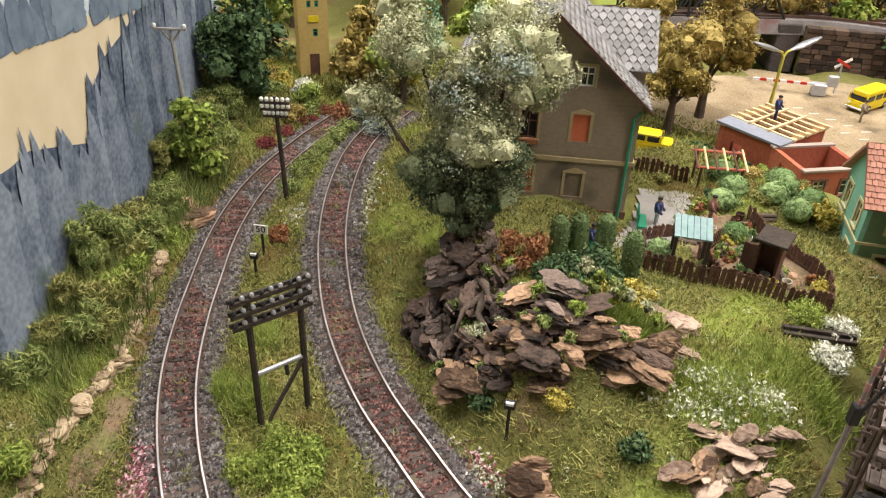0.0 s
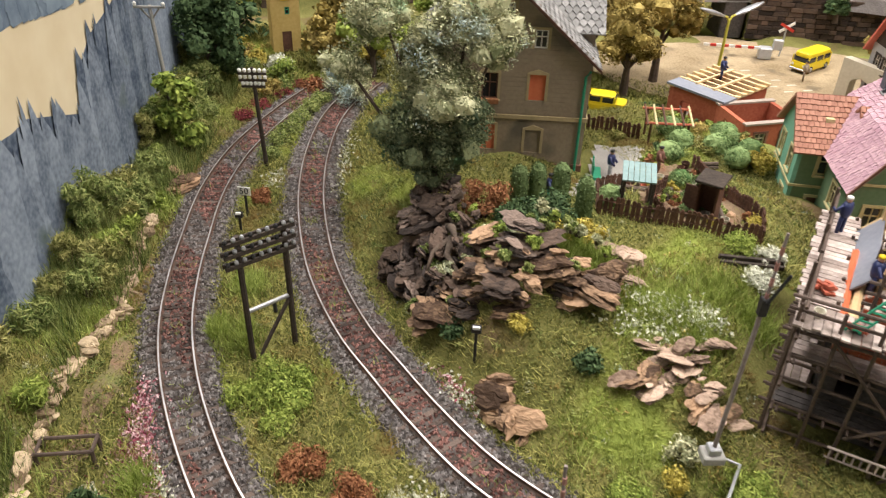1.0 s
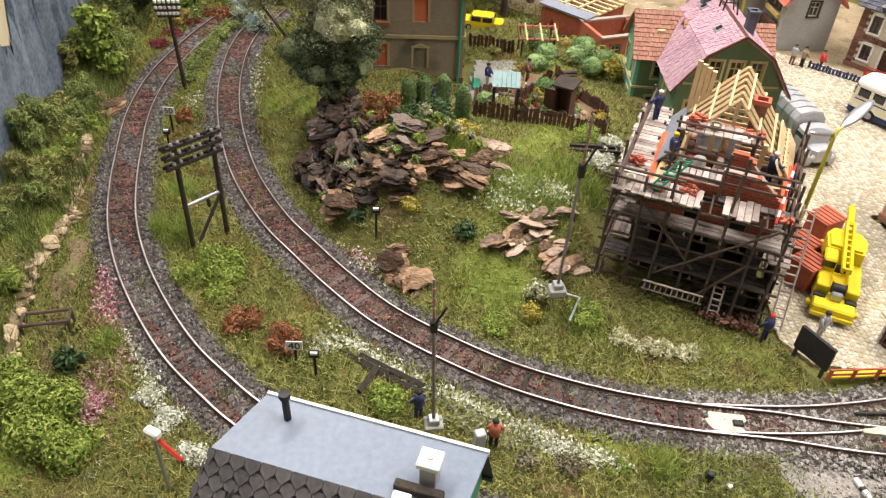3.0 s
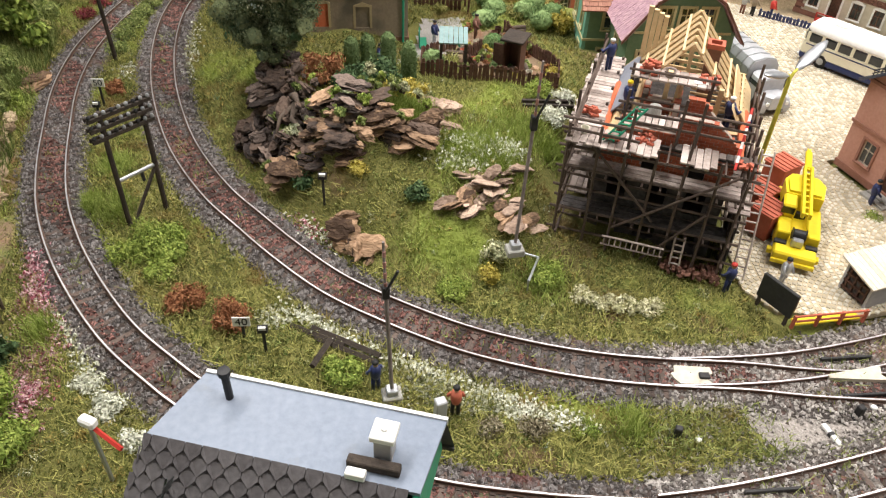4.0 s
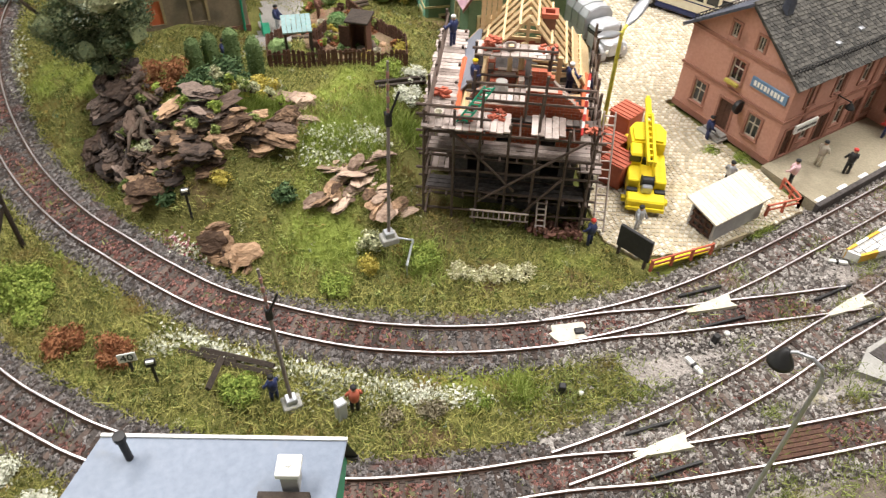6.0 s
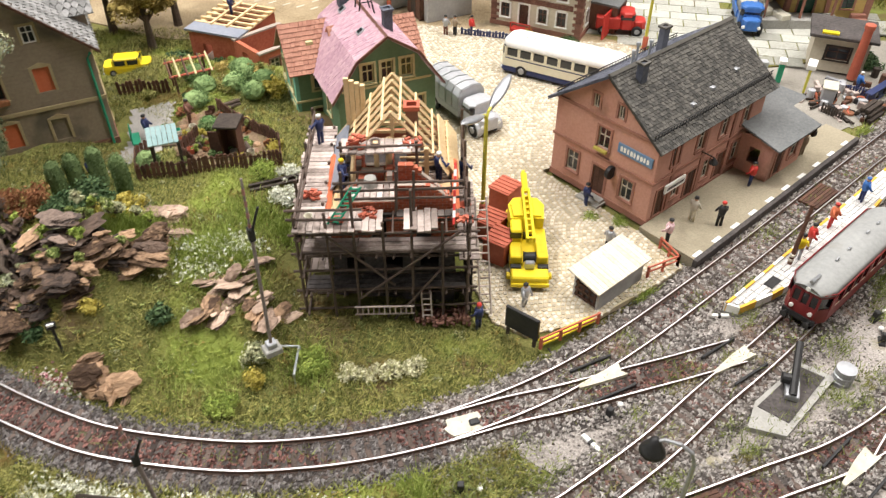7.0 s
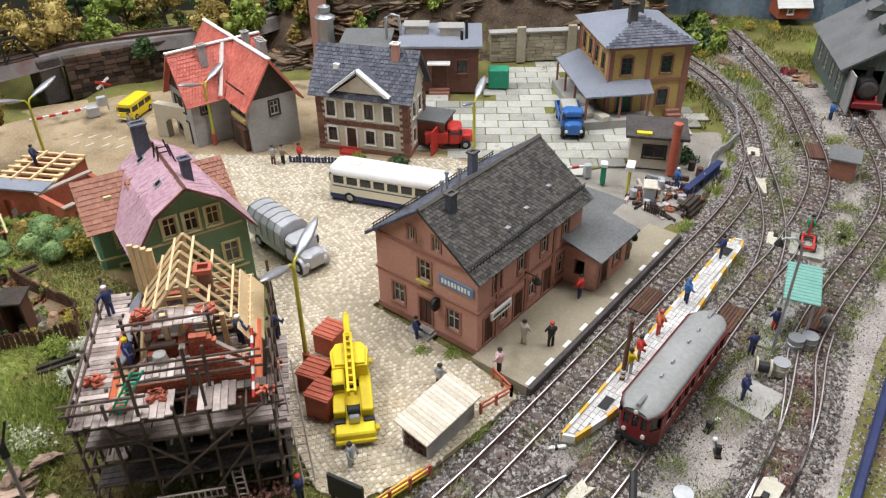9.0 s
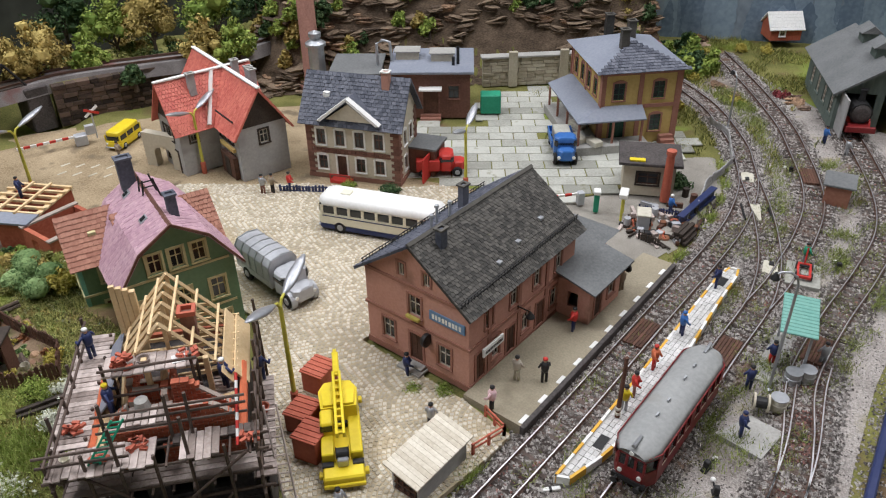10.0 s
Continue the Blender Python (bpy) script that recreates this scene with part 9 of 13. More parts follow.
def crane_truck():
    t = thing("mobile_crane", place(28.75, 18.3, 0, 57), "bright yellow mobile crane with its jib lowered forward", "mobile crane")
    w = 1.12
    part("chassis", Geo().box(-3.2, -w, 0.45, 3.3, w, 0.95, c=0.05), M_YELLOW, t)
    part("rear_deck", Geo().box(-3.4, -w, 0.4, -2.2, w, 1.0, c=0.1), M_YELLOW, t)
    part("bumper", Geo().box(-3.55, -w, 0.35, -3.4, w, 0.6, c=0.03), M_YELLOW, t)
    for s in (-1, 1):
        part("deck_locker", Geo().box(-2.2, s * w, 0.9, 0.6, s * 0.42, 1.55, c=0.06), M_YELLOW, t)
        part("step_plate", Geo().box(-2.6, s * w, 0.95, -2.25, s * 0.5, 1.1, c=0.03), M_BLACK, t)
    part("turntable", Geo().lathe([(0.72, 0.95), (0.72, 1.3), (0, 1.31)], 0.9, 0, 18), M_BLACK, t)
    part("engine_house", Geo().plate([(0.5, -1.0), (1.9, -1.12), (2.6, -0.75), (2.7, 0.0), (2.6, 0.75), (1.9, 1.12), (0.5, 1.0)], 1.3, 2.35), M_YELLOW, t)
    part("house_roof", Geo().plate([(0.6, -0.85), (1.8, -0.95), (2.4, -0.6), (2.4, 0.6), (1.8, 0.95), (0.6, 0.85)], 2.35, 2.5), M_YELLOW, t)
    c = part("operator_cab", Geo().box(-0.75, 0.34, 1.25, 0.5, 1.08, 2.35, c=0.1), M_YELLOW, t)
    part("cab_glass", Geo().box(-0.77, 0.42, 1.8, 0.3, 1.1, 2.2), M_GLASS, c)
    j = part("jib", Geo().box(-2.0, -0.28, 2.5, 3.0, -0.12, 2.85, c=0.02).box(-2.0, 0.1, 2.5, 3.0, 0.26, 2.85, c=0.02), M_YELLOW, t, "yellow twin-beam jib")
    for i in range(9):
        part("cross_brace", Geo().box(-1.8 + i * 0.58, -0.13, 2.55, -1.66 + i * 0.58, 0.11, 2.7), M_YELLOW, j)
    part("jib_head", Geo().box(3.0, -0.2, 2.5, 4.9, 0.18, 2.75, c=0.05), M_YELLOW, j)
    part("sheave", Geo().lathe([(0.0, -0.1), (0.24, -0.1), (0.2, 0), (0.24, 0.1), (0.0, 0.1)], n=14, m=Matrix.Translation((4.95, 0, 2.6)) @ Matrix.Rotation(radians(90), 4, "X")), M_YELLOW, j)
    part("winch_drum", Geo().lathe([(0.36, -0.36), (0.28, -0.3), (0.28, 0.3), (0.36, 0.36)], n=14, m=Matrix.Translation((-2.15, 0, 1.55)) @ Matrix.Rotation(radians(90), 4, "X")), M_BLACK, t, "black winch drum")
    part("hook_block", Geo().box(-2.7, -0.3, 1.0, -2.35, 0.3, 1.5, c=0.06), M_STEEL, t)
    for x in (-2.6, 2.9):
        for s in (-1, 1):
            part("outrigger", Geo().box(x - 0.2, s * 0.9, 0.3, x + 0.2, s * 1.35, 0.6, c=0.04), M_YELLOW, t)
    wheels(t, (-2.3, -1.0, 2.2), w * 0.98, 0.52)


crane_truck()


def blue_truck():
    d = Vector((64.6 - 69.0, 31.9 - 36.6))
    t = thing("flatbed_truck", place(66.9, 34.3, 0.05, math.degrees(math.atan2(d.y, d.x))), "blue flatbed truck loaded with a pale box", "truck")
    part("chassis", Geo().box(-3.0, -0.7, 0.5, 2.9, 0.7, 0.8), M_BLACK, t)
    part("load_bed", Geo().box(-3.1, -1.15, 0.8, 0.6, 1.15, 0.95, c=0.02).box(-3.1, -1.15, 0.95, 0.6, -1.05, 1.5).box(-3.1, 1.05, 0.95, 0.6, 1.15, 1.5).box(-3.1, -1.05, 0.95, -3.0, 1.05, 1.5), M_BLUE, t)
    part("load", Geo().box(-2.3, -0.8, 0.97, -0.2, 0.8, 2.0, c=0.06), M_SLAB, t, "pale box load")
    part("cab", rounded(1.5, 1.05, 0.7, 2.5, 0.2, 0.8), M_BLUE, t).matrix_local = pose(0.0145, 0, 0)
    part("cab_glass", rounded(1.44, 1.065, 1.65, 2.2, 0.1, 0.95), M_GLASS, t).matrix_local = pose(0.0148, 0, 0)
    part("bonnet", rounded(1.2, 0.8, 0.6, 1.6, 0.2, 0.75), M_BLUE, t).matrix_local = pose(0.026, 0, 0)
    for s in (-1, 1):
        part("headlight", Geo().lathe([(0.16, 0), (0.16, 0.1), (0, 0.12)], n=10, m=Matrix.Translation((3.15, s * 0.7, 0.95)) @ Matrix.Rotation(radians(90), 4, "Y")), M_LENS, t)
    wheels(t, (-2.0, 2.4), 1.1, 0.55)


blue_truck()


def red_truck():
    t = thing("fire_engine", place(55.3, 39.6, 0, -40), "old red fire engine with a white bonnet stripe", "fire engine")
    part("body", Geo().box(-2.0, -1.0, 0.6, 0.2, 1.0, 1.7, c=0.08), M_REDPAINT, t)
    part("cab", rounded(1.4, 1.0, 0.6, 2.2, 0.2, 0.8), M_REDPAINT, t).matrix_local = pose(0.008, 0, 0)
    part("cab_glass", rounded(1.35, 1.015, 1.5, 1.95, 0.1, 0.95), M_GLASS, t).matrix_local = pose(0.0083, 0, 0)
    part("bonnet", rounded(1.3, 0.75, 0.6, 1.4, 0.2, 0.75), M_REDPAINT, t).matrix_local = pose(0.019, 0, 0)
    wheels(t, (-1.3, 1.8), 1.0, 0.48)
    g = thing("garage_annex", place(52.4, 41.4, 0, -62), "red-doored garage annex beside the town house", "garage")
    part("wall", Geo().box(0, 0.9, 0, 3.0, 3.6, 2.6), M_BRICKDARK, g)
    part("door_leaf", Geo().box(0, -0.9, 0.05, 0.15, 0.9, 2.4, c=0.02), M_REDPAINT, g)
    part("door_leaf", Geo().box(2.4, -0.9, 0.05, 2.55, 0.9, 2.4, c=0.02), M_REDPAINT, g)
    part("roof", Geo().box(-0.2, 0.7, 2.6, 3.2, 3.8, 2.8), M_ROOFFELT, g)


red_truck()


def small_car(name, x, y, z, a, mat, label, tall, size=1.0):
    t = thing(name, place(x, y, z, a), label, "van" if tall else "car")
    L, w = (4.6, 0.98) if tall else (4.6, 0.95)
    part("lower_body", rounded(L, w, 0.25, 1.1, 0.15, 0.97), mat, t)
    part("window_band", rounded(L * (0.9 if tall else 0.58), w * 0.93, 1.05, 1.7, 0.12, 0.9), M_GLASS, t)
    part("roof", rounded(L * (0.9 if tall else 0.55), w * 0.9, 1.6, 2.1 if tall else 1.78, 0.16, 0.8), mat, t)
    for s in (-1, 1):
        for i in range(4 if tall else 3):
            xx = -L * (0.44 if tall else 0.27) + i * L * (0.88 if tall else 0.54) / (3 if tall else 2)
            part("window_pillar", Geo().box(xx - 0.1, s * w * 0.9 - 0.06, 1.05, xx + 0.1, s * w * 0.93 + 0.01, 1.7), mat, t)
        part("headlight", Geo().lathe([(0.14, 0), (0.14, 0.06), (0, 0.08)], n=10, m=Matrix.Translation((L / 2 - 0.03, s * 0.65, 0.8)) @ Matrix.Rotation(radians(90), 4, "Y")), M_LENS, t)
    part("bumper", Geo().box(L / 2 - 0.05, -0.9, 0.3, L / 2 + 0.1, 0.9, 0.48, c=0.04), M_TIN, t)
    wheels(t, (-1.4, 1.4), w, 0.4)
    t.scale = (size, size, size)


small_car("delivery_van", 36.8, 66.9, 0.02, 215, M_YELLOW, "bright yellow delivery van on the sand road", True, 0.9)
small_car("taxi_car", 13.8, 52.2, ground_z(13.8, 52.2), 160, M_YELLOW, "small yellow car parked behind the fence", False, 0.8)
small_car("parked_car", 30.6, 50.2, 0.02, 120, M_YELLEAF, "yellow-green car parked by the brick shed", False)


# ---------------------------------------------------------------- small buildings and loose things on the plaza
def bike_shed():
    t = thing("bicycle_shed", place(29.0, 11.9, -0.1, 9), "small open shed with a pale plank roof and lattice end", "shed")
    L, W = 4.3, 2.05
    part("wall", Geo().box(0.15, 0.1, 0, L - 0.1, 0.25, 1.5), M_GREYWALL, t, "pale grey low wall")
    part("wall", Geo().box(0.15, W - 0.25, 0, L - 0.1, W - 0.1, 1.9), M_GREYWALL, t)
    part("wall", Geo().box(L - 0.25, 0.25, 0, L - 0.1, W - 0.25, 1.7), M_GREYWALL, t)
    g = Geo()
    for i in range(4):
        g.box(0.12, 0.3 + i * 0.42, 0.3, 0.22, 0.4 + i * 0.42, 1.75)
    for z in (0.3, 0.75, 1.2, 1.65):
        g.box(0.1, 0.25, z, 0.24, W - 0.25, z + 0.1)
    part("lattice_window", g, M_BROWNWOOD, t, "dark lattice window")
    part("dark_infill", Geo().box(0.24, 0.25, 0, 0.3, W - 0.25, 1.75), M_DARKROUGH, t)
    for i in range(15):
        x = -0.25 + i * 0.32
        part("roof_board", Geo().add([(x, -0.15, 1.65), (x + 0.3, -0.15, 1.65), (x + 0.3, W + 0.15, 2.1), (x, W + 0.15, 2.1), (x, -0.15, 1.75), (x + 0.3, -0.15, 1.75), (x + 0.3, W + 0.15, 2.2), (x, W + 0.15, 2.2)], [(3, 2, 1, 0), (4, 5, 6, 7), (0, 1, 5, 4), (1, 2, 6, 5), (2, 3, 7, 6), (3, 0, 4, 7)]), M_ROOFBOARD, t)


M_ROOFBOARD = material("weathered_roof_board", (0.52, 0.46, 0.36), (0.76, 0.71, 0.60), 6, 0.8, 0.8, bump=0.3, objrand=0.3)
bike_shed()
for x, y, a, h in ((30.6, 23.1, 20, 1.5), (28.0, 21.0, 24, 1.3), (27.2, 18.9, 24, 1.6)):
    t = thing("freight_crate", place(x, y, 0.0, a), "rust-red freight box with a ribbed lid", "crate", "freight boxes")
    part("box", Geo().box(-0.85, -0.75, 0, 0.85, 0.75, h, c=0.04), M_CRATE, t)
    part("lid", Geo().box(-0.92, -0.82, h, 0.92, 0.82, h + 0.12, c=0.03), M_CRATE, t)
    for i in range(5):
        part("rib", Geo().box(-0.8 + i * 0.36, -0.8, h + 0.12, -0.7 + i * 0.36, 0.8, h + 0.18), M_CRATE, t)
t = thing("notice_board", place(23.85, 13.64, -0.1, math.degrees(math.atan2(-1.64, 0.63))), "black notice board seen from its back", "notice board")
part("panel", Geo().box(0.0, -0.1, 0.5, 2.1, 0.1, 2.0, c=0.03), M_BLACK, t)
for x in (0.2, 1.9):
    part("post", Geo().box(x - 0.08, -0.08, -0.1, x + 0.08, 0.08, 0.55), M_DARKWOOD, t)


def railing(pts, h, mat, label, z=None, name="railing", bars=2, gap=1.2):
    t = thing(name, place(0, 0, 0), label, "railing")
    for a, b in zip(pts, pts[1:]):
        a, b = Vector(a), Vector(b)
        n = max(1, round((b - a).length / gap))
        for i in range(n + 1):
            p = a.lerp(b, i / n)
            zz = ground_z(p.x, p.y) if z is None else z
            part("post", Geo().box(p.x - 0.07, p.y - 0.07, zz - 0.1, p.x + 0.07, p.y + 0.07, zz + h), mat, t)
        za, zb = (ground_z(a.x, a.y), ground_z(b.x, b.y)) if z is None else (z, z)
        for k in range(bars):
            f = h * (1 - 0.45 * k) - 0.06
            part("rail", Geo().tube([(a.x, a.y, za + f), (b.x, b.y, zb + f)], 0.065, 6), mat, t)


railing([(24.7, 11.5), (28.6, 11.3)], 0.75, M_CRATE, "rust-red railing at the edge of the plaza", 0.0)
railing([(33.6, 12.6), (35.9, 12.4), (36.2, 14.2)], 0.8, M_CRATE, "rust-red railing at the platform end", 0.05)
solid("yellow_kerb_board", Geo().box(0, -0.25, 0, 3.6, 0.25, 0.12, c=0.03), M_YELLOW, place(24.9, 11.75, 0.0, -2), "bright yellow board lying along the railing", "board")


def picket_fence(pts, h, mat, label, gap=0.3, w=0.22, cat="fence"):
    t = thing("picket_fence", place(0, 0, 0), label, cat, "garden fences")
    rnd = random.Random(len(pts))
    for a, b in zip(pts, pts[1:]):
        a, b = Vector(a), Vector(b)
        d = (b - a)
        ang = math.degrees(math.atan2(d.y, d.x))
        n = max(1, round(d.length / gap))
        for i in range(n):
            p = a.lerp(b, (i + 0.5) / n)
            z = ground_z(p.x, p.y)
            hh = h * rnd.uniform(0.9, 1.08)
            part("picket", Geo().prism([(-w / 2, 0), (w / 2, 0), (w / 2, hh - 0.1), (0, hh), (-w / 2, hh - 0.1)], -0.045, 0.045, Matrix.Translation((p.x, p.y, z - 0.05)) @ Matrix.Rotation(radians(ang + rnd.uniform(-4, 4)), 4, "Z") @ Matrix.Rotation(radians(rnd.uniform(-4, 4)), 4, "Y")), mat, t)
        za, zb = ground_z(a.x, a.y), ground_z(b.x, b.y)
        for f in (0.3, 0.75):
            part("rail", Geo().tube([(a.x, a.y, za + h * f), (b.x, b.y, zb + h * f)], 0.06, 4), mat, t)


picket_fence([(9.9, 34.0), (11.8, 33.0), (13.4, 32.9), (15.3, 32.4), (16.6, 31.5), (18.3, 31.0)], 1.25, M_BROWNWOOD, "dark brown picket fence along the cottage garden")
picket_fence([(18.3, 31.0), (19.2, 33.5), (18.3, 37.0), (17.3, 40.5)], 1.15, M_BROWNWOOD, "dark brown picket fence beside the green house")
picket_fence([(13.4, 32.9), (13.1, 35.6), (15.0, 38.0)], 1.2, M_BROWNWOOD, "dark brown picket fence across the garden")
picket_fence([(9.9, 34.0), (10.8, 38.5), (13.5, 39.5)], 1.0, M_BROWNWOOD, "dark brown picket fence by the house")
picket_fence([(12.0, 48.6), (15.6, 46.9)], 1.2, M_BROWNWOOD, "reddish brown slatted fence in front of a car", 0.34, 0.24)
picket_fence([(42.6, 46.9), (46.2, 43.0)], 0.9, M_NAVY, "blue picket fence before the town house", 0.3)
picket_fence([(62.8, 22.4), (64.3, 19.4)], 0.95, M_NAVY, "low dark fence of the scrap yard", 0.22, 0.13)
picket_fence([(59.3, 19.9), (59.4, 18.0)], 0.9, M_DARKWOOD, "low dark fence beside the platform end", 0.22, 0.13)
picket_fence([(66.0, 18.8), (70.5, 20.7), (77, 21.8), (82.5, 25.4), (84.0, 28.5)], 1.1, M_GREYWALL, "grey board fence along the curve", 0.5, 0.46)


def garden():
    z = ground_z(11.2, 34.2)
    h = thing("well_shelter", place(11.0, 33.6, z, -12), "small shelter with a turquoise plank roof", "shelter")
    for x in (0.1, 1.7):
        for y in (0.1, 1.3):
            part("post", Geo().box(x - 0.08, y - 0.08, -0.1, x + 0.08, y + 0.08, 2.3 + 0.25 * y), M_DARKWOOD, h)
    for i in range(6):
        part("roof_board", Geo().box(-0.05 + i * 0.31, -0.15, 0, 0.23 + i * 0.31, 1.5, 0.1, Matrix.Translation((0, 0, 2.3)) @ Matrix.Rotation(radians(14), 4, "X")), M_TEAL, h)
    z = ground_z(15.9, 34.2)
    o = thing("outhouse", place(15.2, 34.0, z, -35), "dark brown wooden outhouse with an open door", "outhouse")
    part("wall", Geo().box(0.2, 0, 0, 0.32, 1.2, 2.6).box(1.25, 0, 0, 1.37, 1.2, 2.6).box(0.32, 1.08, 0, 1.25, 1.2, 2.6), M_BROWNWOOD, o)
    part("roof", Geo().box(0.0, -0.35, 2.6, 1.57, 1.45, 2.76, c=0.03), M_DARKWOOD, o)
    part("door", Geo().box(-0.45, -0.2, 0.05, 0.3, -0.08, 2.3, c=0.02), M_BROWNWOOD, o)
    z = ground_z(17.3, 46.2)
    p = thing("pergola", place(15.9, 45.8, z, -5), "open pergola frame of reddish poles", "pergola")
    for x in (0, 2.6):
        for y in (0, 1.8):
            part("post", Geo().tube([(x, y, -0.1), (x, y, 1.6 + 0.2 * y)], 0.09, 6), M_BROWNWOOD, p)
    for i in range(6):
        part("slat", Geo().tube([(-0.3 + i * 0.62, -0.4, 1.6), (-0.2 + i * 0.62, 2.2, 2.0)], 0.08, 6), M_CREAM if i % 2 else M_BROWNWOOD, p)
    for y in (0, 1.8):
        part("beam", Geo().tube([(-0.4, y, 1.55 + 0.2 * y), (3.0, y, 1.55 + 0.2 * y)], 0.09, 6), M_CRATE, p)
    b = thing("garden_bench", place(11.3, 40.9, ground_z(11.3, 40.9), 80), "bright green slatted garden bench", "bench")
    part("seat", Geo().box(-0.8, -0.3, 0.4, 0.8, 0.2, 0.5), M_GREENPAINT, b)
    for i in range(5):
        part("slat", Geo().box(-0.75 + i * 0.33, 0.2, 0.4, -0.55 + i * 0.33, 0.28, 1.3), M_GREENPAINT, b)
    for s in (-0.7, 0.7):
        part("leg", Geo().box(s - 0.06, -0.28, 0, s + 0.06, 0.2, 0.4), M_GREENPAINT, b)
    rnd = random.Random(21)
    for i in range(36):
        x, y = rnd.uniform(12.9, 18.4), rnd.uniform(33.4, 40.5)
        mt = rnd.choice([M_BROWNWOOD, M_WHITEPLASTIC, M_CRATE, M_STEEL, M_GREENPAINT])
        q = place(x, y, ground_z(x, y), rnd.uniform(0, 180))
        k = i % 3
        if k == 0:
            solid("bucket", Geo().lathe([(0.2, 0), (0.27, 0.5), (0.24, 0.5), (0.17, 0.06), (0, 0.05)], n=10), mt, q, "small bucket standing in the garden", "bucket", "garden buckets")
        elif k == 1:
            lp = thing("log_pile", q, "little pile of logs in the garden", "logs", "log piles")
            for ya, za in ((0, 0.14), (0.27, 0.14), (0.13, 0.37)):
                part("log", Geo().tube([(-0.6, ya, za), (0.6, ya + 0.04, za)], 0.135, 7), M_BARK, lp)
        else:
            solid("stone", Geo().blob((0, 0, 0.12), (0.35, 0.28, 0.2), i, 0.3), M_ROCK, q, "small rounded brown garden stone", "stone", "garden stones")
    for x, y, a in ((17.0, 29.0, -10),):
        t = thing("timber_stack", place(x, y, ground_z(x, y), a), "dark timber balks stacked in the grass", "timber")
        for i in range(3):
            part("balk", Geo().box(-1.6, -0.35 + i * 0.25, 0.0 + 0.18 * (i % 2), 1.6, -0.12 + i * 0.25, 0.22 + 0.18 * (i % 2), c=0.02), M_DARKWOOD, t)


garden()


def yard():
    t = thing("fuel_shelter", place(0, 0, 0), "small open shelter with a turquoise corrugated roof", "shelter")
    q = place_cm(54.9, 4.8, 0, 24)
    for x in (-1.7, 1.7):
        for y in (-0.8, 0.8):
            part("post", Geo().box(x - 0.08, y - 0.08, -0.4, x + 0.08, y + 0.08, 2.8, q), M_STEEL, t)
    for i in range(12):
        part("roof_strip", Geo().box(-2.2 + i * 0.37, -1.1, 2.8, -1.86 + i * 0.37, 1.1, 2.93, q, c=0.04), M_TURQ, t)
    p = thing("concrete_pad", place(0, 0, 0), "pale concrete pad beside the tracks", "concrete pad", kind="structure")
    part("pad", Geo().plate([(45.0, 4.3), (47.7, 3.6), (47.9, 1.6), (45.1, 1.5)], -0.5, -0.12), M_CONCRETE, p)
    p = thing("concrete_pad", place(0, 0, 0), "dark worn concrete pad under the fuel shelter", "concrete pad", kind="structure")
    part("pad", Geo().plate([(51.0, 5.4), (51.6, 3.3), (57.2, 4.9), (56.6, 6.6)], -0.5, -0.3), M_CONCRETE, p)
    p = thing("concrete_pad", place(0, 0, 0), "oily concrete coaling pad with a pale kerb", "concrete pad", kind="structure")
    part("pad", Geo().plate([(30.2, 1.9), (31.8, 2.8), (35.9, 3.3), (36.6, 1.6), (31.4, 0.5)], -0.5, -0.1), M_CONCRETE, p)
    part("oil_sheet", Geo().plate([(31.6, 2.5), (35.6, 3.1), (36.1, 1.9), (32.1, 0.95)], -0.1, -0.05), M_DARKROUGH, p, "oily dark sheet")
    t = thing("coal_conveyor", place(33.9, 2.3, -0.05, 38), "grey coal conveyor with an upward-slanting chute", "conveyor")
    part("base", Geo().box(-0.8, -0.35, 0, 0.7, 0.35, 0.35, c=0.04), M_STEEL, t)
    part("chute", Geo().tube([(-0.7, 0, 0.35), (1.2, 0, 1.2), (2.0, 0, 1.55)], 0.2, 8), M_BLACK, t)
    part("motor", Geo().lathe([(0.3, -0.3), (0.3, 0.3), (0, 0.32)], n=12, m=Matrix.Translation((0.2, 0.3, 0.55)) @ Matrix.Rotation(radians(90), 4, "X")), M_BLACK, t)
    rnd = random.Random(31)
    for x, y, mt in ((36.9, 1.4, M_STEEL), (52.4, 3.4, M_STEEL), (53.2, 2.9, M_CONCRETE), (57.6, 6.2, M_STEEL), (58.4, 5.8, M_CONCRETE), (49.6, 2.9, M_WHITEPLASTIC)):
        t = thing("oil_drum", place(x, y, ground_z(x, y) - 0.02), "grey oil drum with a pale lid", "drum", "oil drums")
        part("barrel", Geo().lathe([(0.5, 0), (0.5, 0.32), (0.54, 0.35), (0.5, 0.38), (0.5, 0.72), (0.54, 0.75), (0.5, 0.78), (0.5, 1.1)], n=16), mt, t)
        part("lid", Geo().lathe([(0.52, 1.1), (0.52, 1.15), (0.0, 1.16)], n=16), M_STEEL, t)
    t = thing("cable_drum", place(48.6, 3.6, 0.0, 30), "wooden cable drum with black and yellow bands", "cable drum")
    for s in (-1, 1):
        part("flange", Geo().lathe([(0.0, 0), (0.55, 0), (0.55, 0.12), (0, 0.12)], n=16, m=Matrix.Translation((0, s * 0.4, 0.4)) @ Matrix.Rotation(radians(90), 4, "X")), M_OFFWHITE, t)
    part("core", Geo().lathe([(0.35, -0.4), (0.35, 0.4)], n=14, m=Matrix.Translation((0, 0, 0.4)) @ Matrix.Rotation(radians(90), 4, "X")), M_BLACK, t)
    t = thing("hand_car", place(64.0, 8.4, 0, 24), "red rail trolley frame on a concrete plate", "trolley")
    part("plate", Geo().box(-1.6, -1.2, -0.4, 1.6, 1.2, -0.1), M_SLAB, t)
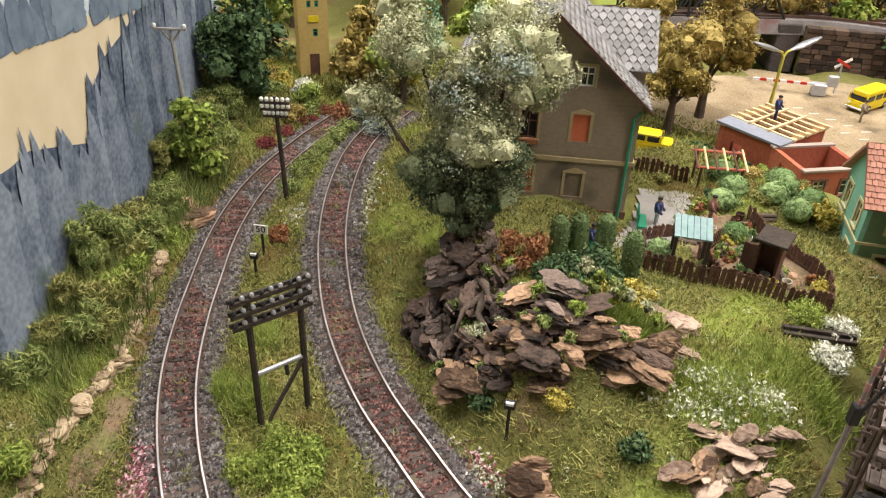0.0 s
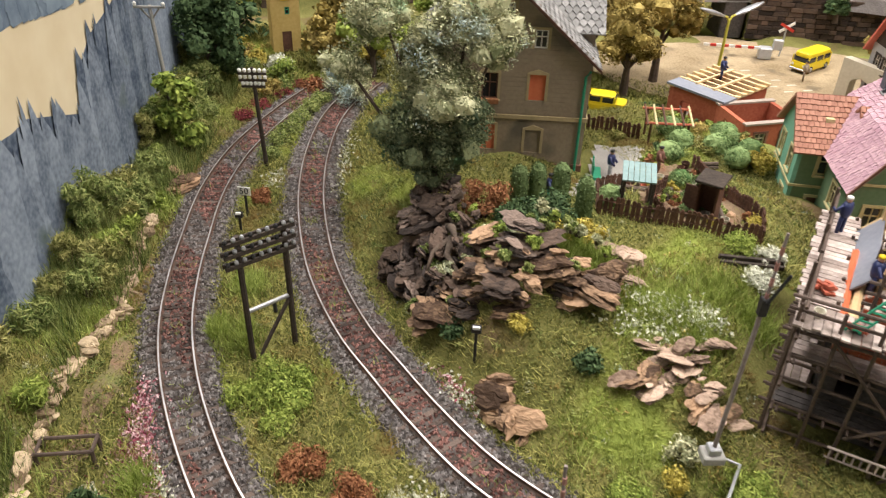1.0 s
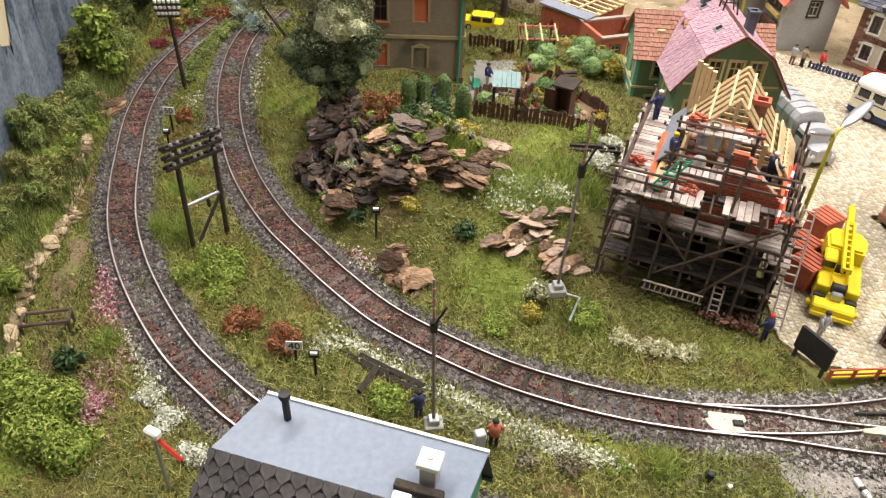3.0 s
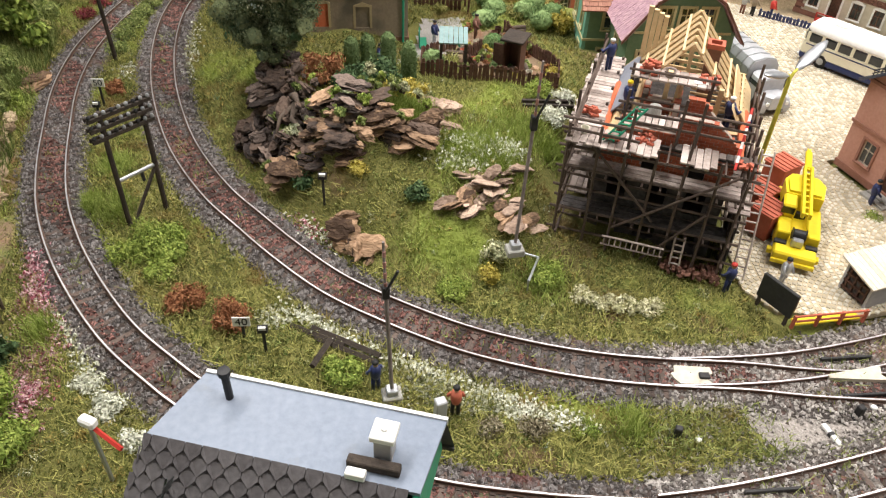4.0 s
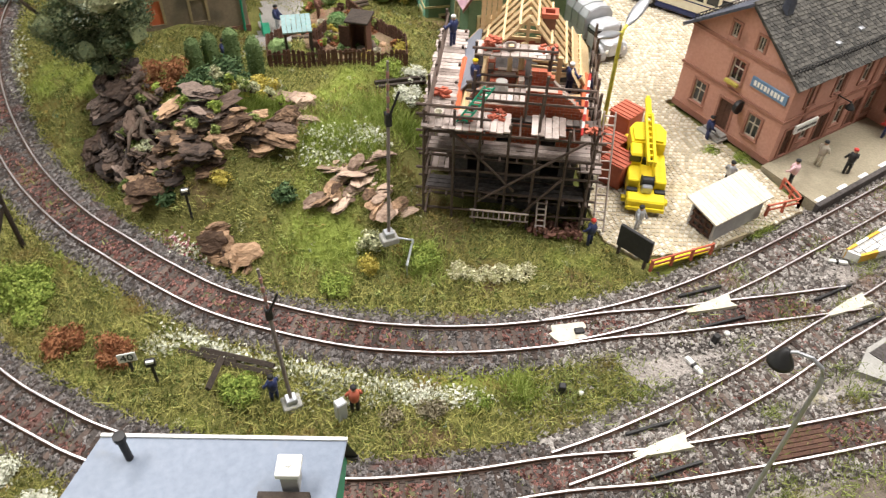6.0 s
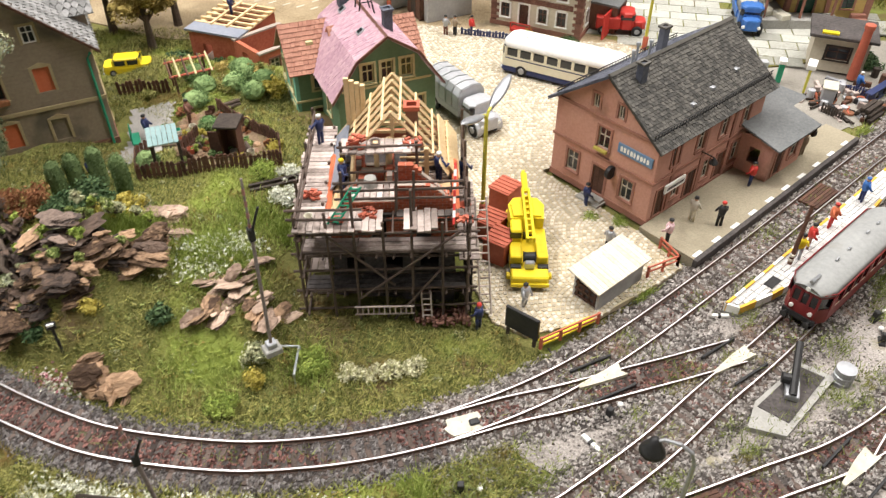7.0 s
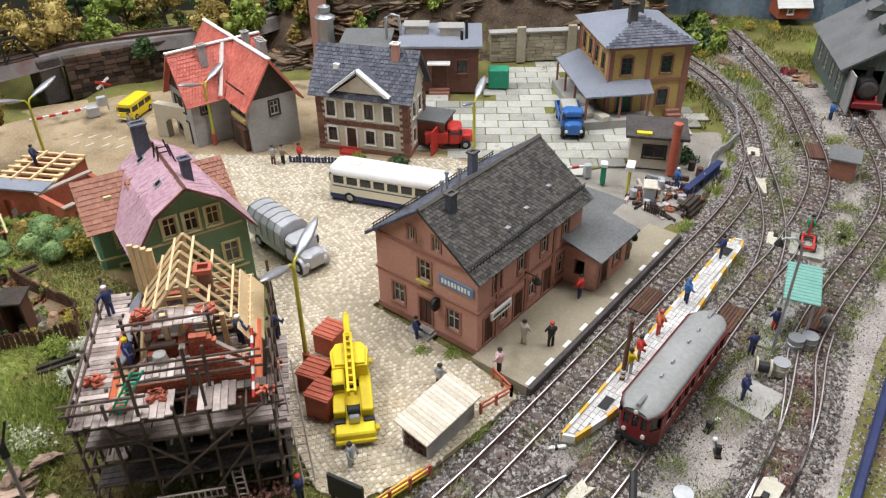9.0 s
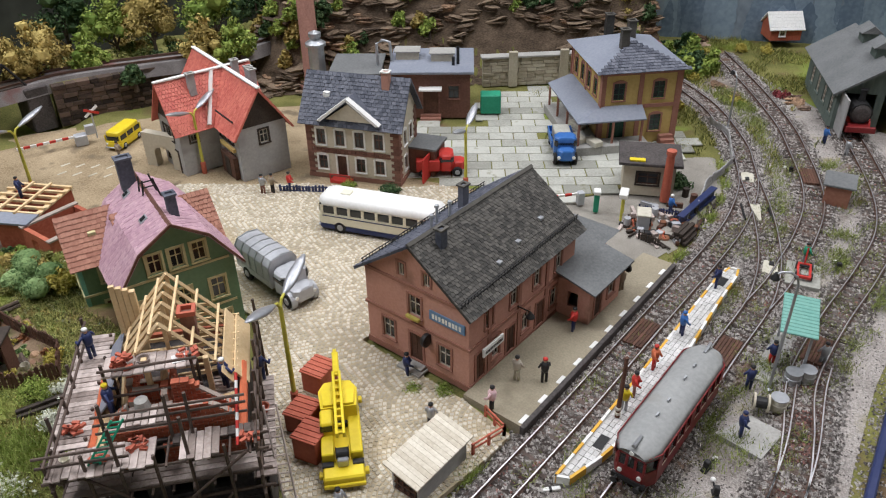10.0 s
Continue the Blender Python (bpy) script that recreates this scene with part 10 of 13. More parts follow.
    part("frame", Geo().box(-1.0, -0.5, 0.1, 1.0, -0.35, 0.3).box(-1.0, 0.35, 0.1, 1.0, 0.5, 0.3).box(-1.0, -0.35, 0.1, -0.8, 0.35, 0.3).box(0.8, -0.35, 0.1, 1.0, 0.35, 0.3), M_REDPAINT, t)
    part("handle", Geo().tube([(0.9, 0, 0.2), (1.2, 0, 1.5)], 0.07, 6), M_REDPAINT, t)
    for s in (-0.7, 0.7):
        part("wheel", Geo().lathe([(0.3, -0.6), (0.3, -0.5), (0.08, -0.5), (0.08, 0.5), (0.3, 0.5), (0.3, 0.6)], n=12, m=Matrix.Translation((s, 0, 0.2)) @ Matrix.Rotation(radians(90), 4, "X")), M_BLACK, t)
    t = thing("tool_hut", place(76.5, 10.6, -0.4, 20), "small rusty tool hut with a grey roof", "hut")
    part("wall", Geo().box(0, 0, 0, 2.4, 2.0, 1.9), M_BROWN_TILE, t)
    part("roof", Geo().box(-0.3, -0.3, 1.9, 2.7, 2.3, 2.1, c=0.04), M_ROOFFELT, t)
    # black fascia along the layout's edge
    a = math.degrees(math.atan2(2.6, 10.6))
    solid("layout_edge_rail", Geo().box(-30, -0.5, -0.9, 70, 0.0, 0.25, c=0.1), M_NAVY, place(46.0, -3.6, 0, a), "dark blue edge rail of the layout table", "edge rail", kind="structure")
    # level crossing of the sand road
    t = thing("level_crossing_barrier", place(33.4, 69.6, 0, 170), "red and white striped crossing barrier lowered over the road", "barrier")
    part("machine", Geo().box(-0.6, -0.5, 0, 0.6, 0.5, 1.1, c=0.08), M_GREYPAINT, t)
    part("counterweight", Geo().box(-1.5, -0.25, 0.9, -0.6, 0.25, 1.9, c=0.06), M_GREYPAINT, t)
    for i in range(9):
        part("boom_stripe", Geo().box(0.5 + i * 0.6, -0.09, 0.85, 1.1 + i * 0.6, 0.09, 1.08), M_REDPAINT if i % 2 else M_WHITE, t)
    x = thing("crossing_sign", place(35.2, 70.2, 0, 10), "red and white crossbuck sign on a post", "road sign")
    part("post", Geo().tube([(0, 0, 0), (0, 0, 3.1)], 0.08, 6), M_GREYPAINT, x)
    for s in (-1, 1):
        part("blade", Geo().box(-0.85, -0.05, -0.13, 0.85, 0.02, 0.13, Matrix.Translation((0, -0.1 - 0.03 * s, 2.9)) @ Matrix.Rotation(radians(s * 28), 4, "Y")), M_REDPAINT if s > 0 else M_WHITE, x)
    # second barrier near the kiosk
    t = thing("level_crossing_barrier", place(60.2, 26.6, 0, 150), "red and white striped crossing barrier by the kiosk", "barrier")
    part("post", Geo().box(-0.3, -0.3, 0, 0.3, 0.3, 1.2, c=0.05), M_GREYPAINT, t)
    for i in range(10):
        part("boom_stripe", Geo().box(0.2 + i * 0.62, -0.08, 0.95, 0.82 + i * 0.62, 0.08, 1.15), M_REDPAINT if i % 2 else M_WHITE, t)


yard()


def girder_bridge():
    t = thing("girder_bridge", place(28.6, 78.0, 5.0, 3), "dark lattice girder bridge over the sand road", "bridge")
    L = 13.0
    part("deck", Geo().box(-L, -1.2, -0.5, 3, 1.2, -0.1), M_DARKWOOD, t)
    for y in (-1.2, 1.2):
        part("chord", Geo().box(-L, y - 0.12, 2.2, 1.4, y + 0.12, 2.5), M_BLACK, t)
        for i in range(9):
            x = -L + i * 1.6
            part("post", Geo().box(x - 0.1, y - 0.1, -0.3, x + 0.1, y + 0.1, 2.3), M_BLACK, t)
            part("diagonal", Geo().tube([(x, y, -0.2), (x + 1.6, y, 2.3)], 0.09, 4), M_BLACK, t)
        part("end_diagonal", Geo().tube([(1.4, y, 2.35), (3.0, y, -0.2)], 0.13, 4), M_BLACK, t)
    for x, w in ((3.6, 2.4), (-L - 1, 2.4)):
        p = thing("bridge_pier", place(28.6, 78.0, 0, 3) @ pose(x * K, 0, 0), "dark masonry bridge pier", "bridge pier", "bridge piers")
        part("masonry", Geo().box(-w / 2, -1.8, -0.3, w / 2, 1.8, 4.5, c=0.1), M_DARKROUGH, p)
    w = thing("retaining_wall", place(33.6, 75.6, 0, -10), "dark layered stone retaining wall below the line", "wall")
    rnd = random.Random(4)
    for j in range(9):
        x = 0.0
        while x < 14:
            ln = rnd.uniform(0.7, 1.5)
            part("stone", Geo().box(x, rnd.uniform(-0.08, 0.05), j * 0.5, x + ln - 0.05, 1.0, j * 0.5 + 0.46, c=0.03), M_ROCKDARK, w)
            x += ln
    part("backfill", Geo().box(0, 0.3, -0.3, 14.2, 3.0, 4.4), M_GROUND, w)
    line = glide([(14.0, 77.4), (28, 78.1), (36, 78.2), (44, 75.5), (52, 72.5), (58, 73)])
    tr = thing("railway_track", Matrix.Translation((0, 0, 5.1 * K)), "far upper railway line on a ledge", "railway track", "railway tracks", "structure")
    part("ballast_bed", sweep(line, [(-2, -1.6), (-1.5, -0.31), (1.5, -0.31), (2, -1.6)]), M_BALLAST, tr)
    for s in (-1, 1):
        part("rail", sweep(line, [(s * 0.825 - 0.07, -0.25), (s * 0.825 - 0.07, 0), (s * 0.825 + 0.07, 0), (s * 0.825 + 0.07, -0.25)]), M_RAIL, tr)


girder_bridge()


# ---------------------------------------------------------------- little painted dolls
def doll(x, y, z, a, coat, legs, hat=None, pose_="stand", label="painted miniature figure"):
    g, n = Geo(), []

    def put(mat_i, fn):
        k = len(g.f)
        fn()
        n.extend([mat_i] * (len(g.f) - k))
    for s in (-1, 1):
        put(1, lambda s=s: g.tube([(s * 0.13, 0, 0), (s * 0.13, 0, 0.5), (s * 0.1, 0, 0.92)], [0.09, 0.1, 0.12], 7))
    put(0, lambda: g.lathe([(0.2, 0.85), (0.25, 1.05), (0.27, 1.4), (0.2, 1.55), (0.08, 1.6)], n=9))
    for s in (-1, 1):
        r = 0.35 if pose_ == "stand" else 0.5
        put(0, lambda s=s: g.tube([(s * 0.26, 0, 1.48), (s * r, -0.12, 1.15), (s * (r - 0.08), -0.34, 0.95 if pose_ == "stand" else 1.2)], 0.075, 6))
    put(2, lambda: g.blob((0, 0, 1.72), (0.13, 0.14, 0.16), 1, 0.05, 2))
    put(3, lambda: g.lathe([(0.16, 1.78), (0.15, 1.88), (0.0, 1.93)], n=9))
    mats = [coat, legs, M_SKIN, hat or M_BLACK]
    me = mesh_of("figure", g, mats, True)
    me.polygons.foreach_set("material_index", n)
    ob = new("miniature_figure", me)
    ob.matrix_world = place(x, y, z, a)
    tagged(ob, label, "figurine", "miniature figures")


for x, y, z, a, c, l, h_, txt in (
        (40.7, 13.6, 0.33, 150, M_BLACK, M_BLACK, M_REDPAINT, "miniature stationmaster in black with a red cap"),
        (39.6, 14.9, 0.33, 100, M_FRAME, M_OFFWHITE, None, "miniature traveller in beige standing on the platform"),
        (45.9, 15.6, 0.33, 200, M_REDPAINT, M_NAVY, None, "miniature figure in red and blue by the station wall"),
        (48.4, 16.4, 0.33, 160, M_BLUE, M_NAVY, M_BLUE, "miniature figure in blue near the annex"),
        (52.0, 16.2, 0.33, 170, M_TAUPE, M_TAUPE, None, "miniature figure in brown on the platform"),
        (36.6, 14.1, 0.33, 200, M_PINKBLOSSOM, M_BLACK, None, "miniature lady in a pink coat at the platform end"),
        (35.2, 20.2, 0.0, 60, M_NAVY, M_NAVY, None, "miniature workman in blue by the station door"),
        (33.4, 15.9, 0.0, 120, M_STEEL, M_BLACK, None, "miniature figure in grey beside the bicycle shed"),
        (43.7, 9.1, 0.32, 30, M_REDPAINT, M_BRICKDARK, None, "miniature worker in dark red on the island platform"),
        (46.6, 9.7, 0.32, 10, M_TERRACOTTA, M_REDPAINT, M_REDPAINT, "miniature worker in bright red on the island platform"),
        (50.8, 10.4, 0.32, 60, M_BLUE, M_NAVY, M_BLUE, "miniature worker in blue on the island platform"),
        (57.2, 11.7, 0.32, 200, M_NAVY, M_NAVY, None, "miniature worker in navy on the island platform"),
        (42.3, 8.8, 0.32, 100, M_YELLOW, M_STEEL, None, "miniature figure in a yellow coat beside the post"),
        (45.8, 3.2, -0.1, 30, M_NAVY, M_NAVY, M_NAVY, "miniature worker in blue on the concrete pad"),
        (53.2, 5.2, -0.4, 140, M_NAVY, M_REDPAINT, None, "miniature figure under the turquoise roof"),
        (50.0, 5.0, -0.4, 140, M_NAVY, M_NAVY, None, "miniature figure beside the yard lamp"),
        (55.4, 2.9, -0.4, 140, M_STEEL, M_STEEL, None, "miniature figure in grey near the drums"),
        (3.75, 11.5, -0.45, 200, M_NAVY, M_NAVY, None, "miniature worker in blue by the signal mast"),
        (7.0, 9.5, -0.45, 170, M_CRATE, M_BLACK, M_BLACK, "miniature worker in a red waistcoat on the verge"),
        (22.7, 14.6, -0.1, 200, M_NAVY, M_NAVY, M_REDPAINT, "miniature worker at the foot of the scaffold"),
        (25.9, 14.6, 0.0, 20, M_STEEL, M_STEEL, None, "miniature figure in grey by the notice board"),
        (41.3, 47.5, 0.02, 120, M_STEEL, M_BRICKDARK, None, "miniature pedestrian on the plaza"),
        (42.0, 47.0, 0.02, 100, M_TAUPE, M_BLACK, None, "miniature pedestrian on the plaza"),
        (43.3, 46.2, 0.02, 60, M_REDPAINT, M_NAVY, None, "miniature pedestrian by the blue fence"),
        (34.8, 63.5, 0.03, 60, M_TAUPE, M_TAUPE, None, "miniature figure in brown on the sand road"),
        (38.2, 62.8, 0.03, 60, M_NAVY, M_BLACK, None, "miniature figure behind the yellow van"),
        (39.0, 61.0, 0.03, 60, M_PINKBLOSSOM, M_TAUPE, None, "miniature figure on the sand road"),
        (23.9, 55.4, 3.1, 60, M_NAVY, M_NAVY, None, "miniature carpenter on the brick shed's roof"),
        (64.9, 20.6, -0.4, 60, M_BLUE, M_NAVY, M_WHITE, "miniature worker in the scrap yard"),
        (88.0, 18.0, -0.4, 60, M_BLUE, M_NAVY, None, "miniature worker before the engine shed"),
        (86.6, 15.2, -0.4, 60, M_STEEL, M_STEEL, None, "miniature worker before the engine shed"),
        (65.3, 9.0, -0.1, 60, M_GREENPAINT, M_STEEL, None, "miniature worker on the trolley plate"),
        (7.6, 36.6, 0, 60, M_NAVY, M_GREENPAINT, None, "miniature gardener in blue behind the cypresses"),
        (12.2, 41.0, 0, 60, M_NAVY, M_STEEL, None, "miniature figure by the garden bench"),
        (15.2, 40.6, 0, 60, M_BRICKDARK, M_BROWNWOOD, None, "miniature figure in brown in the garden")):
    doll(x, y, z if z else ground_z(x, y), a, c, l, h_, label=txt)
SITE = place(14.9, 20.0, -0.4, -30.5)
for u, v, zz, a, hat in ((0.55, 8.0, 7.14, 200, M_WHITE), (2.2, 3.4, 7.14, 60, M_YELLOW), (7.4, 4.6, 6.7, 100, M_WHITE), (8.9, 7.4, 4.5, 120, M_BLACK)):
    q = SITE @ Vector((u * K, v * K, zz * K))
    doll(q.x / K, q.y / K, q.z / K, a, M_NAVY, M_NAVY, hat, "work", "miniature bricklayer in blue with a helmet on the scaffold")

# old rails and ties dumped on the verge, junction box, switch lever
for i, (a, b) in enumerate((((0.2, 16.0), (2.6, 14.2)), ((1.2, 15.6), (4.2, 13.2)), ((1.3, 15.0), (4.0, 12.9)), ((2.0, 14.6), (1.0, 13.0)))):
    z = ground_z((a[0] + b[0]) / 2, (a[1] + b[1]) / 2) + (0.16, 0.3, 0.2, 0.42)[i]
    solid("discarded_sleeper", Geo().tube([(a[0], a[1], z), (b[0], b[1], z + 0.05)], 0.16, 4), M_DARKWOOD, place(0, 0, 0), "tarred old sleeper dumped on the verge", "sleeper", "discarded sleepers")
solid("relay_box", Geo().box(-0.25, -0.22, 0, 0.25, 0.22, 1.3, c=0.05), M_GREYPAINT, place(6.3, 9.4, -0.5, 10), "grey relay box on the verge", "relay box")
t = thing("handcart_frame", place(-15.9, 18.6, ground_z(-15.0, 18.6), 5), "rusty brown trough frame beside the path", "frame")
part("frame", Geo().tube([(0, 0, 0.9), (2.3, 0, 0.9)], 0.09, 6).tube([(0, 0.9, 0.9), (2.3, 0.9, 0.9)], 0.09, 6).tube([(2.3, 0, 0.9), (2.3, 0.9, 0.9)], 0.09, 6).tube([(0, 0, 0.9), (0, 0.9, 0.9)], 0.09, 6), M_SCAF, t)
for x, y in ((0, 0), (2.3, 0), (2.3, 0.9), (0, 0.9)):
    part("leg", Geo().tube([(x, y, -0.1), (x, y, 0.95)], 0.09, 6), M_SCAF, t)
solid("concrete_plate", Geo().box(-0.6, -0.5, 0, 0.6, 0.5, 0.12, c=0.03), M_WHITEPLASTIC, place(-13.9, 17.6, ground_z(-13.9, 17.6), 30), "small pale concrete plate in the grass", "plate")
t = thing("barrier_lamp", place(-7.3, 8.6, ground_z(-7.3, 8.6), -35), "white signal lamp head on a red striped arm", "signal lamp")
part("post", Geo().tube([(0, 0, 0), (0, 0, 3.6)], 0.1, 6), M_STEEL, t)
part("head", Geo().box(-0.35, -0.2, 3.6, 0.35, 0.2, 4.0, c=0.08), M_WHITE, t)
part("arm", Geo().tube([(0.2, 0, 3.55), (1.6, -0.2, 3.3)], 0.1, 4), M_REDPAINT, t)


# ---------------------------------------------------------------- rocks
def slab_stone(x, y, z, r, a, tilt, seed, thin=0.3, k=18):
    """A broken piece of bark: thin jagged plates, split along their grain and shifted against each other."""
    rnd = random.Random(int(seed * 1000))
    g = Geo()
    m = Matrix.Translation((x, y, z)) @ Matrix.Rotation(radians(a), 4, "Z") @ Matrix.Rotation(radians(tilt), 4, "X") @ Matrix.Rotation(radians(rnd.uniform(-14, 14)), 4, "Y")
    n = rnd.choice((3, 4, 4, 5))
    h = 2 * r * thin / n
    ox = oy = 0.0
    wide = rnd.uniform(0.42, 0.75)
    ring = [(math.cos(6.283 * q / k), math.sin(6.283 * q / k) * wide) for q in range(k)]
    raw = [rnd.uniform(0.5, 1.2) for _ in ring]
    jag = [0.25 * raw[q - 1] + 0.5 * raw[q] + 0.25 * raw[(q + 1) % k] for q in range(k)]
    for i in range(n):
        ox, oy = ox + rnd.uniform(-0.2, 0.2) * r, oy + rnd.uniform(-0.12, 0.16) * r
        s = r * rnd.uniform(0.7, 1.05)
        loc = [(p * s * w + ox, q * s * w + oy) for (p, q), w in [(e, u + rnd.uniform(-0.17, 0.17)) for e, u in zip(ring, jag)]]
        z0 = -r * thin + i * h
        sl = rnd.uniform(-0.12, 0.12)
        lo = [(p * 0.86, q * 0.86, z0 - 0.1 * h + sl * p) for p, q in loc]
        mid = [(p, q, z0 + h * rnd.uniform(0.2, 0.95) + sl * p) for p, q in loc]
        cx, cy = sum(p for p, _ in loc) / k, sum(q for _, q in loc) / k
        hi = [(cx + (p - cx) * 0.8, cy + (q - cy) * 0.8, z0 + h * rnd.uniform(0.75, 1.35) + sl * p) for p, q in loc]
        inn = [(cx + (p - cx) * 0.4, cy + (q - cy) * 0.4, z0 + h * rnd.uniform(0.7, 1.5) + sl * p) for p, q in loc]
        fs = [tuple(range(k - 1, -1, -1))]
        for b in range(3):
            fs += [(b * k + w, b * k + (w + 1) % k, b * k + k + (w + 1) % k, b * k + k + w) for w in range(k)]
        fs.append(tuple(range(3 * k, 4 * k)))
        g.add(lo + mid + hi + inn, fs, m)
    return g


def outcrop(spots, label, mats, seed, layers=3, size=1.1, thin=0.3, up=0.32, grain=None, dip=(-16, 16)):
    t = thing("rock_outcrop", place(0, 0, 0), label, "rock", "rock outcrops")
    rnd = random.Random(seed)
    k = 0
    for x, y in spots:
        z = ground_z(x, y) - 0.1
        for j in range(layers):
            k += 1
            r = size * rnd.choice((0.4, 0.6, 0.8, 1.0, 1.2, 1.5)) * rnd.uniform(0.85, 1.15) * (1 - 0.08 * j)
            part("stone", slab_stone(x + rnd.uniform(-0.5, 0.5), y + rnd.uniform(-0.4, 0.4), z + j * up * size, r, rnd.uniform(0, 180) if grain is None else grain + rnd.uniform(-38, 38), rnd.uniform(*dip), seed + k * 0.37, thin), rnd.choice(mats), t)
    return t


M_ROCKGREY = material("grey_brown_bark_rock", (0.045, 0.034, 0.03), (0.25, 0.185, 0.15), 5, 0.6, 0.9, bump=1.0, island=0.6, stretch=(1, 1, 3.0))
M_ROCKPALE = material("pale_bark_rock", (0.13, 0.085, 0.06), (0.52, 0.38, 0.29), 4, 0.6, 0.9, bump=1.0, island=0.5, stretch=(1, 1, 2.0))
rk = random.Random(11)
outcrop([(-1.9, 32.2), (-1.2, 33.3), (-0.5, 34.4), (0.4, 35.5), (1.1, 36.2), (-0.6, 32.4), (0.5, 33.9), (1.5, 34.8), (1.8, 33.4)], "dark craggy bark rocks round the foot of the tall tree", [M_ROCKDARK, M_ROCKDARK, M_ROCKGREY], 11, 4, 0.95, 0.34, 0.3, 60, (-25, 50))
outcrop([(-0.7, 31.0), (0.4, 31.4), (0.2, 29.5), (1.3, 30.4), (1.5, 32.2), (2.1, 29.3), (2.0, 33.2), (2.8, 31.2), (1.0, 28.3)], "dark bark crag beside the curve with gnarled roots", [M_ROCKDARK, M_ROCKDARK, M_ROCKGREY], 1, 6, 1.0, 0.28, 0.34, 70, (-20, 45))
outcrop([(2.4, 27.7), (3.4, 27.3), (4.2, 27.9), (4.9, 27.2), (5.6, 27.9), (3.3, 28.8), (5.0, 28.6)], "dark layered bark slabs on top of the crag", [M_ROCKDARK, M_ROCKGREY, M_ROCK], 40, 7, 1.2, 0.12, 0.2, -15, (-6, 16))
outcrop([(0.2, 26.7), (0.9, 27.4), (1.7, 26.6), (2.7, 26.2), (3.9, 25.8), (5.1, 25.7), (6.2, 25.9), (7.2, 26.0), (8.2, 25.6), (7.6, 26.8), (6.2, 26.9), (8.6, 26.4)], "layered brown bark stones at the foot of the crag", [M_ROCK, M_ROCK, M_ROCKDARK], 80, 5, 1.1, 0.2, 0.28, -10, (-8, 34))
outcrop([(9.3, 28.9), (10.3, 28.4), (9.8, 27.6), (10.6, 29.2)], "pale tan rocks below the cottage garden", [M_ROCKPALE], 120, 2, 1.15, 0.26, 0.3)
outcrop([(x + 0.8, y + 1.3) for x, y in ((8.4, 20.5), (9.3, 20.9), (10.2, 21.5), (11.0, 22.0), (9.6, 20.0), (10.6, 20.6), (11.4, 21.2), (11.7, 20.2), (12.4, 19.0), (10.1, 22.4), (12.1, 22.2), (11.2, 19.6))], "flat reddish bark rocks in the meadow", [M_ROCKPALE, M_ROCK, M_ROCKPALE], 140, 4, 0.85, 0.13, 0.2, 25, (-30, 38))
outcrop([(3.7, 22.3), (4.0, 21.6), (4.7, 20.4)], "upright brown stones at the foot of the slope", [M_ROCK], 170, 3, 1.0, 0.22, 0.3, 20, (35, 75))
outcrop([(-16.9, 43.2), (-16.4, 42.2), (-17.4, 41.4), (-16.8, 44.4), (-17.6, 40.2)], "tan rocks at the foot of the embankment", [M_ROCK], 180, 3, 0.95, 0.3, 0.4)
solid("root_tangle", Geo().tube([(1.6, 30.6, 3.6), (1.3, 29.4, 3.3), (1.9, 28.3, 2.9), (2.2, 27.2, 2.2)], [0.22, 0.17, 0.12, 0.05], 7).tube([(1.6, 30.6, 3.6), (0.6, 29.8, 3.2), (0.2, 28.8, 2.4)], [0.2, 0.14, 0.05], 7).tube([(1.6, 30.6, 3.6), (2.6, 29.9, 3.7), (3.4, 29.0, 3.3), (3.7, 28.0, 2.6)], [0.2, 0.15, 0.1, 0.05], 7).tube([(1.5, 31.6, 3.6), (1.6, 30.6, 4.2), (1.8, 29.6, 3.9)], [0.25, 0.22, 0.08], 7), M_BARK, place(0, 0, 0), "gnarled brown roots creeping over the crag", "roots", smooth=True)
solid("root_tangle", Geo().tube([(5.0, 25.6, 2.2), (5.2, 24.2, 1.7), (5.0, 23.2, 1.2), (5.4, 22.2, 0.7)], [0.16, 0.13, 0.09, 0.04], 7).tube([(5.2, 24.2, 1.7), (6.0, 23.6, 1.3), (6.7, 22.8, 0.8)], [0.1, 0.07, 0.03], 6), M_BARK, place(0, 0, 0), "bare brown roots hanging below the crag", "roots", smooth=True)


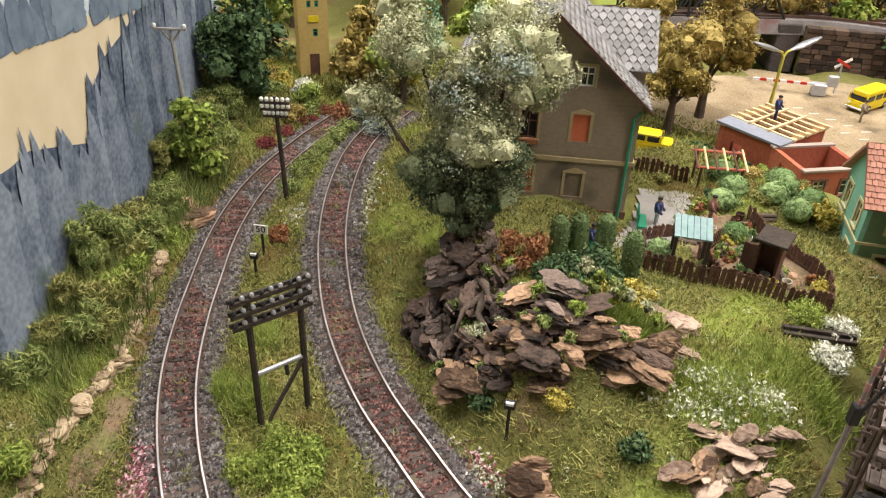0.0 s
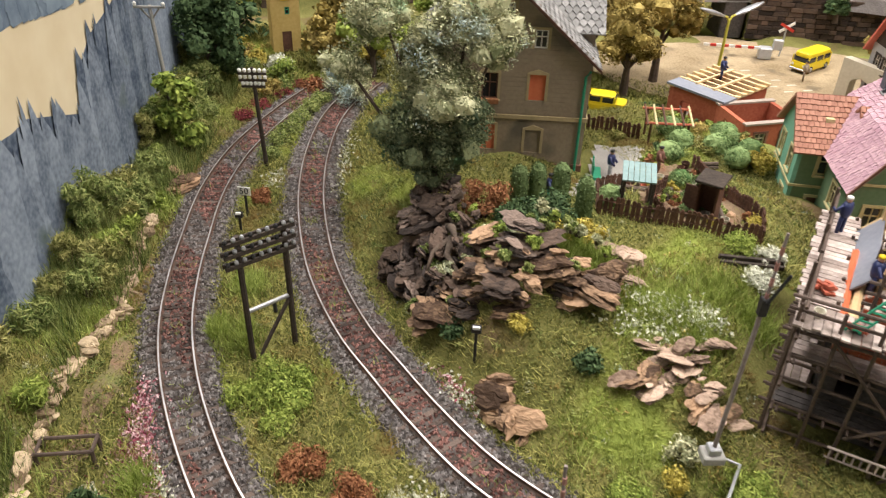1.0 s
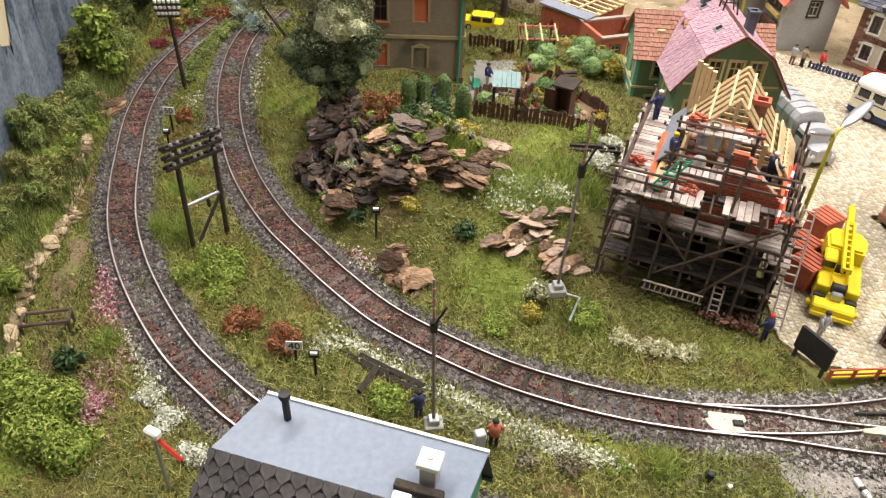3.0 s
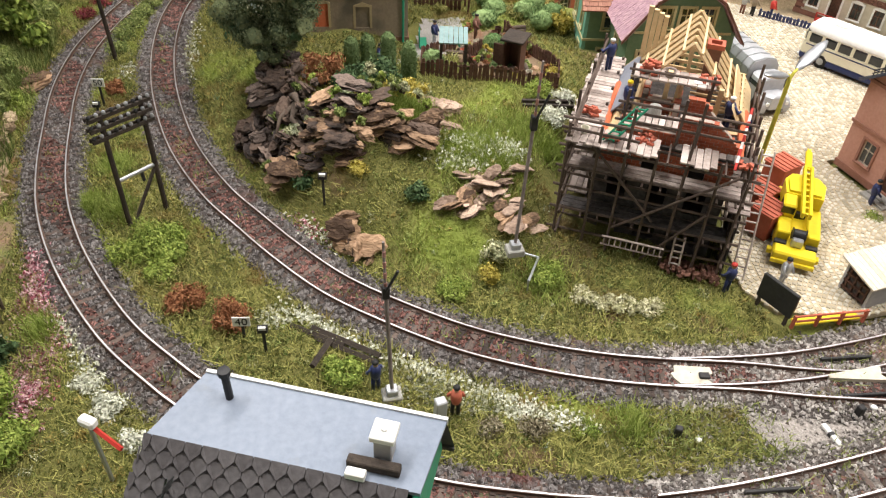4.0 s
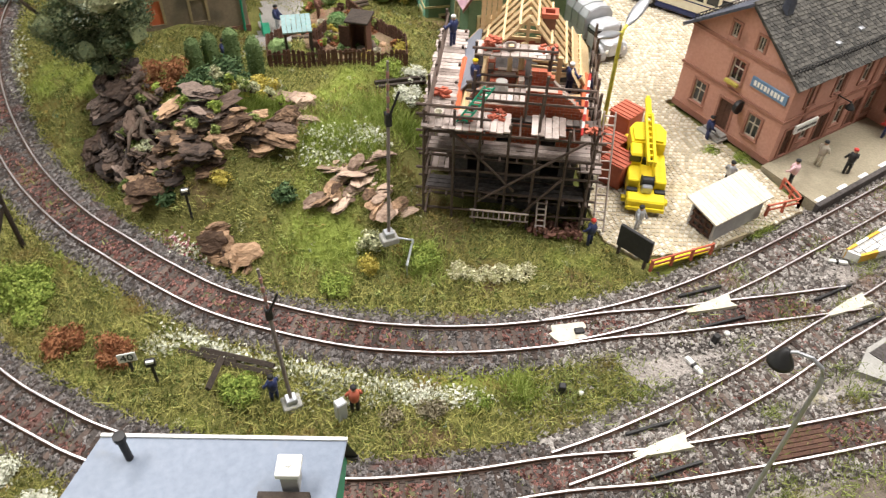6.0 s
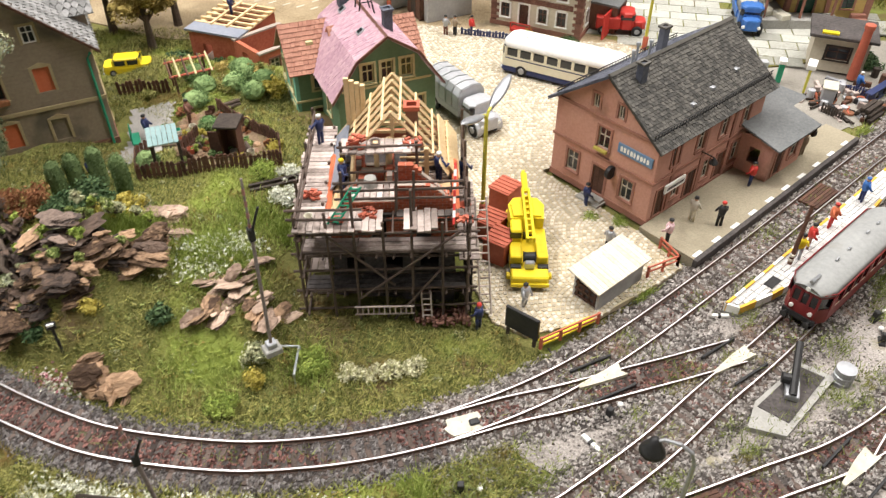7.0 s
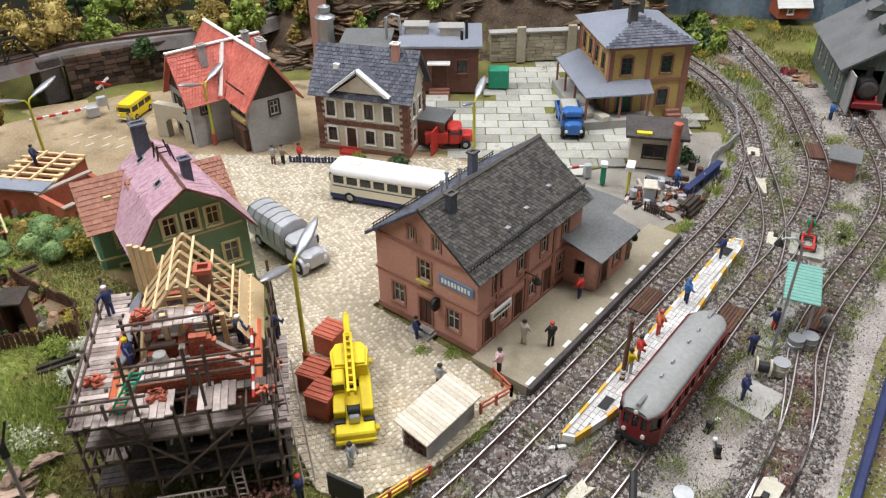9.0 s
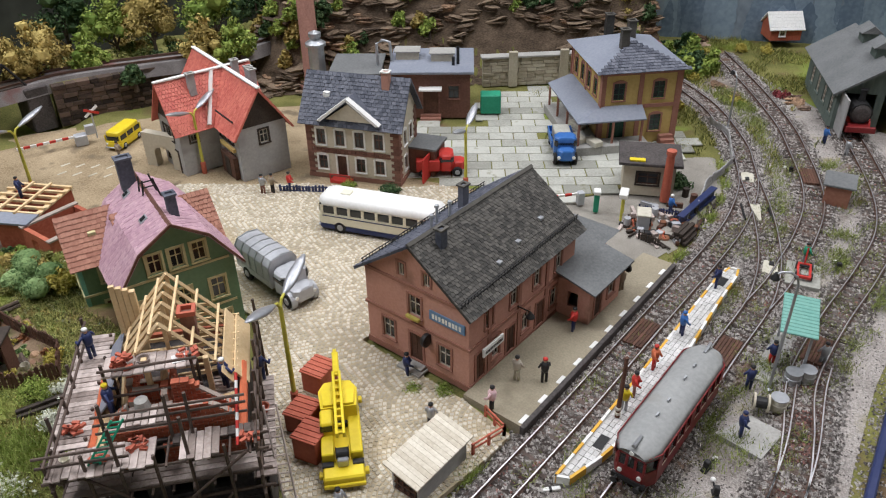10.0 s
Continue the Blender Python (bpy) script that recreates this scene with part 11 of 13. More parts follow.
def edging():
    t = thing("stone_edging", place(0, 0, 0), "low row of tan stones along the embankment path", "stones", kind="stuff")
    rnd = random.Random(5)
    g = Geo()
    ln = glide([(-16.0, 12), (-16.3, 20.9), (-15.9, 28), (-16.7, 36), (-17.0, 40)], 0.42)
    for i, p in enumerate(ln):
        for j in range(2):
            s = slab_stone(p.x + rnd.uniform(-0.25, 0.2), p.y + rnd.uniform(-0.15, 0.15), ground_z(p.x, p.y) + 0.05 + 0.2 * j, rnd.uniform(0.3, 0.62), rnd.uniform(0, 180), rnd.uniform(-25, 25), i * 0.31 + j, 0.4, 10)
            g.add(s.v, s.f)
    part("stone", g, M_EDGESTONE, t)
    path = glide([(-14.4, 12), (-14.7, 20), (-14.6, 26), (-15.4, 33), (-15.7, 39)])
    n = normals(path)
    g = Geo()
    for i in range(len(path) - 1):
        q = []
        for p, m, s in ((path[i], n[i], 1), (path[i], n[i], -1), (path[i + 1], n[i + 1], -1), (path[i + 1], n[i + 1], 1)):
            x, y = p.x + m.x * s * (0.5 + 0.16 * math.sin(p.y * 1.7 + s)), p.y + m.y * s * 0.5
            q.append((x, y, max(ground_z(x, y), -0.55) + 0.07))
        g.add(q, [(0, 1, 2, 3)])
    solid("footpath", g, M_PATH, place(0, 0, 0), "trodden reddish-brown footpath along the embankment", "path", kind="structure")


M_EDGESTONE = material("cream_edging_stone", (0.2, 0.14, 0.085), (0.6, 0.47, 0.31), 4, 0.6, 0.9, bump=1.0, island=0.5)
M_PATH = material("trodden_earth", (0.12, 0.08, 0.045), (0.33, 0.235, 0.15), 7, 0.5, 0.95, bump=0.8, dirt=((0.27, 0.115, 0.075), 0.5, 0.56), patch=((0.16, 0.17, 0.06), 0.4, 0.52))
edging()


def hillside_rocks():
    rnd = random.Random(77)
    n_u, n_f = 130, 34
    face = Geo()
    for b in range(n_f + 1):
        for a in range(n_u + 1):
            q, f = -27.5 + 55 * a / n_u, 0.5 + 9.5 * b / n_f
            x, y = 74 + 0.6 * f + 0.8 * q, 52.5 + 0.8 * f - 0.6 * q
            v = noise.noise(Vector((q * 0.5, f * 1.6, 0))) + 0.6 * noise.noise(Vector((q * 1.6, f * 3.1, 4)))
            face.v.append((x, y, 0.12 + 0.35 * max(v, -0.2)))
    lie = height(np.array([v[0] for v in face.v]), np.array([v[1] for v in face.v]))
    face.v = [(x, y, z + float(w)) for (x, y, z), w in zip(face.v, lie)]
    face.f = [(b * (n_u + 1) + a, b * (n_u + 1) + a + 1, (b + 1) * (n_u + 1) + a + 1, (b + 1) * (n_u + 1) + a) for b in range(n_f) for a in range(n_u)]
    solid("hillside", face, M_STONEWALL, place(0, 0, 0), "rough brown rock ground of the hillside behind the village", "hillside", kind="structure")
    t = thing("cliff", place(0, 0, 0), "layered brown rock cliff behind the village", "cliff")
    joined = Geo()
    n = 0
    for row in range(24):
        s = -27.0 + rnd.uniform(0, 2)
        while s < 27:
            f = 0.6 + row * 0.36 + rnd.uniform(-0.35, 0.5)
            x, y = 74 + 0.6 * f + 0.8 * s, 52.5 + 0.8 * f - 0.6 * s
            size = rnd.uniform(0.8, 1.9)
            s += size * rnd.uniform(0.9, 2.0)
            if 0.3 < s < 12.5 and row < 9 or noise.noise(Vector((s * 0.16, row * 0.12, 3.3))) > 0.22:
                continue
            n += 1
            q = slab_stone(x, y, ground_z(x, y) + rnd.uniform(-0.1, 0.35), size, -37 + rnd.uniform(-25, 25), rnd.uniform(-12, 12), n * 0.7, 0.24, 10)
            if n % 3 == 0 and n < 850:
                part("stone", q, M_STONEWALL if n % 2 else M_ROCK, t)
            else:
                joined.add(q.v, q.f)
    tagged(part("rock_face", joined, M_STONEWALL, t), kind="stuff")
    w = thing("quarry_wall", place(73.9, 52.3, 0, -37), "pale masonry retaining wall with piers behind the yard", "wall")
    for j in range(8):
        x = 0.0
        while x < 15:
            ln = rnd.uniform(0.8, 1.5)
            part("stone", Geo().box(x, rnd.uniform(-0.05, 0.04), j * 0.42, x + ln - 0.04, 0.9, j * 0.42 + 0.39, c=0.03), M_STONEPALE, w)
            x += ln
    part("coping", Geo().box(-0.2, -0.2, 3.36, 15.4, 1.1, 3.6, c=0.04), M_CONCRETE, w)
    for x in (3.0, 9.0):
        part("pier", Geo().box(x, -0.5, 0, x + 1.0, 0.0, 4.2, c=0.06), M_STONEPALE, w)


M_STONEPALE = material("pale_masonry", (0.30, 0.26, 0.19), (0.46, 0.42, 0.32), 5, 0.6, 0.9, bump=0.5, objrand=0.4)
hillside_rocks()


# ---------------------------------------------------------------- plants
def leaves(clumps, count, size, seed, spread=0.5, flatten=1.0, long=1.0):
    """Many small leaf faces gathered round clumps of (centre, radius)."""
    r = np.random.RandomState(seed)
    w = np.array([c[1] ** 2 for c in clumps], float)
    pick = r.choice(len(clumps), count, p=w / w.sum())
    c = np.array([q[0] for q in clumps], float)[pick]
    rad = np.array([q[1] for q in clumps], float)[pick]
    d = r.normal(size=(count, 3))
    d /= np.linalg.norm(d, axis=1)[:, None]
    rr = rad * (1 - spread * r.rand(count) ** 1.6)
    p = c + d * rr[:, None] * np.array([1, 1, flatten])
    a = np.cross(d, r.normal(size=(count, 3))) + 0.45 * r.normal(size=(count, 3))
    a /= np.linalg.norm(a, axis=1)[:, None]
    b = np.cross(a, d + 0.6 * r.normal(size=(count, 3)))
    b /= np.linalg.norm(b, axis=1)[:, None]
    s = size * (0.6 + 0.8 * r.rand(count))[:, None]
    v = np.stack([p - a * s * long, p - b * s * 0.5, p + a * s * long, p + b * s * 0.5], 1).reshape(-1, 3)
    g = Geo()
    g.v = [tuple(q) for q in v.tolist()]
    g.f = [(i * 4, i * 4 + 1, i * 4 + 2, i * 4 + 3) for i in range(count)]
    return g


def bush(x, y, r, h, mat, label, seed, count=900, size=0.13, name="bush", group="bushes", z=None, long=1.0, cl=14):
    rnd = random.Random(seed)
    z = ground_z(x, y) if z is None else z
    t = thing(name, place(x, y, z - 0.04), label, "shrub", group)
    clumps = []
    for i in range(cl):
        a, q = rnd.uniform(0, 6.28), math.sqrt(rnd.random()) * r * 0.68
        clumps.append(((math.cos(a) * q, math.sin(a) * q, h * rnd.uniform(0.28, 0.8) * (1 - 0.35 * (q / r) ** 2)), r * rnd.uniform(0.28, 0.45)))
    g = Geo()
    for c, _ in clumps[:9]:
        g.tube([(c[0] * 0.15, c[1] * 0.15, 0), (c[0] * 0.6, c[1] * 0.6, c[2] * 0.6), c], [0.07, 0.05, 0.02], 5)
    part("branchwork", g, M_BARK, t)
    part("foliage", leaves(clumps, count, size, seed, 0.75, 0.9, long), mat, t)
    return t


def clipped_bush(x, y, r, h, mat, label, seed):
    """A dense clipped dome of fine needles."""
    rnd = random.Random(seed)
    t = thing("clipped_bush", place(x, y, ground_z(x, y) - 0.05), label, "shrub", "clipped bushes")
    part("core", Geo().blob((0, 0, h * 0.48), (r * 0.86, r * 0.86, h * 0.5), seed * 0.3, 0.2, 3, 2.0), mat, t)
    clumps = [((rnd.gauss(0, 0.12) * r, rnd.gauss(0, 0.12) * r, h * 0.5), r * rnd.uniform(0.85, 1.0)) for _ in range(6)]
    part("foliage", leaves(clumps, 1800, 0.06, seed, 0.2, h * 0.5 / r, 1.6), mat, t)
    return t


def tree(x, y, lumps, mat, label, seed, count, size=0.16, trunk=0.35, z=None, lean=(0, 0), long=1.0, spread=0.45, deep=None, below=5.0):
    """lumps: (dx, dy, height, radius) of the crown's puffs."""
    rnd = random.Random(seed)
    z = ground_z(x, y) if z is None else z
    t = thing("tree", place(x, y, z - 0.1), label, "tree", "trees")
    g = Geo()
    low = min(l[2] - l[3] for l in lumps)
    fork = (lean[0], lean[1], max(low, 1.0))
    g.tube([(0, 0, 0), (fork[0] * 0.4, fork[1] * 0.4, fork[2] * 0.5), fork], [trunk * 1.25, trunk, trunk * 0.75], 9)
    for dx, dy, hh, r in lumps:
        g.tube([fork, ((fork[0] + dx) / 2 + rnd.uniform(-0.3, 0.3), (fork[1] + dy) / 2, (fork[2] + hh) / 2), (dx, dy, hh)], [trunk * 0.6, trunk * 0.4, 0.06], 6)
    part("trunk", g, M_BARK, t)
    total = sum(l[3] ** 2 for l in lumps)
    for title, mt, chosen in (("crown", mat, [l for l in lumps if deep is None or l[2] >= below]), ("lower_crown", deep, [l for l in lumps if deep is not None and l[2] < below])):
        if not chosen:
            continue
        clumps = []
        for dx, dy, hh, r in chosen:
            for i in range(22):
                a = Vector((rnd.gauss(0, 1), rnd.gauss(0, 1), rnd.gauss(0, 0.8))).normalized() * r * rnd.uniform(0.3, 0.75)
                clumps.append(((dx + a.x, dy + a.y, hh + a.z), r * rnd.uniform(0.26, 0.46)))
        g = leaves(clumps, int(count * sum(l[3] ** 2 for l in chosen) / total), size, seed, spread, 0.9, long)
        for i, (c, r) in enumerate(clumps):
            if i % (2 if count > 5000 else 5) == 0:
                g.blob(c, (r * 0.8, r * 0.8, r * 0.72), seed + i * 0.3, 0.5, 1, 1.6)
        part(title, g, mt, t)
    return t


M_LUSHLEAF = material("wispy_green", (0.08, 0.125, 0.03), (0.36, 0.40, 0.14), 3, 0.3, 0.85, bump=0, spec=0.15, island=0.6)
M_CREAMBLOSSOM = material("cream_blossom", (0.36, 0.36, 0.17), (0.78, 0.74, 0.52), 4, 0.6, 0.85, bump=0, spec=0.1, island=0.6)
# Deep green foam with the shade under the crown put into its colour.
M_FOAMSHADE = material("shaded_green_foliage", (0.055, 0.085, 0.05), (0.24, 0.27, 0.14), 2.2, 0.2, 0.9, bump=0, spec=0.1, island=0.4, dirt=((0.05, 0.17, 0.09), 0.3, 0.58))
M_DUSTY = material("grey_brown_cushion", (0.12, 0.10, 0.06), (0.36, 0.32, 0.22), 4, 0.5, 0.9, bump=0, spec=0.1, island=0.6)
M_PALEBUSH = material("pale_clipped_green", (0.06, 0.12, 0.04), (0.26, 0.36, 0.15), 4, 0.5, 0.85, bump=0, spec=0.1, island=0.5)
M_CRIMSON = material("crimson_leaf", (0.10, 0.02, 0.025), (0.30, 0.07, 0.075), 3, 0.4, 0.85, bump=0, spec=0.1, island=0.5)
# the foamy grey-green tree in front of the taupe house; lower puffs coloured as shaded
tree(0.4, 36.9, [(-0.2, -0.3, 6.6, 2.9), (1.8, -0.8, 4.6, 2.2), (-1.9, -0.3, 4.4, 2.2), (-2.9, 0.5, 11.0, 2.5), (2.2, 0.6, 10.8, 2.8), (3.6, 0.2, 9.0, 2.0), (-4.6, 0.0, 7.6, 1.6), (0.2, 0.8, 9.0, 2.1), (0.5, -0.4, 3.2, 2.0), (-1.2, -0.6, 3.0, 1.7), (0.2, -0.9, 2.1, 1.5), (1.2, -1.0, 6.4, 2.0)], M_FOAM, "tall tree with foamy grey-green foliage and bluish highlights", 5, 62000, 0.085, 0.3, lean=(0.2, 0), spread=0.3, deep=M_FOAMSHADE, below=4.65)
for x, y, s, seed in ((17.4, 59.8, 0.85, 1), (20.8, 63.0, 1.15, 2), (15.2, 64.8, 1.1, 3)):
    tree(x, y, [(0, 0, 6.4 * s, 2.9 * s), (1.7 * s, 0.3, 5.2 * s, 2.0 * s), (-1.8 * s, 0, 5.2 * s, 2.1 * s), (0.3, 0, 8.8 * s, 2.1 * s)], M_OLIVE, "tree with golden-olive autumn foliage", seed + 20, 11000, 0.13, 0.35, spread=0.6)
tree(-17.4, 58.5, [(0, 0, 4.5, 2.6), (1.2, 0.4, 3.0, 2.0), (-1.0, 0.2, 6.6, 2.0), (0.6, 0, 7.4, 1.6)], M_DARKLEAF, "dark green leafy tree by the backdrop", 31, 7000, 0.2, 0.3)
tree(-17.6, 48.2, [(0, 0, 2.8, 1.5), (0.6, 0.3, 4.6, 1.2), (-0.6, 0, 5.4, 1.0), (0.9, -0.4, 1.6, 1.1)], M_LEAF, "bright green shrubby tree on the embankment", 32, 2600, 0.24, 0.16)
wood = random.Random(15)
for i in range(34):
    x = wood.uniform(-22, 30) if i < 22 else wood.uniform(-20, -4)
    y = wood.uniform(74, 104) if i < 22 else wood.uniform(60, 78)
    if (x > 8 and y < 84) or (-17 < x < -9 and y < 74):
        continue
    s = wood.uniform(0.7, 1.3)
    tree(x, y, [(0, 0, 4.6 * s, 2.6 * s), (1.4 * s, 0.4, 3.6 * s, 1.9 * s), (-1.3 * s, 0.2, 3.8 * s, 1.9 * s), (0, 0, 6.8 * s, 1.8 * s)], wood.choice([M_OLIVE, M_LEAF, M_DARKLEAF, M_LEAF]), "broadleaf tree at the back of the layout", 100 + i, 1500, 0.27, 0.3)
for i in range(104):
    s_, f_ = wood.uniform(-27, 29), wood.uniform(2.5, 10.5)
    if i % 4 == 0:
        f_ = wood.uniform(0.5, 3.0)
    if -3 < s_ < 13 and f_ < 4:
        continue
    x, y, s = 74 + 0.6 * f_ + 0.8 * s_, 52.5 + 0.8 * f_ - 0.6 * s_, wood.uniform(0.28, 0.62)
    tree(x, y, [(0, 0, 2.6 * s, 2.2 * s), (1.4 * s, 0.4, 2.2 * s, 1.7 * s), (-1.3 * s, 0.2, 2.2 * s, 1.7 * s), (0, 0, 4.2 * s, 1.6 * s)], wood.choice([M_OLIVE, M_LEAF, M_DARKLEAF, M_DARKLEAF, M_LEAF, M_CRIMSON if 8 < s_ < 24 else M_LEAF]), "bushy tree on the rocky hillside", 200 + i, 900, 0.24, 0.2)
for i, (x, y, s, mt) in enumerate(((34.6, 79.5, 1.05, M_OLIVE), (31.0, 80.5, 0.9, M_OLIVE), (39.0, 78.6, 0.75, M_LEAF), (48.2, 82.7, 1.2, M_OLIVE), (44.5, 85, 1.1, M_LEAF), (49.5, 72.0, 0.85, M_OLIVE), (52.4, 70.4, 0.8, M_LEAF), (44.0, 67.5, 0.6, M_OLIVE), (41.5, 73.5, 0.4, M_DARKLEAF), (55, 80, 1.3, M_LEAF), (60, 78, 1.2, M_DARKLEAF), (25, 84, 1.1, M_LEAF), (40, 88, 1.3, M_DARKLEAF))):
    tree(x, y, [(0, 0, 4.6 * s, 2.8 * s), (1.6 * s, 0.4, 3.6 * s, 2.0 * s), (-1.6 * s, 0.2, 3.6 * s, 2.0 * s), (0, 0, 6.4 * s, 1.9 * s)], mt, "bushy tree behind the upper railway line", 400 + i, 2400, 0.22, 0.26, z=max(ground_z(x, y), 2.5 if y > 69 else 0.0))
for x, y in ((5.5, 34.9), (6.6, 35.2), (7.9, 35.0), (8.9, 33.0)):
    z = ground_z(x, y)
    t = thing("cypress", place(x, y, z - 0.05), "dark green clipped column-shaped cypress beside the taupe house", "shrub", "cypresses")
    r = random.Random(int(x * 10))
    hh = 3.3 + r.uniform(-0.5, 0.3)
    part("core", Geo().lathe([(0.3, 0), (0.48, 0.3), (0.5, hh * 0.6), (0.38, hh - 0.25), (0.1, hh)], n=12), M_CYPRESS, t)
    part("foliage", leaves([((r.uniform(-0.05, 0.05), r.uniform(-0.05, 0.05), hh * k / 9), 0.55 if 0 < k < 8 else 0.42) for k in range(1, 9)], 3200, 0.07, int(x * 7), 0.3), M_CYPRESS, t)

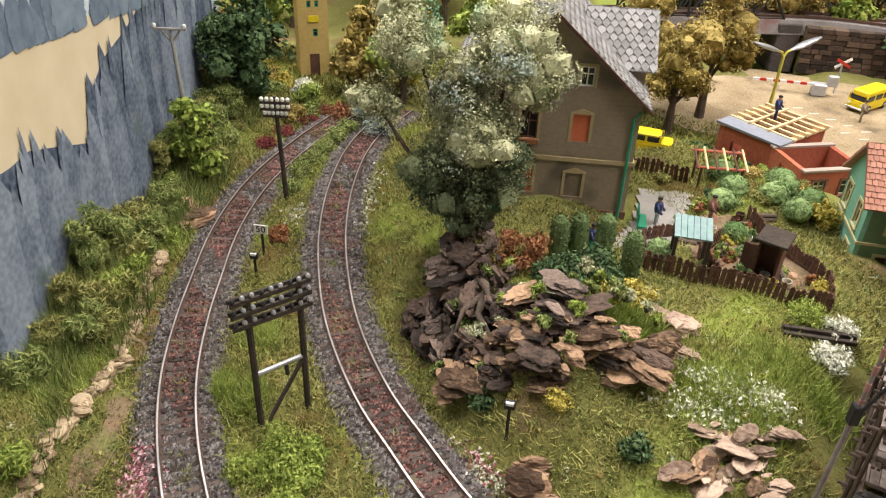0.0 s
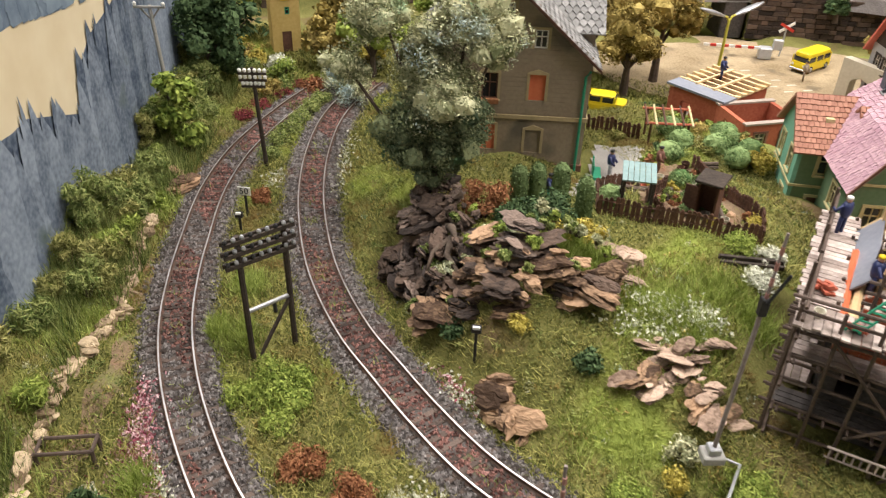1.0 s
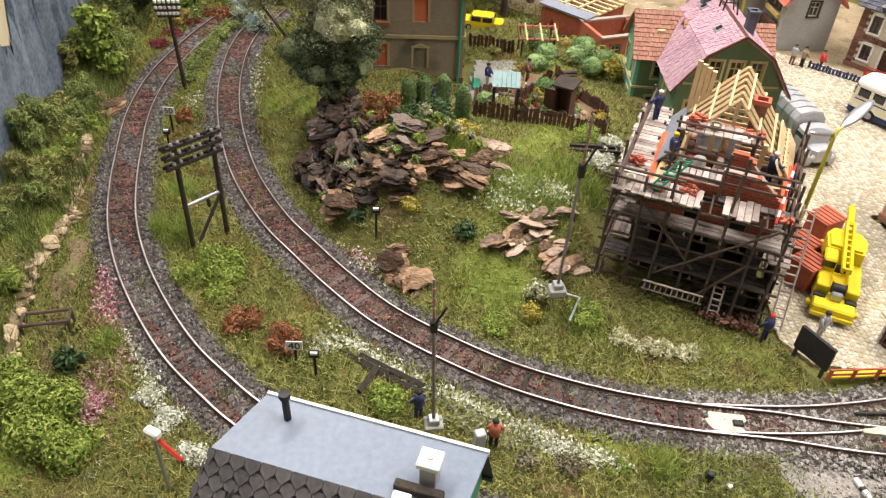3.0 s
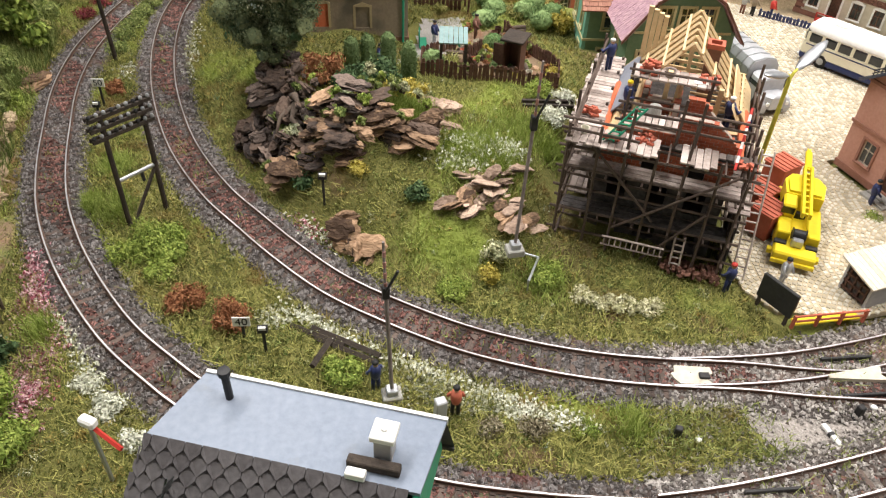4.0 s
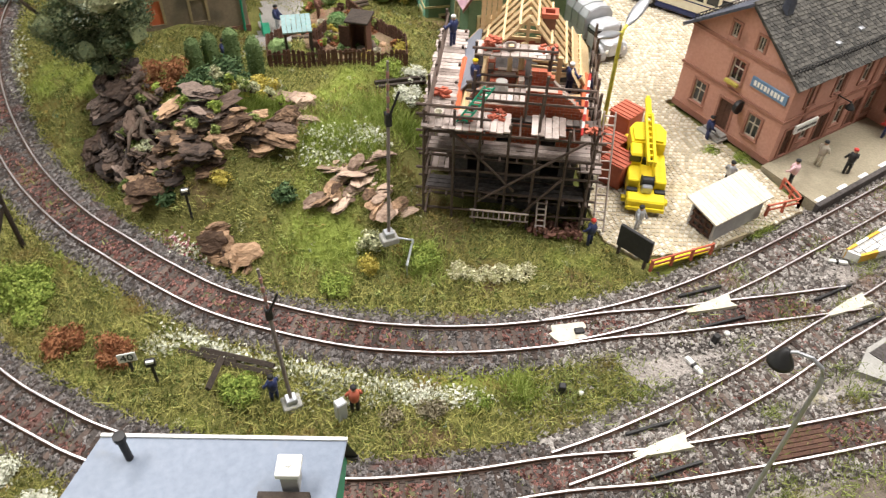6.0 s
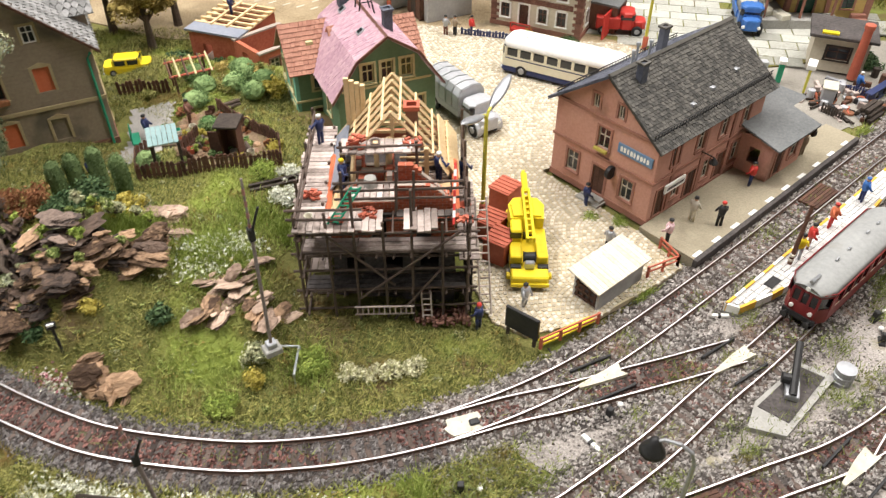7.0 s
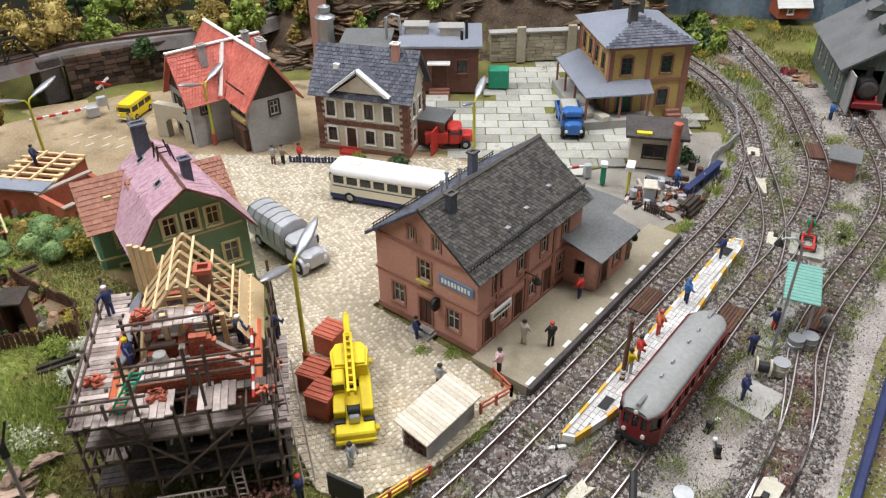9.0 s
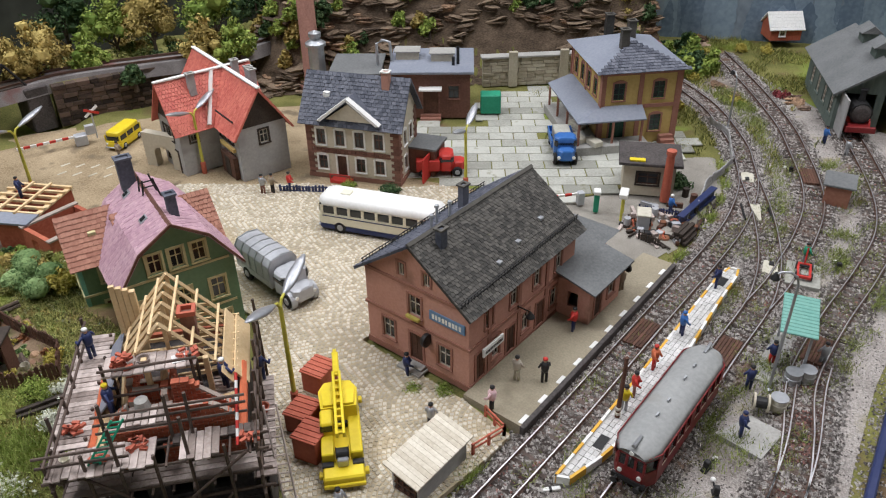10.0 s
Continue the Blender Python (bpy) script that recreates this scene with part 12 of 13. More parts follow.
for i, (x, y, r, h, mt, txt, n, s) in enumerate((
        (3.5, 33.6, 1.5, 2.6, M_RUSSET, "round russet-brown shrub above the crag", 1500, 0.12),
        (6.4, 31.4, 1.9, 1.7, M_DARKLEAF, "spreading dark green shrub in front of the cypresses", 2400, 0.14),
        (5.0, 31.8, 1.3, 1.4, M_DARKLEAF, "spreading dark green shrub in front of the cypresses", 1400, 0.14),
        (8.6, 30.2, 1.1, 1.0, M_YELLEAF, "golden yellow shrub by the pale rocks", 1200, 0.1),
        (7.2, 29.6, 0.9, 0.9, M_YELLEAF, "golden yellow shrub by the pale rocks", 800, 0.1),
        (4.0, 29.6, 1.1, 1.0, M_FOAM, "grey-green cushion shrub on the crag", 1200, 0.09),
        (9.4, 30.6, 0.8, 0.8, M_FOAM, "grey-green cushion shrub by the garden", 700, 0.09),
        (4.6, 24.6, 0.75, 0.8, M_YELLEAF, "yellow-green moss tuft on the crag", 900, 0.08),
        (1.6, 26.2, 0.9, 0.7, M_DARKLEAF, "dark creeping shrub at the crag's foot", 700, 0.14),
        (7.6, 22.6, 0.8, 0.8, M_DARKLEAF, "dark blue-green shrub below the crag", 700, 0.12),
        (-4.9, 18.6, 1.25, 1.6, M_RUSSET, "round russet-brown shrub between the tracks", 1900, 0.1),
        (-2.7, 16.9, 1.2, 1.6, M_RUSSET, "round russet-brown shrub between the tracks", 1900, 0.1),
        (-6.7, 23.2, 1.9, 1.9, M_LEAF, "yellow-green shrub beside the telegraph portal", 2600, 0.15),
        (-8.0, 22.6, 1.2, 1.3, M_LEAF, "yellow-green shrub beside the telegraph portal", 1300, 0.15),
        (-10.6, 41.0, 1.0, 1.3, M_RUSSET, "russet shrub by the speed board", 1200, 0.1),
        (-11.2, 47.6, 1.15, 1.3, M_LUSHLEAF, "low green hedge shrub between the lines", 1500, 0.075),
        (-10.9, 49.6, 1.15, 1.3, M_LUSHLEAF, "low green hedge shrub between the lines", 1500, 0.075),
        (-10.5, 51.6, 1.15, 1.3, M_LUSHLEAF, "low green hedge shrub between the lines", 1500, 0.075),
        (-9.9, 53.6, 1.15, 1.3, M_LUSHLEAF, "low green hedge shrub between the lines", 1500, 0.075),
        (-9.3, 55.6, 1.15, 1.3, M_LUSHLEAF, "low green hedge shrub between the lines", 1500, 0.075),
        (-8.6, 57.6, 1.15, 1.3, M_LUSHLEAF, "low green hedge shrub between the lines", 1500, 0.075),
        (-14.4, 54.2, 1.1, 0.7, M_CRIMSON, "reddish heather beside the far line", 900, 0.09),
        (-13.4, 56.6, 1.1, 0.7, M_CRIMSON, "reddish heather beside the far line", 900, 0.09),
        (-12.2, 59.0, 1.1, 0.7, M_CRIMSON, "reddish heather beside the far line", 900, 0.09),
        (-11.2, 61.2, 1.1, 0.7, M_CRIMSON, "reddish heather beside the far line", 900, 0.09),
        (-6.0, 57.6, 2.2, 3.6, M_FOAM, "bluish foamy shrub that hides the end of the curve", 5200, 0.085),
        (-7.6, 60.2, 1.8, 2.8, M_FOAM, "bluish foamy shrub that hides the end of the curve", 3600, 0.085),
        (-9.9, 36.0, 1.1, 0.9, M_LEAF, "low green shrub between the lines", 800, 0.14),
        (10.6, 17.6, 0.75, 0.9, M_YELLEAF, "bright yellow shrub by the signal foot", 1000, 0.08),
        (11.2, 18.8, 0.85, 1.0, M_FOAM, "pale green shrub by the signal foot", 900, 0.1),
        (8.6, 17.0, 1.0, 0.8, M_LEAF, "low green shrub on the slope", 900, 0.14),
        (13.6, 17.2, 1.2, 1.0, M_LEAF, "lush green shrub at the scaffold's corner", 1200, 0.16),
        (15.0, 15.6, 0.75, 0.75, M_CREAMBLOSSOM, "cream-white flowering shrub in the meadow", 800, 0.09),
        (16.0, 15.0, 0.75, 0.8, M_CREAMBLOSSOM, "cream-white flowering shrub in the meadow", 800, 0.09),
        (17.0, 14.5, 0.8, 0.8, M_CREAMBLOSSOM, "cream-white flowering shrub in the meadow", 800, 0.09),
        (18.2, 13.9, 0.8, 0.7, M_CREAMBLOSSOM, "cream-white flowering shrub in the meadow", 800, 0.09),
        (2.4, 12.6, 1.1, 1.1, M_LEAF, "green shrub beside the dumped sleepers", 2400, 0.17),
        (-5.9, 22.9, 1.45, 1.7, M_LEAF, "yellow-green feathery shrub below the telegraph posts", 3400, 0.18),
        (-6.3, 21.2, 1.0, 1.1, M_LEAF, "yellow-green feathery shrub below the telegraph posts", 2000, 0.17),
        (8.3, 8.4, 0.75, 0.8, M_DUSTY, "grey-brown cushion shrub on the verge", 800, 0.08),
        (10.2, 7.9, 0.85, 0.9, M_DUSTY, "grey-brown cushion shrub on the verge", 900, 0.08),
        (12.4, 7.6, 0.7, 0.6, M_LEAF, "small green tuft on the verge", 500, 0.12),
        (-13.4, 12.6, 2.2, 2.2, M_LEAF, "big yellow-green leafy shrub", 3000, 0.2),
        (-15.6, 14.6, 1.8, 2.2, M_LEAF, "big yellow-green leafy shrub", 2200, 0.2),
        (-11.9, 10.6, 1.8, 1.6, M_LEAF, "big yellow-green leafy shrub", 2000, 0.2),
        (-12.6, 12.9, 0.7, 0.7, M_YELLEAF, "small bright yellow flower tuft", 500, 0.1),
        (-13.0, 16.4, 0.9, 1.9, M_DARKLEAF, "dark slim shrub beside the trough frame", 900, 0.15),
        (-7.8, 12.2, 1.0, 0.8, M_BLOSSOM, "low white flowering cushion by the track", 900, 0.09),
        (-6.4, 10.2, 0.9, 0.8, M_BLOSSOM, "low white flowering cushion by the track", 900, 0.09),
        (-8.9, 13.9, 0.9, 0.7, M_BLOSSOM, "low white flowering cushion by the track", 700, 0.09),
        (21.8, 40.8, 1.1, 1.5, M_YELLEAF, "bright yellow shrub near the brick shed", 1200, 0.12),
        (16.6, 30.0, 1.1, 1.3, M_LEAF, "light green shrub outside the fence", 1200, 0.13),
        (18.0, 29.4, 1.0, 1.0, M_BLOSSOM, "pale green flowering shrub outside the fence", 900, 0.1),
        (17.0, 27.2, 1.1, 1.0, M_BLOSSOM, "pale green flowering shrub by the scaffold", 900, 0.1),
        (18.6, 32.6, 0.8, 0.9, M_YELLEAF, "yellow tuft by the fence", 600, 0.1),
        (14.2, 52.5, 1.3, 1.3, M_LEAF, "green shrub by the yellow car", 900, 0.16),
        (18.4, 54.0, 1.3, 1.2, M_DARKLEAF, "dark green shrub by the brick shed", 900, 0.16),
        (47.6, 43.2, 0.9, 0.9, M_LEAF, "green shrub before the town house", 600, 0.14),
        (49.6, 39.8, 1.1, 1.1, M_DARKLEAF, "green shrub before the town house", 800, 0.14),
        (69.5, 22.8, 1.3, 1.1, M_DARKLEAF, "dark shrub beside the kiosk", 700, 0.16),
        (35.9, 17.4, 0.8, 0.5, M_LEAF, "weeds at the station corner", 500, 0.12),
        (34.6, 19.0, 0.7, 0.4, M_LEAF, "weeds at the station door", 400, 0.12),
        (-13.0, 63.5, 1.4, 1.3, M_BLOSSOM, "pale flowering shrub before the tower", 900, 0.15),
        (-9.8, 60.5, 1.5, 1.0, M_RUSSET, "reddish heather by the far line", 900, 0.14),
        (-15.6, 66.0, 1.6, 1.5, M_YELLEAF, "yellow-green shrub before the tower", 900, 0.16))):
    bush(x, y, r, h, mt, txt, 300 + i, int(n * 2.3) if mt is M_LEAF else int(n * 1.2), s * 0.4 if mt is M_LEAF else s * 0.8, long=1.4 if mt is M_LEAF else 1.3, cl=22)


for i, (x, y, r, h, txt) in enumerate((
        (17.6, 44.2, 0.94, 1.5, "round clipped bush behind the garden"),
        (19.4, 42.6, 0.94, 1.5, "round clipped bush behind the garden"),
        (20.6, 43.8, 0.85, 1.5, "round clipped bush behind the garden"),
        (20.2, 40.6, 0.85, 1.4, "round clipped bush behind the garden"),
        (16.0, 38.5, 0.77, 1.2, "round clipped bush in the garden"),
        (10.9, 35.2, 0.77, 1.3, "round clipped bush by the shelter"),
        (21.6, 42.2, 0.9, 1.5, "round clipped bush behind the garden"),
        (17.9, 47.6, 1.0, 1.3, "round clipped bush near the pergola"),
        (16.2, 42.0, 0.9, 1.3, "round clipped bush behind the garden"),
        (21.2, 45.8, 1.0, 1.2, "round clipped bush by the brick shed"))):
    clipped_bush(x, y, r, h, M_PALEBUSH, txt, 340 + i)
M_WEEDY = material("olive_scrub", (0.11, 0.12, 0.03), (0.36, 0.34, 0.12), 3, 0.3, 0.85, bump=0, spec=0.1, island=0.6)
plot = random.Random(91)
for i in range(34):
    x, y = plot.uniform(12.6, 18.6), plot.uniform(33.0, 42.0)
    bush(x, y, plot.uniform(0.25, 0.6), plot.uniform(0.4, 1.2), plot.choice([M_LEAF, M_LUSHLEAF, M_YELLEAF, M_DARKLEAF, M_RUSSET, M_PALEBUSH]), "small vegetable or flower plant in the cottage garden", 1100 + i, 420, 0.065, group="garden plants", long=1.5, cl=8)
for i in range(24):
    x, y = plot.uniform(11.5, 23.0), plot.uniform(42.0, 56.0)
    if 12 < x < 17 and y > 49:
        continue
    bush(x, y, plot.uniform(0.4, 1.0), plot.uniform(0.4, 1.1), plot.choice([M_LEAF, M_LUSHLEAF, M_WEEDY, M_OLIVE, M_DARKLEAF]), "low scrub behind the cottage garden", 1200 + i, 700, 0.08, group="low scrub", long=1.6)
for i in range(44):
    x, y = plot.uniform(-19.5, -2.5), plot.uniform(57.0, 72.0)
    d = float(min(AWAY[k](np.array([x]), np.array([y]))[0][0] for k in ("main", "left")))
    if d < 2.6 or (-14.5 < x < -7.5 and y > 63):
        continue
    bush(x, y, plot.uniform(0.7, 1.6), plot.uniform(0.6, 2.4), plot.choice([M_LEAF, M_LUSHLEAF, M_OLIVE, M_YELLEAF, M_DARKLEAF, M_FOAM]), "shrub in the thicket before the yellow tower", 1300 + i, 900, 0.11, group="thicket shrubs", long=1.5, cl=18)
for i in range(46):
    x, y = plot.uniform(24.0, 60.0), plot.uniform(79.5, 92.0)
    bush(x, y, plot.uniform(0.8, 1.9), plot.uniform(0.8, 2.4), plot.choice([M_OLIVE, M_LUSHLEAF, M_DARKLEAF, M_WEEDY, M_DARKLEAF]), "undergrowth behind the upper railway line", 1400 + i, 700, 0.14, group="far undergrowth", cl=18, z=max(ground_z(x, y), 2.4))
scrub = random.Random(71)
for i in range(70):
    x, y = scrub.uniform(84, 112), scrub.uniform(24, 47)
    d = float(min(AWAY[k](np.array([x]), np.array([y]))[0][0] for k in AWAY))
    if d < 2.4 or (0.8 * (x - 90) + 0.6 * (y - 19) > 0 and -0.6 * (x - 90) + 0.8 * (y - 19) < 1.5 and x > 88):
        continue
    if i % 3 == 0:
        outcrop([(x, y), (x + 0.8, y - 0.5)], "reddish rubble stones beside the far curve", [M_ROCKPALE, M_ROCK], 500 + i, 2, 0.8, 0.3, 0.25)
    else:
        bush(x, y, scrub.uniform(0.6, 1.5), scrub.uniform(0.6, 1.8), scrub.choice([M_LEAF, M_LUSHLEAF, M_DARKLEAF, M_OLIVE, M_CRIMSON, M_YELLEAF]), "low scrub beside the far curve", 900 + i, 500, 0.15, group="far scrub")
far = np.random.RandomState(8)
x, y = far.uniform(76, 112, 40000), far.uniform(18, 47, 40000)
ok = (np.minimum.reduce([AWAY[k](x, y)[0] for k in AWAY]) > 1.9) & (np.sin(x * 0.7) + np.sin(y * 0.9 + x * 0.2) + far.normal(0, 0.5, len(x)) > 0.1) & ~((x > 89) & (y < 24))
FAR_GRASS = (x[ok], y[ok])
tuft = random.Random(61)
for i in range(40):
    x, y = tuft.uniform(-1.2, 9.2), tuft.uniform(25.0, 32.5)
    if y > 33 - 0.3 * x or y < 27.2 - 0.25 * x:
        continue
    bush(x, y, tuft.uniform(0.25, 0.65), tuft.uniform(0.5, 1.0), (M_LEAF, M_LUSHLEAF, M_LUSHLEAF, M_FOAM, M_LUSHLEAF, M_LEAF, M_FOAM, M_LUSHLEAF)[i % 8], "small moss and fern tuft growing between the bark stones", 800 + i, 420, 0.07, group="crag tufts", long=1.7, cl=8, z=ground_z(x, y) + tuft.uniform(0.5, 1.4))


M_WISP = material("wispy_olive", (0.11, 0.125, 0.03), (0.42, 0.40, 0.15), 3, 0.3, 0.85, bump=0, spec=0.1, island=0.6)


def embankment_shrubs():
    rnd = random.Random(8)
    for i in range(80):
        y = rnd.uniform(10, 60) if i % 5 == 0 else rnd.uniform(29, 60)
        x = -18.0 - 0.01 * (y - 30) + rnd.uniform(-2.0, 1.1)
        bush(x, y, rnd.uniform(0.8, 1.5), rnd.uniform(1.4, 4.2) * (1.0 if x < -17.9 else 0.45), rnd.choice([M_LEAF, M_LUSHLEAF, M_LUSHLEAF, M_WISP, M_WISP]), "wispy green shrub on the embankment", 600 + i, 1500, 0.06, group="embankment shrubs", long=4.0, cl=22)


embankment_shrubs()


# ---------------------------------------------------------------- grass, flowers and stones in great numbers
def free_spots(r, n, x0, x1, y0, y1, keep=1.75):
    x, y = r.uniform(x0, x1, n), r.uniform(y0, y1, n)
    ok = np.ones(n, bool)
    for k in AWAY:
        d, at = AWAY[k](x, y)
        # the turf of the inner meadow grows up to the sleepers
        ok &= d > np.where((at > 0) & (x > 4) & (k == "main"), keep - 0.35, keep)
    dp, sp = AWAY["platform"](x, y)
    ok &= ~((sp < 0) & (x > 19.8) & (y < 40))
    for poly in (PLAZA,):
        q = np.array(poly)
        c = np.zeros(n, bool)
        for i in range(len(q)):
            (ax, ay), (bx, by) = q[i], q[(i + 1) % len(q)]
            c ^= ((ay > y) != (by > y)) & (x < (bx - ax) * (y - ay) / (by - ay + 1e-9) + ax)
        ok &= ~c
    # under houses
    for cx, cy, rad in ((19.5, 23.5, 4.6), (5.2, 47.0, 5.5), (26.5, 36.5, 4.6), (0.2, 3.6, 3.4), (42.5, 21.5, 7.0), (42, 15, 5)):
        ok &= np.hypot(x - cx, y - cy) > rad
    ok &= ~((x > 24) & (y > 11.5) & (y < 80))
    ok &= ~((np.hypot((x - 15.8) / 3.0, (y - 36.6) / 4.0) < 1) | (np.hypot((x - 11.9) / 1.7, (y - 41.2) / 4.2) < 1))
    return x[ok], y[ok]


def blades(x, y, r, lo, hi, width=0.035, lean=0.5):
    n = len(x)
    z = np.maximum(height(x, y), -0.36)
    a = r.uniform(0, 2 * np.pi, n)
    ln = r.uniform(lo, hi, n)
    tip = np.stack([x + r.normal(0, lean, n) * ln, y + r.normal(0, lean, n) * ln, z + ln], 1)
    d = np.stack([np.cos(a) * width, np.sin(a) * width, np.zeros(n)], 1)
    base = np.stack([x, y, z - 0.03], 1)
    v = np.stack([base - d, base + d, tip], 1).reshape(-1, 3)
    g = Geo()
    g.v = [tuple(q) for q in v.tolist()]
    g.f = [(i * 3, i * 3 + 1, i * 3 + 2) for i in range(n)]
    return g


gr = np.random.RandomState(3)
x, y = free_spots(gr, 300000, -21, 25, 2, 58)
solid("meadow_grass", blades(x, y, gr, 0.1, 0.36, 0.031, 1.0), M_GRASS, place(0, 0, 0), "short matted olive-green meadow grass", "grass", kind="stuff")
x, y = free_spots(gr, 90000, -24, 25, 2, 58)
pick = (np.sin(x * 0.9 + 1) + np.sin(y * 0.8 + x * 0.3) + gr.normal(0, 0.4, len(x))) > 0.7
solid("dry_grass", blades(x[pick], y[pick], gr, 0.1, 0.32, 0.026, 0.7), M_DRY, place(0, 0, 0), "straw-coloured dry grass between the green", "grass", kind="stuff")
x, y = gr.uniform(-20, 26, 60000), gr.uniform(56, 76, 60000)
ok = (np.minimum(AWAY["main"](x, y)[0], AWAY["left"](x, y)[0]) > 1.8) & ~((x > 8) & (y > 66 - 0.55 * (x - 14)))
solid("back_grass", blades(x[ok], y[ok], gr, 0.2, 0.6, 0.05, 0.8), M_GRASS, place(0, 0, 0), "rough grass in front of the back woods", "grass", kind="stuff")
lush = []
for cx, cy, rad, n in ((8.4, 28.0, 1.6, 3200), (7.2, 29.3, 1.2, 2200), (11.8, 25.6, 1.8, 2200), (12.9, 23.8, 1.6, 1200), (14.6, 27.0, 1.6, 1600), (-10.6, 27.5, 0.9, 1500), (-10.9, 22.0, 0.8, 1400), (-9.6, 31.5, 1.0, 1200), (11.6, 26.2, 1.8, 1200), (13.4, 17.0, 1.4, 900), (-18.0, 28, 2.6, 3000), (-18.2, 40, 2.8, 3000), (-18, 18, 2.4, 2600), (-18.5, 52, 2.6, 2600), (10.4, 23.6, 1.6, 800), (7.0, 19.6, 1.3, 300), (-11.6, 17.8, 0.9, 900), (14.6, 9.0 - 1.6, 0.9, 700), (9.2, 18.4, 1.2, 300), (16.0, 25.0, 1.2, 1200), (32.6, 11.6, 1.0, 700), (76.2, 21.2, 1.2, 900), (73.4, 19.0, 1.3, 1100), (70.2, 17.8, 1.2, 900), (66.6, 17.2, 1.2, 700), (59.8, 15.9, 0.8, 400), (-9.0, 26.5, 1.0, 900)):
    lush.append((gr.normal(cx, rad * 0.5, n), gr.normal(cy, rad * 0.6, n)))
x, y = np.concatenate([a for a, _ in lush]), np.concatenate([b for _, b in lush])
ok = np.minimum.reduce([AWAY[n](x, y)[0] for n, _ in LINES]) > 1.6
solid("tall_grass", blades(x[ok], y[ok], gr, 0.25, 0.7, 0.03, 0.5), M_LUSH, place(0, 0, 0), "tall fresh green grass in tufts", "grass", kind="stuff")
x, y = gr.uniform(-20.3, -15.9, 26000), gr.uniform(9, 60, 26000)
ok = (np.sin(x * 1.3 + y * 0.7) + np.sin(y * 0.45) + gr.normal(0, 0.5, len(x))) > 0.3
solid("bank_grass", blades(x[ok], y[ok], gr, 0.6, 1.7, 0.03, 0.28), M_LUSHLEAF, place(0, 0, 0), "tall wispy grass on the embankment", "grass", kind="stuff")
solid("far_grass", blades(*FAR_GRASS, gr, 0.2, 0.7, 0.05, 0.6), M_GRASS, place(0, 0, 0), "rough grass beside the far curve", "grass", kind="stuff")
def moss(name, mat, label, seed, count, size):
    r = np.random.RandomState(seed)
    px, py = free_spots(r, count, -20, 24.5, 4, 50, 2.1)
    keep = np.sin(px * 0.6 + seed) + np.sin(py * 0.7 - seed) + r.normal(0, 0.6, len(px)) > 0.2
    px, py = px[keep], py[keep]
    pz = height(px, py) + 0.06
    rad = r.uniform(0.12, 0.42, len(px))
    solid(name, leaves([((a, b, c), d) for a, b, c, d in zip(px, py, pz, rad)], len(px) * 26, size, seed, 0.9, 0.7, 1.5), mat, place(0, 0, 0), label, "ground cover", kind="stuff")


moss("moss_cover", M_LUSHLEAF, "clumps of green moss scattered over the meadow", 3, 4600, 0.055)
moss("lichen_cover", M_FOAM, "clumps of pale grey-green lichen over the meadow", 7, 1100, 0.05)
moss("heath_cover", M_OLIVE, "clumps of brownish-yellow heath over the meadow", 12, 2400, 0.055)
M_WEED = material("dusty_weeds", (0.11, 0.14, 0.035), (0.34, 0.38, 0.13), 3, 0.25, 0.85, bump=0, spec=0.1, island=0.5, dirt=((0.27, 0.22, 0.1), 0.3, 0.56))
# tufts in the yard and between the rails
tf = []
for i in range(330):
    cx, cy = gr.uniform(16, 84), 0
    cy = gr.uniform(-3, 10) + (cx - 30) * 0.16
    n = gr.randint(30, 160)
    tf.append((gr.normal(cx, 0.5, n), gr.normal(cy, 0.4, n)))
cx, cy = gr.uniform(64, 94, 1500), gr.uniform(11, 34, 1500)
(dp, sp), (df, sf) = AWAY["platform"](cx, cy), AWAY["shed"](cx, cy)
for a, b in zip(cx[(sp < 0) & (sf > 0) & (dp > 2.1) & (df > 2.1)], cy[(sp < 0) & (sf > 0) & (dp > 2.1) & (df > 2.1)]):
    n = gr.randint(8, 60)
    tf.append((gr.normal(a, 0.45, n), gr.normal(b, 0.45, n)))
for nm, line, cnt in (("main", MAIN, 26), ("left", LEFT, 30), ("platform", PLAT, 12)):
    for i in range(cnt):
        p = line[gr.randint(5, len(line) - 60 if nm != "platform" else len(line) - 5)]
        n = gr.randint(20, 60)
        tf.append((gr.normal(p.x, 0.3, n), gr.normal(p.y, 0.3, n)))
x, y = np.concatenate([a for a, _ in tf]), np.concatenate([b for _, b in tf])
ok = (np.minimum.reduce([AWAY[n](x, y)[0] for n, _ in LINES]) > 1.5) | (gr.rand(len(x)) < 0.35)
x, y = x[ok], y[ok]
g = blades(x, y, gr, 0.12, 0.42, 0.03, 0.7)
g.v = [(a, b, c + 0.2) for a, b, c in g.v]
solid("weed_tufts", g, M_WEED, place(0, 0, 0), "small green weed tufts in the ballast", "weeds", kind="stuff")


def flowers(spots, mat, name, label, seed, size=0.09):
    r = np.random.RandomState(seed)
    cl = []
    for cx, cy, rx, ry, a, n in spots:
        u, v = r.normal(0, rx, n), r.normal(0, ry, n)
        px, py = cx + u * math.cos(a) - v * math.sin(a), cy + u * math.sin(a) + v * math.cos(a)
        pz = height(px, py) + r.uniform(0.02, 0.32, n)
        cl += [((i, j, k), 0.09) for i, j, k in zip(px, py, pz)]
    solid(name, leaves(cl, len(cl) * 3, size, seed, 0.9), mat, place(0, 0, 0), label, "flowers", kind="stuff")


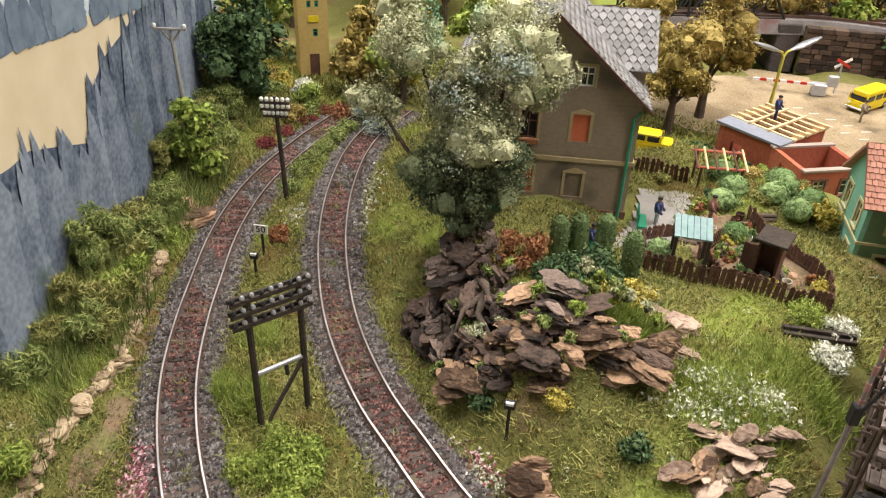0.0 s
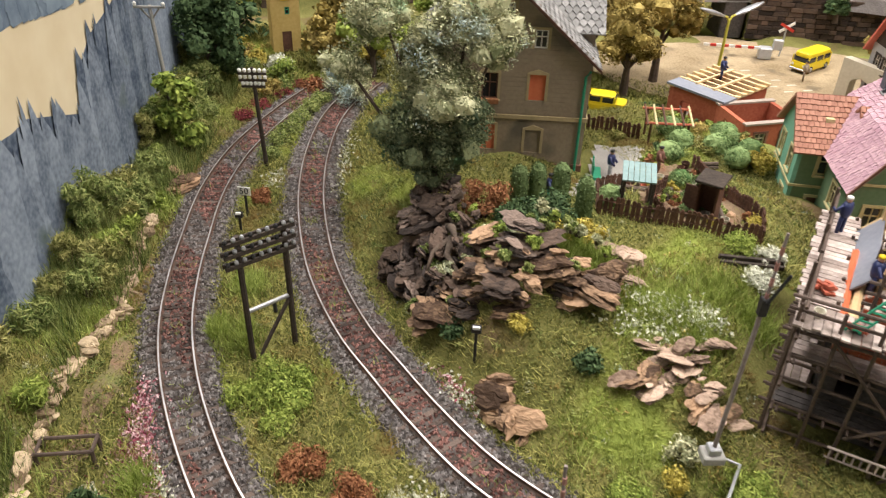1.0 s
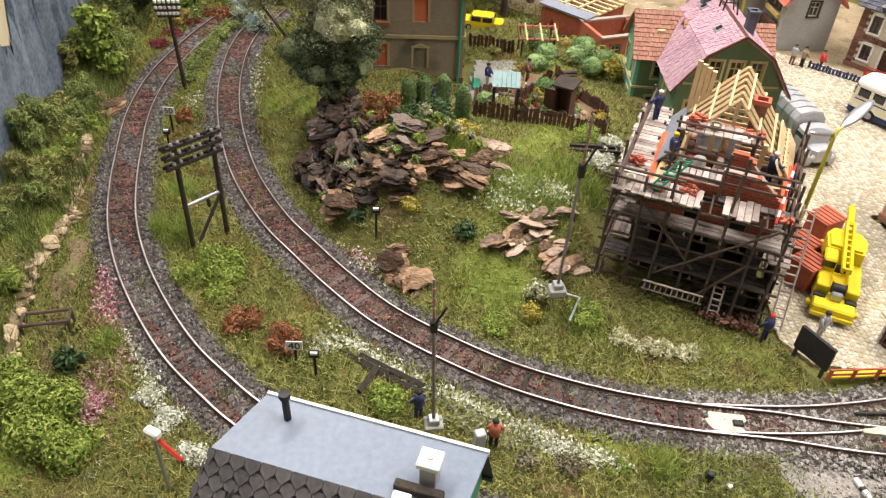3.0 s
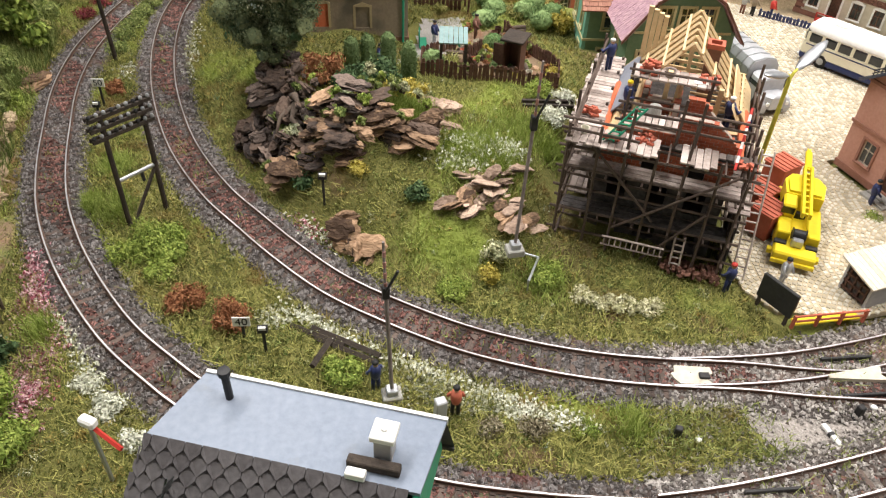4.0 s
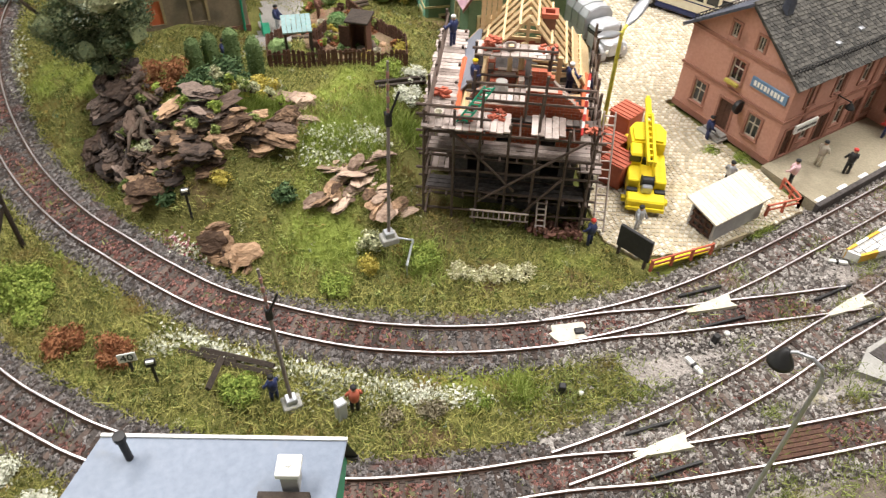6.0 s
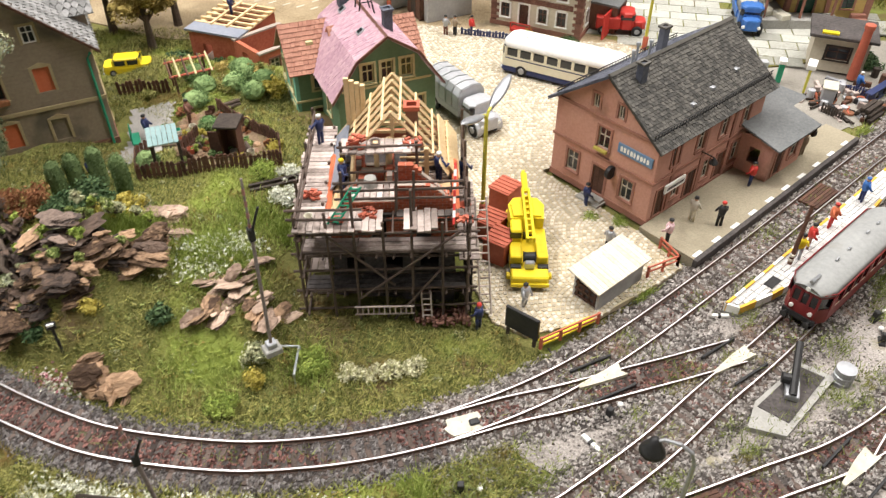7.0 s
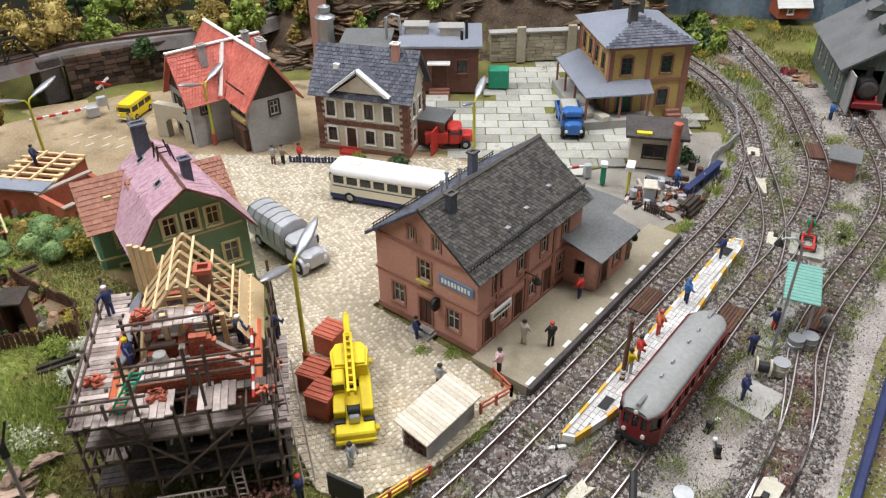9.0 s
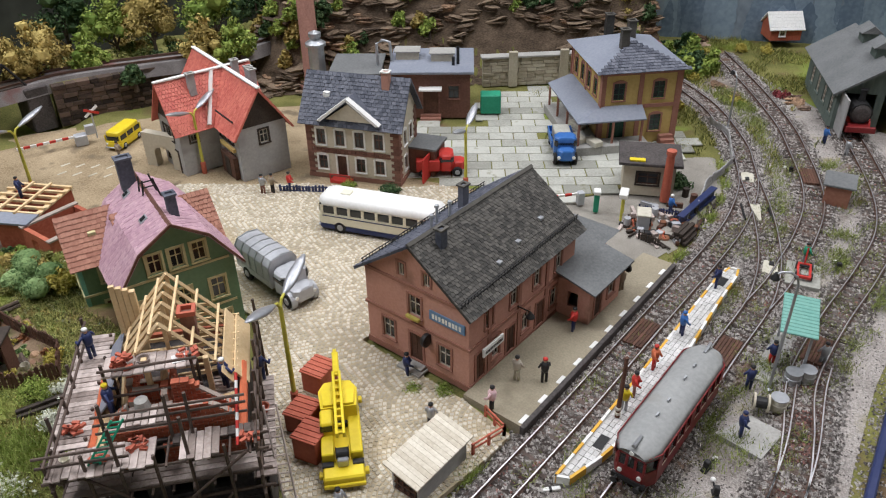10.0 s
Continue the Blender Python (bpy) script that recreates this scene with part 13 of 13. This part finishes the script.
flowers([(11.6, 25.6, 1.1, 0.5, -0.5, 420), (10.6, 24.4, 1.0, 0.35, -0.3, 260), (13.4, 24.9, 0.5, 0.35, -0.3, 220), (3.0, 14.4, 1.4, 0.25, -0.75, 220), (-0.7, 16.9, 0.5, 0.3, -0.8, 240), (1.6, 15.8, 1.1, 0.2, -0.7, 220), (6.2, 11.7, 1.1, 0.36, -0.75, 950), (8.9, 9.8, 1.3, 0.34, -0.55, 950), (11.6, 8.3, 0.9, 0.3, -0.5, 300), (1.2, 16.4, 1.0, 0.3, -0.8, 120), (-5.7, 45, 0.3, 1.8, 0, 160), (-10.3, 44.2, 0.4, 0.7, 0, 140), (1.9, 22.9, 0.9, 0.3, -0.9, 160), (-10.3, 17.2, 1.5, 0.25, -1.0, 160), (-9.2, 15.2, 0.9, 0.3, -1.0, 120), (-5.6, 49, 0.3, 1.4, 0, 120)], M_BLOSSOM, "white_flowers", "scattered little white meadow flowers", 1)
flowers([(-12.0, 19.4, 1.6, 0.55, 1.75, 1600), (-11.8, 16.2, 1.5, 0.6, 1.75, 1700), (-12.6, 22.4, 0.9, 0.3, 1.7, 500), (1.5, 23.4, 0.9, 0.25, -0.9, 150), (-11.6, 13.6, 0.9, 0.35, 1.9, 500)], M_PINKBLOSSOM, "pink_flowers", "strip of pink and crimson ground flowers", 2)


def gravel(name, x, y, z, r, lo, hi, mat, label):
    n = len(x)
    s = r.uniform(lo, hi, n)
    d = np.array([(1, 0, 0), (-0.5, 0.87, 0), (-0.5, -0.87, 0), (0.1, 0.1, 0.8), (0, 0, -0.5)])
    a = r.uniform(0, 6.28, n)
    c, q = np.cos(a), np.sin(a)
    v = np.empty((n, 5, 3))
    jit = 1 + r.normal(0, 0.22, (n, 5))
    for k in range(5):
        dx, dy, dz = d[k]
        v[:, k, 0] = x + s * (dx * c - dy * q) * jit[:, k]
        v[:, k, 1] = y + s * (dx * q + dy * c) * jit[:, k]
        v[:, k, 2] = z + s * dz * jit[:, k]
    g = Geo()
    g.v = [tuple(p) for p in v.reshape(-1, 3).tolist()]
    g.f = [f for i in range(n) for f in ((i * 5, i * 5 + 1, i * 5 + 3), (i * 5 + 1, i * 5 + 2, i * 5 + 3), (i * 5 + 2, i * 5, i * 5 + 3), (i * 5, i * 5 + 2, i * 5 + 1))]
    return solid(name, g, mat, place(0, 0, 0), label, "gravel", kind="stuff")


def lay_ballast():
    r = np.random.RandomState(9)
    gx, gy, gz, rx, ry, rz, yx, yy, yz = [], [], [], [], [], [], [], [], []
    for nm, line in LINES:
        P, N = np.array([(p.x, p.y) for p in line]), np.array([(q.x, q.y) for q in normals(line)])
        per = 84 if nm in ("main", "left", "railcar", "platform") else 46
        i = np.repeat(np.arange(len(P)), per)
        o = r.uniform(-2.0, 2.0, len(i)) + r.normal(0, 0.12, len(i))
        o = np.where(np.abs(np.abs(o) - 0.825) < 0.13, o * 1.3, o)
        p = P[i] + N[i] * o[:, None] + r.uniform(-0.18, 0.18, (len(i), 2))
        z = -0.26 - 0.2 * np.clip((np.abs(o) - 1.4) / 0.8, 0, 1) + r.uniform(-0.03, 0.05, len(i))
        inner_ = (np.abs(o) < 0.7) & (np.sin(p[:, 0] * 0.8 + p[:, 1] * 0.6) > -0.55)
        # keep half of the sleepers' tops bare
        frac = np.minimum(np.mod(i, 2), 1)
        ok = ~((frac == 0) & (np.abs(o) < 1.4) & (r.rand(len(i)) < 0.6))
        inner_ &= (nm in ("main", "left")) | (r.rand(len(i)) < 0.15)
        pale = ok & ~inner_ & ((p[:, 0] > 17 + r.normal(0, 2.0, len(i))) | (nm not in ("main", "left")))
        for a, b in ((gx, p[ok & ~inner_ & ~pale, 0]), (gy, p[ok & ~inner_ & ~pale, 1]), (gz, z[ok & ~inner_ & ~pale]), (yx, p[pale, 0]), (yy, p[pale, 1]), (yz, z[pale])):
            a.append(b)
        rx.append(p[ok & inner_, 0]); ry.append(p[ok & inner_, 1]); rz.append(z[ok & inner_])
    gravel("ballast_stones", np.concatenate(gx), np.concatenate(gy), np.concatenate(gz), r, 0.075, 0.16, M_BALLAST, "loose grey ballast stones on the track bed")
    gravel("yard_ballast_stones", np.concatenate(yx), np.concatenate(yy), np.concatenate(yz), r, 0.075, 0.16, M_YARDSTONE, "pale grey ballast stones on the yard tracks")
    gravel("rusty_ballast_stones", np.concatenate(rx), np.concatenate(ry), np.concatenate(rz), r, 0.07, 0.14, M_BALLAST_RED, "rust-red ballast stones between the rails")
    # the yard between and beside the tracks
    n = 90000
    x, y = r.uniform(14, 92, n), r.uniform(-6, 36, n)
    dp, sp = AWAY["platform"](x, y)
    near = np.minimum.reduce([AWAY[k](x, y)[0] for k in AWAY])
    ok = (sp < 0) & (near > 1.9) & (near < 6.5) & (np.array([not inside(ISLAND, a, b) for a, b in zip(x, y)]))
    x, y = x[ok], y[ok]
    gravel("yard_gravel", x, y, height(x, y) + 0.02, r, 0.05, 0.14, M_YARDSTONE, "grey gravel of the station yard")


lay_ballast()
yardpoly = [(19.6, 7.2), (20.5, 7.4), (26, 6.6), (31, 8.2), (36.2, 9.0), (41, 9.8), (48, 11.0), (60.5, 13.2), (66, 14.1), (71, 15.8), (75, 17.6), (80, 21.2), (88, 29.5), (93, 36), (104, 37), (96, 22), (94, 9), (86, 5), (70, 2.0), (56, -0.3), (48.5, -2.2), (41, -4.4), (33, -6.4), (24, -5), (19.4, -2.2), (18.6, 0.4), (20.8, 4.4)]
solid("yard_ground", Geo().plate(yardpoly, -0.6, -0.44), material("yard_cinders", (0.14, 0.122, 0.108), (0.5, 0.46, 0.425), 10, 0.3, 0.95, bump=1.0, contrast=1.4, dirt=((0.21, 0.19, 0.1), 0.3, 0.58), patch=((0.16, 0.13, 0.105), 0.12, 0.55)), place(0, 0, 0), "grey cinder ground of the station yard", "ground", kind="structure")


def drape(name, poly, mat, label, lift=0.03, step=0.35):
    """A thin layer of soil that follows the ground."""
    x0, x1, y0, y1 = min(p[0] for p in poly), max(p[0] for p in poly), min(p[1] for p in poly), max(p[1] for p in poly)
    nx, ny = int((x1 - x0) / step) + 1, int((y1 - y0) / step) + 1
    X, Y = np.meshgrid(x0 + np.arange(nx + 1) * step, y0 + np.arange(ny + 1) * step)
    Z = height(X, Y) + lift
    g = Geo()
    g.v = list(zip(X.ravel().tolist(), Y.ravel().tolist(), Z.ravel().tolist()))
    for j in range(ny):
        for i in range(nx):
            if inside(poly, x0 + (i + 0.5) * step, y0 + (j + 0.5) * step):
                a = j * (nx + 1) + i
                g.f.append((a, a + 1, a + nx + 2, a + nx + 1))
    return solid(name, g, mat, place(0, 0, 0), label, "ground", kind="structure", smooth=True)


drape("garden_soil", [(12.6, 33.4), (18.2, 32.2), (19.2, 36), (18.6, 39.5), (15, 41.5), (12.8, 39.8), (13.0, 36)], M_PATH, "brown trodden garden soil inside the fence", 0.12)
drape("gravel_path", [(8.6, 36.8), (12.2, 37.6), (13.8, 40.6), (15.2, 44.6), (12.4, 46.2), (10.9, 41.5)], material("grey_path_grit", (0.22, 0.21, 0.195), (0.44, 0.42, 0.39), 12, 0.5, 0.95, bump=0.8), "grey grit path beside the taupe house", 0.12)

drape("scrap_yard_ground", [(55.5, 17.6), (60, 17.0), (66, 17.9), (72, 19.8), (77, 23.6), (74, 26.4), (65, 26.6), (60, 28.2), (56.5, 26)], material("scrap_yard_grit", (0.17, 0.155, 0.13), (0.38, 0.355, 0.31), 10, 0.4, 0.95, bump=0.8), "grey-brown gritty ground of the scrap yard", 0.05, 0.2)
